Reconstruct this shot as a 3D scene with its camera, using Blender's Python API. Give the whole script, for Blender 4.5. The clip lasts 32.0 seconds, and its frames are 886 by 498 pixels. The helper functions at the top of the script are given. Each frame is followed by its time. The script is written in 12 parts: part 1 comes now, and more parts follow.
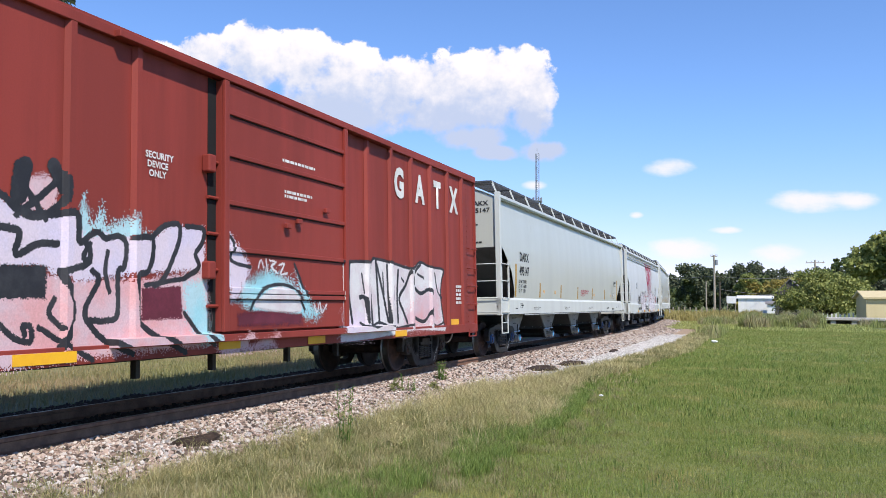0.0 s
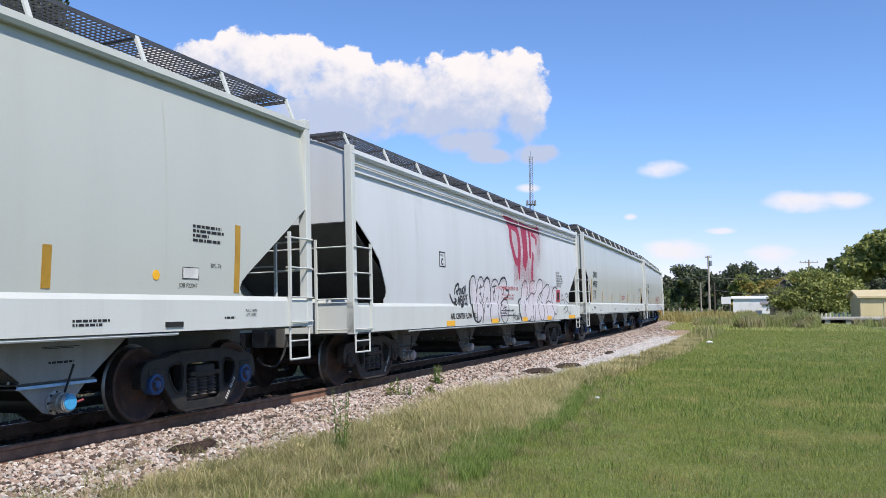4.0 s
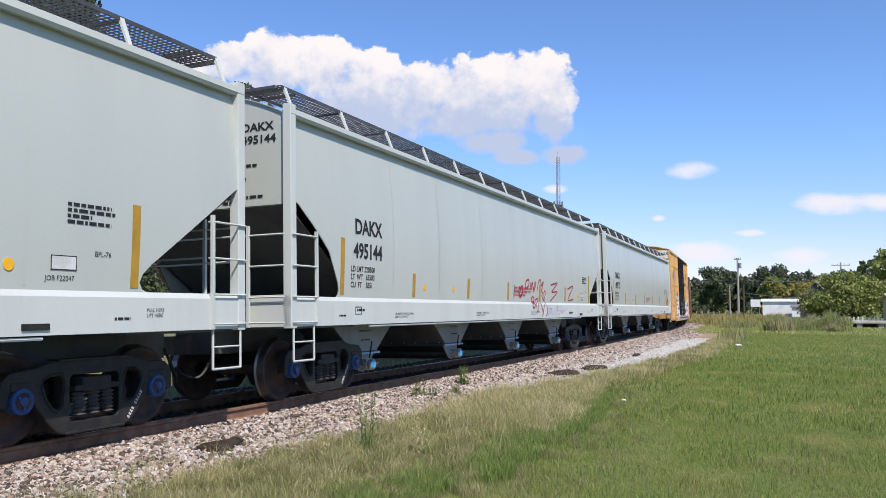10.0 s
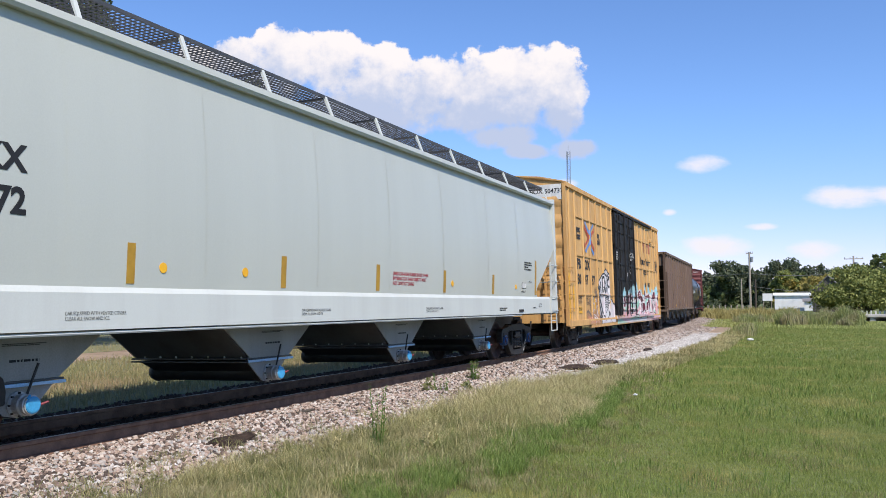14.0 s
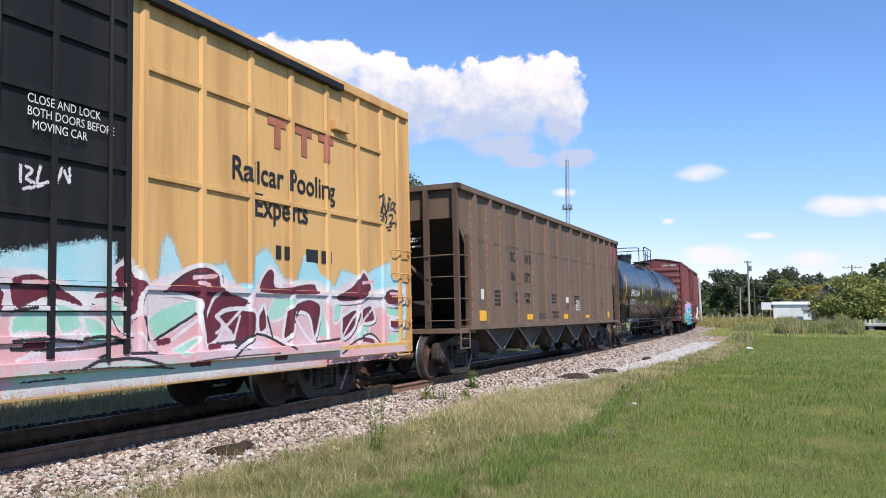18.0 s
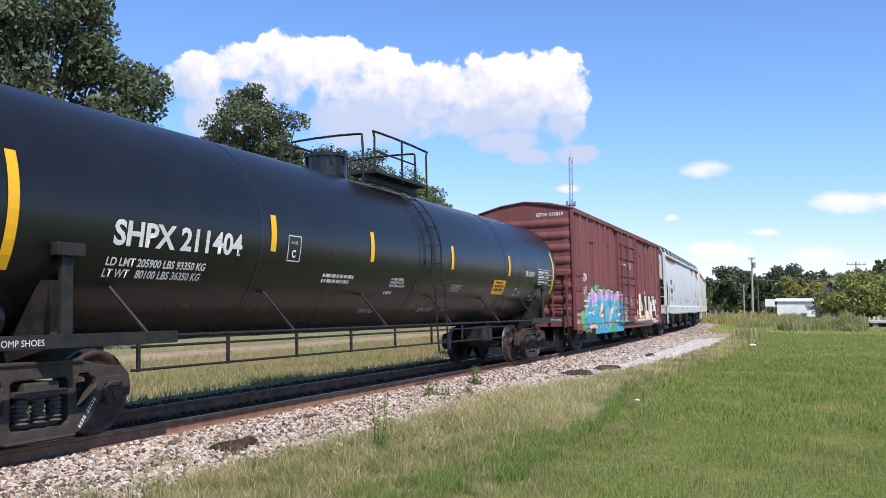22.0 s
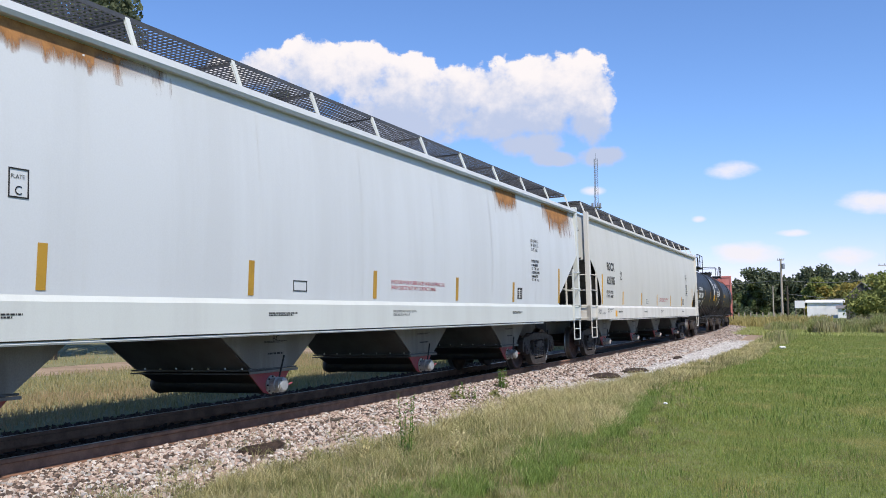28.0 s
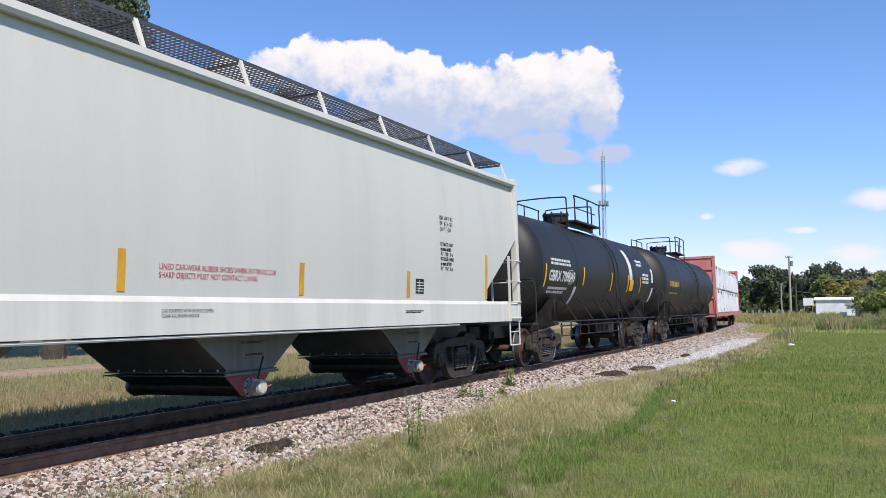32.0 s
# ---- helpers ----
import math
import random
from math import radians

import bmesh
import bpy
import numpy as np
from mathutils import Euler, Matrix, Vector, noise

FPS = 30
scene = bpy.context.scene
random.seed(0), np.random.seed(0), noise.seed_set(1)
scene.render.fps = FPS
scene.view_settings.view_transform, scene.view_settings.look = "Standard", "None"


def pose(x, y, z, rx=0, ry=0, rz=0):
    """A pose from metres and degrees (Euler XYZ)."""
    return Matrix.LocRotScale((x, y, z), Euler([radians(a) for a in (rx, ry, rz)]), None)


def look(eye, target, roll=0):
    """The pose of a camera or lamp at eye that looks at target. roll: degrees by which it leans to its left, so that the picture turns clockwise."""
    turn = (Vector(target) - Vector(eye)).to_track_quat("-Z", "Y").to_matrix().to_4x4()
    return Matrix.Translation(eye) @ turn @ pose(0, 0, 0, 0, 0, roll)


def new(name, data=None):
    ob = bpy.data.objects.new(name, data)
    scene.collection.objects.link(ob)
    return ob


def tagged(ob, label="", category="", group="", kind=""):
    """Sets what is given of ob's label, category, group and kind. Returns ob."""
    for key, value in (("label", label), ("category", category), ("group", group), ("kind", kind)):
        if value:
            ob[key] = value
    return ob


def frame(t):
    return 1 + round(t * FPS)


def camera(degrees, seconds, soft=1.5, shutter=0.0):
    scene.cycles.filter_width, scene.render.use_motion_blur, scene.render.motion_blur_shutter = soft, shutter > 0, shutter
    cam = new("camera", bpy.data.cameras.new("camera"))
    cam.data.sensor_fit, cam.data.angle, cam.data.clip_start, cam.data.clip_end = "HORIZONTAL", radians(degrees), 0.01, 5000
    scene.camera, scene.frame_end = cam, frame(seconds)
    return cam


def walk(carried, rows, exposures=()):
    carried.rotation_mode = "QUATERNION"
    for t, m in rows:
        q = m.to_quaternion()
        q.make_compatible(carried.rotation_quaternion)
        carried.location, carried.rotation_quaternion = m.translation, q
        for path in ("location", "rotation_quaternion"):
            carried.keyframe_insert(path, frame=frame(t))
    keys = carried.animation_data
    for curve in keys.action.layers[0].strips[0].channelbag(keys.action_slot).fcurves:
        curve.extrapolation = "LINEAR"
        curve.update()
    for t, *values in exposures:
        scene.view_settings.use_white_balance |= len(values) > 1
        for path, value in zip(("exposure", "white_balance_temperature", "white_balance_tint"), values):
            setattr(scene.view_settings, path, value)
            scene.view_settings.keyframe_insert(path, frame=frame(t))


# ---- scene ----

# ---------------------------------------------------------------- plan
# x runs across the track (plus: the lawn), y along it, z up from the lawn.
# The rails lie at z = RAIL; the line is straight near the lawn and bends left further on.
RAIL = 0.33
CX, CZ = 7.976, RAIL + 1.391      # where the camera is held
BANK = 0.0257                     # the curve's outer rail is raised
GRADE = -0.0025
BEND0, BEND1, BEND_MAX = -9.3e-5, 3.846e-5, 0.0036


def heading(s):
    """Turn of the line to the left, in radians, at s metres along it."""
    if s < 2.4:
        s = 2.4
    end = (BEND_MAX - BEND0) / BEND1
    a = min(s, end)
    return BEND0 * a + BEND1 * a * a / 2 + BEND_MAX * max(0.0, s - end)


LINE = {}


def line_table():
    x = y = 0.0
    LINE[0] = (0.0, 0.0)
    for k in range(1, 1400):
        h = heading((k - 0.5) * 0.25)
        x, y = x - math.sin(h) * 0.25, y + math.cos(h) * 0.25
        LINE[k] = (x, y)


line_table()


def track_point(s, lat=0.0, z=0.0):
    """The place s metres along the line, lat to its right, z over the rails."""
    if s <= 0:
        x, y = 0.0, s
    else:
        k = min(int(s / 0.25), 1398)
        f = s / 0.25 - k
        x = LINE[k][0] * (1 - f) + LINE[k + 1][0] * f
        y = LINE[k][1] * (1 - f) + LINE[k + 1][1] * f
    h = heading(s)
    lat, z = lat - BANK * z, z + BANK * lat
    return Vector((x + lat * math.cos(h), y + lat * math.sin(h), RAIL + z + GRADE * max(s, 0.0)))


SPEED = (6.9927, 0.1737, -0.1032, -1.4822, -0.0891, 1.2118)


def travelled(t):
    """How far the train has come at t seconds, counted from 16 s."""
    u = t / 16 - 1
    return 16 * sum(v * u ** (i + 1) / (i + 1) for i, v in enumerate(SPEED)) + float(np.interp(t, UNEVEN_T, UNEVEN))


# the train's pace is a little uneven
UNEVEN_T = (0, 1, 2, 3.5, 5.5, 6, 6.5, 7, 7.5, 8, 9, 10, 12, 13, 14, 15, 17, 18, 20, 22, 23, 24, 25, 26.5, 28, 29, 30, 31, 32)
UNEVEN = (-0.04, 0.02, 0.26, 0.32, 0.3, 0.3, 0.5, 0.58, 0.45, 0.37, 0.28, 0.22, 0.2, 0.1, 0.05, 0, -0.11, -0.08, 0, 0, 0.06, 0.26, -0.02, -0.1, -0.22, -0.2, -0.02, 0, -0.25)


# ---------------------------------------------------------------- camera
cam = camera(55.83, 32.0, 0.9)
walk(cam, [
    (0.0, pose(CX, 0, CZ, 93.601, -0.336, 21.796)),
    (0.5, pose(CX, 0, CZ, 93.608, -0.352, 21.763)),
    (1.0, pose(CX, 0, CZ, 93.642, -0.261, 21.760)),
    (1.5, pose(CX, 0, CZ, 93.656, -0.100, 21.759)),
    (2.0, pose(CX, 0, CZ, 93.688, 0.078, 21.785)),
    (2.5, pose(CX, 0, CZ, 93.717, 0.200, 21.741)),
    (3.0, pose(CX, 0, CZ, 93.799, 0.285, 21.633)),
    (3.5, pose(CX, 0, CZ, 93.875, 0.311, 21.475)),
    (5.5, pose(CX, 0, CZ, 93.508, 0.104, 21.708)),
    (6.0, pose(CX, 0, CZ, 93.312, 0.032, 22.083)),
    (6.5, pose(CX, 0, CZ, 93.235, 0.009, 22.505)),
    (7.0, pose(CX, 0, CZ, 93.282, 0.028, 22.826)),
    (7.5, pose(CX, 0, CZ, 93.422, 0.065, 23.077)),
    (8.0, pose(CX, 0, CZ, 93.592, 0.083, 23.211)),
    (8.5, pose(CX, 0, CZ, 93.758, 0.091, 23.294)),
    (9.0, pose(CX, 0, CZ, 93.851, 0.034, 23.274)),
    (9.5, pose(CX, 0, CZ, 93.901, -0.050, 23.254)),
    (10.0, pose(CX, 0, CZ, 93.911, -0.106, 23.253)),
    (10.5, pose(CX, 0, CZ, 93.919, -0.127, 23.308)),
    (11.0, pose(CX, 0, CZ, 93.865, -0.091, 23.434)),
    (11.5, pose(CX, 0, CZ, 93.780, -0.068, 23.634)),
    (12.0, pose(CX, 0, CZ, 93.670, -0.019, 23.879)),
    (12.5, pose(CX, 0, CZ, 93.567, -0.060, 24.051)),
    (13.0, pose(CX, 0, CZ, 93.500, -0.089, 24.132)),
    (13.5, pose(CX, 0, CZ, 93.502, 0.001, 24.115)),
    (14.0, pose(CX, 0, CZ, 93.565, 0.058, 23.977)),
    (14.5, pose(CX, 0, CZ, 93.675, 0.045, 23.878)),
    (16.5, pose(CX, 0, CZ, 94.146, 0.011, 23.785)),
    (17.0, pose(CX, 0, CZ, 94.157, 0.032, 23.802)),
    (17.5, pose(CX, 0, CZ, 94.170, 0.039, 23.821)),
    (18.0, pose(CX, 0, CZ, 94.164, 0.033, 23.892)),
    (18.5, pose(CX, 0, CZ, 94.177, 0.080, 23.943)),
    (19.0, pose(CX, 0, CZ, 94.174, 0.133, 23.945)),
    (19.5, pose(CX, 0, CZ, 94.174, 0.156, 23.968)),
    (20.0, pose(CX, 0, CZ, 94.191, 0.240, 23.923)),
    (20.5, pose(CX, 0, CZ, 94.148, 0.227, 23.922)),
    (21.0, pose(CX, 0, CZ, 94.085, 0.181, 23.918)),
    (21.5, pose(CX, 0, CZ, 93.990, 0.113, 24.011)),
    (22.0, pose(CX, 0, CZ, 93.910, -0.044, 24.114)),
    (22.5, pose(CX, 0, CZ, 93.827, -0.166, 24.259)),
    (23.0, pose(CX, 0, CZ, 93.807, -0.245, 24.436)),
    (23.5, pose(CX, 0, CZ, 93.747, -0.270, 24.521)),
    (24.0, pose(CX, 0, CZ, 93.740, -0.276, 24.826)),
    (24.5, pose(CX, 0, CZ, 93.796, -0.231, 25.096)),
    (25.0, pose(CX, 0, CZ, 93.888, -0.089, 25.402)),
    (25.5, pose(CX, 0, CZ, 94.006, 0.072, 25.575)),
    (27.5, pose(CX, 0, CZ, 94.083, 0.253, 25.812)),
    (28.0, pose(CX, 0, CZ, 94.148, 0.257, 25.865)),
    (28.5, pose(CX, 0, CZ, 94.164, 0.295, 25.924)),
    (29.0, pose(CX, 0, CZ, 94.120, 0.303, 26.002)),
    (29.5, pose(CX, 0, CZ, 94.012, 0.341, 26.010)),
    (30.0, pose(CX, 0, CZ, 93.898, 0.318, 26.056)),
    (30.5, pose(CX, 0, CZ, 93.806, 0.277, 26.070)),
    (31.0, pose(CX, 0, CZ, 93.871, 0.277, 26.182)),
    (31.5, pose(CX, 0, CZ, 93.933, 0.299, 26.295)),
    (32.0, pose(CX, 0, CZ, 94.030, 0.388, 26.361)),
], exposures=[(0, 0.24), (2, 0.16), (6, 0.1), (13, 0.12), (16.5, 0.16), (19, 0.24), (21.5, 0.3), (25, 0.3), (27.5, 0.12), (29, 0.1), (32, 0.14)])

# ---------------------------------------------------------------- sky and sun
SUN_FROM = Vector((0.74, -0.67, 0.0)).normalized()
SUN_UP = radians(50)


def make_world():
    world = bpy.data.worlds.new("sky")
    scene.world = world
    world.use_nodes = True
    nt = world.node_tree
    nt.nodes.clear()
    N, L = nt.nodes.new, nt.links.new
    out, bg = N("ShaderNodeOutputWorld"), N("ShaderNodeBackground")
    sky = N("ShaderNodeTexSky")
    sky.sky_type, sky.sun_disc = "NISHITA", False
    sky.sun_elevation = SUN_UP
    sky.sun_rotation = math.atan2(SUN_FROM.x, SUN_FROM.y)
    sky.air_density, sky.dust_density, sky.ozone_density, sky.altitude = 1.0, 0.0, 3.0, 50
    co = N("ShaderNodeTexCoord")

    def math_node(op, a, b=None, c=None, clamp=False):
        n = N("ShaderNodeMath")
        n.operation, n.use_clamp = op, clamp
        for i, v in enumerate((a, b, c)):
            if v is None:
                continue
            if isinstance(v, (int, float)):
                n.inputs[i].default_value = v
            else:
                L(v, n.inputs[i])
        return n.outputs[0]

    def dot(v):
        n = N("ShaderNodeVectorMath")
        n.operation = "DOT_PRODUCT"
        L(co.outputs["Generated"], n.inputs[0])
        n.inputs[1].default_value = v
        return n.outputs["Value"]

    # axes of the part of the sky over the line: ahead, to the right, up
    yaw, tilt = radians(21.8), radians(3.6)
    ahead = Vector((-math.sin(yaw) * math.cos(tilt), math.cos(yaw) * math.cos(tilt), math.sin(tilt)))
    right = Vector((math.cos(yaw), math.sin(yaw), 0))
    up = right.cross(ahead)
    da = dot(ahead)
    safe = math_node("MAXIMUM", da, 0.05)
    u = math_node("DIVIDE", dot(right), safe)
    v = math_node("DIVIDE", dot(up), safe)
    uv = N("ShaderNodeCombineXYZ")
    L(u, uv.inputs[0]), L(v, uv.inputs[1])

    def noise_of(scale, detail, rough, shift=0.0, stretch=1.0):
        m = N("ShaderNodeMapping")
        m.inputs["Location"].default_value = (shift, shift * 0.7, 0)
        m.inputs["Scale"].default_value = (1, stretch, 1)
        L(uv.outputs[0], m.inputs["Vector"])
        n = N("ShaderNodeTexNoise")
        n.inputs["Scale"].default_value, n.inputs["Detail"].default_value, n.inputs["Roughness"].default_value = scale, detail, rough
        L(m.outputs[0], n.inputs["Vector"])
        return n.outputs["Fac"]

    puffs, wisps, broad = noise_of(26, 9, 0.60), noise_of(14, 5, 0.6, 3.0, 2.2), noise_of(7, 3, 0.5, 7.0)

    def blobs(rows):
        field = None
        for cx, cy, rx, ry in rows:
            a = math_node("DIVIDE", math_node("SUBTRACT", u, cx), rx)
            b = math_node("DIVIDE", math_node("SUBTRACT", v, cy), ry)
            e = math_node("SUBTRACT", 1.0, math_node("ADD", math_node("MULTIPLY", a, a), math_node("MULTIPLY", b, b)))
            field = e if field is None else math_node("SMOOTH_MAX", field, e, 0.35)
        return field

    def ramp(x, lo, hi):
        n = N("ShaderNodeMapRange")
        n.interpolation_type = "SMOOTHSTEP"
        L(x, n.inputs["Value"])
        n.inputs["From Min"].default_value, n.inputs["From Max"].default_value = lo, hi
        return n.outputs["Result"]

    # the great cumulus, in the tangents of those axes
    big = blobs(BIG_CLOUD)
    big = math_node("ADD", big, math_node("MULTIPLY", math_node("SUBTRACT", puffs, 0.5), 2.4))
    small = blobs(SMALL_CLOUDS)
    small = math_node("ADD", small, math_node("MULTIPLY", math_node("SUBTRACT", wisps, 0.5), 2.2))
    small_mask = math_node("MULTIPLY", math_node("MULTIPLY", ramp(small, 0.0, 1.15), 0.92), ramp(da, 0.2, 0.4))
    # lit tops, greyer bases
    lift = math_node("ADD", math_node("MULTIPLY", math_node("SUBTRACT", puffs, 0.5), 0.16), v)
    lift = math_node("ADD", lift, math_node("MULTIPLY", math_node("SUBTRACT", broad, 0.5), 0.10))
    lift = math_node("ADD", lift, math_node("MULTIPLY", u, 0.12))
    top = ramp(lift, 0.150, 0.235)
    # crisp tops, bases that fade into the blue
    crisp = math_node("MULTIPLY", ramp(big, 0.0, 0.25), top)
    faded = math_node("MULTIPLY", ramp(big, -0.1, 0.72), math_node("SUBTRACT", 1.0, top))
    big_mask = math_node("MULTIPLY", math_node("ADD", crisp, faded), ramp(da, 0.2, 0.4))
    shade = N("ShaderNodeMix")
    shade.data_type = "RGBA"
    L(top, shade.inputs["Factor"])
    shade.inputs["A"].default_value, shade.inputs["B"].default_value = CLOUD_BASE, CLOUD_TOP
    mix1, mix2 = N("ShaderNodeMix"), N("ShaderNodeMix")
    mix1.data_type = mix2.data_type = "RGBA"
    tint = N("ShaderNodeMix")
    tint.data_type, tint.blend_type = "RGBA", "MULTIPLY"
    tint.inputs["Factor"].default_value = 1.0
    L(sky.outputs[0], tint.inputs["A"])
    low = N("ShaderNodeMix")
    low.data_type = "RGBA"
    L(ramp(v, -0.09, 0.17), low.inputs["Factor"])
    low.inputs["A"].default_value, low.inputs["B"].default_value = SKY_LOW, SKY_TINT
    L(low.outputs["Result"], tint.inputs["B"])
    L(small_mask, mix1.inputs["Factor"]), L(tint.outputs["Result"], mix1.inputs["A"])
    mix1.inputs["B"].default_value = CLOUD_SMALL
    L(big_mask, mix2.inputs["Factor"]), L(mix1.outputs["Result"], mix2.inputs["A"]), L(shade.outputs["Result"], mix2.inputs["B"])
    L(mix2.outputs["Result"], bg.inputs["Color"])
    bg.inputs["Strength"].default_value = SKY_STRENGTH
    L(bg.outputs[0], out.inputs[0])


SKY_STRENGTH = 0.12
SKY_TINT, SKY_LOW = (0.88, 1.06, 1.38, 1), (0.97, 0.86, 1.26, 1)
CLOUD_TOP, CLOUD_BASE, CLOUD_SMALL = (7.7, 7.25, 7.3, 1), (4.1, 4.7, 6.3, 1), (7.2, 6.9, 7.2, 1)


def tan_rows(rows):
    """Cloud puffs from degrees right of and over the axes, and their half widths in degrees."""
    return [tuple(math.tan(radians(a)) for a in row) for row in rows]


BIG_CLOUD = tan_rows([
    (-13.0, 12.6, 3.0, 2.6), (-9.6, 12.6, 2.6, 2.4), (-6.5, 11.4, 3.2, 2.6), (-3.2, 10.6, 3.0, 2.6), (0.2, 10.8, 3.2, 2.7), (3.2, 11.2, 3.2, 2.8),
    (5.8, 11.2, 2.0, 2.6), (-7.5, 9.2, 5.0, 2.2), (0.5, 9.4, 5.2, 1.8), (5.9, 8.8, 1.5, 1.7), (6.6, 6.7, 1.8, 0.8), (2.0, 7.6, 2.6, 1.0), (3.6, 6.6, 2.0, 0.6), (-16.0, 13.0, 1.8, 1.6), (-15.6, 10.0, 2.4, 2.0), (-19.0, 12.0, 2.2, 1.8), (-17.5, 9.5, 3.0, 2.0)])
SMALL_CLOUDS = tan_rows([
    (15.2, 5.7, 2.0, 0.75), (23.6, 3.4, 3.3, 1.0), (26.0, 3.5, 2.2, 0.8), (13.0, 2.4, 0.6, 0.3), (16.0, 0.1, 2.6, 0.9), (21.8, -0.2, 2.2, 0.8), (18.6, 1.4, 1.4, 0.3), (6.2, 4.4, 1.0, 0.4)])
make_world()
sun = new("sun", bpy.data.lights.new("sun", "SUN"))
sun.data.energy, sun.data.angle, sun.data.color = 5.0, radians(0.6), (1.0, 0.93, 0.84)
sun.matrix_world = look(SUN_FROM * math.cos(SUN_UP) * 50 + Vector((0, 0, math.sin(SUN_UP) * 50)), (0, 0, 0))

# ---------------------------------------------------------------- materials
def material(name, base, rough=0.6, metal=0.0, spots=None, spot_amount=0.3, spot_scale=3.0, grain=0.12, grain_scale=60.0,
             bump=0.15, streak=False, per_piece=0.0, coat=0.0, spot_edge=0.12, shine=0.3):
    """A painted, rusted or earthen surface: base colour, larger stains (spots), fine grain, relief; streak: stains run down."""
    m = bpy.data.materials.new(name)
    m.use_nodes = True
    nt = m.node_tree
    N, L = nt.nodes.new, nt.links.new
    bsdf = nt.nodes["Principled BSDF"]
    co = N("ShaderNodeTexCoord")
    vec = co.outputs["Object"]
    big = N("ShaderNodeTexNoise")
    big.inputs["Scale"].default_value, big.inputs["Detail"].default_value, big.inputs["Roughness"].default_value = spot_scale, 6, 0.62
    if streak:
        mp = N("ShaderNodeMapping")
        mp.inputs["Scale"].default_value = (1.0, 1.0, 0.09)
        L(vec, mp.inputs["Vector"])
        L(mp.outputs[0], big.inputs["Vector"])
    else:
        L(vec, big.inputs["Vector"])
    fine = N("ShaderNodeTexNoise")
    fine.inputs["Scale"].default_value, fine.inputs["Detail"].default_value = grain_scale, 4
    L(vec, fine.inputs["Vector"])
    rp = N("ShaderNodeMapRange")
    rp.interpolation_type = "SMOOTHSTEP"
    edge = 0.62 - 0.3 * spot_amount
    rp.inputs["From Min"].default_value, rp.inputs["From Max"].default_value = edge - spot_edge, edge + spot_edge
    rp.inputs["To Max"].default_value = min(1.0, 0.35 + spot_amount)
    L(big.outputs["Fac"], rp.inputs["Value"])
    mix = N("ShaderNodeMix")
    mix.data_type = "RGBA"
    L(rp.outputs[0], mix.inputs["Factor"])
    mix.inputs["A"].default_value = (*base, 1)
    mix.inputs["B"].default_value = (*(spots or [c * 0.7 for c in base]), 1)
    hsv = N("ShaderNodeHueSaturation")
    g = N("ShaderNodeMapRange")
    g.inputs["From Min"].default_value, g.inputs["From Max"].default_value = 0.25, 0.75
    g.inputs["To Min"].default_value, g.inputs["To Max"].default_value = 1 - grain, 1 + grain
    L(fine.outputs["Fac"], g.inputs["Value"])
    value = g.outputs[0]
    if per_piece:
        info = N("ShaderNodeObjectInfo") if per_piece < 0 else N("ShaderNodeNewGeometry")
        src = info.outputs["Random"] if per_piece < 0 else info.outputs["Random Per Island"]
        pr = N("ShaderNodeMapRange")
        pr.inputs["To Min"].default_value, pr.inputs["To Max"].default_value = 1 - abs(per_piece), 1 + abs(per_piece)
        L(src, pr.inputs["Value"])
        mul = N("ShaderNodeMath")
        mul.operation = "MULTIPLY"
        L(value, mul.inputs[0]), L(pr.outputs[0], mul.inputs[1])
        value = mul.outputs[0]
    L(value, hsv.inputs["Value"]), L(mix.outputs["Result"], hsv.inputs["Color"])
    L(hsv.outputs[0], bsdf.inputs["Base Color"])
    rr = N("ShaderNodeMapRange")
    rr.inputs["To Min"].default_value, rr.inputs["To Max"].default_value = max(0.03, rough - 0.08), min(1, rough + 0.12)
    L(big.outputs["Fac"], rr.inputs["Value"])
    L(rr.outputs[0], bsdf.inputs["Roughness"])
    bsdf.inputs["Metallic"].default_value = metal
    bsdf.inputs["Specular IOR Level"].default_value = shine
    if coat:
        bsdf.inputs["Coat Weight"].default_value, bsdf.inputs["Coat Roughness"].default_value = coat, 0.12
    if bump:
        bp = N("ShaderNodeBump")
        bp.inputs["Strength"].default_value, bp.inputs["Distance"].default_value = bump, 0.01
        L(fine.outputs["Fac"], bp.inputs["Height"])
        L(bp.outputs[0], bsdf.inputs["Normal"])
    return m


HOPPER_GREY = material("light grey green car paint", (0.46, 0.475, 0.43), 0.30, spots=(0.435, 0.45, 0.41), spot_amount=0.35, spot_scale=1.2, grain=0.03, bump=0.02, streak=True, shine=0.5)
HOPPER_WHITE = material("white car paint", (0.55, 0.57, 0.58), 0.45, spots=(0.50, 0.515, 0.52), spot_amount=0.3, spot_scale=1.4, grain=0.03, bump=0.03, streak=True)
HOPPER_CREAM = material("pale cream grey car paint", (0.54, 0.527, 0.478), 0.45, spots=(0.50, 0.487, 0.44), spot_amount=0.3, spot_scale=1.3, grain=0.03, bump=0.03, streak=True)
SILL_WHITE = material("white sill paint", (0.53, 0.55, 0.52), 0.45, spots=(0.48, 0.49, 0.465), spot_amount=0.25, spot_scale=2.0, grain=0.03, bump=0.03, streak=True)
# shade on slopes, chutes and inner parts is put into this grey
SHADED_GREY = material("dark grey paint with shade in it", (0.095, 0.094, 0.094), 0.6, spots=(0.065, 0.060, 0.056), spot_amount=0.3, spot_scale=2.2, bump=0.08, streak=True)
OXIDE_RED = material("oxide red boxcar paint", (0.250, 0.038, 0.027), 0.6, spots=(0.185, 0.030, 0.022), spot_amount=0.4, spot_scale=1.6, grain=0.06, bump=0.06, streak=True)
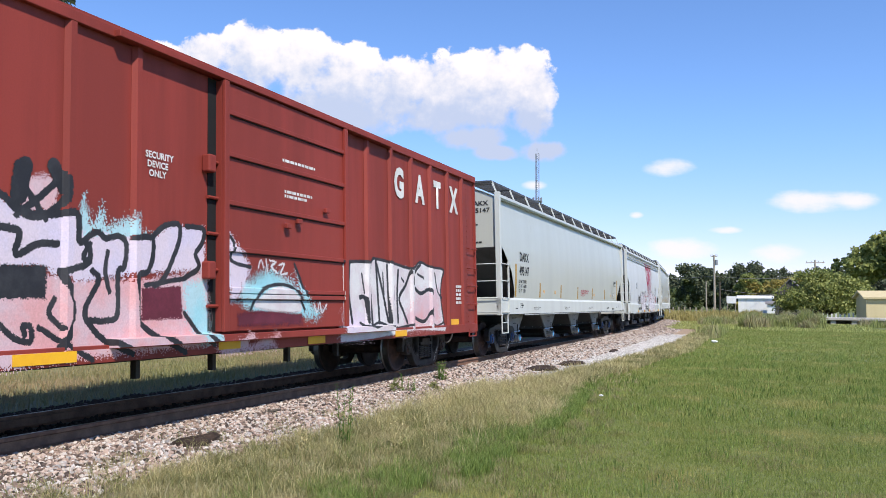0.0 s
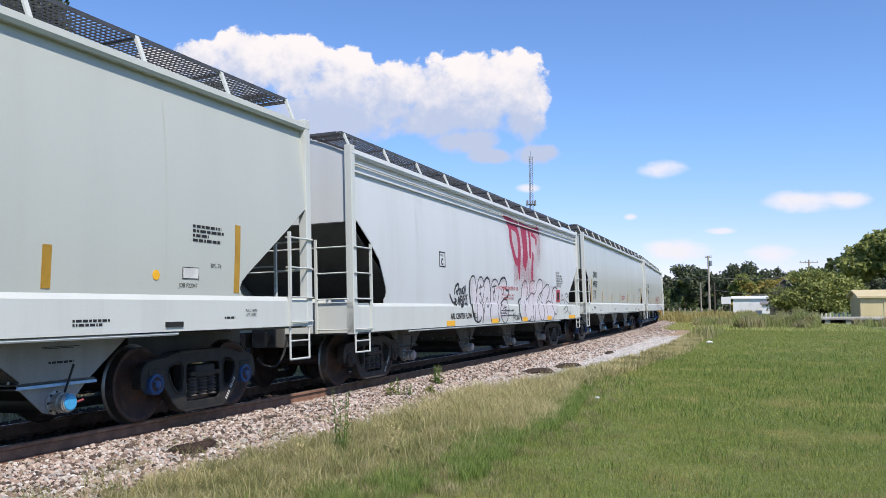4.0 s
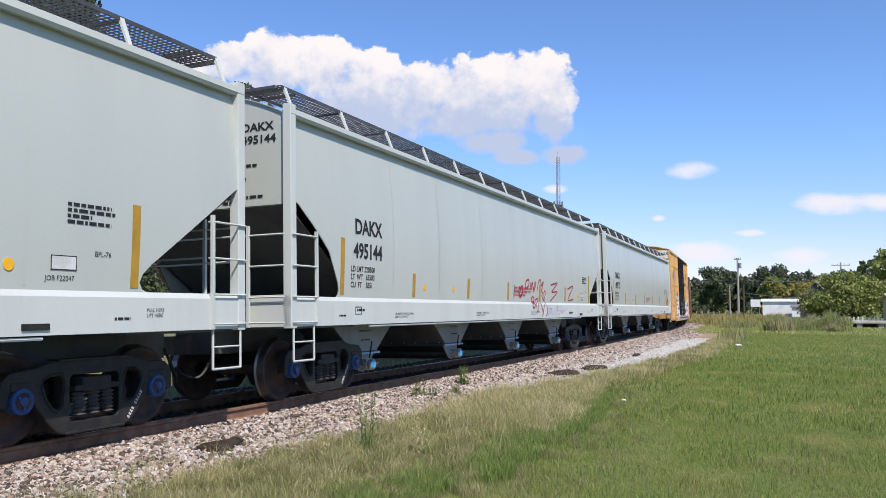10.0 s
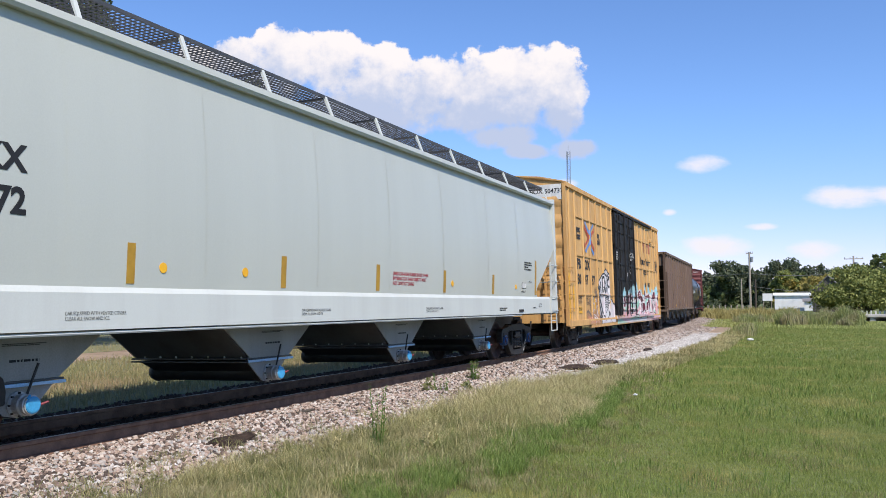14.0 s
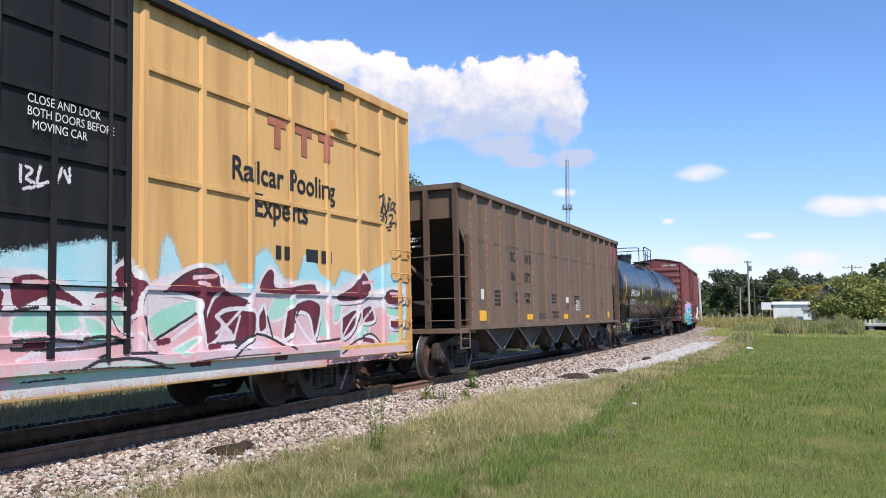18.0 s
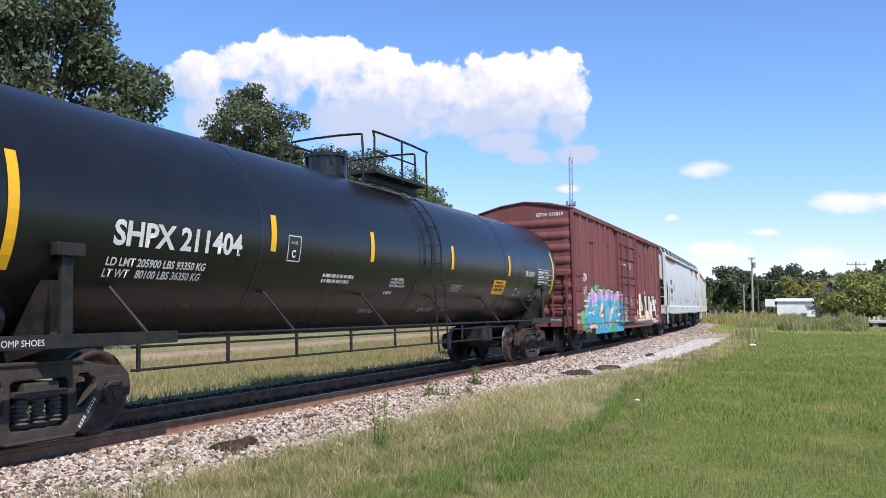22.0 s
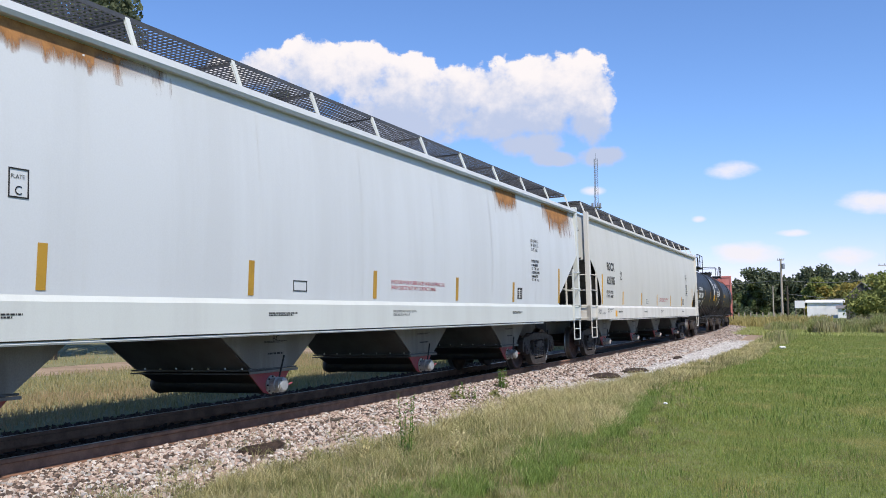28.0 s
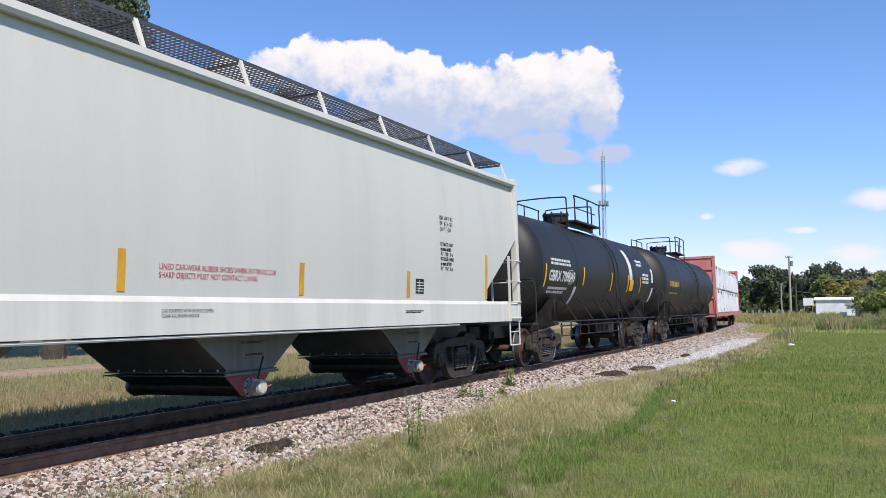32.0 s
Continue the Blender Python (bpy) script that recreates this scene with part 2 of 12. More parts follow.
MAROON = material("faded maroon boxcar paint", (0.185, 0.060, 0.058), 0.65, spots=(0.130, 0.042, 0.042), spot_amount=0.45, spot_scale=1.8, grain=0.08, bump=0.06, streak=True)
YELLOW_PAINT = material("weathered yellow boxcar paint", (0.60, 0.355, 0.135), 0.6, spots=(0.42, 0.225, 0.085), spot_amount=0.3, spot_scale=2.6, grain=0.05, bump=0.06, streak=True)
BLACK_DOOR = material("sooty black door paint", (0.014, 0.014, 0.015), 0.6, spots=(0.03, 0.028, 0.028), spot_amount=0.35, spot_scale=2.0, bump=0.06, streak=True, shine=0.15)
COAL_BROWN = material("grimy brown hopper steel", (0.160, 0.112, 0.080), 0.7, spots=(0.115, 0.078, 0.055), spot_amount=0.4, spot_scale=1.3, grain=0.12, bump=0.12, streak=True)
RIB_BROWN = material("brown pressed rib steel", (0.135, 0.090, 0.072), 0.7, spots=(0.17, 0.12, 0.10), spot_amount=0.4, spot_scale=3.0, grain=0.12, bump=0.1, streak=True)
# rusty rib steel darkened by colour for the shaded car ends
RIB_DARK = material("rusted post steel with end shade", (0.085, 0.055, 0.040), 0.75, spots=(0.13, 0.085, 0.06), spot_amount=0.35, spot_scale=4.0, grain=0.12, bump=0.12, streak=True)
# the overhang's shadow on the coal car's ends is put into this colour
END_SHADE = material("brown-black sheet with end shade", (0.030, 0.025, 0.022), 0.8, spots=(0.05, 0.04, 0.034), spot_amount=0.35, spot_scale=1.5, grain=0.15, bump=0.12, streak=True)
COAL_RIB = material("rusty tan rib steel", (0.225, 0.150, 0.095), 0.7, spots=(0.18, 0.11, 0.07), spot_amount=0.3, spot_scale=5.0, grain=0.12, bump=0.12)
TANK_BLACK = material("glossy black tank paint", (0.008, 0.008, 0.0085), 0.27, spots=(0.012, 0.012, 0.0125), spot_amount=0.3, spot_scale=1.4, grain=0.05, bump=0.01, streak=True, shine=0.5)
UNDER_BLACK = material("black underframe paint", (0.014, 0.0135, 0.0135), 0.5, spots=(0.032, 0.027, 0.023), spot_amount=0.4, spot_scale=6, bump=0.1)
TANK_DULL = material("dull black tank paint", (0.013, 0.0125, 0.012), 0.5, spots=(0.022, 0.021, 0.020), spot_amount=0.4, spot_scale=1.2, grain=0.08, bump=0.03, streak=True, shine=0.35)
BOGIE_STEEL = material("dusty dark cast steel", (0.050, 0.042, 0.037), 0.7, spots=(0.034, 0.025, 0.021), spot_amount=0.45, spot_scale=7, bump=0.2)
BOGIE_BLACK = material("black painted cast steel", (0.016, 0.0155, 0.0155), 0.55, spots=(0.034, 0.030, 0.027), spot_amount=0.4, spot_scale=7, bump=0.2)
WHEEL_RUST = material("rusty wheel steel", (0.085, 0.045, 0.034), 0.65, spots=(0.045, 0.028, 0.024), spot_amount=0.5, spot_scale=6, bump=0.1)
WHEEL_RIM = material("bright worn wheel tread", (0.20, 0.19, 0.185), 0.4, metal=0.9, bump=0.02)
SPRING_STEEL = material("dark coil springs", (0.10, 0.088, 0.08), 0.45, bump=0.1)
GRATING = material("galvanised grating", (0.10, 0.10, 0.105), 0.5, metal=0.4, bump=0.05)
BLUE_CAP = material("blue painted bearing cap", (0.018, 0.060, 0.17), 0.45, spots=(0.035, 0.085, 0.21), bump=0.02)
LIGHT_BLUE = material("pale blue outlet cap", (0.06, 0.34, 0.62), 0.4, bump=0.02)
VALVE_GREY = material("cast aluminium valve", (0.42, 0.42, 0.41), 0.45, metal=0.5, spots=(0.25, 0.24, 0.22), spot_scale=9, bump=0.1)
BLUE_EDGE = material("faded blue gasket edge", (0.30, 0.50, 0.72), 0.5, spots=(0.42, 0.56, 0.70), bump=0.05)
RED_CAP = material("faded red gate paint", (0.30, 0.06, 0.07), 0.6, spots=(0.2, 0.08, 0.07), bump=0.05)
DULL_WHITE = material("grubby white pipe cap", (0.50, 0.46, 0.40), 0.6, spots=(0.36, 0.31, 0.26), bump=0.05)
DULL_CAP = material("dusty pinkish pipe cap", (0.40, 0.33, 0.31), 0.6, spots=(0.30, 0.24, 0.22), bump=0.05)
REFLECT = material("yellow reflective strip", (0.80, 0.42, 0.02), 0.4, spots=(0.7, 0.34, 0.02), bump=0.0, grain=0.03)
OCHRE = material("ochre reflective strip", (0.42, 0.24, 0.03), 0.45, bump=0.0, grain=0.04)
INK_BLACK = material("black stencil paint", (0.02, 0.02, 0.022), 0.6, bump=0.0)
INK_WHITE = material("white stencil paint", (0.66, 0.65, 0.62), 0.6, bump=0.0)
INK_RED = material("red stencil paint", (0.40, 0.05, 0.07), 0.6, bump=0.0)
INK_GREY = material("faded stencil paint", (0.022, 0.019, 0.016), 0.7, bump=0.0)
SPRAY_BLACK = material("black spray paint", (0.022, 0.022, 0.026), 0.55, spots=(0.05, 0.05, 0.055), bump=0.0)
SPRAY_WHITE = material("white spray paint", (0.62, 0.60, 0.60), 0.6, spots=(0.52, 0.42, 0.45), spot_scale=2.5, bump=0.0)
SPRAY_PINK = material("pink spray paint", (0.62, 0.32, 0.32), 0.6, spots=(0.55, 0.42, 0.46), spot_amount=0.5, spot_scale=1.5, bump=0.0)
SPRAY_LILAC = material("lilac spray paint", (0.56, 0.50, 0.62), 0.6, spots=(0.62, 0.52, 0.58), spot_amount=0.5, spot_scale=1.5, bump=0.0)
SPRAY_CYAN = material("pale cyan spray paint", (0.28, 0.56, 0.62), 0.6, spots=(0.40, 0.56, 0.60), spot_amount=0.5, spot_scale=1.5, bump=0.0)
SPRAY_BLUE = material("teal blue spray paint", (0.035, 0.24, 0.36), 0.6, spots=(0.06, 0.34, 0.46), spot_amount=0.5, spot_scale=1.5, bump=0.0)
SPRAY_VIOLET = material("violet spray paint", (0.34, 0.26, 0.55), 0.6, spots=(0.48, 0.30, 0.52), spot_amount=0.5, spot_scale=1.5, bump=0.0)
SPRAY_GREEN = material("green spray paint", (0.06, 0.30, 0.08), 0.6, spots=(0.10, 0.40, 0.12), spot_amount=0.4, bump=0.0)
SPRAY_MAROON = material("dark plum spray paint", (0.10, 0.018, 0.03), 0.6, spots=(0.16, 0.03, 0.05), bump=0.0)
SPRAY_BONE = material("pale bone spray paint", (0.62, 0.54, 0.43), 0.6, spots=(0.60, 0.46, 0.42), spot_amount=0.4, spot_scale=1.8, bump=0.0)
SPRAY_CREAM = material("cream spray paint", (0.66, 0.50, 0.34), 0.6, spots=(0.60, 0.36, 0.26), spot_amount=0.4, bump=0.0)
SPRAY_RED = material("dripping crimson spray paint", (0.30, 0.018, 0.055), 0.55, spots=(0.36, 0.045, 0.09), spot_amount=0.35, spot_scale=4, bump=0.0)
SPRAY_BROWN = material("rusty brown spray mist", (0.36, 0.20, 0.115), 0.7, spots=(0.26, 0.15, 0.09), spot_amount=0.4, bump=0.0)
SPRAY_SMOKE = material("smoky grey spray mist", (0.15, 0.12, 0.10), 0.7, spots=(0.24, 0.17, 0.12), spot_amount=0.4, bump=0.0)
SPRAY_PALE = material("pale pinkish white spray paint", (0.58, 0.56, 0.585), 0.6, spots=(0.57, 0.52, 0.555), spot_amount=0.4, bump=0.0)
SPRAY_RED_MIST = material("pale crimson spray mist", (0.50, 0.40, 0.42), 0.6, spots=(0.53, 0.48, 0.50), spot_amount=0.4, bump=0.0)
SPRAY_ORANGE = material("orange spray paint", (0.70, 0.28, 0.14), 0.6, spots=(0.62, 0.40, 0.28), spot_amount=0.4, bump=0.0)

def stain_material(name, colour):
    """A soft stain that bleeds down from its upper edge and thins out."""
    m = material(name, colour, 0.8, spots=tuple(c * 0.6 for c in colour), spot_amount=0.4, spot_scale=6, bump=0.0)
    nt = m.node_tree
    N, L = nt.nodes.new, nt.links.new
    co, mp, tex, sep = N("ShaderNodeTexCoord"), N("ShaderNodeMapping"), N("ShaderNodeTexNoise"), N("ShaderNodeSeparateXYZ")
    mp.inputs["Scale"].default_value = (1, 1, 0.22)
    L(co.outputs["Object"], mp.inputs["Vector"]), L(mp.outputs[0], tex.inputs["Vector"]), L(co.outputs["Generated"], sep.inputs[0])
    tex.inputs["Scale"].default_value, tex.inputs["Detail"].default_value, tex.inputs["Roughness"].default_value = 5.0, 7, 0.7

    def calc(op, a, b):
        n = N("ShaderNodeMath")
        n.operation, n.use_clamp = op, op == "MULTIPLY"
        for i, v in enumerate((a, b)):
            if isinstance(v, (int, float)):
                n.inputs[i].default_value = v
            else:
                L(v, n.inputs[i])
        return n.outputs[0]

    y, z = sep.outputs[1], sep.outputs[2]
    sides = calc("MULTIPLY", calc("MULTIPLY", y, calc("SUBTRACT", 1.0, y)), 4.0)
    level = calc("ADD", calc("MULTIPLY", calc("MULTIPLY", z, sides), 1.0), calc("MULTIPLY", calc("SUBTRACT", tex.outputs["Fac"], 0.5), 2.2))
    L(calc("MULTIPLY", calc("SUBTRACT", level, 0.16), 2.0), nt.nodes["Principled BSDF"].inputs["Alpha"])
    return m


RUST = stain_material("orange rust stain", (0.36, 0.17, 0.06))
VOID = material("unlit car interior", (0.012, 0.012, 0.013), 0.8, bump=0.0)
WRAP_WHITE = material("white lumber wrap", (0.62, 0.63, 0.64), 0.5, spots=(0.45, 0.50, 0.55), spot_amount=0.3, spot_scale=2.5, bump=0.1)
WRAP_GREEN = material("dark printed wrap marks", (0.05, 0.12, 0.14), 0.6, bump=0.0)
LUMBER_RED = material("faded pinkish red flatcar paint", (0.50, 0.20, 0.175), 0.7, spots=(0.40, 0.13, 0.11), spot_amount=0.4, bump=0.06, streak=True)

RAIL_STEEL = material("brown rusted rail", (0.25, 0.135, 0.085), 0.8, spots=(0.15, 0.08, 0.052), spot_amount=0.4, spot_scale=5, bump=0.1)
RAIL_HEAD = material("polished rail head", (0.32, 0.31, 0.30), 0.3, metal=0.9, bump=0.02)
TIE_WOOD = material("creosoted sleeper wood", (0.050, 0.040, 0.034), 0.85, spots=(0.09, 0.075, 0.06), spot_amount=0.4, spot_scale=5, bump=0.3)


def crushed(name, single=False):
    """Crushed stone: every piece has a shade of its own, from sooty brown over tan and pink to cream."""
    m = material(name, (0.4, 0.3, 0.25), 0.92, grain=0.22, grain_scale=45, bump=0.35)
    nt = m.node_tree
    N, L = nt.nodes.new, nt.links.new
    src = N("ShaderNodeObjectInfo") if single else N("ShaderNodeNewGeometry")
    ramp = N("ShaderNodeValToRGB")
    el = ramp.color_ramp.elements
    for k, (at_, c) in enumerate(((0.0, (0.045, 0.036, 0.032)), (0.20, (0.115, 0.083, 0.066)), (0.40, (0.28, 0.200, 0.158)), (0.60, (0.43, 0.330, 0.270)), (0.78, (0.52, 0.455, 0.395)), (0.90, (0.26, 0.245, 0.23)), (1.0, (0.64, 0.595, 0.550)))):
        e = el[k] if k < 2 else el.new(at_)
        e.position, e.color = at_, (*c, 1)
    L(src.outputs["Random" if single else "Random Per Island"], ramp.inputs[0])
    hsv = next(n for n in nt.nodes if n.bl_idname == "ShaderNodeHueSaturation")
    L(ramp.outputs[0], hsv.inputs["Color"])
    return m


STONE = crushed("pinkish granite ballast")
BED = material("ballast bed", (0.085, 0.064, 0.053), 0.9, spots=(0.15, 0.12, 0.10), spot_amount=0.5, spot_scale=9, grain=0.3, grain_scale=30, bump=0.8)
# darker than oily stone alone: the shade under the train is in this colour
OIL_AND_SHADE = material("ballast dark with oil and train shade", (0.036, 0.024, 0.018), 0.85, spots=(0.075, 0.050, 0.036), spot_amount=0.4, spot_scale=6, bump=0.4, grain=0.3)
CLOD = material("dark damp dirt clods", (0.022, 0.014, 0.010), 0.95, spots=(0.048, 0.031, 0.022), spot_amount=0.5, spot_scale=8, grain=0.3, bump=0.8)
GREY_STONE = material("pale grey crushed stone", (0.50, 0.485, 0.47), 0.9, spots=(0.40, 0.37, 0.34), spot_amount=0.4, spot_scale=3, grain=0.3, grain_scale=40, bump=0.7, per_piece=0.3)
FIELD_SOIL = material("rough field thatch", (0.225, 0.205, 0.108), 0.95, spots=(0.17, 0.175, 0.08), spot_amount=0.5, spot_scale=0.5, grain=0.3, grain_scale=14, bump=0.6)
SOIL = material("lawn soil and thatch", (0.15, 0.17, 0.06), 0.95, spots=(0.115, 0.14, 0.045), spot_amount=0.5, spot_scale=0.35, grain=0.3, grain_scale=14, bump=0.6)
THATCH = material("dead thatch and dark soil", (0.085, 0.070, 0.042), 0.95, spots=(0.13, 0.11, 0.065), spot_amount=0.4, spot_scale=1.6, grain=0.3, grain_scale=18, bump=0.7)
DIRT = material("bare tan dirt", (0.34, 0.25, 0.17), 0.95, spots=(0.24, 0.17, 0.11), spot_amount=0.4, spot_scale=0.9, grain=0.2, grain_scale=12, bump=0.5)
# the shade beneath the coal car is mixed into this brown
CHUTE_COAL = material("brown chute steel with underside shade", (0.062, 0.050, 0.043), 0.7, spots=(0.10, 0.085, 0.074), spot_amount=0.35, spot_scale=2.5, bump=0.1, streak=True)
CHUTE_GRIME = material("sooty brown chute paint", (0.115, 0.100, 0.090), 0.7, spots=(0.05, 0.043, 0.038), spot_amount=0.5, spot_scale=2.6, bump=0.1, streak=True)
CHUTE_DUST = material("dusty grey chute paint", (0.20, 0.19, 0.176), 0.7, spots=(0.135, 0.124, 0.11), spot_amount=0.45, spot_scale=2.4, bump=0.08, streak=True)
CHUTE_SIDE = material("pale grey chute side paint", (0.27, 0.275, 0.272), 0.6, spots=(0.21, 0.21, 0.205), spot_amount=0.35, spot_scale=2.2, bump=0.06, streak=True)

# ---------------------------------------------------------------- mesh tools
def finish(bm, smooth=False):
    me = bpy.data.meshes.new("mesh")
    if smooth:
        for f in bm.faces:
            f.smooth = True
    bm.normal_update()
    bm.to_mesh(me)
    bm.free()
    return me


def part(name, bm, mat, parent=None, label="", smooth=False):
    """Links a bmesh as one mesh object under a thing or a part."""
    me = finish(bm, smooth)
    me.materials.append(mat)
    ob = new(name, me)
    ob.parent = parent
    return tagged(ob, label)


def empty(name, label="", category="", group="", kind=""):
    ob = new(name)
    ob.empty_display_size = 0.2
    return tagged(ob, label, category, group, kind)


def box(bm, x0, x1, y0, y1, z0, z1, bevel=0.0):
    vs = [bm.verts.new((x, y, z)) for x in (x0, x1) for y in (y0, y1) for z in (z0, z1)]
    fs = [bm.faces.new([vs[i] for i in q]) for q in ((0, 1, 3, 2), (4, 6, 7, 5), (0, 4, 5, 1), (2, 3, 7, 6), (0, 2, 6, 4), (1, 5, 7, 3))]
    if bevel:
        es = {e for f in fs for e in f.edges}
        bmesh.ops.bevel(bm, geom=list(es), offset=bevel, segments=2, affect="EDGES", profile=0.5)
    return bm


def cube(x0, x1, y0, y1, z0, z1, bevel=0.0):
    return box(bmesh.new(), x0, x1, y0, y1, z0, z1, bevel)


def rod(bm, a, b, r, n=8, r2=None):
    """A round bar from a to b."""
    a, b = Vector(a), Vector(b)
    q = (b - a).to_track_quat("Z", "Y")
    rings = []
    for p, rr in ((a, r), (b, r if r2 is None else r2)):
        rings.append([bm.verts.new(p + q @ Vector((rr * math.cos(k * math.tau / n), rr * math.sin(k * math.tau / n), 0))) for k in range(n)])
    for k in range(n):
        bm.faces.new((rings[0][k], rings[0][(k + 1) % n], rings[1][(k + 1) % n], rings[1][k]))
    bm.faces.new(list(reversed(rings[0])))
    bm.faces.new(rings[1])
    return bm


def pipe(bm, pts, r, n=6):
    for a, b in zip(pts, pts[1:]):
        rod(bm, a, b, r, n)
    return bm


def bent_tube(bm, pts, r, n=6):
    """One tube along a bent line."""
    rings = []
    for i, p in enumerate(pts):
        d = Vector(pts[min(i + 1, len(pts) - 1)]) - Vector(pts[max(i - 1, 0)])
        q = d.to_track_quat("Z", "Y")
        rings.append([Vector(p) + q @ Vector((r * math.cos(k * math.tau / n), r * math.sin(k * math.tau / n), 0)) for k in range(n)])
    return loft(bm, rings)


def bar(a, b, r, n=8):
    return rod(bmesh.new(), a, b, r, n)


def prism(bm, outline, axis, lo, hi):
    """An outline of 2D points drawn out along an axis: 'x' takes (y, z), 'y' takes (x, z), 'z' takes (x, y)."""
    put = {"x": lambda a, b, c: (c, a, b), "y": lambda a, b, c: (a, c, b), "z": lambda a, b, c: (a, b, c)}[axis]
    A = [bm.verts.new(put(a, b, lo)) for a, b in outline]
    B = [bm.verts.new(put(a, b, hi)) for a, b in outline]
    n = len(outline)
    for k in range(n):
        bm.faces.new((A[k], A[(k + 1) % n], B[(k + 1) % n], B[k]))
    fa, fb = bm.faces.new(list(reversed(A))), bm.faces.new(B)
    bmesh.ops.triangulate(bm, faces=[fa, fb])
    bmesh.ops.recalc_face_normals(bm, faces=bm.faces[:])
    return bm


def loft(bm, rings, closed=True, caps=True):
    """Skin over rings of equally many points."""
    R = [[bm.verts.new(p) for p in ring] for ring in rings]
    n = len(R[0])
    for a, b in zip(R, R[1:]):
        for k in range(n if closed else n - 1):
            bm.faces.new((a[k], a[(k + 1) % n], b[(k + 1) % n], b[k]))
    if caps and closed:
        bm.faces.new(list(reversed(R[0])))
        bm.faces.new(R[-1])
    bmesh.ops.recalc_face_normals(bm, faces=bm.faces[:])
    return bm


def quad_mesh(name, verts, faces, mat):
    me = bpy.data.meshes.new(name)
    me.from_pydata(verts, [], faces)
    me.materials.append(mat)
    return me


def on_flank(X, z):
    return X(z) if callable(X) else X


def drape(bm, offs, w, d):
    """Lays painted marks over the posts of a flank: posts at offs, half width w, standing out by d."""
    ys = [v.co.y for v in bm.verts]
    lo, hi = min(ys), max(ys)
    for a in offs:
        for e in (a - w, a - w * 0.5, a + w * 0.5, a + w):
            if lo < e < hi:
                bmesh.ops.bisect_plane(bm, geom=bm.verts[:] + bm.edges[:] + bm.faces[:], plane_co=(0, e, 0), plane_no=(0, 1, 0))
    for v in bm.verts:
        for a in offs:
            k = abs(v.co.y - a)
            if k < w:
                v.co.x += d * min(1.0, (w - k) / (w * 0.5))
    return bm


# marks on a car's flank: X is the flank's offset; a = along the car, z = height
def lettering(name, text, parent, X, a, z, size, mat, align="LEFT", wide=1.0, end=False, spacing=1.0, bold=0.0, posts=None):
    """Stencilled words with the built-in font on a flank that faces +x, or on an end that faces -y."""
    cu = bpy.data.curves.new("words", "FONT")
    cu.body, cu.size, cu.align_x, cu.space_character, cu.resolution_u = text, size, align, spacing, 3
    cu.space_line, cu.offset = 1.0, bold
    tmp = bpy.data.objects.new("words", cu)
    me = bpy.data.meshes.new_from_object(tmp)
    bpy.data.objects.remove(tmp)
    bpy.data.curves.remove(cu)
    me.materials.clear()
    me.materials.append(mat)
    for v in me.vertices:
        p, q = v.co.x * wide, v.co.y
        v.co = (X + p, a, z + q) if end else (on_flank(X, z + q), a + p, z + q)
    if posts:
        bm = bmesh.new()
        bm.from_mesh(me)
        drape(bm, *posts)
        bm.to_mesh(me)
        bm.free()
    ob = new(name, me)
    ob.parent = parent
    return ob


def bars_of_text(name, parent, X, a, z, rows, size, mat, end=False, seed=1):
    """Writing too small to read: short bars of its size; rows of (width) from the top down."""
    rnd = random.Random(seed)
    bm = bmesh.new()
    for i, w in enumerate(rows):
        zz, p = z - i * size * 1.6, 0.0
        while p < w:
            d = min(w - p, size * rnd.uniform(0.8, 3.2))
            if end:
                box(bm, X + p, X + p + d, a - 0.001, a, zz, zz + size)
            else:
                x = on_flank(X, zz + size / 2)
                box(bm, x - 0.001, x, a + p, a + p + d, zz, zz + size)
            p += d + size * 0.55
    return part(name, bm, mat, parent)


def plate(bm, X, pts, thick=0.003):
    """A flat painted shape on a flank: pts are (along, height)."""
    vs = [bm.verts.new((X, a, z)) for a, z in pts]
    f = bm.faces.new(vs)
    f.normal_update()
    if f.normal.x < 0:
        f.normal_flip()
    bmesh.ops.triangulate(bm, faces=[f])
    return bm


def curve_points(pts, steps=6, closed=False):
    """A smooth line through a few points."""
    n, res = len(pts), []
    rng = range(n) if closed else range(n - 1)
    for i in rng:
        p0, p1, p2, p3 = (pts[(i + k) % n] if closed else pts[min(max(i + k, 0), n - 1)] for k in (-1, 0, 1, 2))
        for j in range(steps):
            u = j / steps
            res.append(tuple(0.5 * (2 * b + (c - a) * u + (2 * a - 5 * b + 4 * c - d) * u * u + (3 * b - a - 3 * c + d) * u ** 3) for a, b, c, d in zip(p0, p1, p2, p3)))
    if not closed:
        res.append(tuple(pts[-1]))
    return res


# ---------------------------------------------------------------- ground and track
STRUCT = "structure"


def strip(name, lats, s0, s1, step, mat, label, jitter=0.0, seed=3, flat=False):
    """A band that follows the line: lats are (across, height over the rails)."""
    rnd = random.Random(seed)
    verts, faces = [], []
    n = int((s1 - s0) / step) + 1
    for i in range(n):
        s = s0 + i * step
        for lat, z in lats:
            p = track_point(s, lat + rnd.uniform(-jitter, jitter), 0.0 if flat else z)
            if flat:
                p.z = z
            verts.append((p.x, p.y, p.z + rnd.uniform(-jitter, jitter) * 0.25))
    m = len(lats)
    for i in range(n - 1):
        for k in range(m - 1):
            faces.append((i * m + k, i * m + k + 1, (i + 1) * m + k + 1, (i + 1) * m + k))
    ob = new(name, quad_mesh(name, verts, faces, mat))
    return tagged(ob, label, "ground", kind=STRUCT)


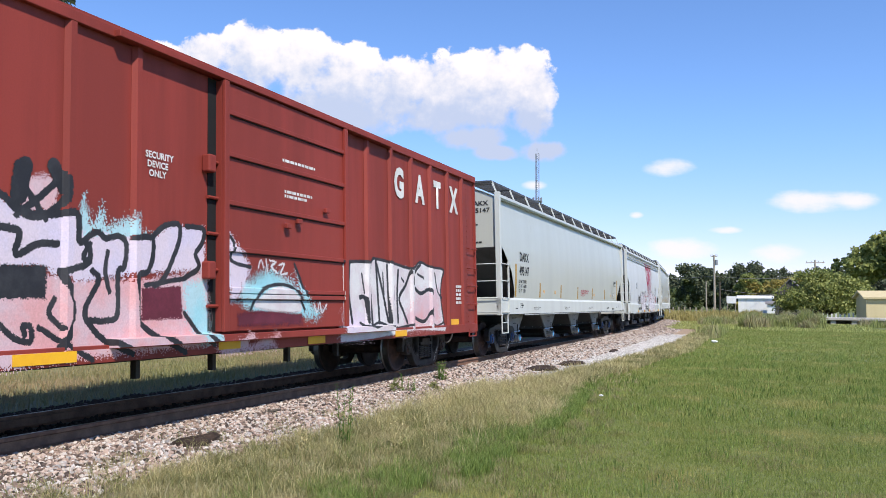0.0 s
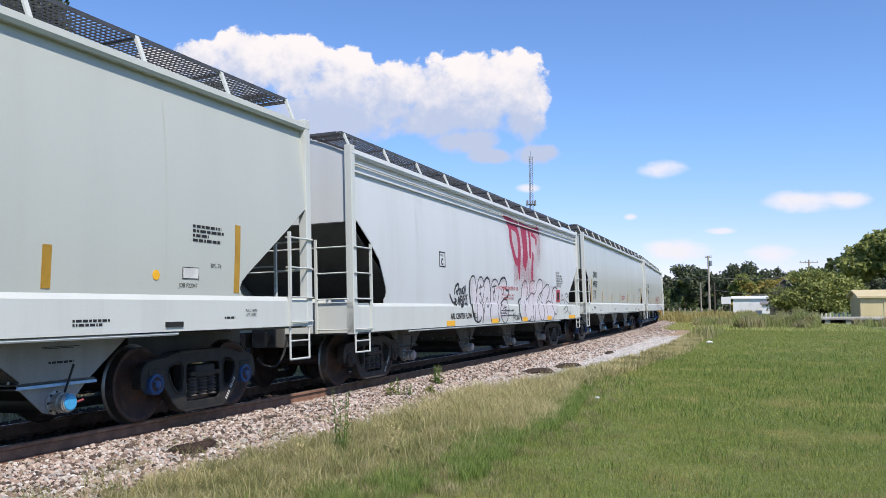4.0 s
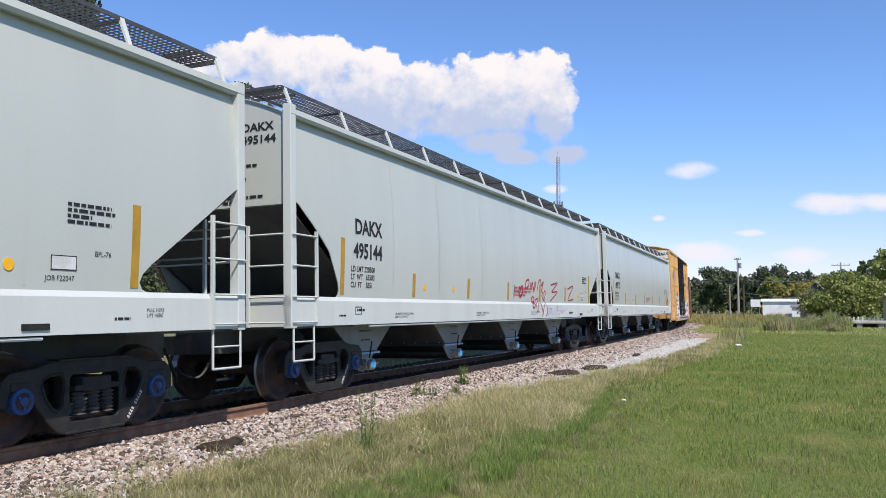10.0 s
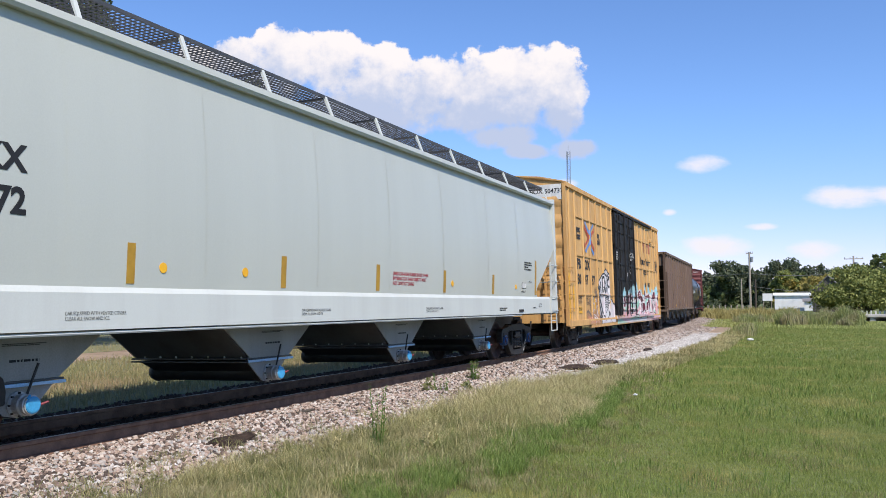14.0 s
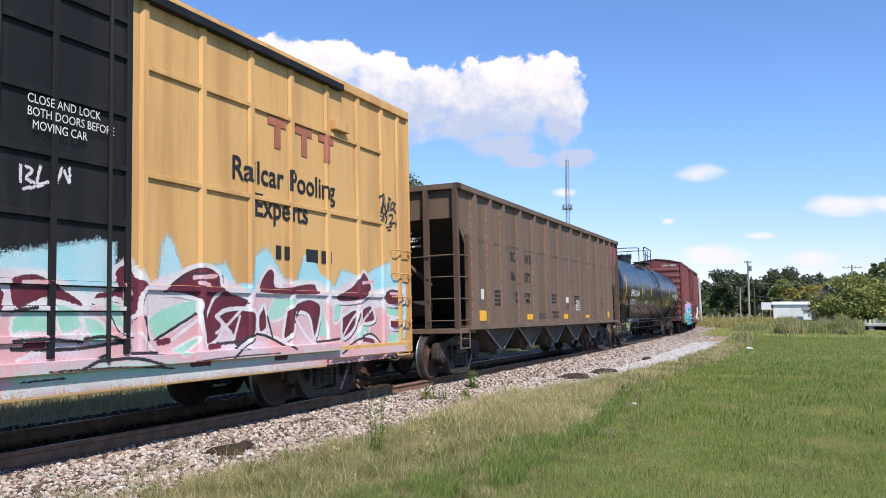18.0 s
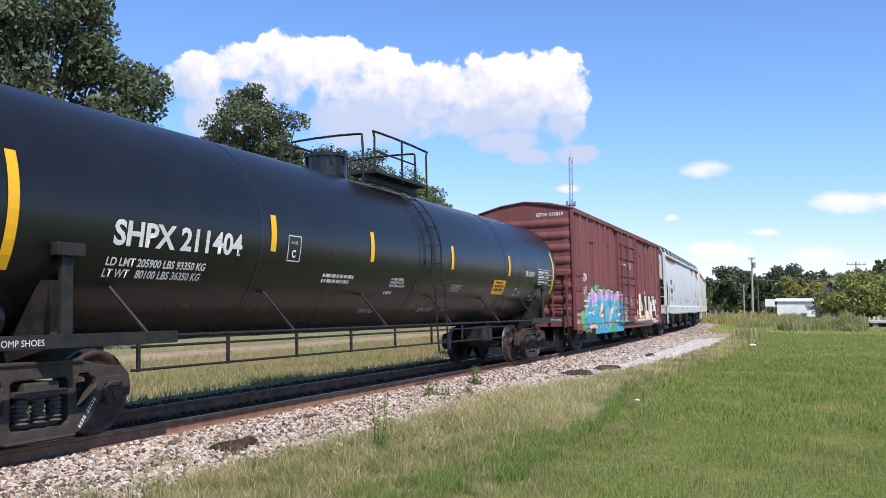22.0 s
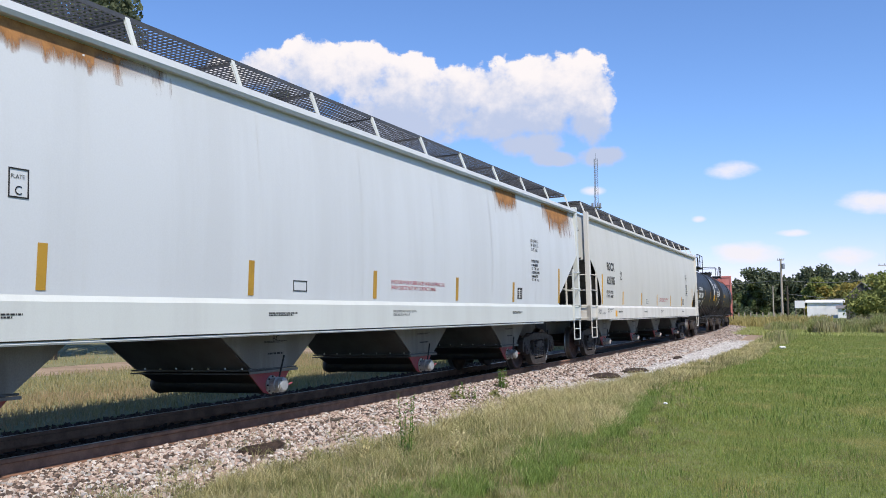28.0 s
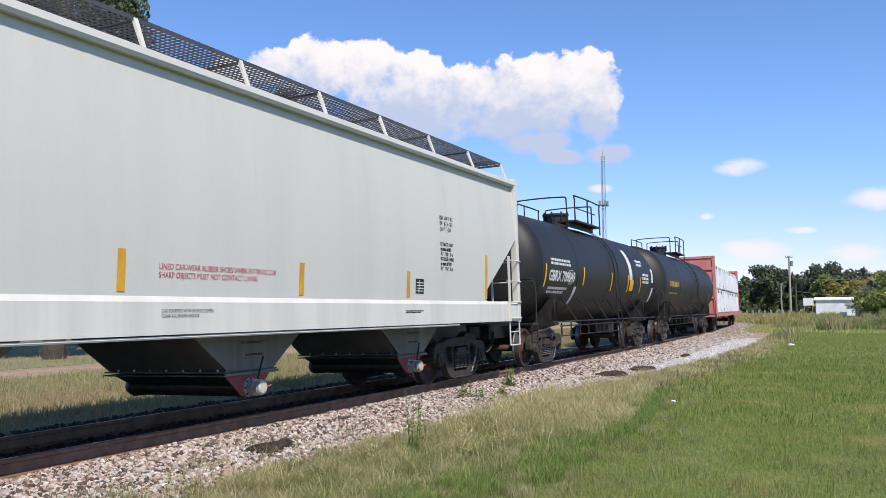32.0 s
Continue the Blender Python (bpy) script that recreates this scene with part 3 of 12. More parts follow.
def make_ground():
    xs = [-2500, -600, -200, -80, -40, -20, -8, 0, 8, 16, 24, 40, 80, 200, 600, 2500]
    ys = [-900, -200, -50, -10, 0, 10, 20, 30, 45, 60, 80, 110, 160, 260, 600, 3000]
    verts = [(x, y, 0.0) for y in ys for x in xs]
    m = len(xs)
    faces = [(j * m + i, j * m + i + 1, (j + 1) * m + i + 1, (j + 1) * m + i) for j in range(len(ys) - 1) for i in range(m - 1)]
    tagged(new("ground", quad_mesh("ground", verts, faces, SOIL)), "flat mown lawn and rough grass beside the railway", "lawn", kind=STRUCT)


def rail_profile():
    return [(-0.075, -0.172), (0.075, -0.172), (0.075, -0.160), (0.012, -0.140), (0.009, -0.05), (0.037, -0.038), (0.037, -0.008), (0.030, 0.0),
            (-0.030, 0.0), (-0.037, -0.008), (-0.037, -0.038), (-0.009, -0.05), (-0.012, -0.140), (-0.075, -0.160)]


def make_rail(name, lat):
    bm = bmesh.new()
    rings = []
    s = -240.0
    while s < 150:
        rings.append([track_point(s, lat + a, b) for a, b in rail_profile()])
        s += 1.0 if -12 < s < 40 else 2.5
    loft(bm, rings)
    ob = part(name, bm, RAIL_STEEL)
    tagged(ob, "brown rusted steel rail with a polished head", "rail", "rails of the line", STRUCT)
    bm = bmesh.new()
    rings = []
    s = -240.0
    while s < 150:
        rings.append([track_point(s, lat + a, b) for a, b in ((-0.022, 0.0005), (0.022, 0.0005), (0.020, 0.003), (-0.020, 0.003))])
        s += 1.0 if -12 < s < 40 else 2.5
    loft(bm, rings)
    part("rail_head", bm, RAIL_HEAD, ob, "wheel-polished bright running band")


def make_ties():
    bed = empty("sleepers", "dark creosoted wooden sleepers half buried in ballast", "sleepers", kind=STRUCT)
    me = finish(cube(-1.28, 1.28, -0.115, 0.115, -0.33, -0.165, 0.012))
    me.materials.append(TIE_WOOD)
    rnd = random.Random(9)
    for k in range(130):
        s = -8 + k * 0.52
        ob = new("sleeper", me)
        ob.parent = bed
        p = track_point(s)
        ob.matrix_basis = Matrix.Translation(p) @ Euler((0, -BANK, heading(s) + rnd.uniform(-0.012, 0.012))).to_matrix().to_4x4()


make_ground()
strip("ballast", [(-3.2, -0.06), (-2.6, 0.03), (-1.75, 0.085), (-0.8, 0.115), (0.0, 0.13), (0.8, 0.165), (1.5, 0.185), (2.0, 0.115), (2.6, 0.012), (3.0, -0.05)], -240, 260, 0.8, BED,
      "pink and grey crushed stone ballast under the track", 0.03, 3, True)
make_rail("rail", 0.7545)
make_rail("rail", -0.7545)
make_ties()

# ---------------------------------------------------------------- grass, stones, trees
def leafy(name, low, high, dry=None, dry_amount=0.0, patch=0.25, through_light=0.35, rough=0.6):
    """Foliage: each blade or leaf has its own shade between low and high; dry colours come in patches."""
    m = bpy.data.materials.new(name)
    m.use_nodes = True
    nt = m.node_tree
    N, L = nt.nodes.new, nt.links.new
    bsdf, out = nt.nodes["Principled BSDF"], nt.nodes["Material Output"]
    geo, co = N("ShaderNodeNewGeometry"), N("ShaderNodeTexCoord")
    mix = N("ShaderNodeMix")
    mix.data_type = "RGBA"
    mix.inputs["A"].default_value, mix.inputs["B"].default_value = (*low, 1), (*high, 1)
    L(geo.outputs["Random Per Island"], mix.inputs["Factor"])
    col = mix.outputs["Result"]
    tex = N("ShaderNodeTexNoise")
    tex.inputs["Scale"].default_value, tex.inputs["Detail"].default_value = patch, 4
    L(co.outputs["Object"], tex.inputs["Vector"])
    if dry:
        rp = N("ShaderNodeMapRange")
        rp.inputs["From Min"].default_value, rp.inputs["From Max"].default_value = 0.62 - 0.5 * dry_amount, 0.82 - 0.5 * dry_amount
        L(tex.outputs["Fac"], rp.inputs["Value"])
        add = N("ShaderNodeMath")
        add.operation, add.use_clamp = "MULTIPLY", True
        sp = N("ShaderNodeMapRange")
        sp.inputs["To Min"].default_value, sp.inputs["To Max"].default_value = 0.4, 1.2
        L(geo.outputs["Random Per Island"], sp.inputs["Value"])
        L(rp.outputs[0], add.inputs[0]), L(sp.outputs[0], add.inputs[1])
        mix2 = N("ShaderNodeMix")
        mix2.data_type = "RGBA"
        L(add.outputs[0], mix2.inputs["Factor"]), L(col, mix2.inputs["A"])
        mix2.inputs["B"].default_value = (*dry, 1)
        col = mix2.outputs["Result"]
    L(col, bsdf.inputs["Base Color"])
    bsdf.inputs["Roughness"].default_value = rough
    bsdf.inputs["Specular IOR Level"].default_value = 0.25
    tr, ms = N("ShaderNodeBsdfTranslucent"), N("ShaderNodeMixShader")
    L(col, tr.inputs["Color"])
    ms.inputs[0].default_value = through_light
    L(bsdf.outputs[0], ms.inputs[1]), L(tr.outputs[0], ms.inputs[2]), L(ms.outputs[0], out.inputs["Surface"])
    return m


LAWN = leafy("mown lawn grass", (0.130, 0.187, 0.040), (0.355, 0.392, 0.113), (0.442, 0.392, 0.151), 0.22, 0.8)
LAWN_DEEP = leafy("longer lawn grass", (0.082, 0.147, 0.030), (0.288, 0.368, 0.097))
LAWN_DRY = leafy("worn lawn grass", (0.184, 0.175, 0.069), (0.386, 0.340, 0.166))
DRY_GRASS = leafy("tall drying grass", (0.313, 0.276, 0.120), (0.699, 0.616, 0.340), (0.313, 0.313, 0.120), 0.26, 1.3)
VERGE_GREEN = leafy("matted olive grass", (0.116, 0.130, 0.045), (0.358, 0.349, 0.148), (0.448, 0.385, 0.215), 0.32, 2.2)
WEED = leafy("green weeds", (0.072, 0.144, 0.028), (0.160, 0.256, 0.056))
WEED_DARK = leafy("dusty green weeds", (0.13, 0.150, 0.050), (0.30, 0.30, 0.12))
YELLOW_GRASS = leafy("yellow seeding grass", (0.288, 0.248, 0.080), (0.464, 0.384, 0.160))
FIELD = leafy("rough field grass across the line", (0.198, 0.205, 0.084), (0.380, 0.357, 0.160), (0.410, 0.304, 0.182), 0.42, 0.3)
OAK = leafy("dark live oak leaves", (0.050, 0.066, 0.034), (0.145, 0.168, 0.088), through_light=0.25)
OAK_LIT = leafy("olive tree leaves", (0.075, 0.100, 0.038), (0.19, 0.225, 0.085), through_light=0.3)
OLIVE = leafy("bright olive bush leaves", (0.11, 0.140, 0.035), (0.36, 0.38, 0.12), through_light=0.3)
GOLD = leafy("yellowing leaves", (0.24, 0.21, 0.06), (0.44, 0.36, 0.10), through_light=0.3)
OAK_FAR = leafy("grey green woods leaves", (0.060, 0.078, 0.045), (0.150, 0.172, 0.098), through_light=0.3)
BARK = material("grey brown bark", (0.085, 0.070, 0.055), 0.9, spots=(0.05, 0.04, 0.032), spot_scale=4, bump=0.5)


def raw_mesh(name, co, faces, mat):
    """A mesh from arrays: co (n, 3), faces (m, k)."""
    me = bpy.data.meshes.new(name)
    n, (m, k) = len(co), faces.shape
    me.vertices.add(n)
    me.vertices.foreach_set("co", np.asarray(co, np.float32).ravel())
    me.loops.add(m * k)
    me.loops.foreach_set("vertex_index", np.asarray(faces, np.int32).ravel())
    me.polygons.add(m)
    me.polygons.foreach_set("loop_start", np.arange(0, m * k, k, dtype=np.int32))
    me.polygons.foreach_set("use_smooth", np.zeros(m, bool))
    me.update(calc_edges=True)
    me.materials.append(mat)
    return me


def blades(name, feet, height, width, mat, label, category, seed, lean=0.35, bend=True, grow=1.0):
    """Thin blades of grass at the given feet: an upright strip of two triangles and a tip, leaning at random."""
    rng = np.random.default_rng(seed)
    n = len(feet)
    h = height * rng.uniform(0.55, 1.25, n) * grow
    if height > 0.5:
        h *= 0.75 + 0.35 * np.sin(feet[:, 0] * 1.9 + 2 * np.sin(feet[:, 1] * 0.6)) * np.sin(feet[:, 0] * 0.7 + 1.0) + 0.15 * np.sin(feet[:, 0] * 5.3)
    a = rng.uniform(0, math.tau, n)
    w = width * rng.uniform(0.7, 1.3, n)
    side = np.stack([np.cos(a), np.sin(a), np.zeros(n)], 1) * (w / 2)[:, None]
    b = rng.uniform(0, math.tau, n)
    tip = np.stack([np.cos(b), np.sin(b), np.zeros(n)], 1) * (h * rng.uniform(0.1, 1, n) * lean)[:, None]
    up = np.stack([np.zeros(n), np.zeros(n), h], 1)
    if bend:
        mid = feet + up * 0.6 + tip * 0.35
        co = np.concatenate([feet - side, feet + side, mid + side * 0.75, mid - side * 0.75, feet + up + tip], 0)
        i = np.arange(n)
        faces = np.concatenate([np.stack([i, i + n, i + 2 * n], 1), np.stack([i, i + 2 * n, i + 3 * n], 1), np.stack([i + 3 * n, i + 2 * n, i + 4 * n], 1)], 0)
    else:
        co = np.concatenate([feet - side, feet + side, feet + up + tip], 0)
        i = np.arange(n)
        faces = np.stack([i, i + n, i + 2 * n], 1)
    ob = new(name, raw_mesh(name, co, faces, mat))
    return tagged(ob, label, category, kind="stuff")


def patchy(n, seed, x0, x1, y0, y1, scale=0.6, keep=0.5):
    """Feet scattered in clumps over a rectangle."""
    rng = np.random.default_rng(seed)
    x, y = rng.uniform(x0, x1, n), rng.uniform(y0, y1, n)
    f = np.sin(x * 2.1 / scale + 1.3 * np.sin(y * 1.7 / scale)) + np.sin(y * 2.7 / scale + 1.9 * np.sin(x * 1.1 / scale + 2)) + rng.normal(0, 0.7, n)
    ok = f > np.quantile(f, 1 - keep)
    return np.stack([x[ok], y[ok], np.zeros(ok.sum())], 1)


def ripple(x, y, scale, seed):
    """A smooth uneven field between 0 and 1 over the ground."""
    rnd = random.Random(seed)
    f = 0.0
    for k in range(7):
        a, q = rnd.uniform(0, math.tau), rnd.uniform(0.6, 1.7) * math.tau / scale
        f = f + np.sin((x * math.cos(a) + y * math.sin(a)) * q + rnd.uniform(0, 6) + 0.8 * np.sin(y * q * 0.37 + k))
    return np.clip(0.5 + f / 7.5, 0, 1)


# where the stone ends and where the mown lawn begins, across the line
STONE_S, STONE_LAT = (4, 5.5, 6.3, 7.3, 8.2, 9.2, 10.5, 11, 13, 14.5, 16.3, 17.8, 20, 25.5, 36, 42, 60), (2.4, 2.33, 2.15, 2.15, 2.2, 2.5, 2.4, 2.62, 2.6, 2.4, 3.0, 3.5, 3.4, 3.8, 4.2, 4.2, 4.5)
LAWN_S, LAWN_LAT = (4, 7, 8, 10.5, 12, 15, 17.8, 24, 30.5, 60), (4.5, 4.6, 4.95, 4.85, 4.9, 4.5, 4.1, 4.5, 5.0, 5.0)


def on_line(s, lat):
    feet = np.array([tuple(track_point(a, b)) for a, b in zip(s, lat)])
    feet[:, 2] = 0
    return feet


def lawn():
    rng = np.random.default_rng(11)
    # mown lawn, thinner and broader with distance, in soft waves of longer and shorter growth
    for i, (n, y0, y1, w, h) in enumerate(((330000, 4.0, 13, 0.0052, 0.050), (230000, 13, 27, 0.0095, 0.070), (150000, 27, 62, 0.021, 0.085))):
        y = rng.uniform(y0, y1, n)
        x = rng.uniform(2.6, 9.2 + 0.13 * y1, n)
        edge = np.interp(y, LAWN_S, LAWN_LAT) - 0.0009 * np.maximum(y - 12, 0) ** 1.85
        ok = (x < 8.6 + 0.13 * y) & (x > edge - 0.1 + rng.normal(0, 0.14, n))
        x, y = x[ok], y[ok]
        feet = np.stack([x, y, np.zeros(len(x))], 1)
        blades("lawn_grass", feet, h, w, LAWN, "short green mown grass with dry tips", "grass", 20 + i, lean=0.75, bend=False, grow=0.55 + 0.9 * ripple(x, y, 1.6 + 0.05 * y0, 5) * ripple(x, y, 0.5, 6))
    # longer clumps in the lawn
    for i, (n, y0, y1, w, h) in enumerate(((14000, 6.0, 13, 0.007, 0.10), (22000, 13, 30, 0.013, 0.13))):
        x, y = rng.uniform(4.2, 12.5, n), rng.uniform(y0, y1, n)
        ok = (ripple(x, y, 2.2, 8) * ripple(x, y, 0.7, 9) > 0.30) & (x < 8.6 + 0.13 * y) & (x > np.interp(y, LAWN_S, LAWN_LAT) - 0.1)
        blades("lawn_clumps", np.stack([x[ok], y[ok], np.zeros(ok.sum())], 1), h, w, LAWN_DEEP, "longer deep green tufts in the lawn", "grass", 32 + i, lean=0.5)
    # worn and drying places close by
    n = 60000
    x, y = rng.uniform(4.4, 10.0, n), rng.uniform(4.6, 12, n)
    ok = (ripple(x, y, 1.7, 14) + 0.35 * ripple(x, y, 0.4, 15) - 0.075 * (y - 6.5) > 0.62) & (x > np.interp(y, LAWN_S, LAWN_LAT))
    blades("dry_lawn", np.stack([x[ok], y[ok], np.zeros(ok.sum())], 1), 0.055, 0.0055, LAWN_DRY, "worn brownish grass in the lawn", "grass", 36, lean=1.0, bend=False)


def verge():
    rng = np.random.default_rng(41)
    # matted unmown grass between the stone and the lawn
    n = 190000
    s = 3.6 + 16.5 * rng.random(n) ** 1.2
    lo, hi = np.interp(s, STONE_S, STONE_LAT), np.interp(s, LAWN_S, LAWN_LAT)
    lat = lo - 0.1 + (hi - lo + 0.2) * rng.random(n)
    u = (lat - lo) / (hi - lo)
    ok = (u > 0.30 * ripple(lat, s, 0.7, 2) + rng.normal(0, 0.03, n) - 0.08) & (u < 1.0 + rng.normal(0, 0.06, n)) & (ripple(lat, s, 0.45, 4) > 0.24)
    ok &= (lat - 4.2) ** 2 + ((s - 6.95) * 0.8) ** 2 > 0.03 * rng.random(n)
    s, lat, u = s[ok], lat[ok], u[ok]
    grow = (0.5 + 0.75 * ripple(lat, s, 0.6, 3)) * (0.75 + 0.35 * np.clip((s - 10) / 3, 0, 1)) * (1.15 - 0.4 * u)
    straw = ripple(lat, s, 1.1, 17) + 0.75 * np.clip((s - 9.5) / 3, 0, 1) - 0.5 * np.clip((s - 15.5) / 3, 0, 1) + rng.normal(0, 0.22, len(s)) > 0.92
    feet = np.stack([lat, s, np.zeros(len(s))], 1)
    blades("verge_grass", feet[~straw], 0.19, 0.0052, VERGE_GREEN, "matted olive green grass beside the ballast", "grass", 42, lean=1.35, grow=grow[~straw])
    blades("verge_straw", feet[straw], 0.235, 0.0052, DRY_GRASS, "tall tan seeding grass beside the ballast", "grass", 49, lean=1.0, grow=grow[straw])
    # green lawn grass and weeds run up into it from the lawn
    n = 70000
    s2 = 3.8 + 15.5 * rng.random(n) ** 1.1
    lo, hi = np.interp(s2, STONE_S, STONE_LAT), np.interp(s2, LAWN_S, LAWN_LAT)
    lat2 = hi + 0.35 - rng.gamma(1.7, 0.34, n)
    ok = (lat2 > lo) & (ripple(lat2, s2, 0.9, 33) * 0.8 + rng.normal(0, 0.12, n) > 0.38)
    blades("verge_green", np.stack([lat2[ok], s2[ok], np.zeros(ok.sum())], 1), 0.13, 0.0052, LAWN_DEEP, "green grass growing into the dry verge", "grass", 51, lean=0.9)
    # and dry tufts stand out into the lawn
    lat2 = hi - 0.1 + rng.gamma(1.3, 0.30, n)
    ok = ripple(lat2, s2, 0.7, 35) + rng.normal(0, 0.05, n) > 0.66
    blades("dry_tufts", np.stack([lat2[ok], s2[ok], np.zeros(ok.sum())], 1), 0.09, 0.005, VERGE_GREEN, "dry tufts along the lawn's edge", "grass", 52, lean=1.1)
    # fallen stalks lie across it
    pick = rng.random(len(s)) < 0.13
    blades("fallen_stalks", feet[pick], 0.085, 0.0048, DRY_GRASS, "dry stalks lying over the verge", "grass", 50, lean=3.2)
    # taller seed stalks
    pick = rng.random(len(s)) < np.where(s > 10, 0.022, 0.008)
    blades("seed_stalks", feet[pick], 0.34, 0.0055, DRY_GRASS, "thin dry seed stalks over the verge", "grass", 43, lean=0.7)
    # thin tufts in the ballast's edge
    n = 9000
    s = 4.4 + 18 * rng.random(n)
    lat = np.interp(s, STONE_S, STONE_LAT) - rng.gamma(1.5, 0.16, n)
    ok = ripple(lat, s, 0.8, 21) > 0.55
    feet = np.stack([lat[ok], s[ok], np.interp(lat[ok], [1.5, 2.0, 2.6, 3.1], [0.185, 0.115, 0.02, 0.01])], 1)
    blades("ballast_tufts", feet, 0.10, 0.005, VERGE_GREEN, "low tufts growing into the stone's edge", "grass", 45, lean=1.1)
    # further on, low tan grass and weeds along the stone
    n = 60000
    s = 17 + 45 * rng.random(n)
    lo, hi = np.interp(s, STONE_S, STONE_LAT), np.interp(s, LAWN_S, LAWN_LAT)
    lat = lo + (hi - lo + 0.3) * rng.random(n)
    keep = ripple(lat, s, 1.5, 23) + rng.normal(0, 0.1, n) > 0.36
    s, lat, feet = s[keep], lat[keep], on_line(s[keep], lat[keep])
    tan = ripple(lat, s, 2.6, 25) + 0.014 * (s - 22) + rng.normal(0, 0.15, len(s)) > 0.50
    blades("verge_grass", feet[tan], 0.20, 0.012, DRY_GRASS, "dry tan grass beside the stone further along", "grass", 48, lean=0.9)
    blades("verge_weeds", feet[~tan], 0.19, 0.013, VERGE_GREEN, "low mixed weeds beside the stone further along", "grass", 46, lean=0.8)
    # the far side of the line
    n = 90000
    s = rng.uniform(4, 62, n)
    lat = -2.8 - rng.gamma(1.6, 3.0, n)
    ok = (lat > -24) & ((lat > -11.3) | (lat < -14.2))
    feet = np.array([tuple(track_point(a, b)) for a, b in zip(s[ok], lat[ok])])
    feet[:, 2] = 0
    blades("far_verge_grass", feet, 0.16, 0.016, FIELD, "rough olive and tan grass across the line", "grass", 47, lean=0.8)
    # tall reeds and yellow grass at the lawn's end
    reed = leafy("tall green reeds", (0.17, 0.21, 0.065), (0.38, 0.40, 0.15), (0.40, 0.34, 0.20), 0.36, 0.45)
    for k, (n, x0, x1, y0, y1, h) in enumerate(((34000, 5.4, 10.9, 60, 72, 1.0), (5000, 13.6, 17.5, 66, 72, 0.8), (9000, 2.0, 7.0, 66, 80, 0.7))):
        feet = patchy(n, 51 + k, x0, x1, y0, y1, 2.5, 0.55)
        feet = feet[feet[:, 1] > y0 + 1.5 + 1.5 * np.sin(feet[:, 0] * 1.7)]
        blades("reeds", feet, h, 0.04, reed, "tall green and tan reeds at the lawn's end", "reeds", 62 + k, lean=0.5)
    feet = patchy(44000, 53, -24.0, 6.0, 78, 122, 3.0, 0.7)
    feet = feet[feet[:, 0] > -4.0 - (feet[:, 1] - 60) * 0.10 - np.maximum(feet[:, 1] - 80, 0) * 0.11]
    blades("yellow_grass", feet, 0.8, 0.07, YELLOW_GRASS, "pale yellow seeding grass in the distance", "grass", 54, lean=0.5)
    feet = patchy(26000, 57, 0.0, 14.0, 56, 80, 3.0, 0.8)
    blades("meadow_grass", feet, 0.16, 0.05, leafy("pale meadow grass", (0.28, 0.33, 0.09), (0.46, 0.46, 0.18)), "pale unmown meadow grass beyond the lawn", "grass", 58, lean=0.6)
    feet = patchy(1500, 55, 4.0, 5.3, 41, 52, 1.2, 0.5)
    blades("tall_weeds", feet, 0.62, 0.03, reed, "knee-high weeds beside the stone", "weeds", 56, lean=0.5)


def tall_weed(x, y, h, seed, mat, label):
    """A single upright weed: a stem with narrow leaves in pairs."""
    rnd = random.Random(seed)
    weed = empty("weed", label, "weed", "tall weeds in the verge")
    weed.location = (x, y, 0.0)
    for k in range(4):
        bm = bmesh.new()
        lean = (rnd.uniform(-0.10, 0.10), rnd.uniform(-0.10, 0.10))
        hh = h * rnd.uniform(0.7, 1.0)
        base = (rnd.uniform(-0.05, 0.05), rnd.uniform(-0.05, 0.05))
        top = Vector((base[0] + lean[0], base[1] + lean[1], hh))
        foot = Vector((base[0], base[1], 0))
        rod(bm, foot, top, 0.006, 5, 0.002)
        n = int(hh / 0.022)
        for i in range(n):
            p = foot.lerp(top, 0.12 + 0.88 * i / n)
            a = i * 2.4 + rnd.uniform(-0.5, 0.5)
            ln = 0.085 * (1.1 - 0.6 * i / n) * rnd.uniform(0.7, 1.2)
            d = Vector((math.cos(a), math.sin(a), rnd.uniform(0.3, 0.9))).normalized() * ln
            w = d.cross(Vector((0, 0, 1))).normalized() * 0.010
            vs = [bm.verts.new(q) for q in (p, p + d * 0.5 + w, p + d, p + d * 0.5 - w)]
            bm.faces.new(vs)
        part("stem", bm, mat, weed)


def bushy_weed(x, y, h, r, seed):
    rng = np.random.default_rng(seed)
    n = 150
    d = rng.normal(0, 1, (n, 3))
    d /= np.linalg.norm(d, axis=1)[:, None]
    c = d * rng.uniform(0.3, 1, n)[:, None] * np.array([r, r, h / 2]) + np.array([0, 0, h / 2])
    ob = leaves("weed_tuft", c, 0.026, WEED_DARK, seed)
    ob.location = (x, y, 0.05)
    return tagged(ob, "low green weed tuft growing in the ballast", "weed", "weed tufts in the ballast")


def leaves(name, centres, size, mat, seed):
    """Many small leaf quads round the given centres."""
    rng = np.random.default_rng(seed)
    n = len(centres)
    u = rng.normal(0, 1, (n, 3))
    u /= np.linalg.norm(u, axis=1)[:, None]
    v = np.cross(u, rng.normal(0, 1, (n, 3)))
    v /= np.linalg.norm(v, axis=1)[:, None]
    sz = (size * rng.uniform(0.6, 1.4, n))[:, None]
    co = np.concatenate([centres - u * sz, centres + v * sz * 0.55, centres + u * sz, centres - v * sz * 0.55], 0)
    i = np.arange(n)
    return new(name, raw_mesh(name, co, np.stack([i, i + n, i + 2 * n, i + 3 * n], 1), mat))


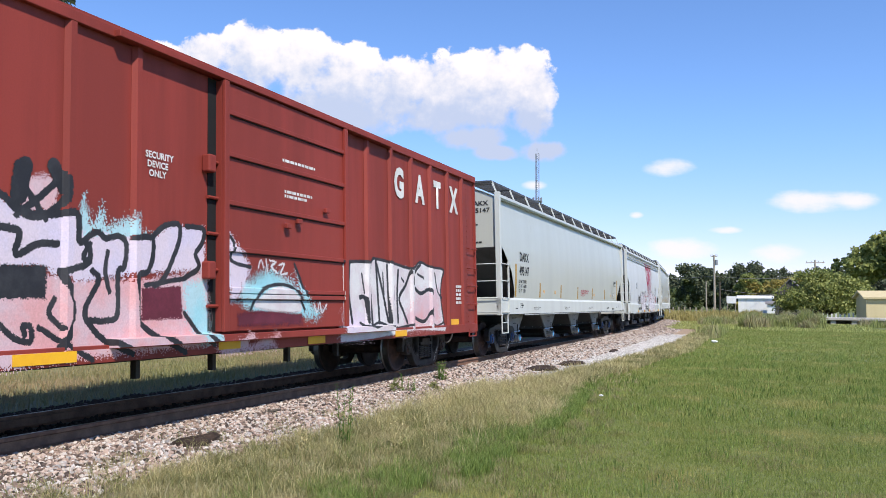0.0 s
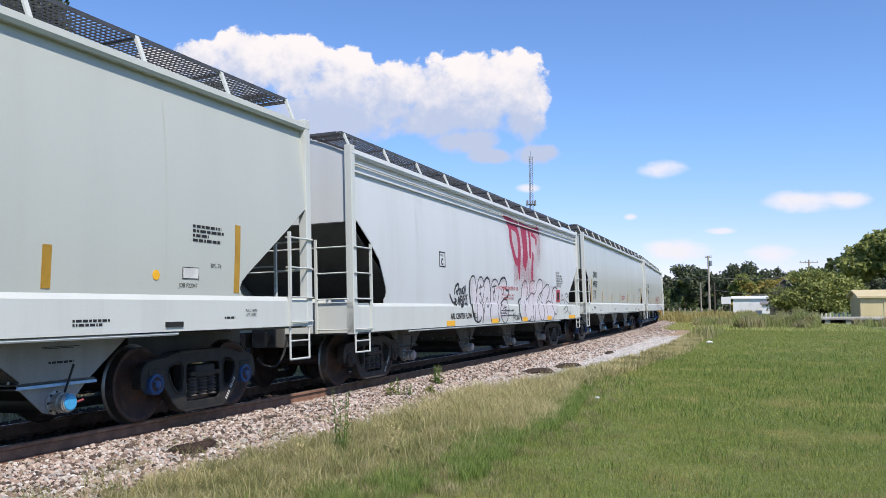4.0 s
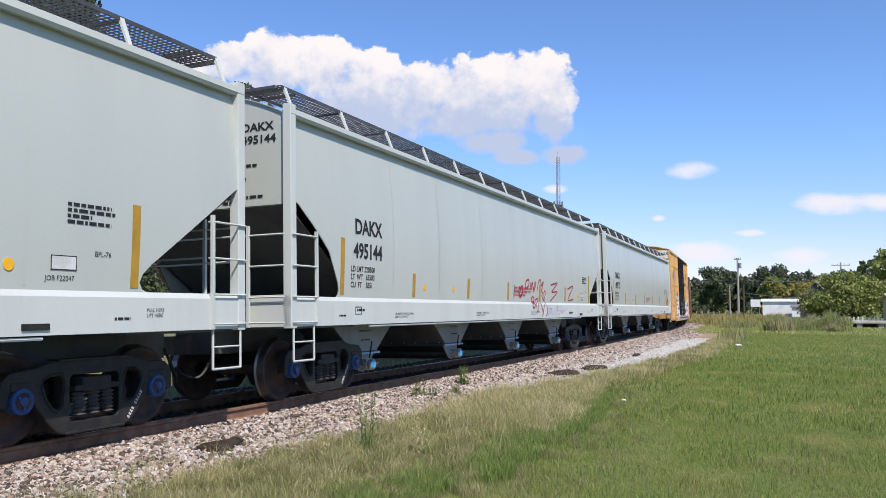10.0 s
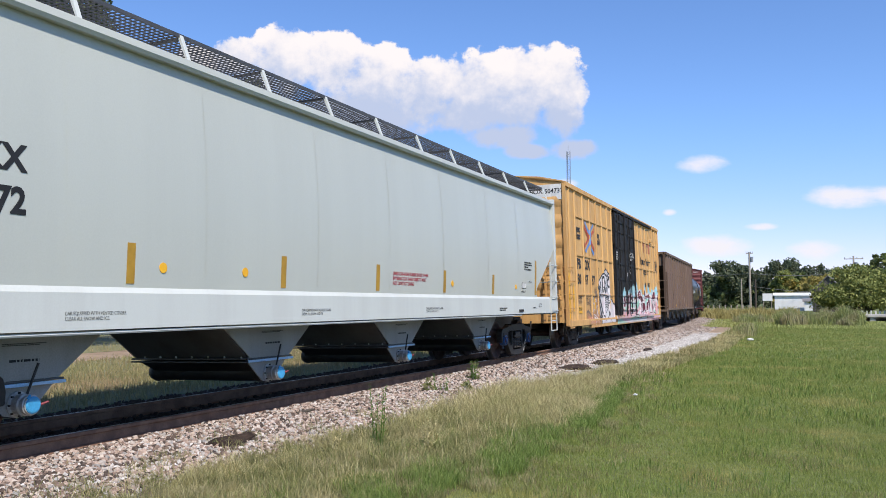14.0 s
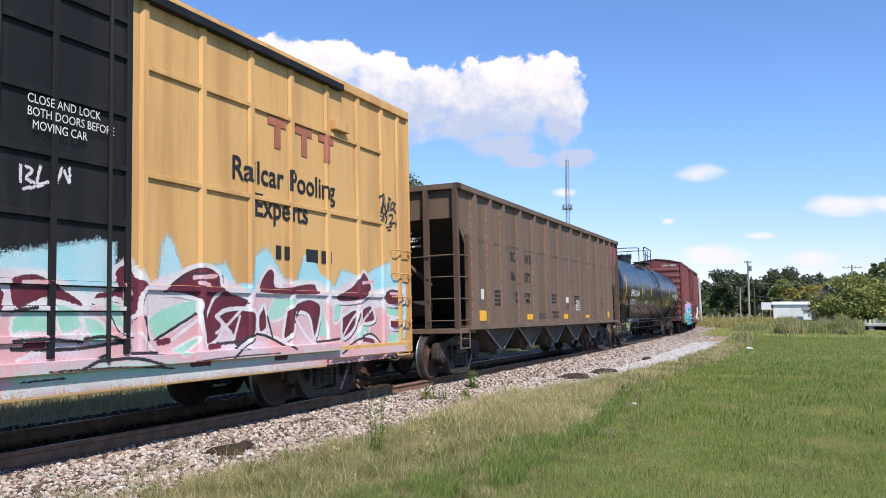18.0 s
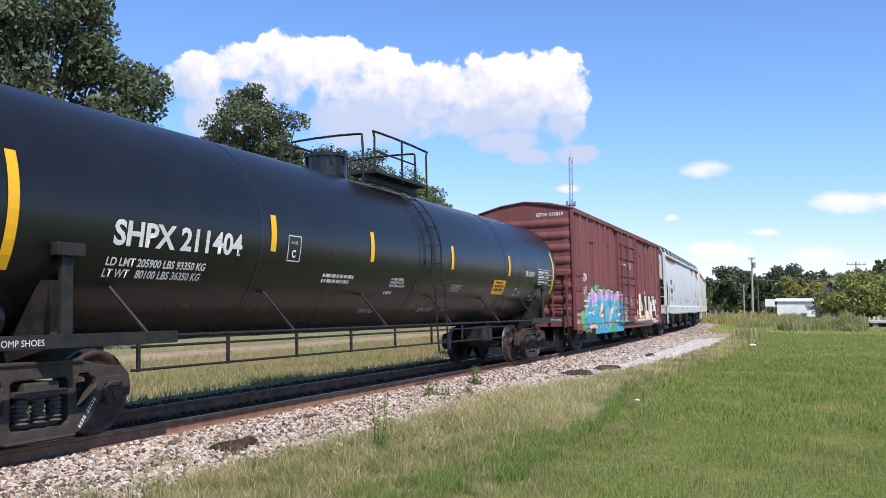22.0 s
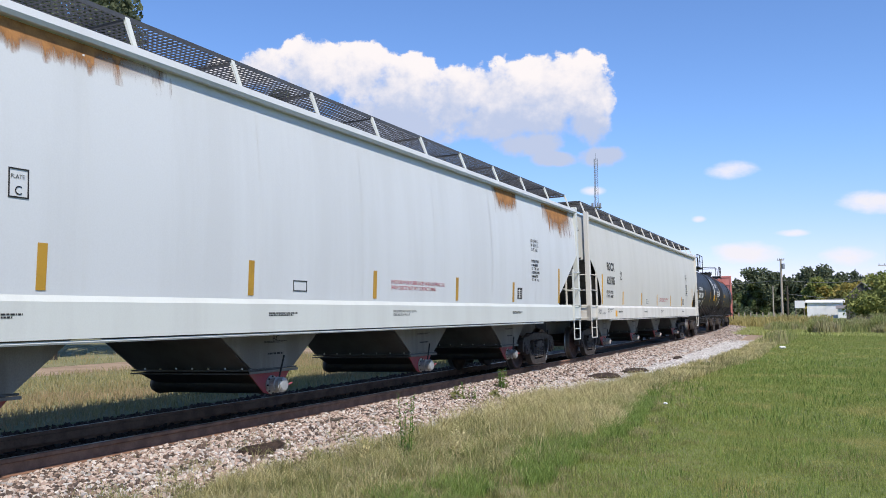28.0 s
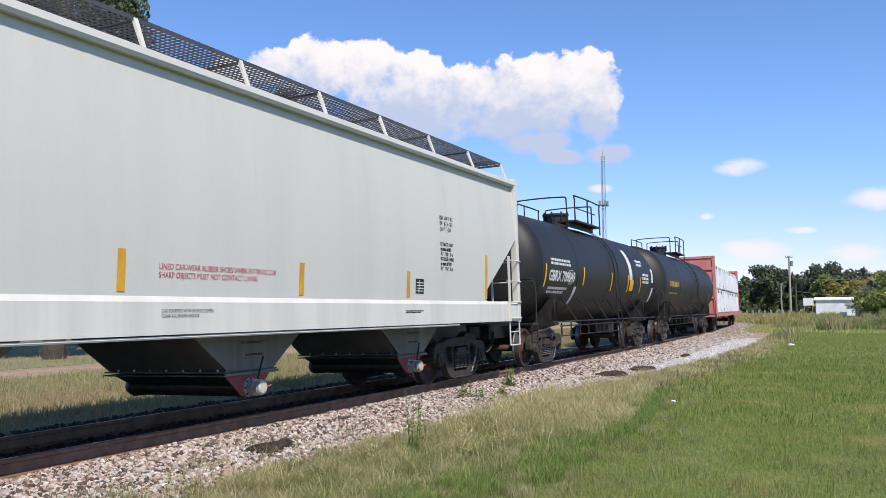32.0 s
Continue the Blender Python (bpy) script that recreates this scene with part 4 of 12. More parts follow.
def tree(name, x, y, height, spread, mat, label, seed, n_leaf=9000, leaf=0.2, clear=0.25, group="", clumps=38, drop=0.0):
    """A tapered trunk with limbs, and a crown of many small leaf clumps at the limbs' ends, with gaps."""
    rnd, rng = random.Random(seed), np.random.default_rng(seed)
    t = empty(name, label, "tree", group)
    t.location = (x, y, 0)
    t.rotation_euler = (0, 0, rnd.uniform(0, 6))
    bm = bmesh.new()
    tr = height * 0.028
    fork = Vector((rnd.uniform(-0.4, 0.4), rnd.uniform(-0.4, 0.4), height * max(clear, 0.12)))
    rod(bm, (0, 0, -0.1), fork, tr, 9, tr * 0.7)
    ends = []
    for k in range(clumps):
        a = k * 2.399 + rnd.uniform(-0.4, 0.4)
        u = (k + 0.5) / clumps
        el = math.asin(min(1, max(-0.25, 1.15 * u - 0.15)))
        rr = rnd.uniform(0.62, 1.0)
        cz = height * (clear + (1 - clear) * 0.42)
        p = Vector((math.cos(a) * math.cos(el) * spread * rr, math.sin(a) * math.cos(el) * spread * rr, cz + math.sin(el) * (height - cz) * rr * 0.97 - drop * math.cos(el)))
        ends.append(p)
        if k % 2 == 0:
            mid = fork.lerp(p, 0.5) + Vector((0, 0, 0.06 * height * rnd.uniform(-0.5, 1)))
            rod(bm, fork, mid, tr * 0.38, 5, tr * 0.2)
            rod(bm, mid, p, tr * 0.2, 5, tr * 0.06)
    part("trunk", bm, BARK, t)
    per = n_leaf // len(ends)
    cs = []
    for p in ends:
        r = spread * rnd.uniform(0.15, 0.32)
        d = rng.normal(0, 1, (per, 3))
        d /= np.linalg.norm(d, axis=1)[:, None]
        cs.append(np.array(p) + d * (rng.uniform(0.25, 1, per) ** 0.6)[:, None] * np.array([r, r, r * 0.66]))
    crown = leaves("crown", np.concatenate(cs), leaf, mat, seed + 1)
    crown.parent = t
    return t


def stones():
    """Crushed stone on the shoulder: the nearest ones single, the rest joined."""
    rng = np.random.default_rng(77)
    phi = (1 + 5 ** 0.5) / 2
    base = np.array([(a, b, 0) for a in (-1, 1) for b in (-phi, phi)] + [(0, a, b) for a in (-1, 1) for b in (-phi, phi)] + [(b, 0, a) for a in (-1, 1) for b in (-phi, phi)], float) / 1.9
    hull = bmesh.new()
    for p in base:
        hull.verts.new(p)
    bmesh.ops.convex_hull(hull, input=hull.verts[:])
    hull.verts.index_update()
    tri = np.array([[v.index for v in f.verts] for f in hull.faces])
    hull.free()

    def rot(n):
        q = rng.normal(0, 1, (n, 4))
        q /= np.linalg.norm(q, axis=1)[:, None]
        w, x, y, z = q.T
        return np.stack([1 - 2 * (y * y + z * z), 2 * (x * y - z * w), 2 * (x * z + y * w), 2 * (x * y + z * w), 1 - 2 * (x * x + z * z), 2 * (y * z - x * w),
                         2 * (x * z - y * w), 2 * (y * z + x * w), 1 - 2 * (x * x + y * y)], 1).reshape(n, 3, 3)

    # broken stone: rough lumps cut flat by a few planes
    shapes = []
    for k in range(12):
        p = base * rng.uniform(0.85, 1.3, (12, 1))
        for m in rot(2):
            b = rng.uniform(0.42, 0.85, 3)
            p = np.clip(p @ m.T, -b * rng.uniform(0.8, 1.2, 3), b)
        shapes.append(p * 1.18)

    def height_at(lat):
        return np.interp(lat, [-3.2, -2.6, -1.75, -0.8, 0.0, 0.8, 1.5, 2.0, 2.6, 4.0], [-0.05, 0.03, 0.085, 0.115, 0.13, 0.165, 0.185, 0.115, 0.014, 0.012])

    octa = np.array([(1, 0, 0), (0, 1, 0), (-1, 0, 0), (0, -1, 0), (0, 0, 1), (0, 0, -1)], float)
    octa_tri = np.array([(0, 1, 4), (1, 2, 4), (2, 3, 4), (3, 0, 4), (1, 0, 5), (2, 1, 5), (3, 2, 5), (0, 3, 5)])
    chips = [octa * rng.uniform(0.6, 1.2, (6, 1)) for _ in range(12)]

    def heap(name, n, s0, s1, l0, l1, size, mat, label, power=1.0, foot=None):
        s = s0 + (s1 - s0) * rng.random(n) ** power
        lat = rng.uniform(l0, l1, n)
        mean = np.array([tuple(track_point(a, b)) for a, b in zip(s, lat)])
        if foot is not None:
            ok = lat < np.interp(s, STONE_S, STONE_LAT) + foot + rng.normal(0, 0.08, n)
            s, lat, mean = s[ok], lat[ok], mean[ok]
            n = len(s)
        mean[:, 2] = height_at(lat) + size * rng.uniform(-0.35, 0.75, n)
        sz = size * rng.uniform(0.55, 1.45, n)
        if power > 1.01:
            sz *= 1 + 0.5 * (s - s0) / (s1 - s0)
        pick = rng.integers(0, 12, n)
        small = foot is not None or mat is OIL_AND_SHADE or s0 > 40
        sh = np.stack(chips if small else shapes)[pick] * sz[:, None, None]
        co = np.einsum("nij,nkj->nki", rot(n), sh) + mean[:, None, :]
        faces = ((octa_tri if small else tri)[None] + (np.arange(n) * sh.shape[1])[:, None, None]).reshape(-1, 3)
        return tagged(new(name, raw_mesh(name, co.reshape(-1, 3), faces, mat)), label, "stones", kind="stuff")

    heap("ballast_stones", 24000, 5.6, 16, 0.92, 2.45, 0.027, STONE, "loose pinkish crushed stone on the near shoulder")
    heap("ballast_stones", 3800, 4.3, 5.9, 0.95, 2.45, 0.025, STONE, "loose pinkish crushed stone beside the near rail")
    heap("ballast_stones", 14000, 44, 84, 0.92, 3.2, 0.040, STONE, "pale crushed stone round the far curve")
    heap("ballast_stones", 24000, 15, 48, 0.92, 2.75, 0.030, STONE, "loose pinkish crushed stone further along", 1.5)
    heap("ballast_stones", 6000, 5, 30, -0.6, 0.6, 0.034, OIL_AND_SHADE, "dark oily stone between the rails, train shade in its colour")
    # here the dark colour stands for the train's shadow on plain stone
    heap("ballast_stones", 4000, 5, 26, -2.6, -0.9, 0.034, OIL_AND_SHADE, "crushed stone on the far shoulder, darkened as train shade")
    heap("pale_stones", 21000, 5.0, 17, 1.85, 3.0, 0.017, GREY_STONE, "fine pale grey stone at the foot of the shoulder", foot=0.12)
    heap("pale_stones", 22000, 15.5, 46, 2.1, 4.0, 0.026, GREY_STONE, "pale grey stone spread beside the line", 1.2, foot=0.15)
    # the nearest stones, one by one
    bed = bpy.data.objects["ballast"]
    ms = [raw_mesh("stone", s * 0.034, tri, STONE_SINGLE) for s in shapes]
    for k in range(300):
        s, lat = 4.75 + rng.random() * 1.5, rng.uniform(0.95, 2.3)
        ob = new("stone", ms[k % 12])
        ob.parent = bed
        p = track_point(s, lat)
        p.z = float(height_at(lat)) + 0.006
        ob.matrix_basis = Matrix.Translation(p) @ Euler(tuple(rng.uniform(0, 6, 3))).to_matrix().to_4x4() @ Matrix.Scale(rng.uniform(0.6, 1.4), 4)


STONE_SINGLE = crushed("single ballast stones", True)
strip("verge", [(2.2, 0.004), (2.9, 0.012), (3.6, 0.012), (4.3, 0.012), (4.95, 0.004)], 2, 18, 1.0, THATCH, "dead thatch and dark soil between the stone and the lawn", 0.004, 5, True)
strip("verge", [(2.2, 0.004), (2.9, 0.016), (3.6, 0.014), (4.4, 0.012), (5.0, 0.004)], 17.2, 64, 1.0, DIRT, "bare tan dirt between the stone and the lawn", 0.004, 5, True)
strip("dirt_track", [(-14.2, 0.005), (-12.8, 0.02), (-11.3, 0.005)], -10, 120, 3.0, DIRT, "bare tan dirt track across the line", 0.004, 6, True)
lawn()
verge()
stones()
strip("field", [(-60, 0.004), (-30, 0.006), (-14.3, 0.006)], -20, 120, 4.0, FIELD_SOIL, "rough olive field beyond the gravel track", 0.002, 16, True)
strip("field", [(-11.2, 0.006), (-6, 0.008), (-2.9, 0.006)], -20, 90, 3.0, FIELD_SOIL, "rough olive grass strip across the line", 0.002, 17, True)
tall_weed(3.27, 8.71, 0.80, 5, WEED, "slender green weed standing up from the verge")
tall_weed(1.9, 13.5, 0.52, 7, WEED, "leafy green weed growing out of the ballast")
tall_weed(1.96, 13.66, 0.40, 9, WEED, "leafy green weed growing out of the ballast")
tall_weed(1.73, 15.5, 0.62, 10, WEED, "leafy green weed growing out of the ballast")
tall_weed(1.80, 15.42, 0.5, 11, WEED, "leafy green weed growing out of the ballast")
tall_weed(3.9, 8.75, 0.48, 6, DRY_GRASS, "slender dry weed stalk standing in the verge")
tall_weed(3.05, 8.2, 0.40, 8, DRY_GRASS, "short dry weed stalk standing in the verge")
for x, y, h, r, sd in ((1.78, 13.3, 0.36, 0.13, 71), (1.72, 15.6, 0.5, 0.15, 72), (2.05, 14.4, 0.2, 0.12, 74)):
    bushy_weed(x, y, h, r, sd)

# ---------------------------------------------------------------- trees, poles and buildings in the distance
# trees across the line
def at(az, dist):
    """The ground point that many degrees left of straight ahead and so far from the camera."""
    return CX - math.sin(radians(az)) * dist, math.cos(radians(az)) * dist


for k, (az, d, h, w, n, mat) in enumerate(((51.2, 33, 15.2, 4.6, 26000, OAK), (44.4, 44, 11.6, 2.6, 9000, OAK), (60, 38, 15, 6, 9000, OAK), (36.9, 50, 14.9, 3.9, 20000, OAK),
                                           (30.6, 60, 13.6, 4.6, 17000, OAK), (26.4, 66, 12.6, 3.6, 12000, OAK_LIT), (40.5, 62, 12.0, 4.5, 8000, OAK))):
    x, y = at(az, d)
    tree("oak_tree", x, y, h, w, mat, "dark spreading live oak across the line", 101 + k, int(n * 1.7), 0.10, 0.16, "trees across the line", 84)
for k in range(8):
    tree("hedge_tree", -46 - 3 * k, 16 + 13 * k, 7 + (k % 3), 6.0, OAK, "dark bushy tree at the field's edge", 120 + k, 5000, 0.3, 0.05, "trees at the field's edge", 30)


def far_woods():
    """A belt of woods in the distance: uneven crowns of many leaf clumps over dark trunks."""
    rng, rnd = np.random.default_rng(7), random.Random(7)
    for nm, mat, rows in (("far_woods", OAK_FAR, 64), ("far_woods", OAK_LIT, 34), ("far_woods", GOLD, 4)):
        cs = []
        for k in range(rows):
            az = -8 + 24.5 * (k + rnd.uniform(0, 0.9)) / rows if mat is not GOLD else (0.4, 1.6, -0.9, -1.6)[k]
            d = rnd.uniform(215, 290) if mat is not GOLD else rnd.uniform(150, 175)
            x, y = at(az, d)
            h = rnd.uniform(8.8, 11.6) + (1.5 if -1 < az < 2 else 0) - (1.4 if az > 6.2 else 0) - (2.5 if mat is OAK_LIT else 0) if mat is not GOLD else rnd.uniform(4.5, 7)
            w = h * rnd.uniform(0.5, 0.72)
            for c in range(22):
                a, u = rnd.uniform(0, math.tau), rnd.uniform(0, 1)
                rr = w * rnd.uniform(0.3, 1) * (1.1 - 0.75 * u)
                p = np.array([x + math.cos(a) * rr, y + math.sin(a) * rr, h * (0.08 + 0.85 * u)])
                d3 = rng.normal(0, 1, (95, 3))
                d3 /= np.linalg.norm(d3, axis=1)[:, None]
                cs.append(p + d3 * rng.uniform(0.3, 1, (95, 1)) * h * 0.13)
        ob = leaves(nm, np.concatenate(cs), 0.42, mat, 200 + rows)
        tagged(ob, {"grey green woods leaves": "belt of dark distant trees", "olive tree leaves": "belt of olive green distant trees", "yellowing leaves": "yellowing small trees before the distant woods"}[mat.name], "woods", kind="stuff")


far_woods()
x, y = at(-2.75, 92)
tree("shade_tree", x, y, 5.2, 4.4, OLIVE, "broad round shade tree with a low crown", 131, 20000, 0.15, 0.10, "", 90, 0.9)
x, y = at(-7.2, 112)
tree("tall_tree", x, y, 10.7, 6.0, OLIVE, "tall leafy tree beside the yellow shed", 132, 16000, 0.28, 0.15, "", 54)
x, y = at(-3.6, 150)
tree("sparse_tree", x, y, 9.6, 2.2, OAK_LIT, "thin sparse tree against the sky", 133, 900, 0.3, 0.55, "", 9)
x, y = at(1.75, 172)
tree("young_tree", x, y, 8.0, 2.4, OLIVE, "slender olive green tree before the woods", 134, 4000, 0.3, 0.1)
x, y = at(-0.5, 165)
tree("yellowing_tree", x, y, 6.8, 3.4, GOLD, "small yellowing tree before the woods", 135, 4000, 0.3, 0.1)

POLE_WOOD = material("grey weathered pole wood", (0.34, 0.30, 0.25), 0.9, spots=(0.24, 0.20, 0.16), spot_scale=2, bump=0.3, streak=True)
GALV = material("galvanised mast steel", (0.30, 0.31, 0.33), 0.5, metal=0.5)
SIDING = material("white metal siding", (0.72, 0.72, 0.71), 0.5, spots=(0.6, 0.6, 0.58), spot_scale=0.8, bump=0.05, streak=True)
ROOF_GREY = material("grey shingle roof", (0.20, 0.19, 0.19), 0.9, spots=(0.14, 0.13, 0.13), bump=0.3)
SHED_TAN = material("pale yellow metal shed", (0.56, 0.47, 0.27), 0.55, spots=(0.48, 0.39, 0.22), spot_scale=0.7, bump=0.05, streak=True)
HOUSE_DARK = material("dark weathered house boards", (0.10, 0.09, 0.08), 0.9, spots=(0.07, 0.06, 0.055), bump=0.2)
CONCRETE = material("stained pale concrete", (0.44, 0.42, 0.38), 0.9, spots=(0.30, 0.28, 0.25), spot_scale=1.2, bump=0.2)
GLASS_DARK = material("dark window glass", (0.02, 0.022, 0.025), 0.1, bump=0.0)
LITTER = material("white paper litter", (0.75, 0.75, 0.74), 0.7, bump=0.1)
CABLE = material("grey overhead cable", (0.16, 0.16, 0.16), 0.7, bump=0.0)


def utility_pole(az, dist, h, r, arms, label, mat):
    x, y = at(az, dist)
    p = empty("utility_pole", label, "pole", "poles beside the road")
    p.location = (x, y, 0)
    part("pole", rod(bmesh.new(), (0, 0, -0.2), (0, 0, h), r, 10, r * 0.7), mat, p)
    for z, w in arms:
        arm = part("crossarm", cube(-w, w, -0.06, 0.06, z - 0.07, z + 0.07, 0.01), mat, p)
        for k in (-0.9, -0.35, 0.35, 0.9):
            part("insulator", rod(bmesh.new(), (k * w, 0, z + 0.07), (k * w, 0, z + 0.30), 0.05, 8), GALV, arm)
    if arms:
        part("transformer", rod(bmesh.new(), (0.38, -0.1, arms[0][0] - 1.5), (0.38, -0.1, arms[0][0] - 0.6), 0.24, 12), GALV, p)
    return p


utility_pole(3.83, 150, 9.9, 0.21, ((9.7, 0.55),), "tall wooden utility pole with antennas and crossarm", POLE_WOOD)
utility_pole(4.35, 140, 5.2, 0.11, (), "short grey wooden pole beside the road", POLE_WOOD)
utility_pole(3.5, 150, 5.4, 0.18, (), "short stout brown wooden pole", BARK)
utility_pole(-2.2, 160, 9.4, 0.2, ((8.9, 1.5),), "wooden utility pole with a broad crossarm behind the house", POLE_WOOD)


def wires():
    a, b, c = at(3.83, 150), at(-2.2, 160), at(14, 190)
    for k, (p, q, z, w) in enumerate(((a, b, 6.3, 6.9), (a, b, 4.2, 3.6), (a, c, 6.3, 7.2))):
        bm = bmesh.new()
        pts = []
        for i in range(13):
            u = i / 12
            pts.append((p[0] + (q[0] - p[0]) * u, p[1] + (q[1] - p[1]) * u, z + (w - z) * u - 1.2 * math.sin(math.pi * u) * 0.5))
        bent_tube(bm, pts, 0.035, 4)
        tagged(part("overhead_cable", bm, CABLE), "thin grey overhead cable between the poles", "cable", "overhead cables")


wires()


def mast():
    x, y = at(15.38, 300)
    m = empty("lattice_mast", "tall grey lattice radio mast with antennas", "mast")
    m.location = (x, y, 0)
    h, w = 55.0, 0.75
    for k in range(3):
        a = k * math.tau / 3
        part("mast_leg", rod(bmesh.new(), (w * math.cos(a), w * math.sin(a), 0), (w * math.cos(a), w * math.sin(a), h), 0.09, 6), GALV, m)
    bm = bmesh.new()
    for i in range(44):
        z = 20 + i * 0.8
        for k in range(3):
            a, b = (k + i % 2) * math.tau / 3, (k + 1 + i % 2) * math.tau / 3
            rod(bm, (w * math.cos(a), w * math.sin(a), z), (w * math.cos(b), w * math.sin(b), z + 0.8), 0.05, 4)
    part("lattice", bm, GALV, m)
    part("lightning_rod", rod(bmesh.new(), (0, 0, h), (0, 0, h + 2.2), 0.06, 6), GALV, m)
    for k in range(6):
        a = k * math.tau / 6
        part("panel_antenna", cube(1.6 * math.cos(a) - 0.18, 1.6 * math.cos(a) + 0.18, 1.6 * math.sin(a) - 0.18, 1.6 * math.sin(a) + 0.18, 37.2, 39.2, 0.04), GALV, m)
    part("antenna_ring", cube(-1.6, 1.6, -1.6, 1.6, 37.6, 37.8, 0.04), GALV, m)


mast()


def building(name, az, dist, w, d, eave, ridge, turn, wall, roof, label, windows=(), door=None):
    x, y = at(az, dist)
    b = empty(name, label, "building")
    b.location, b.rotation_euler = (x, y, 0), (0, 0, radians(turn))
    part("wall", prism(bmesh.new(), [(-d / 2, 0), (d / 2, 0), (d / 2, eave), (0, ridge - 0.05), (-d / 2, eave)], "x", -w / 2, w / 2), wall, b)
    bm = bmesh.new()
    o = 0.3
    prism(bm, [(-d / 2 - o, eave - 0.12), (0, ridge), (d / 2 + o, eave - 0.12), (d / 2 + o, eave + 0.02), (0, ridge + 0.14), (-d / 2 - o, eave + 0.02)], "x", -w / 2 - o, w / 2 + o)
    part("roof", bm, roof, b)
    for u, z, ww, hh in windows:
        f = part("window", cube(u - ww / 2, u + ww / 2, -d / 2 - 0.06, -d / 2 + 0.02, z, z + hh, 0.01), wall, b)
        part("pane", cube(u - ww / 2 + 0.08, u + ww / 2 - 0.08, -d / 2 - 0.07, -d / 2 - 0.055, z + 0.08, z + hh - 0.08), GLASS_DARK, f)
    if door:
        u, ww, hh = door
        part("door", cube(u - ww / 2, u + ww / 2, -d / 2 - 0.05, -d / 2 + 0.02, 0.02, hh, 0.01), wall, b)
    return b


building("white_building", 1.35, 160, 5.6, 4, 2.7, 3.0, 0, SIDING, SIDING, "long low white metal building behind the grass")
building("white_annex", 0.35, 156, 1.6, 2, 1.7, 2.0, 0, SIDING, ROOF_GREY, "small white annex with a grey roof")
building("gabled_house", -0.85, 140, 6.0, 4.4, 3.0, 5.4, 84, HOUSE_DARK, ROOF_GREY, "house with a steep grey gable behind the shade tree", ((0, 1.1, 1.1, 1.2),))
building("yellow_shed", -6.3, 82, 4.6, 4.2, 2.3, 2.75, 6, SHED_TAN, SHED_TAN, "pale yellow metal shed at the lawn's edge", (), (0.6, 2.2, 1.9))
x, y = at(2.8, 146)
sign = empty("sign_board", "small white board on two posts beside the road", "sign")
sign.location = (x, y, 0)
part("board", cube(-0.75, 0.75, -0.03, 0.03, 1.7, 2.9, 0.01), SIDING, sign)
for u in (-0.6, 0.6):
    part("post", cube(u - 0.05, u + 0.05, 0.035, 0.12, 0, 2.8), POLE_WOOD, sign)


def road_bridge():
    """A low concrete ledge with dark openings across the ditch, and white posts along the road behind it."""
    b = empty("concrete_culvert", "low pale concrete culvert with dark openings at the lawn's end", "culvert")
    x, y = at(-3.2, 74)
    b.location, b.rotation_euler = (x, y, 0), (0, 0, radians(2))
    part("deck", cube(-3.4, 6.0, -0.6, 2.6, 0.42, 0.62, 0.03), CONCRETE, b)
    for k in range(7):
        part("pier", cube(-3.3 + k * 1.5, -2.9 + k * 1.5, -0.45, 2.4, -0.1, 0.42, 0.02), CONCRETE, b)
    part("back_wall", cube(-3.3, 6.0, 1.5, 1.7, -0.1, 0.42), CONCRETE, b)
    rnd = random.Random(4)
    for k in range(16):
        px, py = at(-2.6 - k * 0.24, 84)
        o = part("fence_post", cube(-0.06, 0.06, -0.06, 0.06, -0.1, 0.85 + rnd.uniform(-0.05, 0.05), 0.01), SIDING)
        o.location = (px, py, 0)
        tagged(o, "short white wooden fence post along the road", "fence post", "white posts along the road")
    for k in range(9):
        px, py = at(6.8 - k * 0.36, 128)
        o = part("fence_post", cube(-0.08, 0.08, -0.08, 0.08, -0.1, 1.1, 0.01), POLE_WOOD)
        o.location = (px, py, 0)
        tagged(o, "weathered wooden fence post in the tall grass", "fence post", "posts in the tall grass")


road_bridge()
strip("dirt_patch", [(2.2, 0.016), (3.4, 0.024), (5.0, 0.016)], 40, 76, 2.0, DIRT, "bare reddish dirt where a path meets the line", 0.004, 8, True)


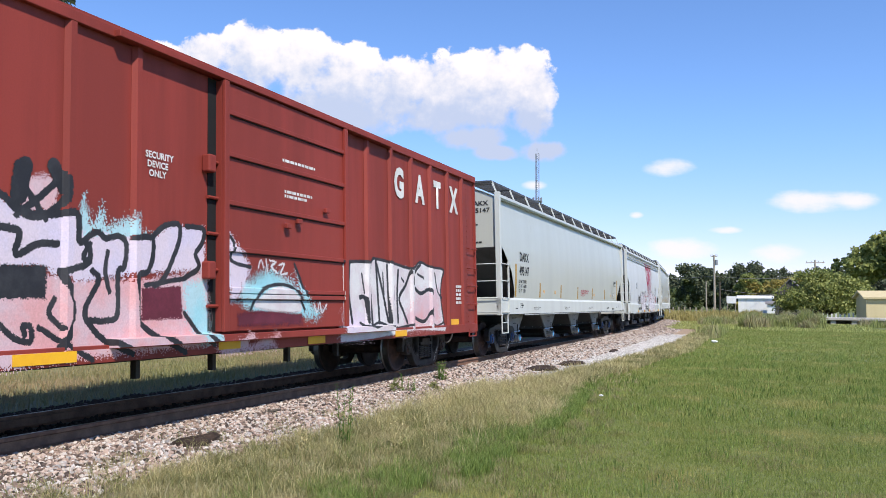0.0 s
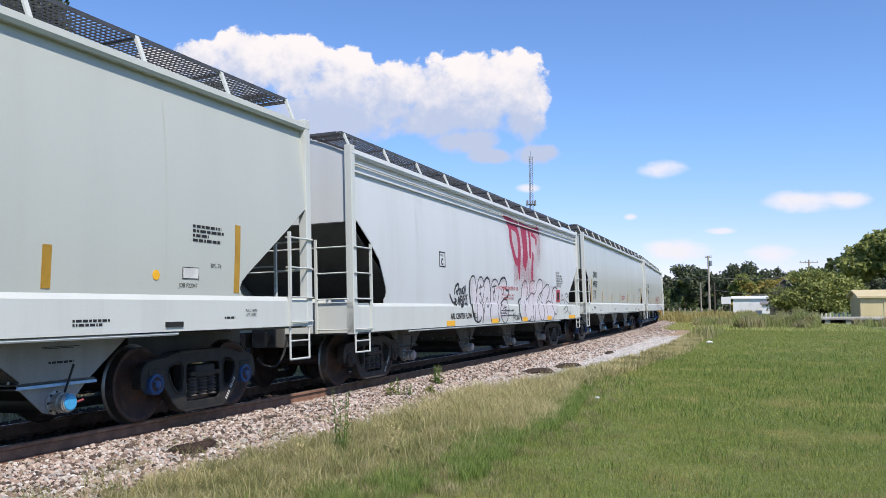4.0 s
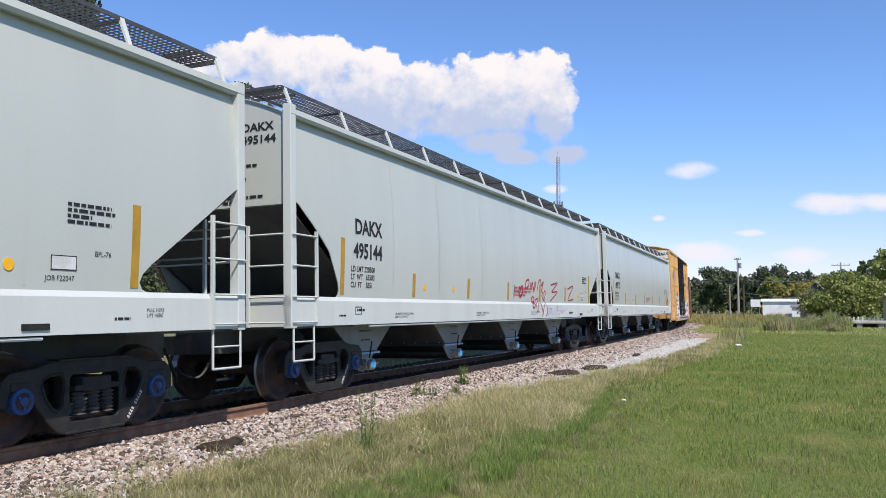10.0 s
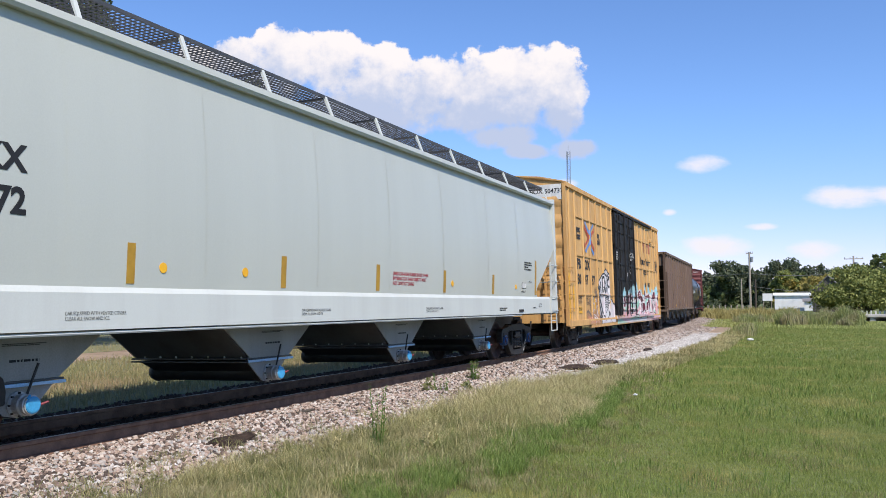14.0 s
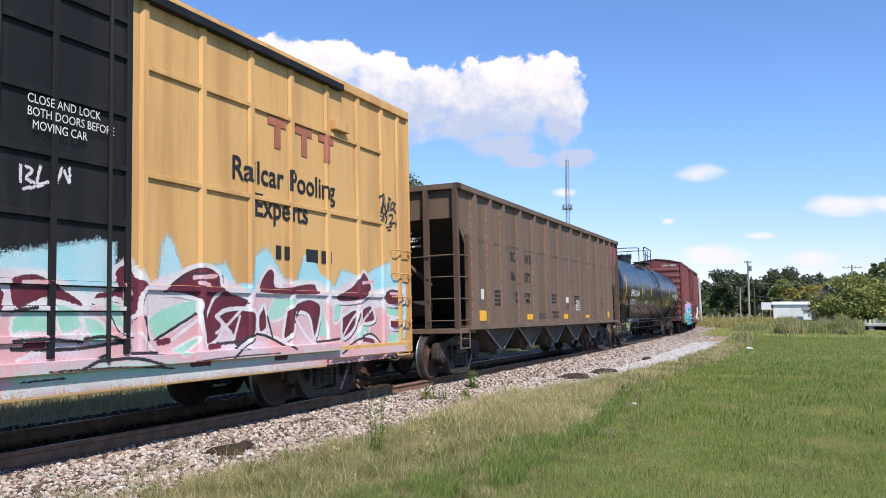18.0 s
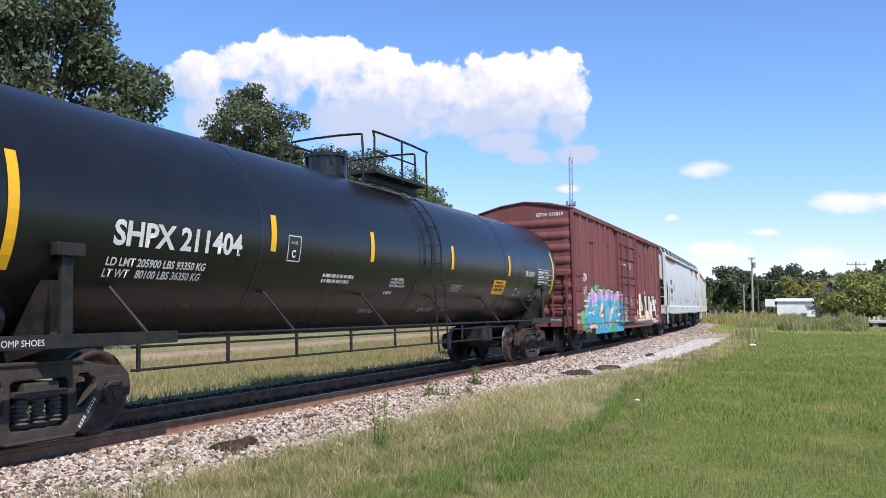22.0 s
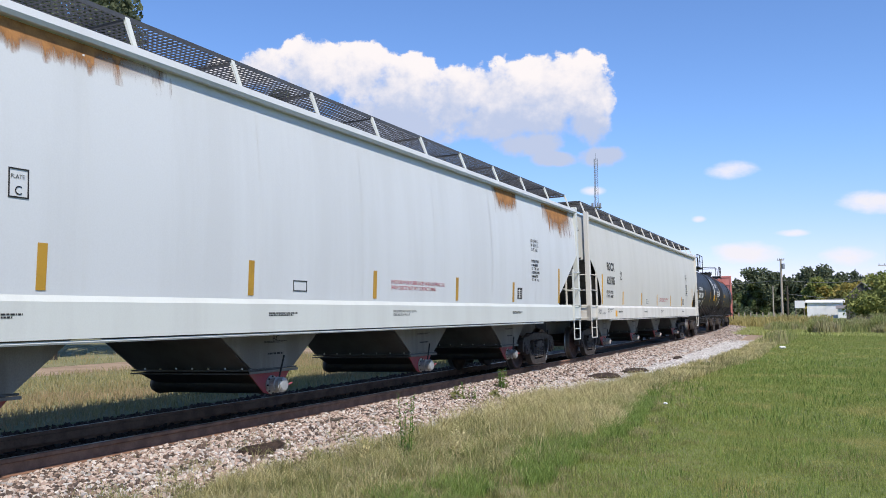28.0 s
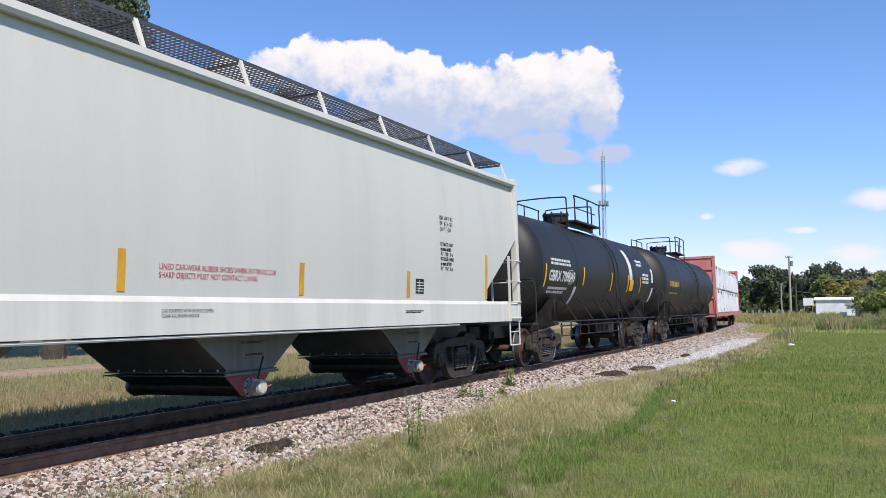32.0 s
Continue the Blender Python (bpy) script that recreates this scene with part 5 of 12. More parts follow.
def litter():
    rnd = random.Random(12)
    for x, y, r in ((5.42, 37.6, 0.11), (5.0, 15.1, 0.035)):
        bm = bmesh.new()
        bmesh.ops.create_icosphere(bm, subdivisions=2, radius=r)
        for v in bm.verts:
            v.co = Vector((v.co.x * 1.3, v.co.y, v.co.z * 0.55)) * rnd.uniform(0.75, 1.15)
        o = part("litter", bm, LITTER)
        o.location = (x, y, r * 0.5 + 0.04)
        tagged(o, "crumpled white litter lying in the grass", "litter")
    for s, lat, w, l, sd in ((22.6, 2.75, 0.36, 0.85, 1), (20.4, 2.5, 0.4, 0.9, 2), (7.75, 1.95, 0.17, 0.46, 3), (29.0, 2.8, 0.14, 0.6, 5)):
        p = track_point(s, lat)
        r2 = random.Random(sd)
        n, verts = 18, []
        for q, h in ((1.0, -0.02), (0.86, 0.02), (0.6, 0.035), (0.3, 0.04)):
            for k in range(n):
                a = k * math.tau / n
                e = q * (0.85 + 0.2 * math.sin(3 * a + sd) * q) * r2.uniform(0.86, 1.12)
                verts.append((math.cos(a) * w * e, math.sin(a) * l * e, h + r2.uniform(-0.5, 1.0) * (0.028 if h > 0 else 0.0)))
        verts.append((0, 0, 0.04))
        faces = [(j * n + k, j * n + (k + 1) % n, (j + 1) * n + (k + 1) % n, (j + 1) * n + k) for j in range(3) for k in range(n)]
        faces += [(3 * n + k, 3 * n + (k + 1) % n, 4 * n) for k in range(n)]
        o = new("oily_clod", quad_mesh("oily_clod", verts, faces, CLOD))
        o.location = (p.x, p.y, float(np.interp(lat, [1.5, 2.0, 2.6, 3.1], [0.185, 0.115, 0.03, 0.03])) + 0.03)
        tagged(o, "oil blackened clod of dirt on the stone", "dirt", "dark clods on the stone")
    o = part("stick", rod(bmesh.new(), (-0.03, -0.16, 0.02), (0.04, 0.17, 0.035), 0.016, 6), BARK)
    p = track_point(9.8, 1.55)
    o.location = (p.x, p.y, 0.19)
    tagged(o, "short dark stick lying on the ballast", "stick")


litter()

# ---------------------------------------------------------------- running gear
# A car's own space: x to the lawn side, y towards its tail, z up from the rails, origin at its middle.
SHARED = {}
MOVES = []            # (car, middle along the line, distance between bogies, [(bogie, offset)], [(wheelset, offset)])
WHEEL_R = 0.457


def lathe_x(bm, profile, n=28, rim=()):
    """Turns (x, r) points about the x axis; segments listed in rim take the second material."""
    rings = [[bm.verts.new((x, r * math.cos(k * math.tau / n), r * math.sin(k * math.tau / n))) for k in range(n)] for x, r in profile]
    for i, (a, b) in enumerate(zip(rings, rings[1:])):
        for k in range(n):
            f = bm.faces.new((a[k], b[k], b[(k + 1) % n], a[(k + 1) % n]))
            f.material_index = 1 if i in rim else 0
    for ring, flip in ((rings[0], True), (rings[-1], False)):
        bm.faces.new(list(reversed(ring)) if flip else ring)
    bmesh.ops.recalc_face_normals(bm, faces=bm.faces[:])
    return bm


def running_gear_meshes(steel):
    key = steel.name
    if key in SHARED:
        return SHARED[key]
    ms = {}
    bm = bmesh.new()
    for sgn in (1, -1):
        prof = [(0.685, 0.10), (0.70, 0.15), (0.76, 0.17), (0.725, 0.26), (0.725, 0.36), (0.69, 0.385), (0.685, 0.478), (0.70, 0.487), (0.715, 0.475), (0.725, 0.462), (0.83, 0.452),
                (0.832, 0.40), (0.79, 0.375), (0.775, 0.26), (0.81, 0.17), (0.85, 0.15), (0.86, 0.10)]
        lathe_x(bm, [(sgn * a, r) for a, r in prof], 32, rim=(7, 8, 9))
    rod(bm, (-1.1, 0, 0), (1.1, 0, 0), 0.085, 12)
    me = finish(bm)
    for p in me.polygons:
        p.use_smooth = p.material_index == 0
    me.materials.append(WHEEL_RUST), me.materials.append(WHEEL_RIM)
    ms["wheelset"] = me
    for sgn, nm in ((1, "frame_a"), (-1, "frame_b")):
        bm = bmesh.new()
        x0, x1 = (0.93, 1.07) if sgn > 0 else (-1.07, -0.93)
        # one casting: bowed top chord, sloping tension members, pedestal arches, two rounded windows and the spring opening
        half = [(0.46, 0.83), (0.62, 0.80), (0.76, 0.76), (0.93, 0.75), (1.06, 0.73), (1.14, 0.66), (1.17, 0.54), (1.16, 0.41), (1.08, 0.40), (1.06, 0.50), (1.02, 0.565), (0.92, 0.59), (0.82, 0.565),
                (0.785, 0.50), (0.765, 0.41), (0.70, 0.33), (0.60, 0.20), (0.51, 0.115), (0.41, 0.075)]
        mouth = [(0.30, 0.665), (0.335, 0.63), (0.335, 0.23), (0.30, 0.195)]
        eye = [(0.455, 0.665), (0.57, 0.665), (0.65, 0.63), (0.665, 0.56), (0.62, 0.45), (0.55, 0.36), (0.49, 0.335), (0.435, 0.37), (0.425, 0.46), (0.425, 0.62)]
        flip = [(-a, b) for a, b in reversed(half)]
        loops = [half + flip, mouth + [(-a, b) for a, b in reversed(mouth)], eye, [(-a, b) for a, b in eye]]
        piece = bmesh.new()
        for loop in loops:
            vs = [piece.verts.new((x0, a, b)) for a, b in loop]
            for a, b in zip(vs, vs[1:] + vs[:1]):
                piece.edges.new((a, b))
        bmesh.ops.triangle_fill(piece, use_beauty=True, edges=piece.edges[:])
        out = bmesh.ops.extrude_face_region(piece, geom=piece.faces[:])
        bmesh.ops.translate(piece, vec=(x1 - x0, 0, 0), verts=[v for v in out["geom"] if isinstance(v, bmesh.types.BMVert)])
        bmesh.ops.recalc_face_normals(piece, faces=piece.faces[:])
        bmesh.ops.bevel(piece, geom=[e for e in piece.edges if e.calc_face_angle(0) > 1.2], offset=0.014, segments=2, affect="EDGES", profile=0.5)
        me = finish(piece)
        bm.from_mesh(me)
        bpy.data.meshes.remove(me)
        # raised rims round the windows and along the chords
        xo = x1 if sgn > 0 else x0
        for loop in (eye, [(-a, b) for a, b in eye]):
            cy, cz = sum(a for a, b in loop) / len(loop), sum(b for a, b in loop) / len(loop)
            ring = [(xo, cy + (a - cy) * 1.14, cz + (b - cz) * 1.14) for a, b in loop]
            bent_tube(bm, ring + ring[:2], 0.016, 5)
        for y in (-0.915, 0.915):
            box(bm, x0 - 0.005, x1 + 0.012, y - 0.13, y + 0.13, 0.55, 0.64, 0.015)
        box(bm, x0 - 0.02, x1 + 0.025, -0.5, 0.5, 0.805, 0.838, 0.012)
        box(bm, x0 - 0.02, x1 + 0.03, -0.40, 0.40, 0.068, 0.098, 0.012)
        box(bm, x0 - 0.02, x1 + 0.035, -0.30, 0.30, 0.50, 0.56, 0.012)
        box(bm, x0, x1 + 0.02, -0.16, 0.16, 0.555, 0.625, 0.015)
        ms[nm] = finish(bm)
        ms[nm].materials.append(steel)
    bm = bmesh.new()
    box(bm, -1.1, 1.1, -0.2, 0.2, 0.48, 0.64, 0.02)
    box(bm, -0.45, 0.45, -0.28, 0.28, 0.50, 0.72, 0.02)
    for sgn in (-1, 1):
        rod(bm, (-0.9, 0.36 * sgn, 0.42), (0.9, 0.36 * sgn, 0.42), 0.045, 8)
        for x in (-0.7545, 0.7545):
            box(bm, x - 0.05, x + 0.05, sgn * 0.40 - 0.03, sgn * 0.40 + 0.04, 0.28, 0.58)
    ms["bolster"] = finish(bm)
    ms["bolster"].materials.append(steel)
    bm = bmesh.new()
    n, rows = 10, 13
    rings = []
    for i in range(rows):
        r = 0.080 if i % 2 else 0.046
        z = 0.235 + i * 0.25 / (rows - 1)
        rings.append([(r * math.cos(k * math.tau / n), r * math.sin(k * math.tau / n), z) for k in range(n)])
    loft(bm, rings)
    ms["spring"] = finish(bm)
    ms["spring"].materials.append(SPRING_STEEL)
    bm = bmesh.new()
    rnd = random.Random(5)
    for k in range(10):
        if k == 4:
            continue
        a, z = 0.475 + k * 0.021, 0.155 + k * 0.0285
        d, w = Vector((0, 0.593, 0.805)), Vector((0, -0.805, 0.593)) * 0.022
        p = Vector((1.0725, a, z))
        for off, ln in ((-0.8, 0.013), (0.2, rnd.uniform(0.006, 0.012))):
            c = p + w * (off + 0.3)
            vs = [bm.verts.new(c + d * u + w * v) for u, v in ((-ln, -0.25), (ln, -0.25), (ln, 0.45), (-ln, 0.45))]
            bm.faces.new(vs)
    ms["stencil"] = finish(bm)
    ms["stencil"].materials.append(INK_WHITE)
    SHARED[key] = ms
    return ms


def cap_mesh(mat):
    key = "cap " + mat.name
    if key not in SHARED:
        bm = bmesh.new()
        lathe_x(bm, [(0.96, 0.125), (1.075, 0.13), (1.095, 0.125), (1.10, 0.112), (1.092, 0.10), (1.095, 0.05), (1.118, 0.045), (1.121, 0.02)], 22)
        for k in range(3):
            a = k * math.tau / 3 + 0.5
            rod(bm, (1.085, 0.068 * math.cos(a), 0.068 * math.sin(a)), (1.118, 0.068 * math.cos(a), 0.068 * math.sin(a)), 0.018, 6)
        me = finish(bm)
        me.materials.append(mat)
        SHARED[key] = me
    return SHARED[key]


def bogie(car, y, steel=None, cap=None):
    """A three-piece freight bogie at y under a car. Returns it and its two wheelsets with their offsets."""
    steel, cap = steel or BOGIE_STEEL, cap or BOGIE_STEEL
    ms = running_gear_meshes(steel)
    b = new("bogie", ms["bolster"])
    b.parent, b.location = car, (0, y, 0)
    for nm in ("frame_a", "frame_b"):
        fr = new("side_frame", ms[nm])
        fr.parent = b
    marks = new("stencil_marks", ms["stencil"])
    marks.parent = b
    tagged(marks, kind="stuff")
    for x in (1.0, -1.0):
        for dy in (-0.19, 0.0, 0.19):
            s = new("spring", ms["spring"])
            s.parent, s.location = b, (x + 0.03, dy, 0)
    wheels = []
    for dy in (-0.915, 0.915):
        w = new("wheelset", ms["wheelset"])
        w.parent, w.location = b, (0, dy, WHEEL_R)
        wheels.append((w, y + dy))
        for turn in (0, math.pi):
            c = new("bearing_cap", cap_mesh(cap))
            c.parent, c.location, c.rotation_euler = b, (0, dy, WHEEL_R), (0, 0, turn)
    return b, wheels


def couple(car, L, mat, over=0.45):
    """Couplers at both ends, with their draft gear, and an air hose."""
    for sgn in (-1, 1):
        e = sgn * L / 2
        bm = bmesh.new()
        box(bm, -0.07, 0.07, min(e - sgn * 0.9, e + sgn * over * 0.55), max(e - sgn * 0.9, e + sgn * over * 0.55), 0.80, 0.93, 0.01)
        prism(bm, [(-0.16, e + sgn * over * 0.45), (0.12, e + sgn * over * 0.45), (0.17, e + sgn * over * 0.8), (0.02, e + sgn * over * 1.1), (-0.05, e + sgn * over * 0.85), (-0.17, e + sgn * over * 1.05)],
              "z", 0.74, 0.99)
        part("coupler", bm, BOGIE_STEEL, car, "rusty knuckle coupler")
        bm = bmesh.new()
        pts = curve_points([(0.35, e, 0.85), (0.36, e + sgn * 0.12, 0.62), (0.30, e + sgn * 0.28, 0.42), (0.16, e + sgn * 0.42, 0.46), (0.10, e + sgn * 0.5, 0.56)], 4)
        bent_tube(bm, pts, 0.022, 6)
        part("air_hose", bm, UNDER_BLACK, car)


def register(car, s0, s1, bogies):
    """Notes a car that stands between s0 and s1 of the train for keying."""
    made, wheels = [], []
    for b, ws in bogies:
        made.append((b, b.location.y))
        wheels += [(w, off) for w, off in ws]
    MOVES.append((car, (s0 + s1) / 2, made, wheels))


def stirrup(car, y0, y1, X, top, mat):
    bm = bmesh.new()
    pipe(bm, [(X, y0, top), (X, y0, 0.62), (X, y1, 0.62), (X, y1, top)], 0.016, 6)
    rod(bm, (X, y0, (top + 0.62) / 2), (X, y1, (top + 0.62) / 2), 0.013, 6)
    part("step_stirrup", bm, mat, car)


# ---------------------------------------------------------------- covered hoppers
def hopper_shell(car, L, X, z0, eave, crown, cut, paint, bulge=0.05, seams=(), inner=None, tail=None):
    """Bulging flanks with cut-away ends, arched roof, end and slope sheets."""
    half = L / 2
    cz = [c[1] for c in cut]
    zs = sorted(set([z0 + (eave - z0) * k / 14 for k in range(15)] + cz + [c[1] for c in tail or ()]))

    def inset(z, shape=cut):
        return float(np.interp(z, [c[1] for c in shape], [c[0] for c in shape]))

    def flank(z):
        u = (z - z0) / (eave - z0)
        return X - 0.06 * u * u + bulge * math.sin(math.pi * u) - bulge * 0.4

    for sgn, nm in ((1, "side_sheet"), (-1, "side_sheet")):
        bm = bmesh.new()
        for depth in (0.0, 0.012):
            rows = []
            for z in zs:
                lo, hi = -half + inset(z), half - inset(z, tail or cut)
                rows.append([bm.verts.new((sgn * (flank(z) - depth), lo + (hi - lo) * k / 12, z)) for k in range(13)])
            for a, b in zip(rows, rows[1:]):
                for k in range(12):
                    bm.faces.new((a[k], a[k + 1], b[k + 1], b[k]) if (sgn > 0) != (depth > 0) else (a[k + 1], a[k], b[k], b[k + 1]))
        part(nm, bm, paint, car, smooth=True)
    for a in seams:
        bm = bmesh.new()
        for z, zz in zip(zs[2:-1], zs[3:]):
            if inset(z) > a or L - a < inset(z, tail or cut):
                continue
            vs = [bm.verts.new((flank(q) + 0.004, -half + a + d, q)) for q, d in ((z, -0.012), (z, 0.012), (zz, 0.012), (zz, -0.012))]
            bm.faces.new(vs)
        part("weld_seam", bm, paint, car)
    # roof
    bm = bmesh.new()
    n = 14
    tops = []
    for k in range(n + 1):
        x = (X - 0.07) * (-1 + 2 * k / n)
        tops.append((x, eave + (crown - eave) * (1 - (x / (X - 0.07)) ** 2)))
    under = [(x, z - 0.012) for x, z in reversed(tops)]
    rings = [[(x, y, z) for x, z in tops + under] for y in (-half + 0.03, 0, half - 0.03)]
    loft(bm, rings)
    part("roof", bm, paint, car, smooth=False)
    for sgn in (1, -1):
        part("top_chord", prism(bmesh.new(), [(sgn * (X - 0.09), eave - 0.05), (sgn * (X + 0.01), eave - 0.06), (sgn * (X + 0.035), eave - 0.02), (sgn * (X + 0.02), eave + 0.06), (sgn * (X - 0.08), eave + 0.085)],
                                "y", -half + 0.02, half - 0.02), paint, car)
    base = cz[-1] - 0.05
    for sgn in (-1, 1):
        e = sgn * (half - 0.06)
        prism_pts = [(-X + 0.07, base)] + [(x, z) for x, z in tops] + [(X - 0.07, base)]
        part("end_sheet", prism(bmesh.new(), prism_pts, "y", min(e, e - sgn * 0.012), max(e, e - sgn * 0.012)), paint, car)
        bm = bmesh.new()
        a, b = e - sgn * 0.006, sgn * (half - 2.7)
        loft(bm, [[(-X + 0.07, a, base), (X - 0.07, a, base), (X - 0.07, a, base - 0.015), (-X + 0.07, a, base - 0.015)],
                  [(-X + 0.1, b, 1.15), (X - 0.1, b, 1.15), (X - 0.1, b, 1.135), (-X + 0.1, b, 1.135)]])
        # the dark inner colour holds the slope sheet's shade
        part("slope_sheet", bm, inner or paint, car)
    # an added dark box inside the shell keeps daylight out of the body
    part("daylight_block", cube(-X + 0.25, X - 0.25, -half + 2.75, half - 2.75, 1.12, eave - 0.05), inner or paint, car)


def running_boards(car, L, X, eave, crown, top, mat, post, pitch=1.65, reach=0.62):
    """Raised steel walkways along both roof edges and across the ends, on sloping brackets."""
    half = L / 2
    for sgn in (1, -1):
        bm = bmesh.new()
        for k in range(9):
            x = sgn * (X - 0.22 - reach * k / 8)
            box(bm, x - 0.005, x + 0.005, -half + 0.15, half - 0.25, top - (0.045 if k in (0, 8) else 0.014), top)
        y = -half + 0.15
        while y < half - 0.25:
            xa, xb = sorted((sgn * (X - 0.22), sgn * (X - 0.22 - reach)))
            box(bm, xa, xb, y - 0.009, y + 0.009, top - 0.012, top - 0.002)
            y += 0.075
        part("running_board", bm, mat, car, "dark steel grating walkway")
        n = round((L - 0.5) / pitch)
        for k in range(n + 1):
            y = -half + 0.25 + (L - 0.5) * k / n
            bm = bmesh.new()
            loft(bm, [[(sgn * (X - 0.06), y - 0.03, eave + 0.02), (sgn * (X - 0.06), y + 0.03, eave + 0.02), (sgn * (X - 0.09), y + 0.03, eave + 0.04), (sgn * (X - 0.09), y - 0.03, eave + 0.04)],
                      [(sgn * (X - 0.22), y - 0.03, top), (sgn * (X - 0.22), y + 0.03, top), (sgn * (X - 0.26), y + 0.03, top), (sgn * (X - 0.26), y - 0.03, top)]])
            br = part("walkway_bracket", bm, post, car)
            part("bearer", cube(min(sgn * (X - 0.24), sgn * (X - 0.22 - reach)), max(sgn * (X - 0.24), sgn * (X - 0.22 - reach)), y - 0.02, y + 0.02, top - 0.06, top - 0.031), mat, br)
    for sgn in (-1, 1):
        e = sgn * (half - 0.12)
        bm = bmesh.new()
        for k in range(5):
            y = e - sgn * 0.13 * k
            box(bm, -X + 0.3, X - 0.3, y - 0.006, y + 0.006, top - (0.04 if k in (0, 4) else 0.012), top)
        x = -X + 0.3
        while x < X - 0.3:
            box(bm, x - 0.006, x + 0.006, min(e, e - sgn * 0.52), max(e, e - sgn * 0.52), top - 0.011, top - 0.002)
            x += 0.09
        part("end_walkway", bm, mat, car)
    # hatches of the roof
    for k in range(5):
        y = -half + L * (k + 0.5) / 5
        bm = bmesh.new()
        box(bm, -0.3, 0.3, y - 1.3, y + 1.3, crown - 0.02, crown + 0.09, 0.03)
        part("hatch_cover", bm, post, car)


def pipe_chutes(car, offsets, L, paint, cap, side=None, edge=None, gate=None, top=1.12):
    """Discharge hoppers with slope shade in their dark paint, paler added side plates, a crosswise outlet tube and a
    capped valve on each.
    """
    side, edge, gate = side or CHUTE_SIDE, edge or BLUE_EDGE, gate or side or CHUTE_SIDE
    for off in offsets:
        y = -L / 2 + off
        bm = bmesh.new()
        loft(bm, [[(-1.0, y - 1.12, top), (1.0, y - 1.12, top), (1.0, y + 1.12, top), (-1.0, y + 1.12, top)],
                  [(-0.97, y - 0.46, 0.62), (0.97, y - 0.46, 0.62), (0.97, y + 0.46, 0.62), (-0.97, y + 0.46, 0.62)]])
        c = part("discharge_hopper", bm, paint, car, "sloping sheet steel discharge hopper, its shade painted in")
        for sgn in (1, -1):
            bm = bmesh.new()
            prism(bm, [(y - 1.11, top - 0.01), (y + 1.11, top - 0.01), (y + 0.45, 0.625), (y - 0.45, 0.625)], "x", min(sgn * 1.003, sgn * 1.018), max(sgn * 1.003, sgn * 1.018))
            part("side_plate", bm, side, c, "grey side plate")
        bars_of_text("chute_stencil", c, 1.022, y - 0.12, 0.80, (0.34,), 0.024, INK_BLACK, seed=int(off * 7))
        bars_of_text("chute_stencil", c, 1.022, y - 0.2, 0.97, (0.5, 0.42), 0.009, INK_BLACK, seed=int(off * 9))
        # bolted flange with its gasket
        part("outlet_flange", cube(-1.02, 1.02, y - 0.52, y + 0.52, 0.600, 0.622, 0.004), paint, c)
        part("lower_flange", cube(-1.02, 1.02, y - 0.54, y + 0.54, 0.562, 0.580, 0.004), paint, c)
        part("flange_gasket", cube(1.022, 1.050, y - 0.52, y + 0.52, 0.565, 0.598, 0.004), edge, c, "faded gasket edge")
        bm = bmesh.new()
        for k in range(7):
            rod(bm, (1.0, y - 0.45 + k * 0.15, 0.622), (1.0, y - 0.45 + k * 0.15, 0.65), 0.014, 6)
            rod(bm, (0.9 - k * 0.28, y - 0.50, 0.622), (0.9 - k * 0.28, y - 0.50, 0.65), 0.014, 6)
        tagged(part("flange_bolts", bm, VALVE_GREY, c), kind="stuff")
        part("outlet_trough", prism(bmesh.new(), [(y - 0.42, 0.562), (y + 0.42, 0.562), (y + 0.12, 0.42), (y - 0.12, 0.42)], "x", -0.95, 0.94), UNDER_BLACK, c)
        part("trough_end", prism(bmesh.new(), [(y - 0.43, 0.558), (y + 0.43, 0.558), (y + 0.17, 0.30), (y + 0.02, 0.265), (y - 0.13, 0.30)], "x", 0.945, 0.965), gate, c)
        tube = [(-1.10, 0.11), (-1.02, 0.14), (-0.99, 0.14), (-0.98, 0.132), (-0.86, 0.132), (-0.85, 0.122), (0.80, 0.122), (0.81, 0.132), (0.94, 0.132)]
        part("outlet_tube", lathe_at(tube, y + 0.02, 0.395), UNDER_BLACK, c, "black outlet tube", smooth=True)
        part("valve_body", lathe_at([(0.966, 0.125), (0.985, 0.125), (0.99, 0.095), (1.06, 0.09), (1.065, 0.108), (1.085, 0.108), (1.09, 0.088), (1.13, 0.088), (1.135, 0.102), (1.155, 0.102), (1.16, 0.094), (1.176, 0.092), (1.178, 0.084)], y + 0.02, 0.395), VALVE_GREY, c, "cast aluminium valve ring")
        bm = bmesh.new()
        for k in range(8):
            a = k * math.tau / 8
            rod(bm, (0.985, y + 0.02 + 0.112 * math.cos(a), 0.395 + 0.112 * math.sin(a)), (1.005, y + 0.02 + 0.112 * math.cos(a), 0.395 + 0.112 * math.sin(a)), 0.011, 6)
        tagged(part("valve_bolts", bm, BOGIE_STEEL, c), kind="stuff")
        part("outlet_cap", lathe_at([(1.170, 0.084), (1.186, 0.082), (1.193, 0.07), (1.194, 0.02)], y + 0.02, 0.395), cap, c, "round outlet end cap")
        part("cap_ring", bar((1.19, y - 0.05, 0.46), (1.19, y - 0.02, 0.49), 0.012, 6), cap, c)
        part("cap_lug", bar((1.17, y + 0.10, 0.39), (1.18, y + 0.19, 0.41), 0.014, 6), RED_CAP, c)
        part("valve_lever", bar((1.10, y + 0.02, 0.50), (1.08, y + 0.16, 0.78), 0.013, 6), UNDER_BLACK, c)


def lathe_at(profile, y, z):
    bm = lathe_x(bmesh.new(), profile, 20)
    bmesh.ops.translate(bm, vec=(0, y, z), verts=bm.verts[:])
    return bm


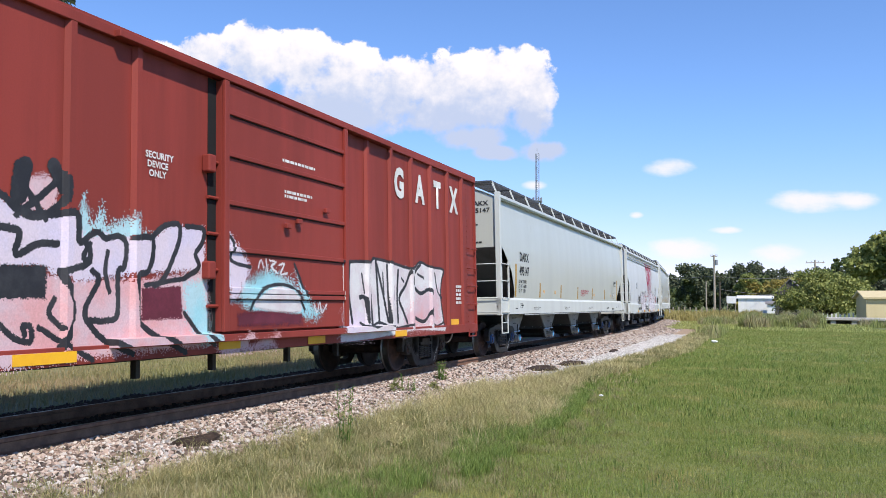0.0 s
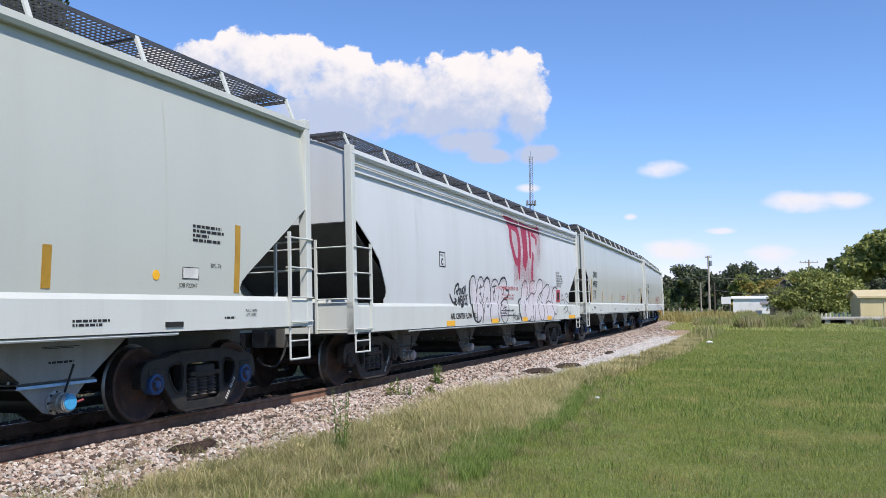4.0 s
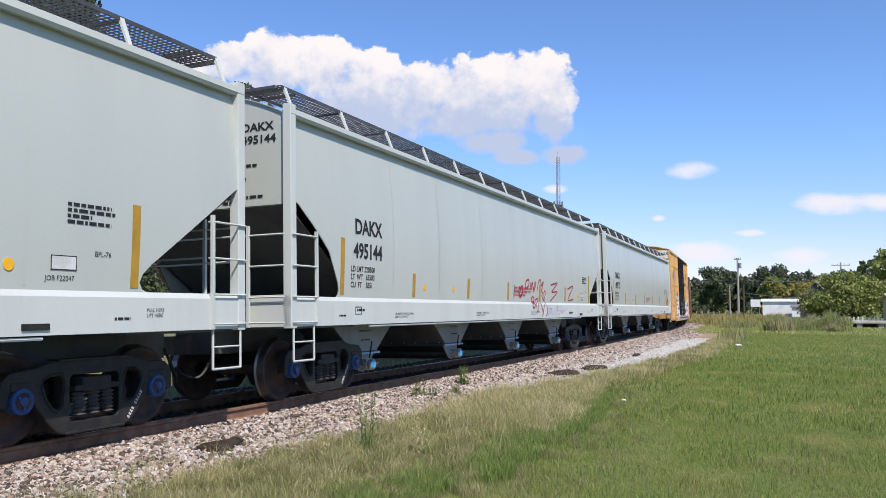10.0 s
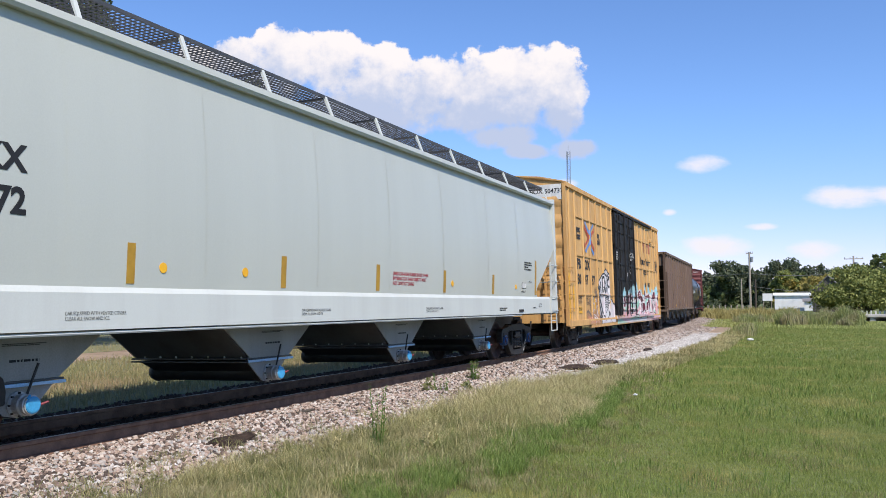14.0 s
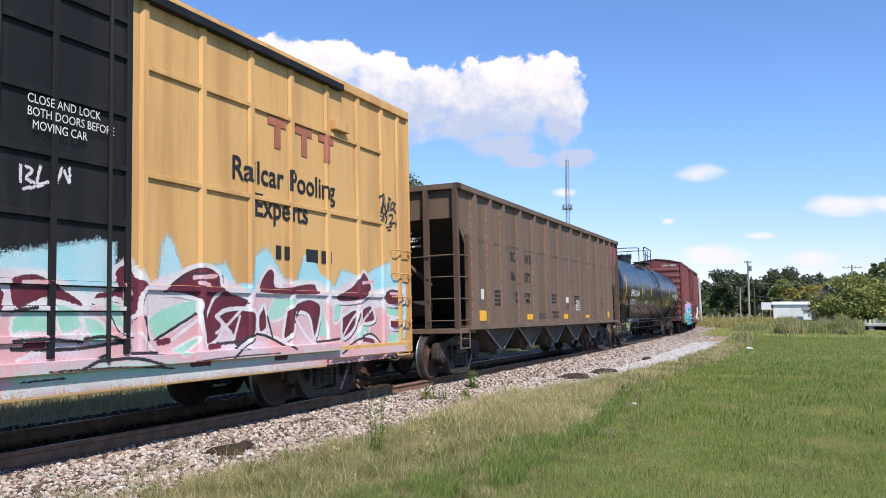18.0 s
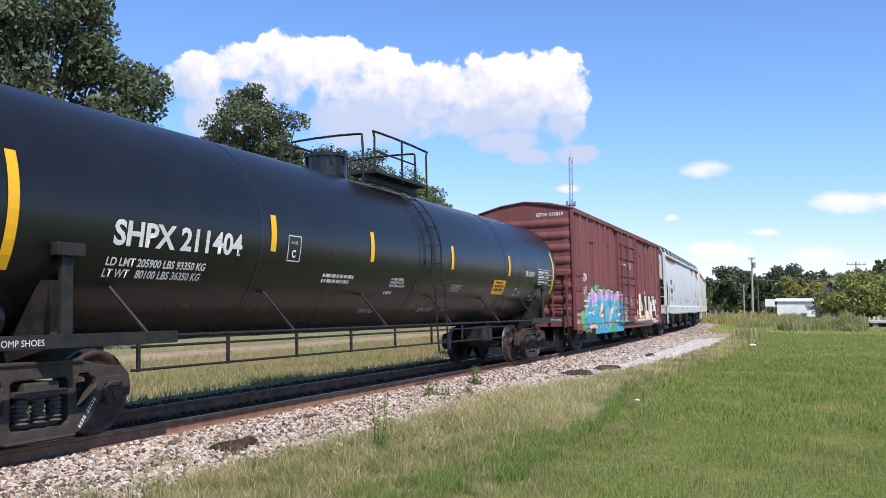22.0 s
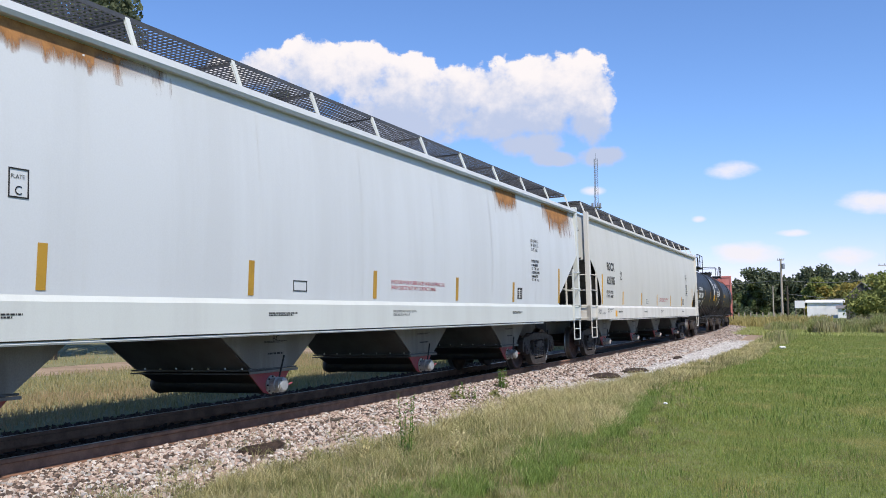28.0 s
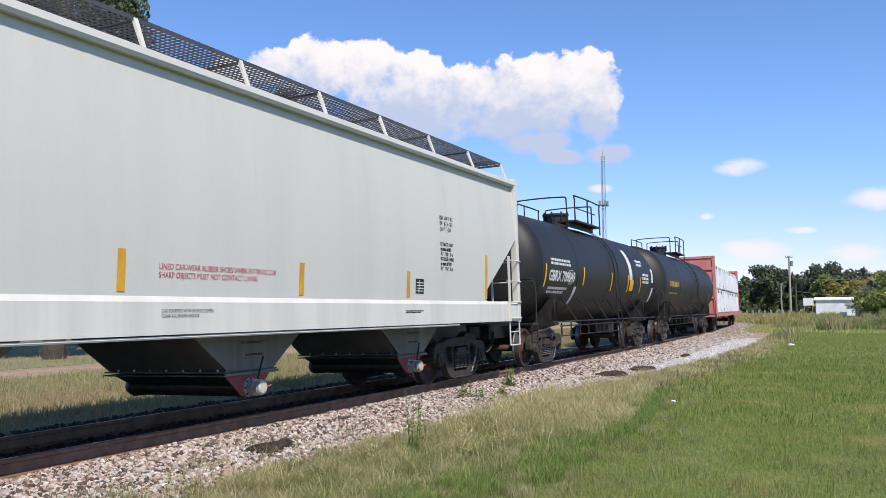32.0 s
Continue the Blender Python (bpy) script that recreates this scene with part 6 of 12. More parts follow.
def hopper_ends(car, L, X, eave, cut_top, sill, mat, white):
    """Corner posts, ladders, end aprons, stirrups and the frame of the end platforms."""
    half = L / 2
    for sgn in (-1, 1):
        e = sgn * half
        for side in (1, -1):
            part("corner_post", cube(min(side * (X - 0.10), side * (X + 0.03)), max(side * (X - 0.10), side * (X + 0.03)), min(e, e - sgn * 0.14), max(e, e - sgn * 0.14), sill[0] - 0.02, eave + 0.12, 0.008), white, car)
        # flank ladder
        for h in (sill[0] + 0.06, 1.50, 1.93, 2.36):
            bm = bmesh.new()
            rod(bm, (X + 0.05, e - sgn * 0.02, h), (X + 0.05, e - sgn * 0.64, h), 0.014, 6)
            rod(bm, (X - 0.02, e - sgn * 0.64, h), (X + 0.06, e - sgn * 0.64, h), 0.014, 6)
            part("rung", bm, white, car)
        part("ladder_rail", cube(X + 0.02, X + 0.06, min(e - sgn * 0.66, e - sgn * 0.62), max(e - sgn * 0.66, e - sgn * 0.62), sill[0], 2.44), white, car)
        # ladder on the end
        for h in (sill[0] + 0.06, 1.50, 1.93, 2.36):
            bm = bmesh.new()
            rod(bm, (X - 0.05, e + sgn * 0.05, h), (X - 0.62, e + sgn * 0.05, h), 0.014, 6)
            part("rung", bm, white, car)
        part("ladder_rail", cube(X - 0.66, X - 0.62, min(e + sgn * 0.03, e + sgn * 0.07), max(e + sgn * 0.03, e + sgn * 0.07), sill[0], 2.5), white, car)
        for h in (2.0, 2.36):
            bm = bmesh.new()
            pipe(bm, [(X - 0.62, e + sgn * 0.05, h), (-X + 0.3, e + sgn * 0.05, h)], 0.014, 6)
            part("hand_rail", bm, white, car)
        part("end_apron", cube(-X, X, min(e, e - sgn * 0.04), max(e, e - sgn * 0.04), sill[0], sill[1] + 0.03, 0.006), white, car)
        bm = bmesh.new()
        ya, yb = sorted((e - sgn * 0.05, e - sgn * 1.9))
        box(bm, -X + 0.06, X - 0.06, ya, yb, sill[0] - 0.03, sill[0] + 0.02)
        part("platform", bm, mat, car)
        # brake gear standing on the platform
        bm = bmesh.new()
        rod(bm, (-0.7, e - sgn * 0.75, 1.38), (0.75, e - sgn * 0.75, 1.38), 0.16, 14)
        box(bm, 0.85, 1.2, min(e - sgn * 0.5, e - sgn * 0.9), max(e - sgn * 0.5, e - sgn * 0.9), 1.12, 1.5, 0.03)
        part("brake_reservoir", bm, white, car)
        bm = bmesh.new()
        box(bm, -0.32, 0.32, min(e + sgn * 0.03, e - sgn * 2.4), max(e + sgn * 0.03, e - sgn * 2.4), 0.72, 1.06, 0.01)
        part("draft_sill", bm, mat, car)
        stirrup(car, e - sgn * 0.08, e - sgn * 0.60, X + 0.01, sill[0] + 0.05, white)


def strips(car, X, rows, mat):
    """Upright reflective strips: (along from the front, height, top)."""
    for y, z0, z1, w in rows:
        part("reflector", cube(X - 0.001, X + 0.003, y - w / 2, y + w / 2, z0, z1), mat, car)


def covered_hopper(s0, s1, paint, sillpaint, label, cap, bogie_cap=None, offsets=(3.7, 7.45, 11.2, 14.95), eave=4.06, cut=None, chute_paint=None, steel=None, sill=(1.09, 1.50), seams=(), top=4.50):
    L = s1 - s0
    car = empty("covered_hopper_car", label, "freight car", "cars of the freight train")
    X = 1.6
    cut = cut or [(1.26, 1.50), (1.33, 1.55), (1.35, 1.62), (1.32, 1.72), (1.04, 2.18), (0.70, 2.46), (0.2, 2.80), (0.08, 2.84)]
    tail = [(1.63, 1.50), (1.73, 1.54), (1.77, 1.61), (1.73, 1.70), (1.60, 1.81), (0.2, 2.78), (0.08, 2.84)]
    hopper_shell(car, L, X, sill[1], eave, eave + 0.40, cut, paint, seams=seams, inner=SHADED_GREY, tail=tail)
    for sgn in (1, -1):
        bm = bmesh.new()
        prism(bm, [(sgn * (X - 0.10), sill[0]), (sgn * (X + 0.02), sill[0]), (sgn * (X + 0.02), sill[1] - 0.05), (sgn * (X - 0.02), sill[1] + 0.01), (sgn * (X - 0.10), sill[1] + 0.01)], "y", -L / 2, L / 2)
        part("side_sill", bm, sillpaint, car, "broad flat pale side sill")
        bm = bmesh.new()
        rod(bm, (sgn * (X - 0.01), -L / 2 + 2.3, sill[0] - 0.03), (sgn * (X - 0.01), L / 2 - 3.0, sill[0] - 0.03), 0.018, 6)
        part("brake_pipe", bm, sillpaint, car)
    hopper_ends(car, L, X, eave, cut[-1][1], sill, SHADED_GREY, sillpaint)
    running_boards(car, L, X, eave, eave + 0.40, top, GRATING, sillpaint)
    pipe_chutes(car, offsets, L, SHADED_GREY, cap, *(chute_paint or ()))
    couple(car, L, UNDER_BLACK, 0.48)
    b = [bogie(car, -L / 2 + 1.85, steel, bogie_cap), bogie(car, L / 2 - 1.85, steel, bogie_cap)]
    register(car, s0, s1, b)
    return car, L


# ---------------------------------------------------------------- boxcars
def boxcar_shell(car, L, X, z0, eave, ridge, paint, roofpaint):
    half = L / 2
    tops = [(-X + 0.02, eave), (-X * 0.5, (eave + ridge) / 2 + 0.05), (0, ridge), (X * 0.5, (eave + ridge) / 2 + 0.05), (X - 0.02, eave)]
    part("body", prism(bmesh.new(), [(-X + 0.02, z0)] + tops + [(X - 0.02, z0)], "y", -half + 0.03, half - 0.03), paint, car)
    bm = bmesh.new()
    over = [(x * 1.03, z + 0.012) for x, z in tops]
    inner = [(x * 0.96, z + 0.014) for x, z in tops]
    prism(bm, over + [(x, z + 0.035) for x, z in reversed(over)], "y", -half - 0.02, half + 0.02)
    n = int(L / 1.1)
    for k in range(n):
        y = -half + L * (k + 0.5) / n
        prism(bm, [(x, z + 0.02) for x, z in inner] + [(x, z + 0.06) for x, z in reversed(inner)], "y", y - 0.03, y + 0.03)
    part("roof", bm, roofpaint, car, "ribbed sheet metal roof")
    for sgn in (1, -1):
        xs = sorted((sgn * (X - 0.03), sgn * (X + 0.045)))
        part("top_plate", cube(xs[0], xs[1], -half, half, eave - 0.10, eave + 0.015, 0.008), paint, car)
        part("side_sill", cube(xs[0], sgn * (X + 0.03) if sgn > 0 else xs[1], -half, half, z0 - 0.12, z0 + 0.06, 0.006) if sgn > 0 else cube(xs[0], xs[1], -half, half, z0 - 0.12, z0 + 0.06, 0.006), paint, car)
    bm = bmesh.new()
    box(bm, -0.34, 0.34, -half + 0.1, half - 0.1, 0.62, z0, 0.01)
    for k in range(9):
        y = -half + 2.6 + (L - 5.2) * k / 8
        box(bm, -X + 0.05, X - 0.05, y - 0.07, y + 0.07, z0 - 0.14, z0)
    part("underframe", bm, UNDER_BLACK, car)


def side_post(bm_or_none, car, X, y, z0, z1, w, d, mat):
    bm = bmesh.new()
    prism(bm, [(X, y - w), (X, y + w), (X + d, y + w * 0.55), (X + d, y - w * 0.55)], "z", z0, z1)
    part("side_post", bm, mat, car)


def end_ribs(car, L, X, z0, eave, n, mat, depth=0.07, split=True):
    for sgn in (-1, 1):
        e = sgn * (L / 2 - 0.03)
        for k in range(n):
            z = z0 + 0.25 + (eave - z0 - 0.45) * (k + 0.5) / n
            h = (eave - z0 - 0.45) / n * 0.33
            bm = bmesh.new()
            rings = []
            for x, q in ((-X + 0.1, 0.25), (-X + 0.32, 1), (X - 0.32, 1), (X - 0.1, 0.25)):
                rings.append([(x, e, z - h), (x, e + sgn * depth * q * 0.8, z - h * 0.45), (x, e + sgn * depth * q, z), (x, e + sgn * depth * q * 0.8, z + h * 0.45), (x, e, z + h)])
            loft(bm, rings, closed=False, caps=False)
            part("end_corrugation", bm, mat, car, smooth=True)
        for x in (-X + 0.03, X - 0.03):
            part("end_post", cube(x - 0.05, x + 0.05, min(e, e + sgn * 0.06), max(e, e + sgn * 0.06), z0 - 0.1, eave, 0.006), mat, car)


def box_ladders(car, L, X, z0, heights, mat, e_w=0.5):
    for sgn in (-1, 1):
        e = sgn * L / 2
        for h in heights:
            bm = bmesh.new()
            ya, yb = e - sgn * 0.07, e - sgn * (0.07 + e_w)
            pipe(bm, [(X + 0.0, ya, h), (X + 0.075, ya, h), (X + 0.075, yb, h), (X + 0.0, yb, h)], 0.012, 6)
            part("grab_iron", bm, mat, car)
            bm = bmesh.new()
            pipe(bm, [(X - 0.08, e, h), (X - 0.08, e + sgn * 0.1, h), (X - 0.55, e + sgn * 0.1, h), (X - 0.55, e, h)], 0.012, 6)
            part("grab_iron", bm, mat, car)
        stirrup(car, e - sgn * 0.1, e - sgn * 0.55, X + 0.02, z0 - 0.05, mat)


def boxcar(s0, s1, X, z0, eave, paint, label, roofpaint, off=1.75, steel=None, ribs=7):
    L = s1 - s0
    car = empty("boxcar", label, "freight car", "cars of the freight train")
    boxcar_shell(car, L, X, z0, eave, eave + 0.28, paint, roofpaint)
    end_ribs(car, L, X, z0, eave, ribs, paint)
    couple(car, L, UNDER_BLACK, 0.6)
    b = [bogie(car, -L / 2 + off, steel), bogie(car, L / 2 - off, steel)]
    register(car, s0, s1, b)
    return car, L


# ---------------------------------------------------------------- tank cars
def tank_car(s0, s1, r, zc, label, paint, dome_at, off=1.9, steel=None, ladder_at=0.0, rail_len=3.0, rail_mid=None):
    L = s1 - s0
    car = empty("tank_car", label, "freight car", "cars of the freight train")
    half = L / 2
    bm = bmesh.new()
    n = 48
    prof = [(-half + 0.62 - 0.62 * math.cos(math.pi / 2 * k / 8), r * math.sin(math.pi / 2 * k / 8) + (0.02 if k == 0 else 0)) for k in range(9)]
    prof = prof + [(y, r) for y in np.linspace(-half + 0.9, half - 0.9, 12)] + [(-a, b) for a, b in reversed(prof)]
    rings = [[(rr * math.cos(k * math.tau / n), y, zc + rr * math.sin(k * math.tau / n)) for k in range(n)] for y, rr in prof]
    loft(bm, rings)
    part("tank_shell", bm, paint, car, smooth=True)
    for y in (-half + 0.63, half - 0.63, -half * 0.48, half * 0.02, half * 0.5):
        bm = bmesh.new()
        m = 48
        rings = [[((r + d) * math.cos(k * math.tau / m), y + w, zc + (r + d) * math.sin(k * math.tau / m)) for k in range(m)] for w, d in ((-0.03, 0.0), (-0.02, 0.006), (0.02, 0.006), (0.03, 0.0))]
        loft(bm, rings, caps=False)
        part("weld_band", bm, paint, car, smooth=True)
    for sgn in (-1, 1):
        y = sgn * (half - off)
        bm = bmesh.new()
        prism(bm, [(-1.35, 0.98), (-1.25, 1.12), (-1.32, 1.62), (-1.2, 1.62), (-0.7, 1.0), (0.7, 1.0), (1.2, 1.62), (1.32, 1.62), (1.25, 1.12), (1.35, 0.98), (0.4, 0.74), (-0.4, 0.74)], "y", y - 0.14, y + 0.14)
        box(bm, -0.33, 0.33, min(y - sgn * 1.5, sgn * (half + 0.2)), max(y - sgn * 1.5, sgn * (half + 0.2)), 0.70, 1.02, 0.01)
        part("bolster", bm, UNDER_BLACK, car, "black stub sill and saddle")
        bm = bmesh.new()
        e = sgn * (half + 0.12)
        box(bm, -1.5, 1.5, e - 0.35, e + 0.05, 1.00, 1.05, 0.006)
        part("end_platform", bm, UNDER_BLACK, car)
        bm = bmesh.new()
        pipe(bm, curve_points([(1.46, e, 1.05), (1.46, e, 1.85), (1.36, e, 2.02), (1.2, e, 2.05), (-1.2, e, 2.05), (-1.36, e, 2.02), (-1.46, e, 1.85), (-1.46, e, 1.05)], 4), 0.018, 6)
        part("end_rail", bm, UNDER_BLACK, car)
        stirrup(car, e - 0.05, e - 0.45, 1.5, 1.02, UNDER_BLACK)
    for sgn in (1, -1):
        bm = bmesh.new()
        rod(bm, (sgn * 1.5, -half + 0.9, 1.05), (sgn * 1.5, half - 0.9, 1.05), 0.02, 6)
        part("running_rail", bm, UNDER_BLACK, car)
        for k in range(6):
            y = -half + 2.9 + (L - 5.8) * k / 5
            bm = bmesh.new()
            rod(bm, (sgn * 1.5, y, 1.05), (sgn * r * 0.83, y - 0.25, zc - r * 0.555), 0.022, 6)
            part("rail_stay", bm, UNDER_BLACK, car)
    # brake rigging under the belly
    bm = bmesh.new()
    for z in (0.92, 0.66):
        rod(bm, (0.95, -half + 3.2, z), (0.95, half - 3.0, z), 0.018, 6)
    for k in range(9):
        y = -half + 3.3 + (L - 6.6) * k / 8
        box(bm, 0.94, 0.97, y - 0.022, y + 0.022, 0.64, 1.0)
    box(bm, 0.5, 0.95, half - 5.2, half - 4.6, 0.6, 0.95, 0.03)
    rod(bm, (0.3, half - 4.3, 0.8), (0.3, half - 3.5, 0.8), 0.14, 12)
    part("brake_rigging", bm, UNDER_BLACK, car)
    # dome, platform and railings
    bm = bmesh.new()
    rod(bm, (0, dome_at, zc + r - 0.08), (0, dome_at, zc + r + 0.34), 0.36, 24)
    rod(bm, (0, dome_at, zc + r + 0.34), (0, dome_at, zc + r + 0.40), 0.40, 24)
    for k in range(8):
        a = k * math.tau / 8
        rod(bm, (0.37 * math.cos(a), dome_at + 0.37 * math.sin(a), zc + r + 0.2), (0.37 * math.cos(a), dome_at + 0.37 * math.sin(a), zc + r + 0.45), 0.03, 6)
    part("manway", bm, paint, car, "bolted manway dome")
    bm = bmesh.new()
    mid = dome_at if rail_mid is None else rail_mid
    a0, a1 = mid - rail_len / 2, mid + rail_len / 2
    for x in (-0.75, 0.75):
        box(bm, x - 0.28, x + 0.28, a0, a1, zc + r + 0.0, zc + r + 0.05)
        box(bm, x - 0.03, x + 0.03, a0, a1, zc + r - 0.12, zc + r + 0.0)
    part("top_platform", bm, UNDER_BLACK, car)
    for x in (-1.0, 1.0):
        bm = bmesh.new()
        zt = zc + r + 0.05
        pipe(bm, curve_points([(x, a0, zt), (x, a0, zt + 0.58), (x, a0 + 0.12, zt + 0.69), (x, a1 - 0.12, zt + 0.69), (x, a1, zt + 0.58), (x, a1, zt - 0.25)], 3), 0.022, 6)
        rod(bm, (x, a0, zt + 0.34), (x, a1 - 0.5, zt + 0.34), 0.016, 6)
        rod(bm, (x, mid, zt - 0.1), (x, mid, zt + 0.69), 0.022, 6)
        part("safety_rail", bm, UNDER_BLACK, car)
    for y in (a0, a1):
        bm = bmesh.new()
        pipe(bm, curve_points([(-0.75, y, zc + r), (-0.75, y, zc + r + 0.62), (-0.6, y, zc + r + 0.73), (0.6, y, zc + r + 0.73), (0.75, y, zc + r + 0.62), (0.75, y, zc + r)], 3), 0.022, 6)
        part("safety_hoop", bm, UNDER_BLACK, car)
    # ladder down the flank
    lp = []
    for k in range(11):
        a = radians(62 - k * 68 / 10)
        lp.append(((r + 0.07) * math.cos(a), (r + 0.07) * math.sin(a) + zc))
    lp += [(1.53, 1.6), (1.55, 1.05), (1.58, 0.55)]
    for dy in (-0.22, 0.22):
        bm = bmesh.new()
        rings = []
        for x, z in lp:
            rings.append([(x - 0.016, ladder_at + dy - 0.006, z), (x + 0.016, ladder_at + dy - 0.006, z), (x + 0.016, ladder_at + dy + 0.006, z), (x - 0.016, ladder_at + dy + 0.006, z)])
        loft(bm, rings)
        part("ladder_rail", bm, UNDER_BLACK, car)
    for x, z in lp[::2] + [(1.55, 1.3), (1.57, 0.75)]:
        part("rung", bar((x, ladder_at - 0.22, z), (x, ladder_at + 0.22, z), 0.012, 6), UNDER_BLACK, car)
    couple(car, L, UNDER_BLACK, 0.55)
    b = [bogie(car, -half + off, steel), bogie(car, half - off, steel)]
    register(car, s0, s1, b)
    return car, L

# ---------------------------------------------------------------- the train, car by car (positions along the train)
def ribbed_flank(car, X, L, z0, z1, offs, mat, w=0.075, d=0.055):
    for a in offs:
        for sgn in (1, -1):
            bm = bmesh.new()
            prism(bm, [(sgn * X, a - w), (sgn * X, a + w), (sgn * (X + d), a + w * 0.5), (sgn * (X + d), a - w * 0.5)], "z", z0, z1)
            part("side_post", bm, mat, car)


def rivets(car, X, a, z0, z1, mat, step=0.12, end=False):
    """A row of rivet heads up a seam."""
    bm = bmesh.new()
    z = z0
    while z < z1:
        if end:
            box(bm, X - 0.012, X + 0.012, a - 0.008, a + 0.008, z - 0.012, z + 0.012)
        else:
            box(bm, X - 0.004, X + 0.008, a - 0.012, a + 0.012, z - 0.012, z + 0.012)
        z += step
    tagged(part("riveting", bm, mat, car), kind="stuff")


def patch(car, name, X, a0, a1, z0, z1, mat, label=""):
    """A thin plate or strip that follows the flank."""
    bm = bmesh.new()
    n = 6
    rings = []
    for k in range(n + 1):
        z = z0 + (z1 - z0) * k / n
        x = on_flank(X, z)
        rings.append([(x - 0.003, a0, z), (x + 0.002, a0, z), (x + 0.002, a1, z), (x - 0.003, a1, z)])
    loft(bm, rings)
    return part(name, bm, mat, car, label)


def frame_box(car, X, a, z, w, h, mat, t=0.012):
    bm = bmesh.new()
    for p, q, r, s in ((a, a + w, z, z + t), (a, a + w, z + h - t, z + h), (a, a + t, z, z + h), (a + w - t, a + w, z, z + h)):
        x = on_flank(X, (r + s) / 2)
        box(bm, x - 0.002, x + 0.002, p, q, r, s)
    part("stencil_box", bm, mat, car)


def bulging(z0, eave, lift=0.005):
    """Where a hopper's flank lies at each height."""
    def place(z):
        if z < z0 + 0.01:
            return 1.62 + lift
        u = (z - z0) / (eave - z0)
        return 1.6 - 0.06 * u * u + 0.05 * math.sin(math.pi * u) - 0.02 + lift
    return place


def red_boxcar():
    car, L = boxcar(-110.3, -94.06, 1.52, 0.84, 4.27, OXIDE_RED, "oxide red boxcar with graffiti and a plug door slid ajar", OXIDE_RED, 2.0)
    X = 1.505
    ribbed_flank(car, X, L, 0.86, 4.18, (-6.75, -5.81, -4.88, -3.94, -3.0, 2.58, 3.53, 4.46, 5.42, 6.37, 7.25), OXIDE_RED)
    # doorway, door and its gear
    # no opening is cut: the box's black stands for the unlit interior
    part("doorway", cube(X - 0.3, X + 0.004, -1.74, -1.50, 0.98, 4.16), VOID, car, "black box drawn as the dark gap beside the door")
    door = part("plug_door", cube(X - 0.02, X + 0.10, -1.58, 1.66, 0.98, 4.16, 0.012), OXIDE_RED, car, "wide panelled plug door")
    for k, z in enumerate((1.42, 1.50, 2.02, 2.61, 3.23, 3.77)):
        part("door_rib", cube(X + 0.10, X + 0.135, -1.50, 1.60, z - 0.03, z + 0.03, 0.008), OXIDE_RED, door)
        # black strip below each rib, painted on as the rib's shadow
        part("rib_shadow_strip", cube(X + 0.10, X + 0.108, -1.5, 1.6, z - 0.045, z - 0.032), BLACK_DOOR, door)
    for a in (-1.54, 1.62):
        part("door_stile", cube(X + 0.10, X + 0.15, a - 0.05, a + 0.05, 0.98, 4.16, 0.008), OXIDE_RED, door)
    part("door_track", cube(X, X + 0.16, -3.4, 3.4, 0.86, 0.95, 0.008), OXIDE_RED, car)
    part("upper_track", cube(X, X + 0.14, -3.4, 3.4, 4.17, 4.25, 0.008), OXIDE_RED, car)
    for z in (1.3, 1.75, 2.2, 2.65, 3.1):
        part("latch_bar", bar((X + 0.03, -1.78, z), (X + 0.03, -1.58, z), 0.022, 8), OXIDE_RED, car)
    for z in (1.73, 3.05):
        part("door_latch", cube(X, X + 0.12, -1.86, -1.72, z - 0.1, z + 0.12, 0.02), OXIDE_RED, car)
    for a in (-0.2, 0.1, 0.9):
        part("door_handle", cube(X + 0.13, X + 0.18, a, a + 0.12, 2.45 + a * 0.3, 2.52 + a * 0.3, 0.01), OXIDE_RED, door)
    box_ladders(car, L, 1.52, 0.84, (1.35, 1.75, 2.15, 2.6), OXIDE_RED)
    rivets(car, 1.525, L / 2 - 0.12, 0.95, 4.15, OXIDE_RED)
    rivets(car, 1.525, L / 2 - 0.55, 0.95, 4.15, OXIDE_RED)
    for a, t in ((3.72, "G"), (4.72, "A"), (5.66, "T"), (6.58, "X")):
        lettering("marking", t, car, X + 0.012, a, 3.36, 0.74, INK_WHITE, wide=0.80, bold=0.035)
    lettering("stencil", "SECURITY\n DEVICE\n  ONLY", car, X + 0.006, -2.85, 2.98, 0.105, INK_WHITE, bold=0.003)
    bars_of_text("small_stencil", car, X + 0.104, -0.2, 3.34, (0.9,), 0.04, INK_WHITE)
    bars_of_text("small_stencil", car, X + 0.104, -0.15, 2.90, (0.75, 0.6), 0.04, INK_WHITE)
    bars_of_text("small_stencil", car, X + 0.006, 6.85, 1.70, (0.42, 0.3, 0.42, 0.3, 0.42), 0.055, INK_WHITE)
    for a, w, z in ((-4.6, 0.75, 0.75), (-1.58, 0.45, 0.76), (0.55, 0.5, 0.74), (3.6, 0.5, 0.745)):
        patch(car, "reflector", 1.562, a, a + w, z, z + 0.11, REFLECT)
    patch(car, "reflector", 1.528, 6.45, 6.95, 0.90, 1.02, REFLECT)
    for a in (-2.6, -1.2, 0.6, 2.1):
        part("floor_hanger", cube(1.1, 1.18, a, a + 0.07, 0.48, 0.74), UNDER_BLACK, car)
    return car, X


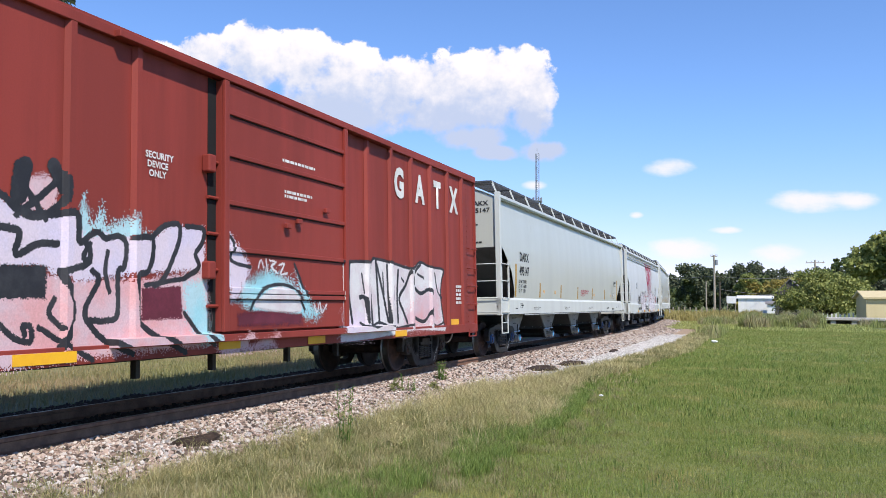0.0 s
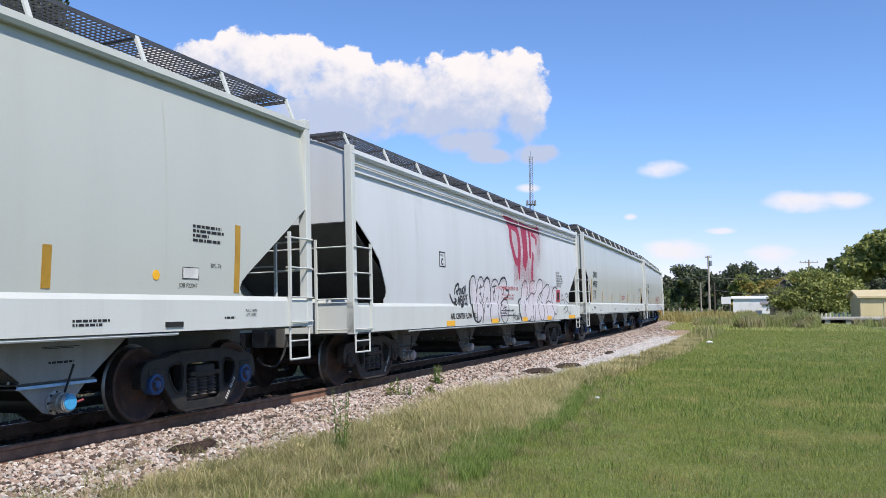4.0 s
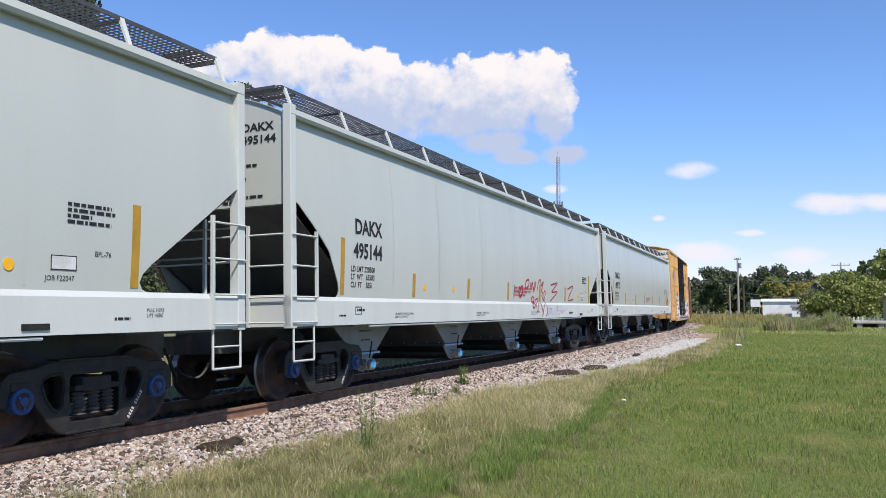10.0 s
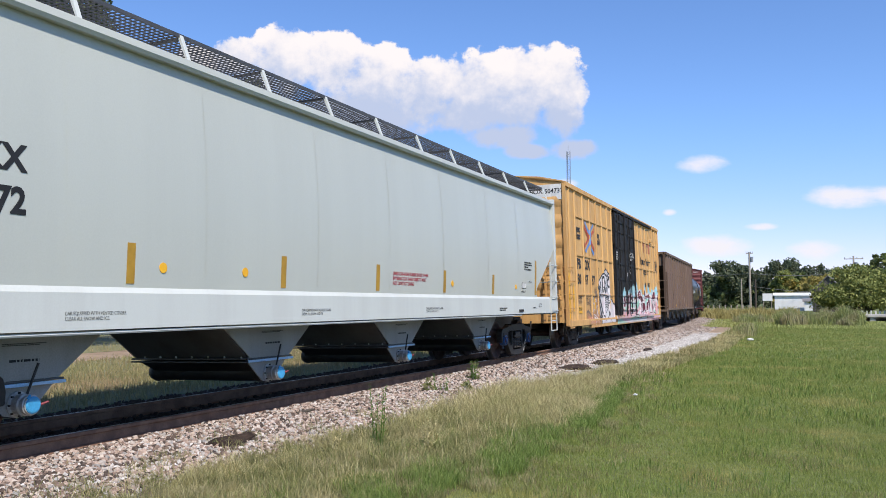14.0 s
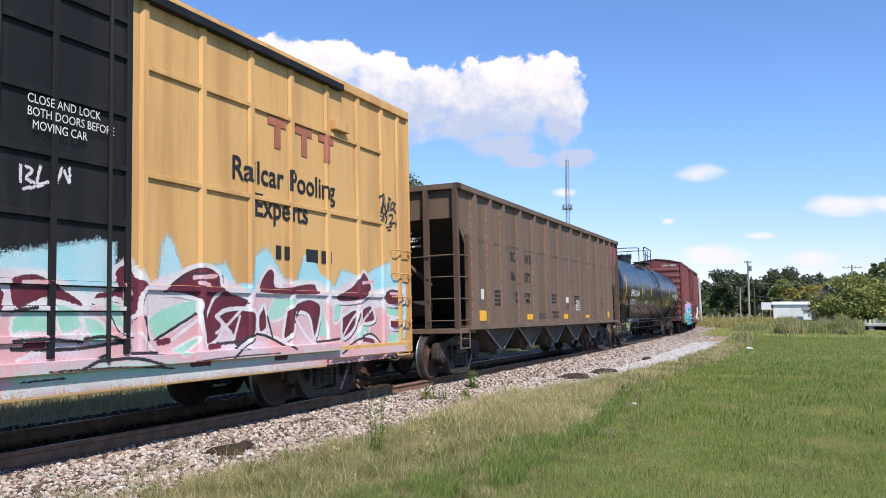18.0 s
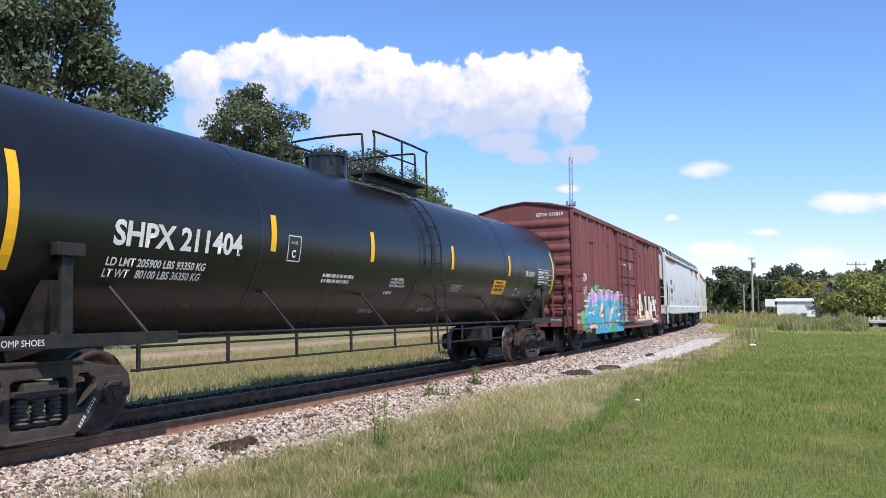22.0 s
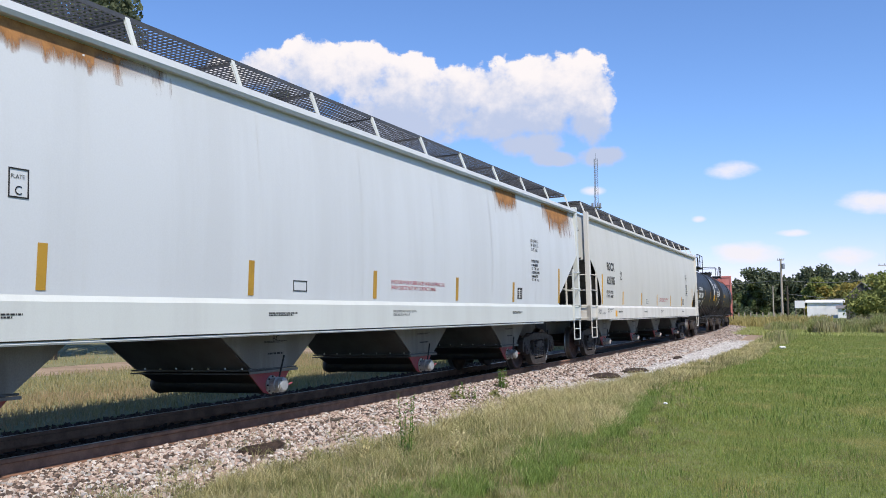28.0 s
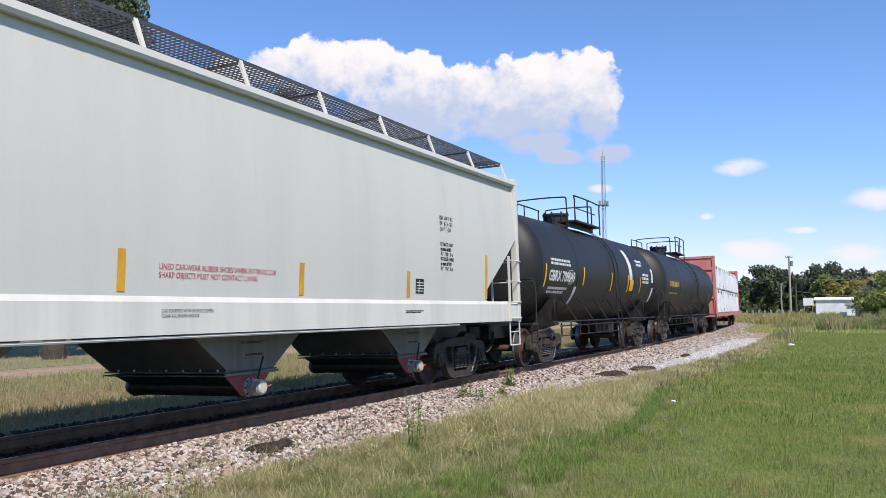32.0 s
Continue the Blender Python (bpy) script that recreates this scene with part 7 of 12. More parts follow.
def grey_hopper(s0, number, extra):
    load = {"495157": "220300\nLT  WT   65700", "495144": "220500\nLT  WT   65500", "495147": "220700\nLT  WT   65300"}.get(number, "220200\nLT  WT   65600")
    seams = (3.2, 5.2, 7.6, 9.8, 12.0, 14.4, 16.4)
    car, L = covered_hopper(s0, s0 + 19.6, HOPPER_GREY, SILL_WHITE, "light grey covered hopper with white sill and blue outlet caps", LIGHT_BLUE, BLUE_CAP, (3.2, 7.25, 11.3, 15.4), steel=BOGIE_BLACK, seams=seams)
    X = bulging(1.50, 4.06)
    lettering("marking", "DAKX", car, X, -7.98, 2.52, 0.33, INK_BLACK, wide=1.0, bold=0.011)
    lettering("marking", number, car, X, -8.02, 2.14, 0.33, INK_BLACK, wide=0.98, bold=0.011)
    lettering("stencil", "LD LMT " + load + "\nCU  FT    5851", car, X, -8.10, 1.92, 0.125, INK_BLACK, wide=0.95, bold=0.002)
    # the same on the end
    lettering("marking", "DAKX", car, 0.78, -L / 2 + 0.052, 3.86, 0.16, INK_BLACK, end=True, bold=0.004, wide=1.2)
    lettering("marking", number, car, 0.78, -L / 2 + 0.052, 3.68, 0.16, INK_BLACK, end=True, bold=0.004, wide=1.2)
    bars_of_text("small_stencil", car, 0.45, -L / 2 + 0.052, 3.35, (0.6, 0.3, 0.35, 0.4, 0.38, 0.2, 0.3, 0.7, 0.3), 0.04, INK_BLACK, True)
    for a, z1 in ((-8.36, 2.42), (-5.77, 1.97), (-3.05, 1.97), (-0.42, 1.97), (2.25, 1.97), (4.9, 1.97), (7.95, 2.42)):
        patch(car, "reflector", X, a - 0.055, a + 0.055, 1.55, z1, OCHRE)
    lettering("stencil", "LINED CAR-WEAR RUBBER SHOES WHEN\nENTERING CAR. SHARP OBJECTS MUST\nNOT CONTACT LINING", car, X, 0.10, 1.82, 0.082, INK_RED, wide=0.92, bold=0.002)
    for a in (-5.3, -3.87, 2.63, 6.43):
        bm = bmesh.new()
        rod(bm, (X(1.73) - 0.004, a, 1.73), (X(1.73) + 0.001, a, 1.73), 0.058, 16)
        part("round_sticker", bm, REFLECT, car)
    bars_of_text("small_stencil", car, X, 7.05, 2.32, (0.55, 0.6, 0.3, 0.55), 0.035, INK_BLACK, seed=3)
    frame_box(car, X, 6.88, 1.70, 0.3, 0.14, INK_BLACK, 0.008)
    patch(car, "data_plate", X, 6.89, 7.17, 1.71, 1.83, INK_WHITE)
    lettering("stencil", "JOB F22047", car, X, 6.82, 1.60, 0.07, INK_BLACK)
    lettering("stencil", "BPL-76", car, X, 7.40, 1.85, 0.075, INK_BLACK)
    bars_of_text("small_stencil", car, X, -7.95, 1.30, (0.25,), 0.035, INK_BLACK)
    for a in (-6.62, -2.67, 1.33):
        lettering("stencil", "CAR EQUIPPED WITH VENTED COVERS.\nCLEAR ALL SNOW AND ICE.", car, X, a, 1.235, 0.050, INK_BLACK, wide=0.86)
    for a, t in ((5.2, (0.5, 0.4)), (7.65, (0.22,)), (-8.5, (0.2,))):
        bars_of_text("small_stencil", car, X, a, 1.22, t, 0.026, INK_BLACK)
    lettering("stencil", "PULL HERE\nLIFT HERE", car, X, 8.1, 1.30, 0.055, INK_BLACK)
    frame_box(car, X, -8.0, 1.25, 0.2, 0.12, INK_BLACK, 0.008)
    part("tag_holder", cube(1.62, 1.64, 6.55, 6.85, 1.14, 1.20, 0.005), UNDER_BLACK, car)
    return car, X


def centre_flow():
    car, L = covered_hopper(-71.6, -53.75, HOPPER_WHITE, SILL_WHITE, "white covered hopper with black graffiti and a crimson scrawl", DULL_CAP, None, (3.5, 7.15, 10.8, 14.3), 3.95, None, (CHUTE_GRIME, UNDER_BLACK), None, (0.94, 1.42), (2.8, 6.6, 10.6, 14.6), 4.34)
    X = bulging(1.42, 3.95)
    for z in (3.64, 3.78):
        part("roof_ledge", cube(1.56, 1.605, -L / 2 + 0.1, L / 2 - 0.1, z - 0.012, z + 0.012, 0.004), HOPPER_WHITE, car)
    lettering("stencil", "DO NOT HAMMER ON SIDES OF CAR", car, X, -1.05, 1.80, 0.135, INK_RED, wide=0.88, bold=0.002)
    lettering("stencil", "  ATTACH GROUNDING CABLES\nTO LOADING OR UNLOADING", car, X, -0.62, 1.64, 0.09, INK_RED, wide=0.92)
    lettering("stencil", "ARL CENTER FLOW ARL", car, X, -4.40, 1.10, 0.17, INK_BLACK, wide=0.92, bold=0.006)
    lettering("stencil", "554U/554U LINING\nAPPLIED PARAGOULD 10-2006\nCAUTION: DO NOT USE STEAM,\nBOILING WATER OR SHARP OBJECTS\nTO CLEAN. ENTER CAR WITH\nFLAT SOFT SOLED SHOES.", car, X, 5.4, 2.42, 0.085, INK_BLACK, wide=0.72, bold=0.001)
    bars_of_text("small_stencil", car, X, -0.75, 1.24, (1.2, 0.4, 1.3), 0.04, INK_BLACK)
    frame_box(car, X, -4.98, 2.2, 0.34, 0.32, INK_BLACK, 0.02)
    lettering("stencil", "PLATE", car, X, -4.94, 2.42, 0.07, INK_BLACK)
    lettering("stencil", "C", car, X, -4.88, 2.25, 0.18, INK_BLACK, bold=0.008)
    patch(car, "data_plate", X, 5.45, 5.95, 1.50, 1.90, INK_RED, "dark red data plate")
    patch(car, "data_plate", bulging(1.42, 3.95, 0.009), 5.55, 5.84, 1.58, 1.82, INK_BLACK)
    for a, w in ((-4.65, 0.5), (-1.55, 0.55), (1.26, 0.5), (4.07, 0.52), (7.1, 0.95)):
        patch(car, "reflector", X, a, a + w, 0.955, 1.065, REFLECT)
    return car, X


def yellow_boxcar():
    car, L = boxcar(9.75, 27.2, 1.5, 0.78, 4.88, YELLOW_PAINT, "tall yellow boxcar with black double doors and graffiti", YELLOW_PAINT, 2.15, None, 6)
    X = 1.485
    offs = (-8.3, -7.62, -6.62, -5.68, -4.73, -3.83, -2.96, -2.2, 2.3, 3.25, 4.19, 5.1, 6.03, 6.95, 7.75, 8.35)
    ribbed_flank(car, X, L, 0.8, 4.82, offs, YELLOW_PAINT, 0.07, 0.035)
    for z in (1.62, 2.83, 4.02):
        for lo, hi in ((-7.62, -2.2), (2.3, 7.75)):
            part("belt_rail", cube(X, X + 0.03, lo, hi, z - 0.03, z + 0.03, 0.006), YELLOW_PAINT, car)
    part("lower_sill", cube(1.42, 1.525, -5.9, 5.9, 0.56, 0.70, 0.006), YELLOW_PAINT, car)
    for k, (a0, a1) in enumerate(((-1.95, 0.05), (0.07, 2.06))):
        d = part("plug_door", cube(X - 0.02, X + 0.06, a0, a1, 0.9, 4.72, 0.012), BLACK_DOOR, car, "sooty black plug door")
        for z in (1.1, 1.38, 1.62, 2.25, 2.83, 3.4, 4.02, 4.4):
            part("door_rib", cube(X + 0.06, X + 0.095, a0 + 0.05, a1 - 0.05, z - 0.03, z + 0.03, 0.006), BLACK_DOOR, d)
        for a in (a0 + 0.06, (a0 + a1) / 2, a1 - 0.06):
            part("door_stile", cube(X + 0.06, X + 0.10, a - 0.035, a + 0.035, 0.92, 4.7, 0.006), BLACK_DOOR, d)
        for a in ((a0 + 0.35), (a1 - 0.35)):
            part("lock_rod", bar((X + 0.13, a, 0.85), (X + 0.13, a, 4.75), 0.022, 8), BLACK_DOOR, d)
    part("door_track", cube(X, X + 0.12, -2.2, 6.2, 0.78, 0.88, 0.006), YELLOW_PAINT, car)
    part("upper_track", cube(X, X + 0.10, -2.1, 6.4, 4.74, 4.84, 0.006), BLACK_DOOR, car)
    for z in (3.6, 1.55, 1.35):
        part("door_hinge", cube(X, X + 0.14, -2.16, -2.0, z - 0.1, z + 0.1, 0.01), BLACK_DOOR, car)
    part("roof_hatch_box", cube(X, X + 0.1, 6.15, 6.55, 4.1, 4.25, 0.01), YELLOW_PAINT, car)
    box_ladders(car, L, 1.5, 0.78, (1.2, 1.6, 2.0, 2.4), YELLOW_PAINT, 0.62)
    # markings
    Y = X + 0.006
    lettering("slogan", "next", car, Y, -7.48, 3.55, 0.29, INK_BLACK, bold=0.012, wide=0.95)
    lettering("slogan", "load", car, Y, -7.42, 3.33, 0.29, INK_BLACK, bold=0.012, wide=0.95)
    lettering("slogan", "any", car, Y, -4.64, 3.55, 0.29, INK_BLACK, bold=0.012, wide=0.95)
    lettering("slogan", "road", car, Y, -4.7, 3.33, 0.29, INK_BLACK, bold=0.012, wide=0.95)
    for a, z, t in ((-7.48, 2.42, "FB"), (-6.52, 2.42, "OX"), (-7.48, 1.95, "50"), (-6.55, 1.95, "47"), (-5.58, 1.95, "37")):
        lettering("marking", t, car, Y, a, z, 0.42, INK_BLACK, bold=0.016, wide=1.1)
    lettering("stencil", "LD LMT\nLT  WT", car, Y, -7.46, 1.47, 0.14, INK_BLACK, bold=0.003)
    lettering("stencil", "213800\n  72200", car, Y, -6.5, 1.44, 0.13, INK_BLACK, bold=0.003)
    patch(car, "warning_sticker", Y, -7.5, -7.02, 1.04, 1.24, REFLECT, "yellow warning sticker")
    bars_of_text("small_stencil", car, Y + 0.005, -7.45, 1.18, (0.4, 0.4), 0.035, INK_BLACK)
    for a, z0, z1 in ((-8.0, 1.1, 1.9), (-5.22, 1.14, 1.52), (-2.75, 1.14, 1.54), (-8.5, 0.9, 2.3)):
        patch(car, "reflector", X + 0.004, a - 0.06, a + 0.06, z0, z1, REFLECT)
    # crossed ribbons of the painted emblem
    for col, rows in ((RIBBON_RED, ([(-6.43, 3.82), (-6.38, 3.84), (-5.77, 3.53), (-5.75, 3.46), (-5.8, 3.4), (-5.92, 3.35), (-6.43, 3.07), (-6.43, 3.28), (-6.38, 3.22), (-5.94, 3.44), (-6.06, 3.52), (-6.37, 3.68), (-6.43, 3.62)], [(-5.57, 3.56), (-5.12, 3.8), (-5.05, 3.85), (-5.05, 3.63), (-5.1, 3.69), (-5.49, 3.48), (-5.55, 3.45)], [(-5.55, 3.44), (-5.49, 3.43), (-5.11, 3.18), (-5.07, 3.25), (-5.05, 3.03), (-5.57, 3.3)])),
                      (RIBBON_BLUE, ([(-6.37, 3.9), (-6.24, 3.98), (-6.07, 3.86), (-5.87, 3.73), (-5.72, 3.72), (-5.63, 3.64), (-5.6, 3.51), (-5.63, 3.37), (-5.68, 3.27), (-5.76, 3.2), (-5.9, 3.15), (-6.24, 2.94), (-6.4, 3.01), (-6.17, 3.14), (-5.88, 3.29), (-5.78, 3.34), (-5.73, 3.44), (-5.72, 3.54), (-5.77, 3.6), (-5.87, 3.59), (-6.01, 3.67), (-6.19, 3.8)], [(-5.62, 3.73), (-5.25, 3.93), (-5.26, 3.99), (-5.09, 3.9), (-5.21, 3.83), (-5.62, 3.63)], [(-5.62, 3.25), (-5.52, 3.2), (-5.09, 2.99), (-5.22, 2.92), (-5.29, 2.9), (-5.3, 2.95), (-5.61, 3.13)]))):
        bm = bmesh.new()
        for pts in rows:
            plate(bm, Y + 0.004, pts)
        part("emblem", drape(bm, offs, 0.07, 0.035), col, car, "faded red and blue crossed ribbons")
    frame_box(car, Y, -4.72, 2.26, 0.24, 0.26, INK_BLACK, 0.012)
    lettering("stencil", "F", car, Y, -4.65, 2.30, 0.12, INK_BLACK)
    lettering("slogan", "Railcar Pooling\n    Experts", car, Y, 3.78, 3.02, 0.42, INK_BLACK, bold=0.006, wide=0.98, posts=(offs, 0.07, 0.035))
    bm = bmesh.new()
    for a in (4.55, 5.2, 5.8):
        box(bm, Y - 0.001, Y + 0.002, a, a + 0.42, 3.86, 3.98)
        box(bm, Y - 0.001, Y + 0.002, a + 0.15, a + 0.29, 3.56, 3.86)
    part("emblem", drape(bm, offs, 0.07, 0.035), FADED_RED, car, "faded red block emblem")
    for a, w in ((4.72, 0.12), (4.92, 0.16), (5.45, 0.3), (5.85, 0.28)):
        part("web_stencil", cube(Y - 0.001, Y + 0.001, a, a + w, 2.06, 2.24), INK_BLACK, car)
    lettering("stencil", "CLOSE AND LOCK\nBOTH DOORS BEFORE\n  MOVING CAR", car, X + 0.108, 0.74, 3.26, 0.12, INK_WHITE, wide=0.85)
    bars_of_text("small_stencil", car, X + 0.064, -1.7, 3.2, (0.4, 0.35, 0.4, 0.3), 0.05, INK_WHITE)
    # white panel across the end's top
    e = -L / 2
    part("end_panel", cube(-1.40, 1.40, e - 0.012, e + 0.03, 4.40, 4.86), INK_WHITE, car, "white lettered panel on the end")
    lettering("marking", "FBOX 504737", car, 0.35, e - 0.016, 4.60, 0.19, INK_BLACK, end=True, bold=0.003)
    lettering("stencil", "FREIGHT CAR", car, -1.15, e - 0.016, 4.55, 0.15, INK_BLACK, end=True)
    for k in range(3):
        bars_of_text("small_stencil", car, -0.9, e - 0.075, 4.28 - k * 0.62, (1.6, 0.9), 0.03, INK_GREY, True, 4 + k)
    for k in range(4):
        bm = bmesh.new()
        pipe(bm, [(0.9, e - 0.14, 1.15 + 0.38 * k), (1.35, e - 0.14, 1.15 + 0.38 * k)], 0.014, 6)
        part("rung", bm, YELLOW_PAINT, car)
    for x in (0.88, 1.36):
        part("ladder_rail", cube(x - 0.02, x + 0.02, e - 0.16, e - 0.12, 0.8, 2.45), YELLOW_PAINT, car)
    return car, X


def coal_hopper():
    car = empty("open_hopper_car", "grimy brown open-top coal hopper with rusty ribs", "freight car", "cars of the freight train")
    s0, s1 = 29.3, 45.0
    L, X = s1 - s0, 1.5
    half = L / 2
    cut = [(0.92, 1.06), (0.92, 2.28), (0.06, 3.28), (0.06, 3.30)]
    for sgn in (1, -1):
        bm = bmesh.new()
        for x0, x1 in ((sgn * X, sgn * (X - 0.02)),):
            prism(bm, [(-half + 0.92, 1.06), (-half + 0.92, 2.28), (-half + 0.06, 3.28), (-half + 0.06, 3.88), (half - 0.06, 3.88), (half - 0.06, 3.28), (half - 0.92, 2.28), (half - 0.92, 1.06)], "x", min(x0, x1), max(x0, x1))
        part("side_sheet", bm, COAL_BROWN, car)
        part("top_chord", cube(min(sgn * (X - 0.03), sgn * (X + 0.1)), max(sgn * (X - 0.03), sgn * (X + 0.1)), -half, half, 3.84, 3.96, 0.01), COAL_BROWN, car)
        part("side_sill", cube(min(sgn * (X - 0.1), sgn * (X + 0.10)), max(sgn * (X - 0.1), sgn * (X + 0.10)), -half + 0.5, half - 0.5, 0.98, 1.07, 0.006), COAL_BROWN, car)
        for a in (-6.9, -5.95, -5.05, -3.82, -2.6, -1.41, -0.2, 1.03, 2.25, 3.42, 4.6, 5.5, 6.38):
            bm = bmesh.new()
            prism(bm, [(sgn * X, a - 0.05), (sgn * X, a + 0.13), (sgn * (X + 0.085), a + 0.10), (sgn * (X + 0.085), a - 0.03)], "z", 1.07, 3.84)
            part("side_rib", bm, RIB_BROWN, car, "brown pressed rib")
            part("rib_flange", cube(min(sgn * X, sgn * (X + 0.012)), max(sgn * X, sgn * (X + 0.012)), a - 0.17, a - 0.045, 1.07, 3.84, 0.003), COAL_RIB, car, "rusty tan riveted flange")
            if sgn > 0:
                rivets(car, X + 0.014, a - 0.11, 1.2, 3.8, INK_GREY, 0.21)
        # riveted seam along the sheet
        bm = bmesh.new()
        box(bm, min(sgn * X, sgn * (X + 0.006)), max(sgn * X, sgn * (X + 0.006)), -half + 0.4, half - 0.4, 2.86, 2.94)
        part("sheet_seam", bm, COAL_BROWN, car)
        bm = bmesh.new()
        y = -half + 0.5
        while y < half - 0.5:
            rod(bm, (sgn * X, y, 2.90), (sgn * (X + 0.018), y, 2.90), 0.016, 6)
            y += 0.21
        tagged(part("riveting", bm, INK_GREY, car), kind="stuff")
    part("floor_core", cube(-X + 0.1, X - 0.1, -half + 3.2, half - 3.2, 1.04, 2.4), COAL_BROWN, car)
    for sgn in (-1, 1):
        e = sgn * half
        y0, y1 = sorted((e - sgn * 0.10, e - sgn * 0.12))
        part("end_panel", cube(-X, X, y0, y1, 3.26, 3.88), COAL_BROWN, car)
        part("end_chord", cube(-X - 0.1, X + 0.1, min(e, e - sgn * 0.14), max(e, e - sgn * 0.14), 3.84, 3.96, 0.01), COAL_BROWN, car)
        bm = bmesh.new()
        loft(bm, [[(-X, e - sgn * 0.11, 3.27), (X, e - sgn * 0.11, 3.27), (X, e - sgn * 0.11, 3.25), (-X, e - sgn * 0.11, 3.25)],
                  [(-X, e - sgn * 3.3, 1.05), (X, e - sgn * 3.3, 1.05), (X, e - sgn * 3.3, 1.03), (-X, e - sgn * 3.3, 1.03)]])
        # sheet darkened in colour for the shadow under the overhang
        part("slope_sheet", bm, END_SHADE, car)
        for x in (-1.5, -0.95, -0.35, 0.25, 0.85, 1.5):
            part("end_post", cube(x - 0.055, x + 0.055, min(e, e - sgn * 0.10), max(e, e - sgn * 0.10), 1.0, 3.86, 0.008), RIB_DARK, car)
        part("corner_post", cube(X - 0.02, X + 0.09, min(e - sgn * 0.62, e - sgn * 0.52), max(e - sgn * 0.62, e - sgn * 0.52), 1.0, 2.95, 0.008), RIB_DARK, car)
        bm = bmesh.new()
        rod(bm, (-0.6, e - sgn * 0.2, 3.2), (0.8, e - sgn * 0.35, 1.9), 0.05, 6)
        part("end_brace", bm, RIB_DARK, car)
        part("end_sill", cube(-X - 0.06, X + 0.06, min(e, e - sgn * 0.9), max(e, e - sgn * 0.9), 0.92, 1.02, 0.01), COAL_BROWN, car)
        bm = bmesh.new()
        rod(bm, (-0.5, e - sgn * 0.8, 1.45), (0.55, e - sgn * 0.8, 1.45), 0.17, 14)
        part("brake_reservoir", bm, END_SHADE, car)
        for h in (1.18, 1.62, 2.06, 2.5):
            part("rung", bar((X + 0.05, e - sgn * 0.05, h), (X + 0.05, e - sgn * 0.57, h), 0.013, 6), COAL_BROWN, car)
            part("rung", bar((X - 0.03, e + sgn * 0.03, h), (X - 0.62, e + sgn * 0.03, h), 0.013, 6), COAL_BROWN, car)
        part("hand_rail", bar((-X, e + sgn * 0.03, 2.42), (X, e + sgn * 0.03, 2.5), 0.013, 6), COAL_BROWN, car)
        part("draft_sill", cube(-0.32, 0.32, min(e - sgn * 0.0, e - sgn * 2.6), max(e, e - sgn * 2.6), 0.70, 1.0, 0.01), UNDER_BLACK, car)
        stirrup(car, e - sgn * 0.06, e - sgn * 0.55, X + 0.05, 1.0, COAL_BROWN)
    for y in (-4.6, -2.3, 0.0, 2.3, 4.6):
        bm = bmesh.new()
        loft(bm, [[(-1.25, y - 1.15, 1.04), (1.25, y - 1.15, 1.04), (1.25, y + 1.15, 1.04), (-1.25, y + 1.15, 1.04)], [(-1.05, y - 0.2, 0.46), (1.05, y - 0.2, 0.46), (1.05, y + 0.2, 0.46), (-1.05, y + 0.2, 0.46)]])
        c = part("discharge_hopper", bm, CHUTE_COAL, car)
        part("side_plate", prism(bmesh.new(), [(y - 1.1, 1.02), (y + 1.1, 1.02), (y + 0.1, 0.5), (y - 0.1, 0.5)], "x", 1.26, 1.28), CHUTE_COAL, c)
        for d in (-1, 1):
            part("dusty_edge", bar((1.29, y + d * 1.1, 1.0), (1.29, y + d * 0.1, 0.5), 0.022, 5), CHUTE_SIDE, c)
        part("drop_door", prism(bmesh.new(), [(y + 0.22, 0.46), (y + 0.95, 0.78), (y + 0.98, 0.74), (y + 0.25, 0.40)], "x", -1.1, 1.1), SHADED_GREY, c)
        part("door_lug", cube(0.95, 1.12, y + 0.1, y + 0.42, 0.36, 0.52, 0.03), SHADED_GREY, c)
    couple(car, L, UNDER_BLACK, 0.5)
    register(car, s0, s1, [bogie(car, -half + 1.15), bogie(car, half - 1.15)])
    Y = X + 0.006
    for a, z, t in ((-4.46, 2.56, "SC"), (-3.36, 2.56, "WX"), (-4.46, 2.10, "06"), (-3.39, 2.10, "072")):
        lettering("marking", t, car, Y, a, z, 0.32, INK_GREY, bold=0.008, wide=0.98)
    lettering("marking", "SCWX\n06072", car, -0.15, -half + 0.096, 3.66, 0.20, INK_GREY, end=True, bold=0.004)
    bars_of_text("small_stencil", car, -0.1, -half + 0.30, 3.0, (0.5, 0.4, 0.7, 0.65, 0.4, 0.7), 0.035, INK_WHITE, True)
    for a, w, h in ((-6.68, 0.5, 0.22), (-3.27, 0.47, 0.14), (0.16, 0.48, 0.13), (2.79, 0.5, 0.10), (5.7, 0.51, 0.2)):
        patch(car, "reflector", Y, a, a + w, 1.16, 1.16 + h, REFLECT)
    patch(car, "data_plate", Y, -6.48, -6.30, 1.62, 1.84, INK_WHITE)
    patch(car, "data_plate", Y, 0.46, 0.76, 1.62, 1.78, INK_WHITE)
    patch(car, "data_plate", Y, 5.72, 5.93, 1.47, 1.72, INK_WHITE)
    frame_box(car, Y, 1.60, 1.40, 0.40, 0.30, INK_WHITE, 0.03)
    bars_of_text("small_stencil", car, Y, 1.66, 1.60, (0.3, 0.28, 0.3), 0.04, INK_WHITE)
    lettering("stencil", "LMT\n WT", car, Y, -4.2, 1.72, 0.17, INK_GREY, bold=0.003)
    lettering("stencil", "237100\n 48900", car, Y, -3.42, 1.72, 0.15, INK_GREY, bold=0.003)
    lettering("stencil", "DOORS ARE LOCKED WHEN\nINDICATOR IS WITHIN STRIPE", car, Y, -2.22, 1.26, 0.075, INK_GREY, wide=0.75)
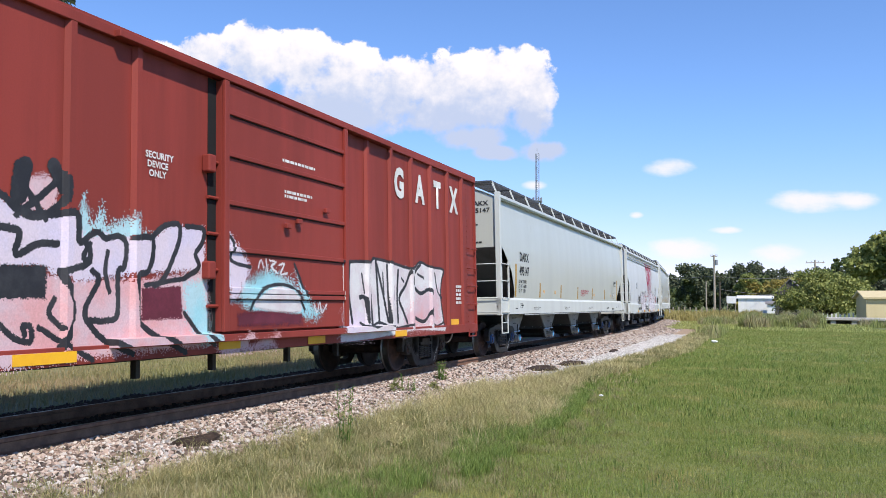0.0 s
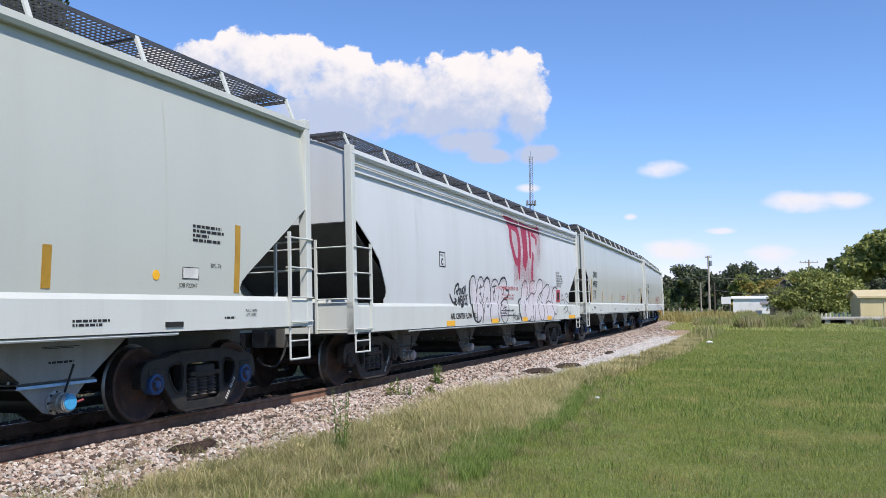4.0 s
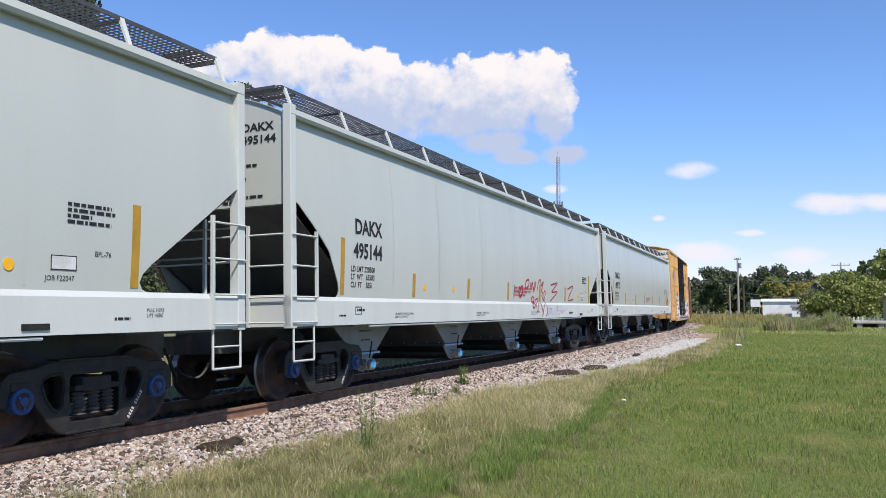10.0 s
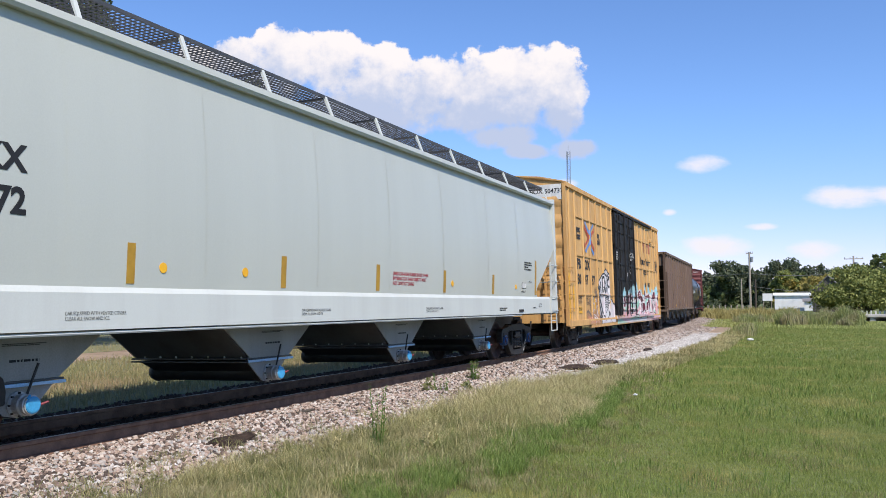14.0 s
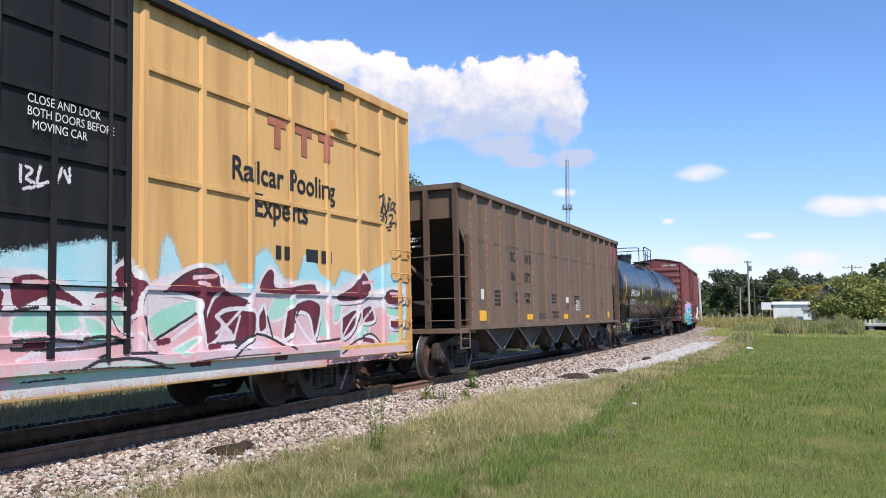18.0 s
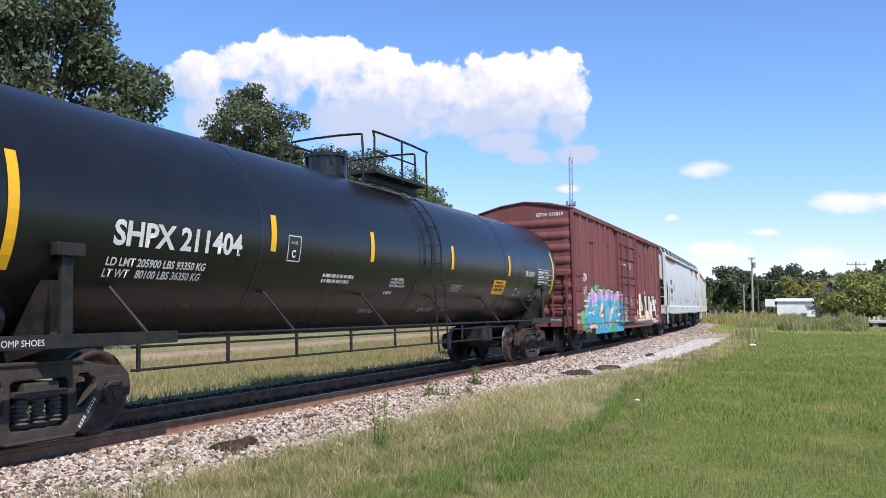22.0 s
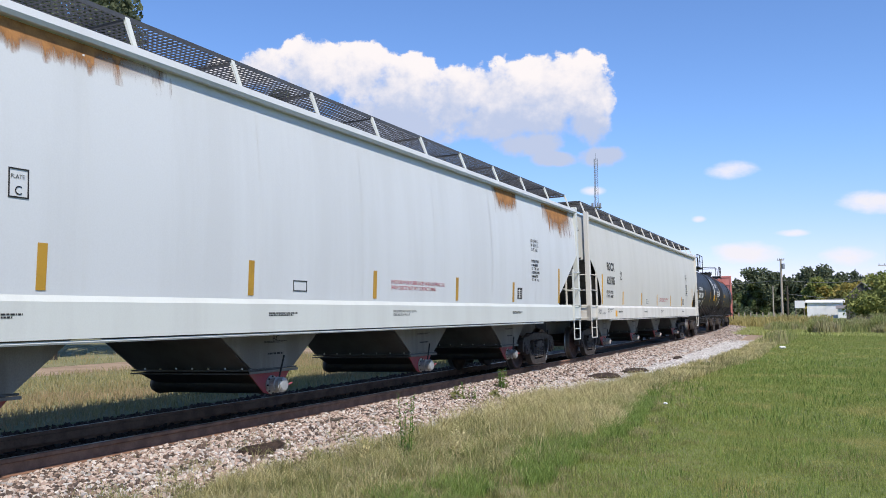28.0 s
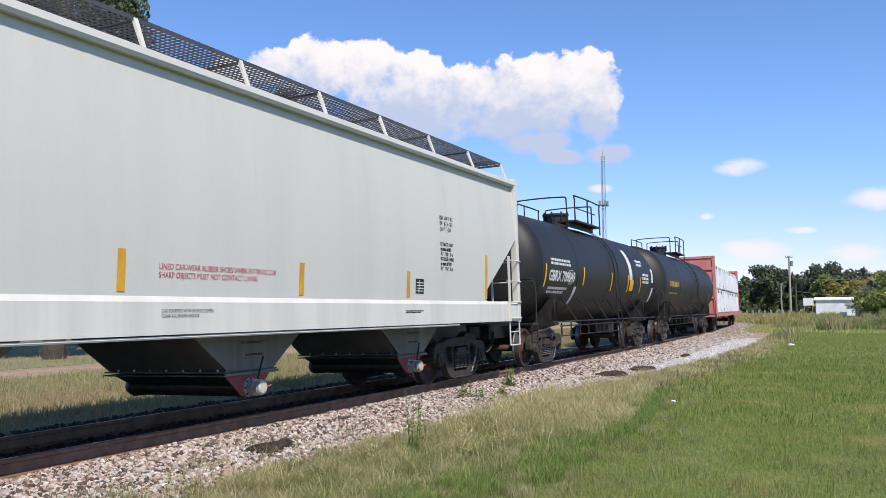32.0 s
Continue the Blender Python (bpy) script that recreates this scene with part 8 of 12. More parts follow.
    lettering("stencil", "PRIMARY DOOR\nINDICATOR LOCK", car, Y, -0.98, 1.30, 0.105, INK_GREY, wide=0.8, bold=0.002)
    lettering("stencil", "STAND CLEAR\n OF DOORS", car, Y, 0.40, 1.52, 0.075, INK_GREY, wide=0.85)
    lettering("stencil", "STAND CLEAR\n OF DOORS", car, Y, 3.75, 1.30, 0.075, INK_GREY, wide=0.85)
    lettering("stencil", "RADIANT THAW\n HEAT ONLY\nMAX ALUMINUM\n TEMP 250 F", car, Y, 4.74, 1.76, 0.092, INK_GREY, wide=0.8, bold=0.002)
    for a, rows in ((-5.6, (0.45, 0.4, 0.45, 0.4)), (-1.0, (0.45, 0.4, 0.42)), (1.45, (0.6, 0.6, 0.4))):
        bars_of_text("small_stencil", car, Y, a, 1.78, rows, 0.06, INK_GREY, seed=int(a * 10))
    e = half
    part("end_patch", plate(bmesh.new(), X + 0.006, [(6.52, 3.83), (6.52, 2.62), (7.75, 3.32), (7.75, 3.83)]), RED_CAP, car, "red painted corner of the rotary coupler end")
    part("end_rib", cube(X, X + 0.07, 7.05, 7.12, 2.3, 3.84, 0.006), RIB_BROWN, car)
    lettering("stencil", "ROTARY\nCOUPLER\nEND", car, X + 0.010, 6.6, 3.62, 0.12, INK_WHITE, wide=0.75)
    return car, X


def tank_mark(car, r, zc, a, z, text, size, mat, bold=0.0, wide=1.0):
    """Lettering bent round the tank's flank."""
    ob = lettering("marking", text, car, 0.0, a, z, size, mat, bold=bold, wide=wide)
    for v in ob.data.vertices:
        d = max(-0.98, min(0.98, (v.co.z - zc) / (r + 0.006)))
        v.co.x = (r + 0.006) * math.sqrt(1 - d * d)
    return ob


def tank_patch(car, name, r, zc, a0, a1, z0, z1, mat, label=""):
    bm = bmesh.new()
    rows = []
    for k in range(9):
        z = z0 + (z1 - z0) * k / 8
        x = (r + 0.006) * math.sqrt(max(0.02, 1 - ((z - zc) / (r + 0.006)) ** 2))
        rows.append([bm.verts.new((x, a, z)) for a in (a0, a1)])
    for p, q in zip(rows, rows[1:]):
        bm.faces.new((p[0], p[1], q[1], q[0]))
    return part(name, bm, mat, car, label)


def tank_bars(car, r, zc, a, z, rows, size, mat, seed=1):
    rnd = random.Random(seed)
    for i, w in enumerate(rows):
        p, zz = 0.0, z - i * size * 1.6
        bm = bmesh.new()
        while p < w:
            d = min(w - p, size * rnd.uniform(0.8, 3))
            x0, x1 = ((r + 0.006) * math.sqrt(max(0.02, 1 - ((q - zc) / (r + 0.006)) ** 2)) for q in (zz, zz + size))
            vs = [bm.verts.new(c) for c in ((x0, a + p, zz), (x0, a + p + d, zz), (x1, a + p + d, zz + size), (x1, a + p, zz + size))]
            bm.faces.new(vs)
            p += d + size * 0.55
        part("small_stencil", bm, mat, car)


def black_tank():
    r, zc = 1.40, 2.36
    car, L = tank_car(46.0, 65.3, r, zc, "glossy black tank car with white lettering and yellow strips", TANK_BLACK, -0.75, ladder_at=0.78, rail_len=2.15, rail_mid=0.32)
    tank_mark(car, r, zc, -7.15, 2.02, "SHPX 211404", 0.36, INK_WHITE, 0.011, 1.04)
    tank_mark(car, r, zc, -7.18, 1.80, "LD LMT 205900 LBS 93350 KG\nLT WT   80100 LBS 36350 KG", 0.12, INK_WHITE, 0.003)
    for a, z0, z1 in ((-8.36, 1.70, 2.80), (-4.36, 2.11, 2.60), (-1.61, 2.11, 2.60), (1.72, 2.13, 2.60), (5.13, 2.12, 2.60), (8.75, 1.75, 2.9)):
        tank_patch(car, "reflector", r, zc, a - 0.06, a + 0.06, z0, z1, REFLECT)
    for a, z0, z1, w in ((-4.02, 2.0, 2.36, 0.014), (-3.72, 2.0, 2.36, 0.014), (-4.02, 2.0, 2.014, 0.30), (-4.02, 2.346, 2.36, 0.31)):
        tank_patch(car, "plate_mark", r, zc, a, a + w, z0, z1, INK_WHITE)
    tank_mark(car, r, zc, -3.95, 2.24, "PLATE", 0.06, INK_WHITE)
    tank_mark(car, r, zc, -3.92, 2.06, "C", 0.14, INK_WHITE, 0.006)
    tank_patch(car, "placard", r, zc, 4.2, 4.98, 1.68, 2.0, REFLECT, "yellow emergency placard")
    tank_bars(car, r + 0.004, zc, 4.3, 1.92, (0.5, 0.6, 0.55), 0.05, INK_BLACK)
    tank_mark(car, r, zc, 6.35, 2.16, "SR 11961", 0.19, INK_WHITE, 0.004)
    for k in range(4):
        tank_patch(car, "table_line", r, zc, 7.4, 8.65, 1.98 + k * 0.13, 1.99 + k * 0.13, INK_WHITE)
    for a in (7.4, 8.0, 8.3, 8.64):
        tank_patch(car, "table_line", r, zc, a, a + 0.012, 1.98, 2.38, INK_WHITE)
    for k in range(3):
        tank_bars(car, r, zc, 7.45, 2.02 + k * 0.13, (0.5,), 0.05, INK_WHITE, k)
        tank_bars(car, r, zc, 8.05, 2.02 + k * 0.13, (0.2,), 0.05, INK_WHITE, k)
    tank_mark(car, r, zc, -0.80, 1.84, "DANGER: POSSIBLE\nHYDROGEN SULFIDE\nINHALATION HAZARD", 0.056, INK_WHITE, 0.002)
    tank_mark(car, r, zc, 1.85, 1.80, "EXTERIOR HEATED PIPES\nNO INLET OR OUTLET\nPIPE CAPS REQUIRED", 0.05, INK_WHITE)
    tank_mark(car, r, zc, 5.75, 1.80, "PAINT\n             45893\nAPPLIED 05-23", 0.07, INK_WHITE)
    tank_mark(car, r, zc, 7.0, 1.64, "EMPTY LOAD\n1/4\" ADJ. BLOCK", 0.08, INK_WHITE)
    tank_mark(car, r, zc, -1.35, 1.28, "STEAM INLET", 0.10, INK_WHITE)
    tank_mark(car, r, zc, 0.95, 1.30, "STEAM OUTLET", 0.09, INK_WHITE)
    tank_bars(car, r, zc, -3.0, 1.82, (0.9, 0.8), 0.05, INK_WHITE)
    tank_bars(car, r, zc, -0.9, 1.6, (0.3,), 0.05, INK_WHITE)
    # lettering on the rounded head
    e = -L / 2
    lettering("marking", "SHPX 211404", car, 0.15, e + 0.055, 2.66, 0.17, INK_WHITE, end=True, bold=0.004)
    lettering("stencil", "CAPY 25670 US GAL\nCAPY 97150 LTRS", car, 0.15, e + 0.03, 2.42, 0.10, INK_WHITE, end=True, bold=0.002)
    for sgn in (-1, 1):
        y = sgn * (L / 2 - 1.9)
        bm = bmesh.new()
        box(bm, 1.36, 1.40, y - 0.07, y + 0.07, 1.1, 1.85)
        box(bm, 1.36, 1.46, y - 0.17, y + 0.17, 1.85, 1.98, 0.01)
        part("jacking_pad", bm, UNDER_BLACK, car)
        bm = bmesh.new()
        rod(bm, (0.9, y + sgn * 0.4, 1.25), (0.9, y + sgn * 1.1, 1.25), 0.16, 14)
        part("brake_cylinder", bm, TANK_BLACK, car)
        lettering("stencil", "2 INCH HF COMP SHOES", car, 1.53, y + (0.25 if sgn > 0 else -1.3), 1.0, 0.085, INK_WHITE)
        part("sill_plate", cube(1.46, 1.525, y - 1.4, y + 1.4, 0.97, 1.10, 0.005), UNDER_BLACK, car)
    return car


def maroon_boxcar():
    car, L = boxcar(66.3, 82.6, 1.5, 0.82, 4.33, MAROON, "faded maroon boxcar with bright bubble graffiti", MAROON, 1.75, None, 8)
    X = 1.485
    ribbed_flank(car, X, L, 0.84, 4.22, (-7.3, -6.37, -5.47, -4.6, -3.75, -2.95, 2.59, 3.45, 4.44, 5.37, 6.23, 7.16), MAROON)
    door = part("plug_door", cube(X - 0.02, X + 0.075, -1.92, 1.84, 0.92, 4.16, 0.012), MAROON, car, "wide panelled plug door")
    for z in (1.15, 1.36, 1.83, 2.3, 2.57, 3.23, 3.75):
        part("door_rib", cube(X + 0.075, X + 0.11, -1.85, 1.78, z - 0.028, z + 0.028, 0.006), MAROON, door)
    for a in (-1.39, -0.22, 1.21):
        part("lock_rod", bar((X + 0.13, a, 0.85), (X + 0.13, a, 4.2), 0.025, 8), MAROON, door)
        for z in (1.5, 2.2, 2.9, 3.6):
            part("rod_guide", cube(X + 0.1, X + 0.17, a - 0.05, a + 0.05, z - 0.04, z + 0.04, 0.008), MAROON, door)
    for a in (-1.88, 1.8):
        part("door_stile", cube(X + 0.075, X + 0.12, a - 0.05, a + 0.05, 0.92, 4.16, 0.006), MAROON, door)
    part("door_track", cube(X, X + 0.13, -2.2, 5.6, 0.84, 0.92, 0.006), MAROON, car)
    part("upper_track", cube(X, X + 0.12, -2.2, 5.6, 4.18, 4.26, 0.006), MAROON, car)
    part("lower_sill", cube(1.42, 1.53, -5.8, 5.6, 0.60, 0.74, 0.006), MAROON, car)
    for a, z in ((-5.9, 3.72), (-3.45, 3.80), (2.95, 3.80), (5.8, 3.6)):
        part("card_board", cube(X, X + 0.03, a - 0.38, a + 0.38, z - 0.24, z + 0.24, 0.006), MAROON, car)
    rivets(car, X + 0.015, -L / 2 + 0.2, 0.95, 4.2, INK_BLACK, 0.1)
    rivets(car, X + 0.015, L / 2 - 0.2, 0.95, 4.2, INK_BLACK, 0.1)
    box_ladders(car, L, 1.5, 0.82, (1.42, 2.02, 2.46), MAROON, 0.75)
    e = -L / 2
    for x in (0.85, 1.28):
        part("ladder_rail", cube(x - 0.02, x + 0.02, e - 0.16, e - 0.12, 0.9, 2.5), MAROON, car)
    for k in range(5):
        part("rung", bar((0.85, e - 0.14, 1.0 + k * 0.34), (1.28, e - 0.14, 1.0 + k * 0.34), 0.014, 6), MAROON, car)
    for k in range(6):
        part("end_gusset", cube(-0.35, 0.28, e - 0.075, e - 0.03, 1.5 + k * 0.42, 1.68 + k * 0.42, 0.01), MAROON, car)
    Y = X + 0.006
    lettering("marking", "GTW", car, Y, -7.18, 2.20, 0.34, INK_WHITE, bold=0.008, wide=0.72)
    lettering("marking", "517", car, Y, -7.08, 1.80, 0.34, INK_WHITE, bold=0.008, wide=0.82)
    lettering("marking", "819", car, Y, -6.25, 1.80, 0.34, INK_WHITE, bold=0.008, wide=0.82)
    bars_of_text("small_stencil", car, Y, -7.08, 1.55, (0.75,), 0.07, INK_WHITE)
    bars_of_text("small_stencil", car, Y, -7.08, 1.38, (0.75,), 0.07, INK_WHITE)
    lettering("marking", "GTW 517819", car, 0.35, e + 0.025, 4.16, 0.15, INK_WHITE, end=True, bold=0.004)
    lettering("stencil", "CLOSE AND LOCK\nDOORS BEFORE\nMOVING CAR", car, X + 0.08, 0.02, 3.05, 0.10, INK_WHITE, wide=0.8, bold=0.003)
    bars_of_text("small_stencil", car, X + 0.08, -1.35, 2.98, (0.9,), 0.05, INK_WHITE)
    patch(car, "torn_sticker", X + 0.078, -1.8, -1.62, 2.95, 3.1, INK_WHITE)
    for a in (0.25, 3.0, 5.1, 6.6):
        patch(car, "reflector", X + 0.062, a, a + 0.42, 0.93, 1.04, REFLECT)
    return car, X


def plastics_hopper(s0, paint, mark, number, label, cap):
    car, L = covered_hopper(s0, s0 + 20.65, paint, SILL_WHITE if paint is HOPPER_WHITE else SILL_CREAM, label, cap, None, (3.85, 8.2, 12.6, 16.9), 4.0, None, (CHUTE_DUST, CHUTE_DUST, RED_CAP), None, (1.11, 1.50), (2.4, 4.6, 7.2, 9.6, 12.0, 14.6, 17.2), 4.46)
    X = bulging(1.50, 4.0)
    lettering("marking", mark, car, X, -8.28, 2.58, 0.33, INK_BLACK, bold=0.012, wide=1.02)
    lettering("marking", number, car, X, -8.30, 2.16, 0.33, INK_BLACK, bold=0.012, wide=0.98)
    lettering("stencil", "LD LMT 219200\nLT  WT   66800" if mark == "RGCX" else "LD  LMT  219400\nLT   WT     66600", car, X, -8.38, 1.88, 0.125, INK_BLACK, bold=0.002)
    lettering("marking", mark + "\n" + number, car, 0.78, -L / 2 + 0.052, 3.74, 0.16, INK_BLACK, end=True, bold=0.004, wide=1.2)
    bars_of_text("small_stencil", car, 0.5, -L / 2 + 0.052, 3.2, (0.75, 0.65, 0.5, 0.5, 0.4, 0.9), 0.05, INK_BLACK, True)
    frame_box(car, X, -6.56, 2.34, 0.2, 0.26, INK_BLACK, 0.012)
    lettering("stencil", "C", car, X, -6.5, 2.37, 0.11, INK_BLACK)
    lettering("stencil", "PLATE", car, X, -6.54, 2.51, 0.05, INK_BLACK)
    for a, z1 in ((-8.88, 2.42), (-6.2, 1.97), (-3.3, 1.97), (-0.38, 1.97), (2.58, 1.97), (5.45, 1.97), (8.58, 2.4)):
        patch(car, "reflector", X, a - 0.05, a + 0.05, 1.55, z1, OCHRE if paint is HOPPER_WHITE else REFLECT_DULL)
    lettering("stencil", "LINED CAR-WEAR RUBBER SHOES WHEN ENTERING CAR\nSHARP OBJECTS MUST NOT CONTACT LINING", car, X, 0.11, 1.79, 0.088, INK_RED, wide=0.85, bold=0.0)
    patch(car, "data_plate", X, 5.7, 5.98, 1.62, 1.86, INK_BLACK)
    for z in (1.655, 1.70, 1.745, 1.79):
        patch(car, "plate_row", bulging(1.5, 4.0, 0.009), 5.72, 5.96, z, z + 0.012, INK_WHITE)
    patch(car, "plate_row", bulging(1.5, 4.0, 0.009), 5.80, 5.81, 1.63, 1.84, INK_WHITE)
    lettering("stencil", "LXH  10-8 H  8-3\nEW   8-2 H  15-2\nCU  FT    6241", car, X, 6.6, 2.92, 0.10, INK_BLACK, wide=0.72, bold=0.002)
    lettering("stencil", "EXTERIOR PAINT\n              45883\nPLT    TMT   8-16\nINTERIOR LINING\n              37300\nPLT    TMT   8-16", car, X, 6.6, 2.46, 0.085, INK_BLACK, wide=0.78, bold=0.002)
    for z in (2.375, 2.12):
        bars_of_text("small_stencil", car, X, 6.6, z, (0.28,), 0.045, INK_BLACK)
    frame_box(car, X, -2.45, 1.62, 0.3, 0.14, INK_BLACK, 0.012)
    X2 = X
    lettering("stencil", "PULL HERE\nLIFT HERE", car, X2, -9.5, 1.34, 0.075, INK_BLACK)
    lettering("stencil", "JACK HERE", car, X2, -9.02, 1.26, 0.075, INK_BLACK)
    lettering("stencil", "HAND BRAKE APPLIES ONLY\nON B END TRUCK", car, X2, -8.38, 1.38, 0.07, INK_BLACK, wide=0.9)
    lettering("stencil", "CAR EQUIPPED WITH VENTED COVERS\nCLEAR ALL SNOW AND ICE", car, X2, 0.12, 1.34, 0.052, INK_BLACK, wide=0.85)
    for a in (-7.0, -3.0, 5.3):
        bars_of_text("small_stencil", car, X2, a, 1.33, (0.6, 0.5), 0.016, INK_BLACK)
    lettering("stencil", "BC", car, 1.37, -2.6, 0.98, 0.12, INK_BLACK)
    if paint is HOPPER_CREAM:
        patch(car, "warning_sticker", X2, -7.4, -7.2, 1.18, 1.36, REFLECT)
    return car, X


def lumber_car():
    """A centre-beam flatcar loaded with wrapped lumber."""
    s0, s1 = 159.0, 181.0
    L = s1 - s0
    half = L / 2
    car = empty("centrebeam_flatcar", "rust red flatcar loaded with white-wrapped lumber", "freight car", "cars of the freight train")
    part("deck", cube(-1.42, 1.42, -half, half, 0.86, 1.06, 0.01), LUMBER_RED, car)
    part("centre_beam", cube(-0.12, 0.12, -half + 0.2, half - 0.2, 3.75, 4.05, 0.01), LUMBER_RED, car)
    part("centre_sill", cube(-0.34, 0.34, -half + 0.2, half - 0.2, 0.6, 0.86), LUMBER_RED, car)
    for k in range(12):
        y = -half + 0.8 + (L - 1.6) * k / 11
        part("beam_post", cube(-0.1, 0.1, y - 0.06, y + 0.06, 1.06, 3.75), LUMBER_RED, car)
    for sgn in (-1, 1):
        e = sgn * half
        y0, y1 = sorted((e, e - sgn * 0.3))
        b = part("bulkhead", cube(-1.42, 1.42, y0 + 0.05, y1 - 0.05, 1.06, 4.25), LUMBER_RED, car)
        for x in (-1.36, 1.36):
            part("bulkhead_post", cube(x - 0.08, x + 0.08, y0, y1, 1.06, 4.3, 0.01), LUMBER_RED, b)
        for z in (1.9, 2.75, 3.55):
            part("bulkhead_rib", cube(-1.28, 1.28, e - 0.02 if sgn < 0 else e - 0.06, e + 0.06 if sgn < 0 else e + 0.02, z, z + 0.12, 0.01), LUMBER_RED, b)
        part("bulkhead_cap", cube(-1.44, 1.44, y0, y1, 4.22, 4.36, 0.01), LUMBER_RED, b)
    rnd = random.Random(5)
    for side in (1, -1):
        for k in range(8):
            for j in range(2):
                y0 = -half + 0.45 + (L - 0.9) * k / 8
                z0 = 1.08 + j * 1.44
                x1 = 1.38 + rnd.uniform(-0.03, 0.03)
                b = part("lumber_bundle", cube(min(side * 0.16, side * x1), max(side * 0.16, side * x1), y0 + 0.05, y0 + (L - 0.9) / 8 - 0.06, z0, z0 + 1.38, 0.05), WRAP_WHITE, car, "lumber bundle in printed white wrap")
                if side > 0:
                    bm = bmesh.new()
                    for q in (0.3, 0.85, 1.4, 1.95, 2.35):
                        w = rnd.uniform(0.03, 0.07)
                        box(bm, x1 - 0.01, x1 + rnd.uniform(0.015, 0.035), y0 + q - w, y0 + q + w, z0 + 0.05, z0 + rnd.uniform(0.9, 1.33), 0.012)
                    part("wrap_folds", bm, WRAP_WHITE, b)
                    part("wrap_print", cube(x1, x1 + 0.004, y0 + 0.5, y0 + 1.1, z0 + 0.1, z0 + 0.28), WRAP_GREEN, b)
                    part("torn_wrap", cube(x1, x1 + 0.005, y0 + 1.5, y0 + 2.2, z0 + 1.16, z0 + 1.33), WRAP_GREEN, b, "dark torn corner of the wrap")
    couple(car, L, UNDER_BLACK, 0.6)
    register(car, s0, s1, [bogie(car, -half + 2.2), bogie(car, half - 2.2)])
    return car


RIBBON_RED = material("faded red emblem paint", (0.42, 0.07, 0.045), 0.65, spots=(0.5, 0.2, 0.09), spot_amount=0.2, bump=0.0)
RIBBON_BLUE = material("faded blue emblem paint", (0.13, 0.24, 0.50), 0.65, spots=(0.35, 0.32, 0.3), spot_amount=0.2, bump=0.0)
FADED_RED = material("faded dull red paint", (0.36, 0.13, 0.08), 0.7, bump=0.0)
SILL_CREAM = material("cream white sill paint", (0.60, 0.58, 0.53), 0.5, spots=(0.5, 0.47, 0.42), spot_amount=0.3, spot_scale=2.0, grain=0.03, bump=0.03, streak=True)
REFLECT_DULL = material("amber reflective strip", (0.60, 0.32, 0.03), 0.45, bump=0.0, grain=0.03)
RED_CAR = red_boxcar()
GREY_CARS = [grey_hopper(a, n, None) for a, n in ((-92.5, "495147"), (-52.6, "495157"), (-32.0, "495144"), (-11.4, "495172"))]
FLOW_CAR = centre_flow()
YELLOW_CAR = yellow_boxcar()
coal_hopper()
black_tank()
MAROON_CAR = maroon_boxcar()
RUSTY_CAR = plastics_hopper(83.85, HOPPER_WHITE, "ITFX", "620649", "white covered hopper with orange rust stains along its roof", VALVE_GREY)
plastics_hopper(105.45, HOPPER_CREAM, "RGCX", "621185", "pale cream covered hopper with red outlet gates", DULL_WHITE)


def more_tanks():
    r, zc = 1.42, 2.44
    car, L = tank_car(127.6, 141.0, r, zc, "black tank car with white lettering and a white band", TANK_DULL, -0.6, 1.7, ladder_at=0.6, rail_len=2.6)
    tank_mark(car, r, zc, -5.6, 2.06, "GBRX 709049", 0.36, INK_WHITE, 0.010)
    tank_bars(car, r, zc, -5.5, 2.55, (1.6, 1.6), 0.06, INK_WHITE)
    tank_bars(car, r, zc, -5.5, 1.85, (1.5, 1.3), 0.06, INK_WHITE)
    tank_patch(car, "reflector", r, zc, -2.7, -2.6, 2.0, 2.5, REFLECT)
    for a in (-5.9, 0.3, 2.4, 4.2):
        tank_patch(car, "reflector", r, zc, a, a + 0.1, 1.9, 2.45, REFLECT)
    tank_patch(car, "white_band", r, zc, 2.6, 3.0, 2.3, 3.3, INK_WHITE)
    for a, z0, z1, w in ((-4.02, 2.0, 2.36, 0.014), (-3.72, 2.0, 2.36, 0.014), (-4.02, 2.0, 2.014, 0.30), (-4.02, 2.346, 2.36, 0.31)):
        tank_patch(car, "plate_mark", r, zc, a, a + w, z0, z1, INK_WHITE)
    tank_mark(car, r, zc, -3.95, 2.24, "PLATE", 0.06, INK_WHITE)
    tank_mark(car, r, zc, -3.92, 2.06, "C", 0.14, INK_WHITE, 0.006)
    tank_patch(car, "placard", r, zc, 2.7, 3.2, 1.95, 2.3, REFLECT)
    tank_bars(car, r, zc, 3.9, 2.95, (0.9, 0.8), 0.08, INK_WHITE)
    tank_bars(car, r, zc, 4.5, 2.5, (1.0, 1.0, 1.0), 0.08, INK_WHITE)
    tank_patch(car, "chalk_mark", r, zc, -3.4, -3.2, 1.5, 1.95, INK_WHITE)
    for a, z in ((6.0, 2.3), (6.1, 1.6)):
        tank_patch(car, "peeling_patch", r, zc, a, a + 0.25, z, z + 0.5, INK_WHITE)
    r, zc = 1.47, 2.44
    car, L = tank_car(142.3, 158.1, r, zc, "dull black tank car with small yellow lettering", TANK_DULL, -0.5, 1.8, ladder_at=1.0, rail_len=2.4)
    tank_bars(car, r, zc, -6.4, 2.25, (2.2,), 0.22, OCHRE)
    tank_bars(car, r, zc, -6.4, 1.95, (2.0,), 0.07, OCHRE)
    tank_patch(car, "reflector", r, zc, 5.8, 6.0, 1.85, 2.1, OCHRE)


more_tanks()
lumber_car()


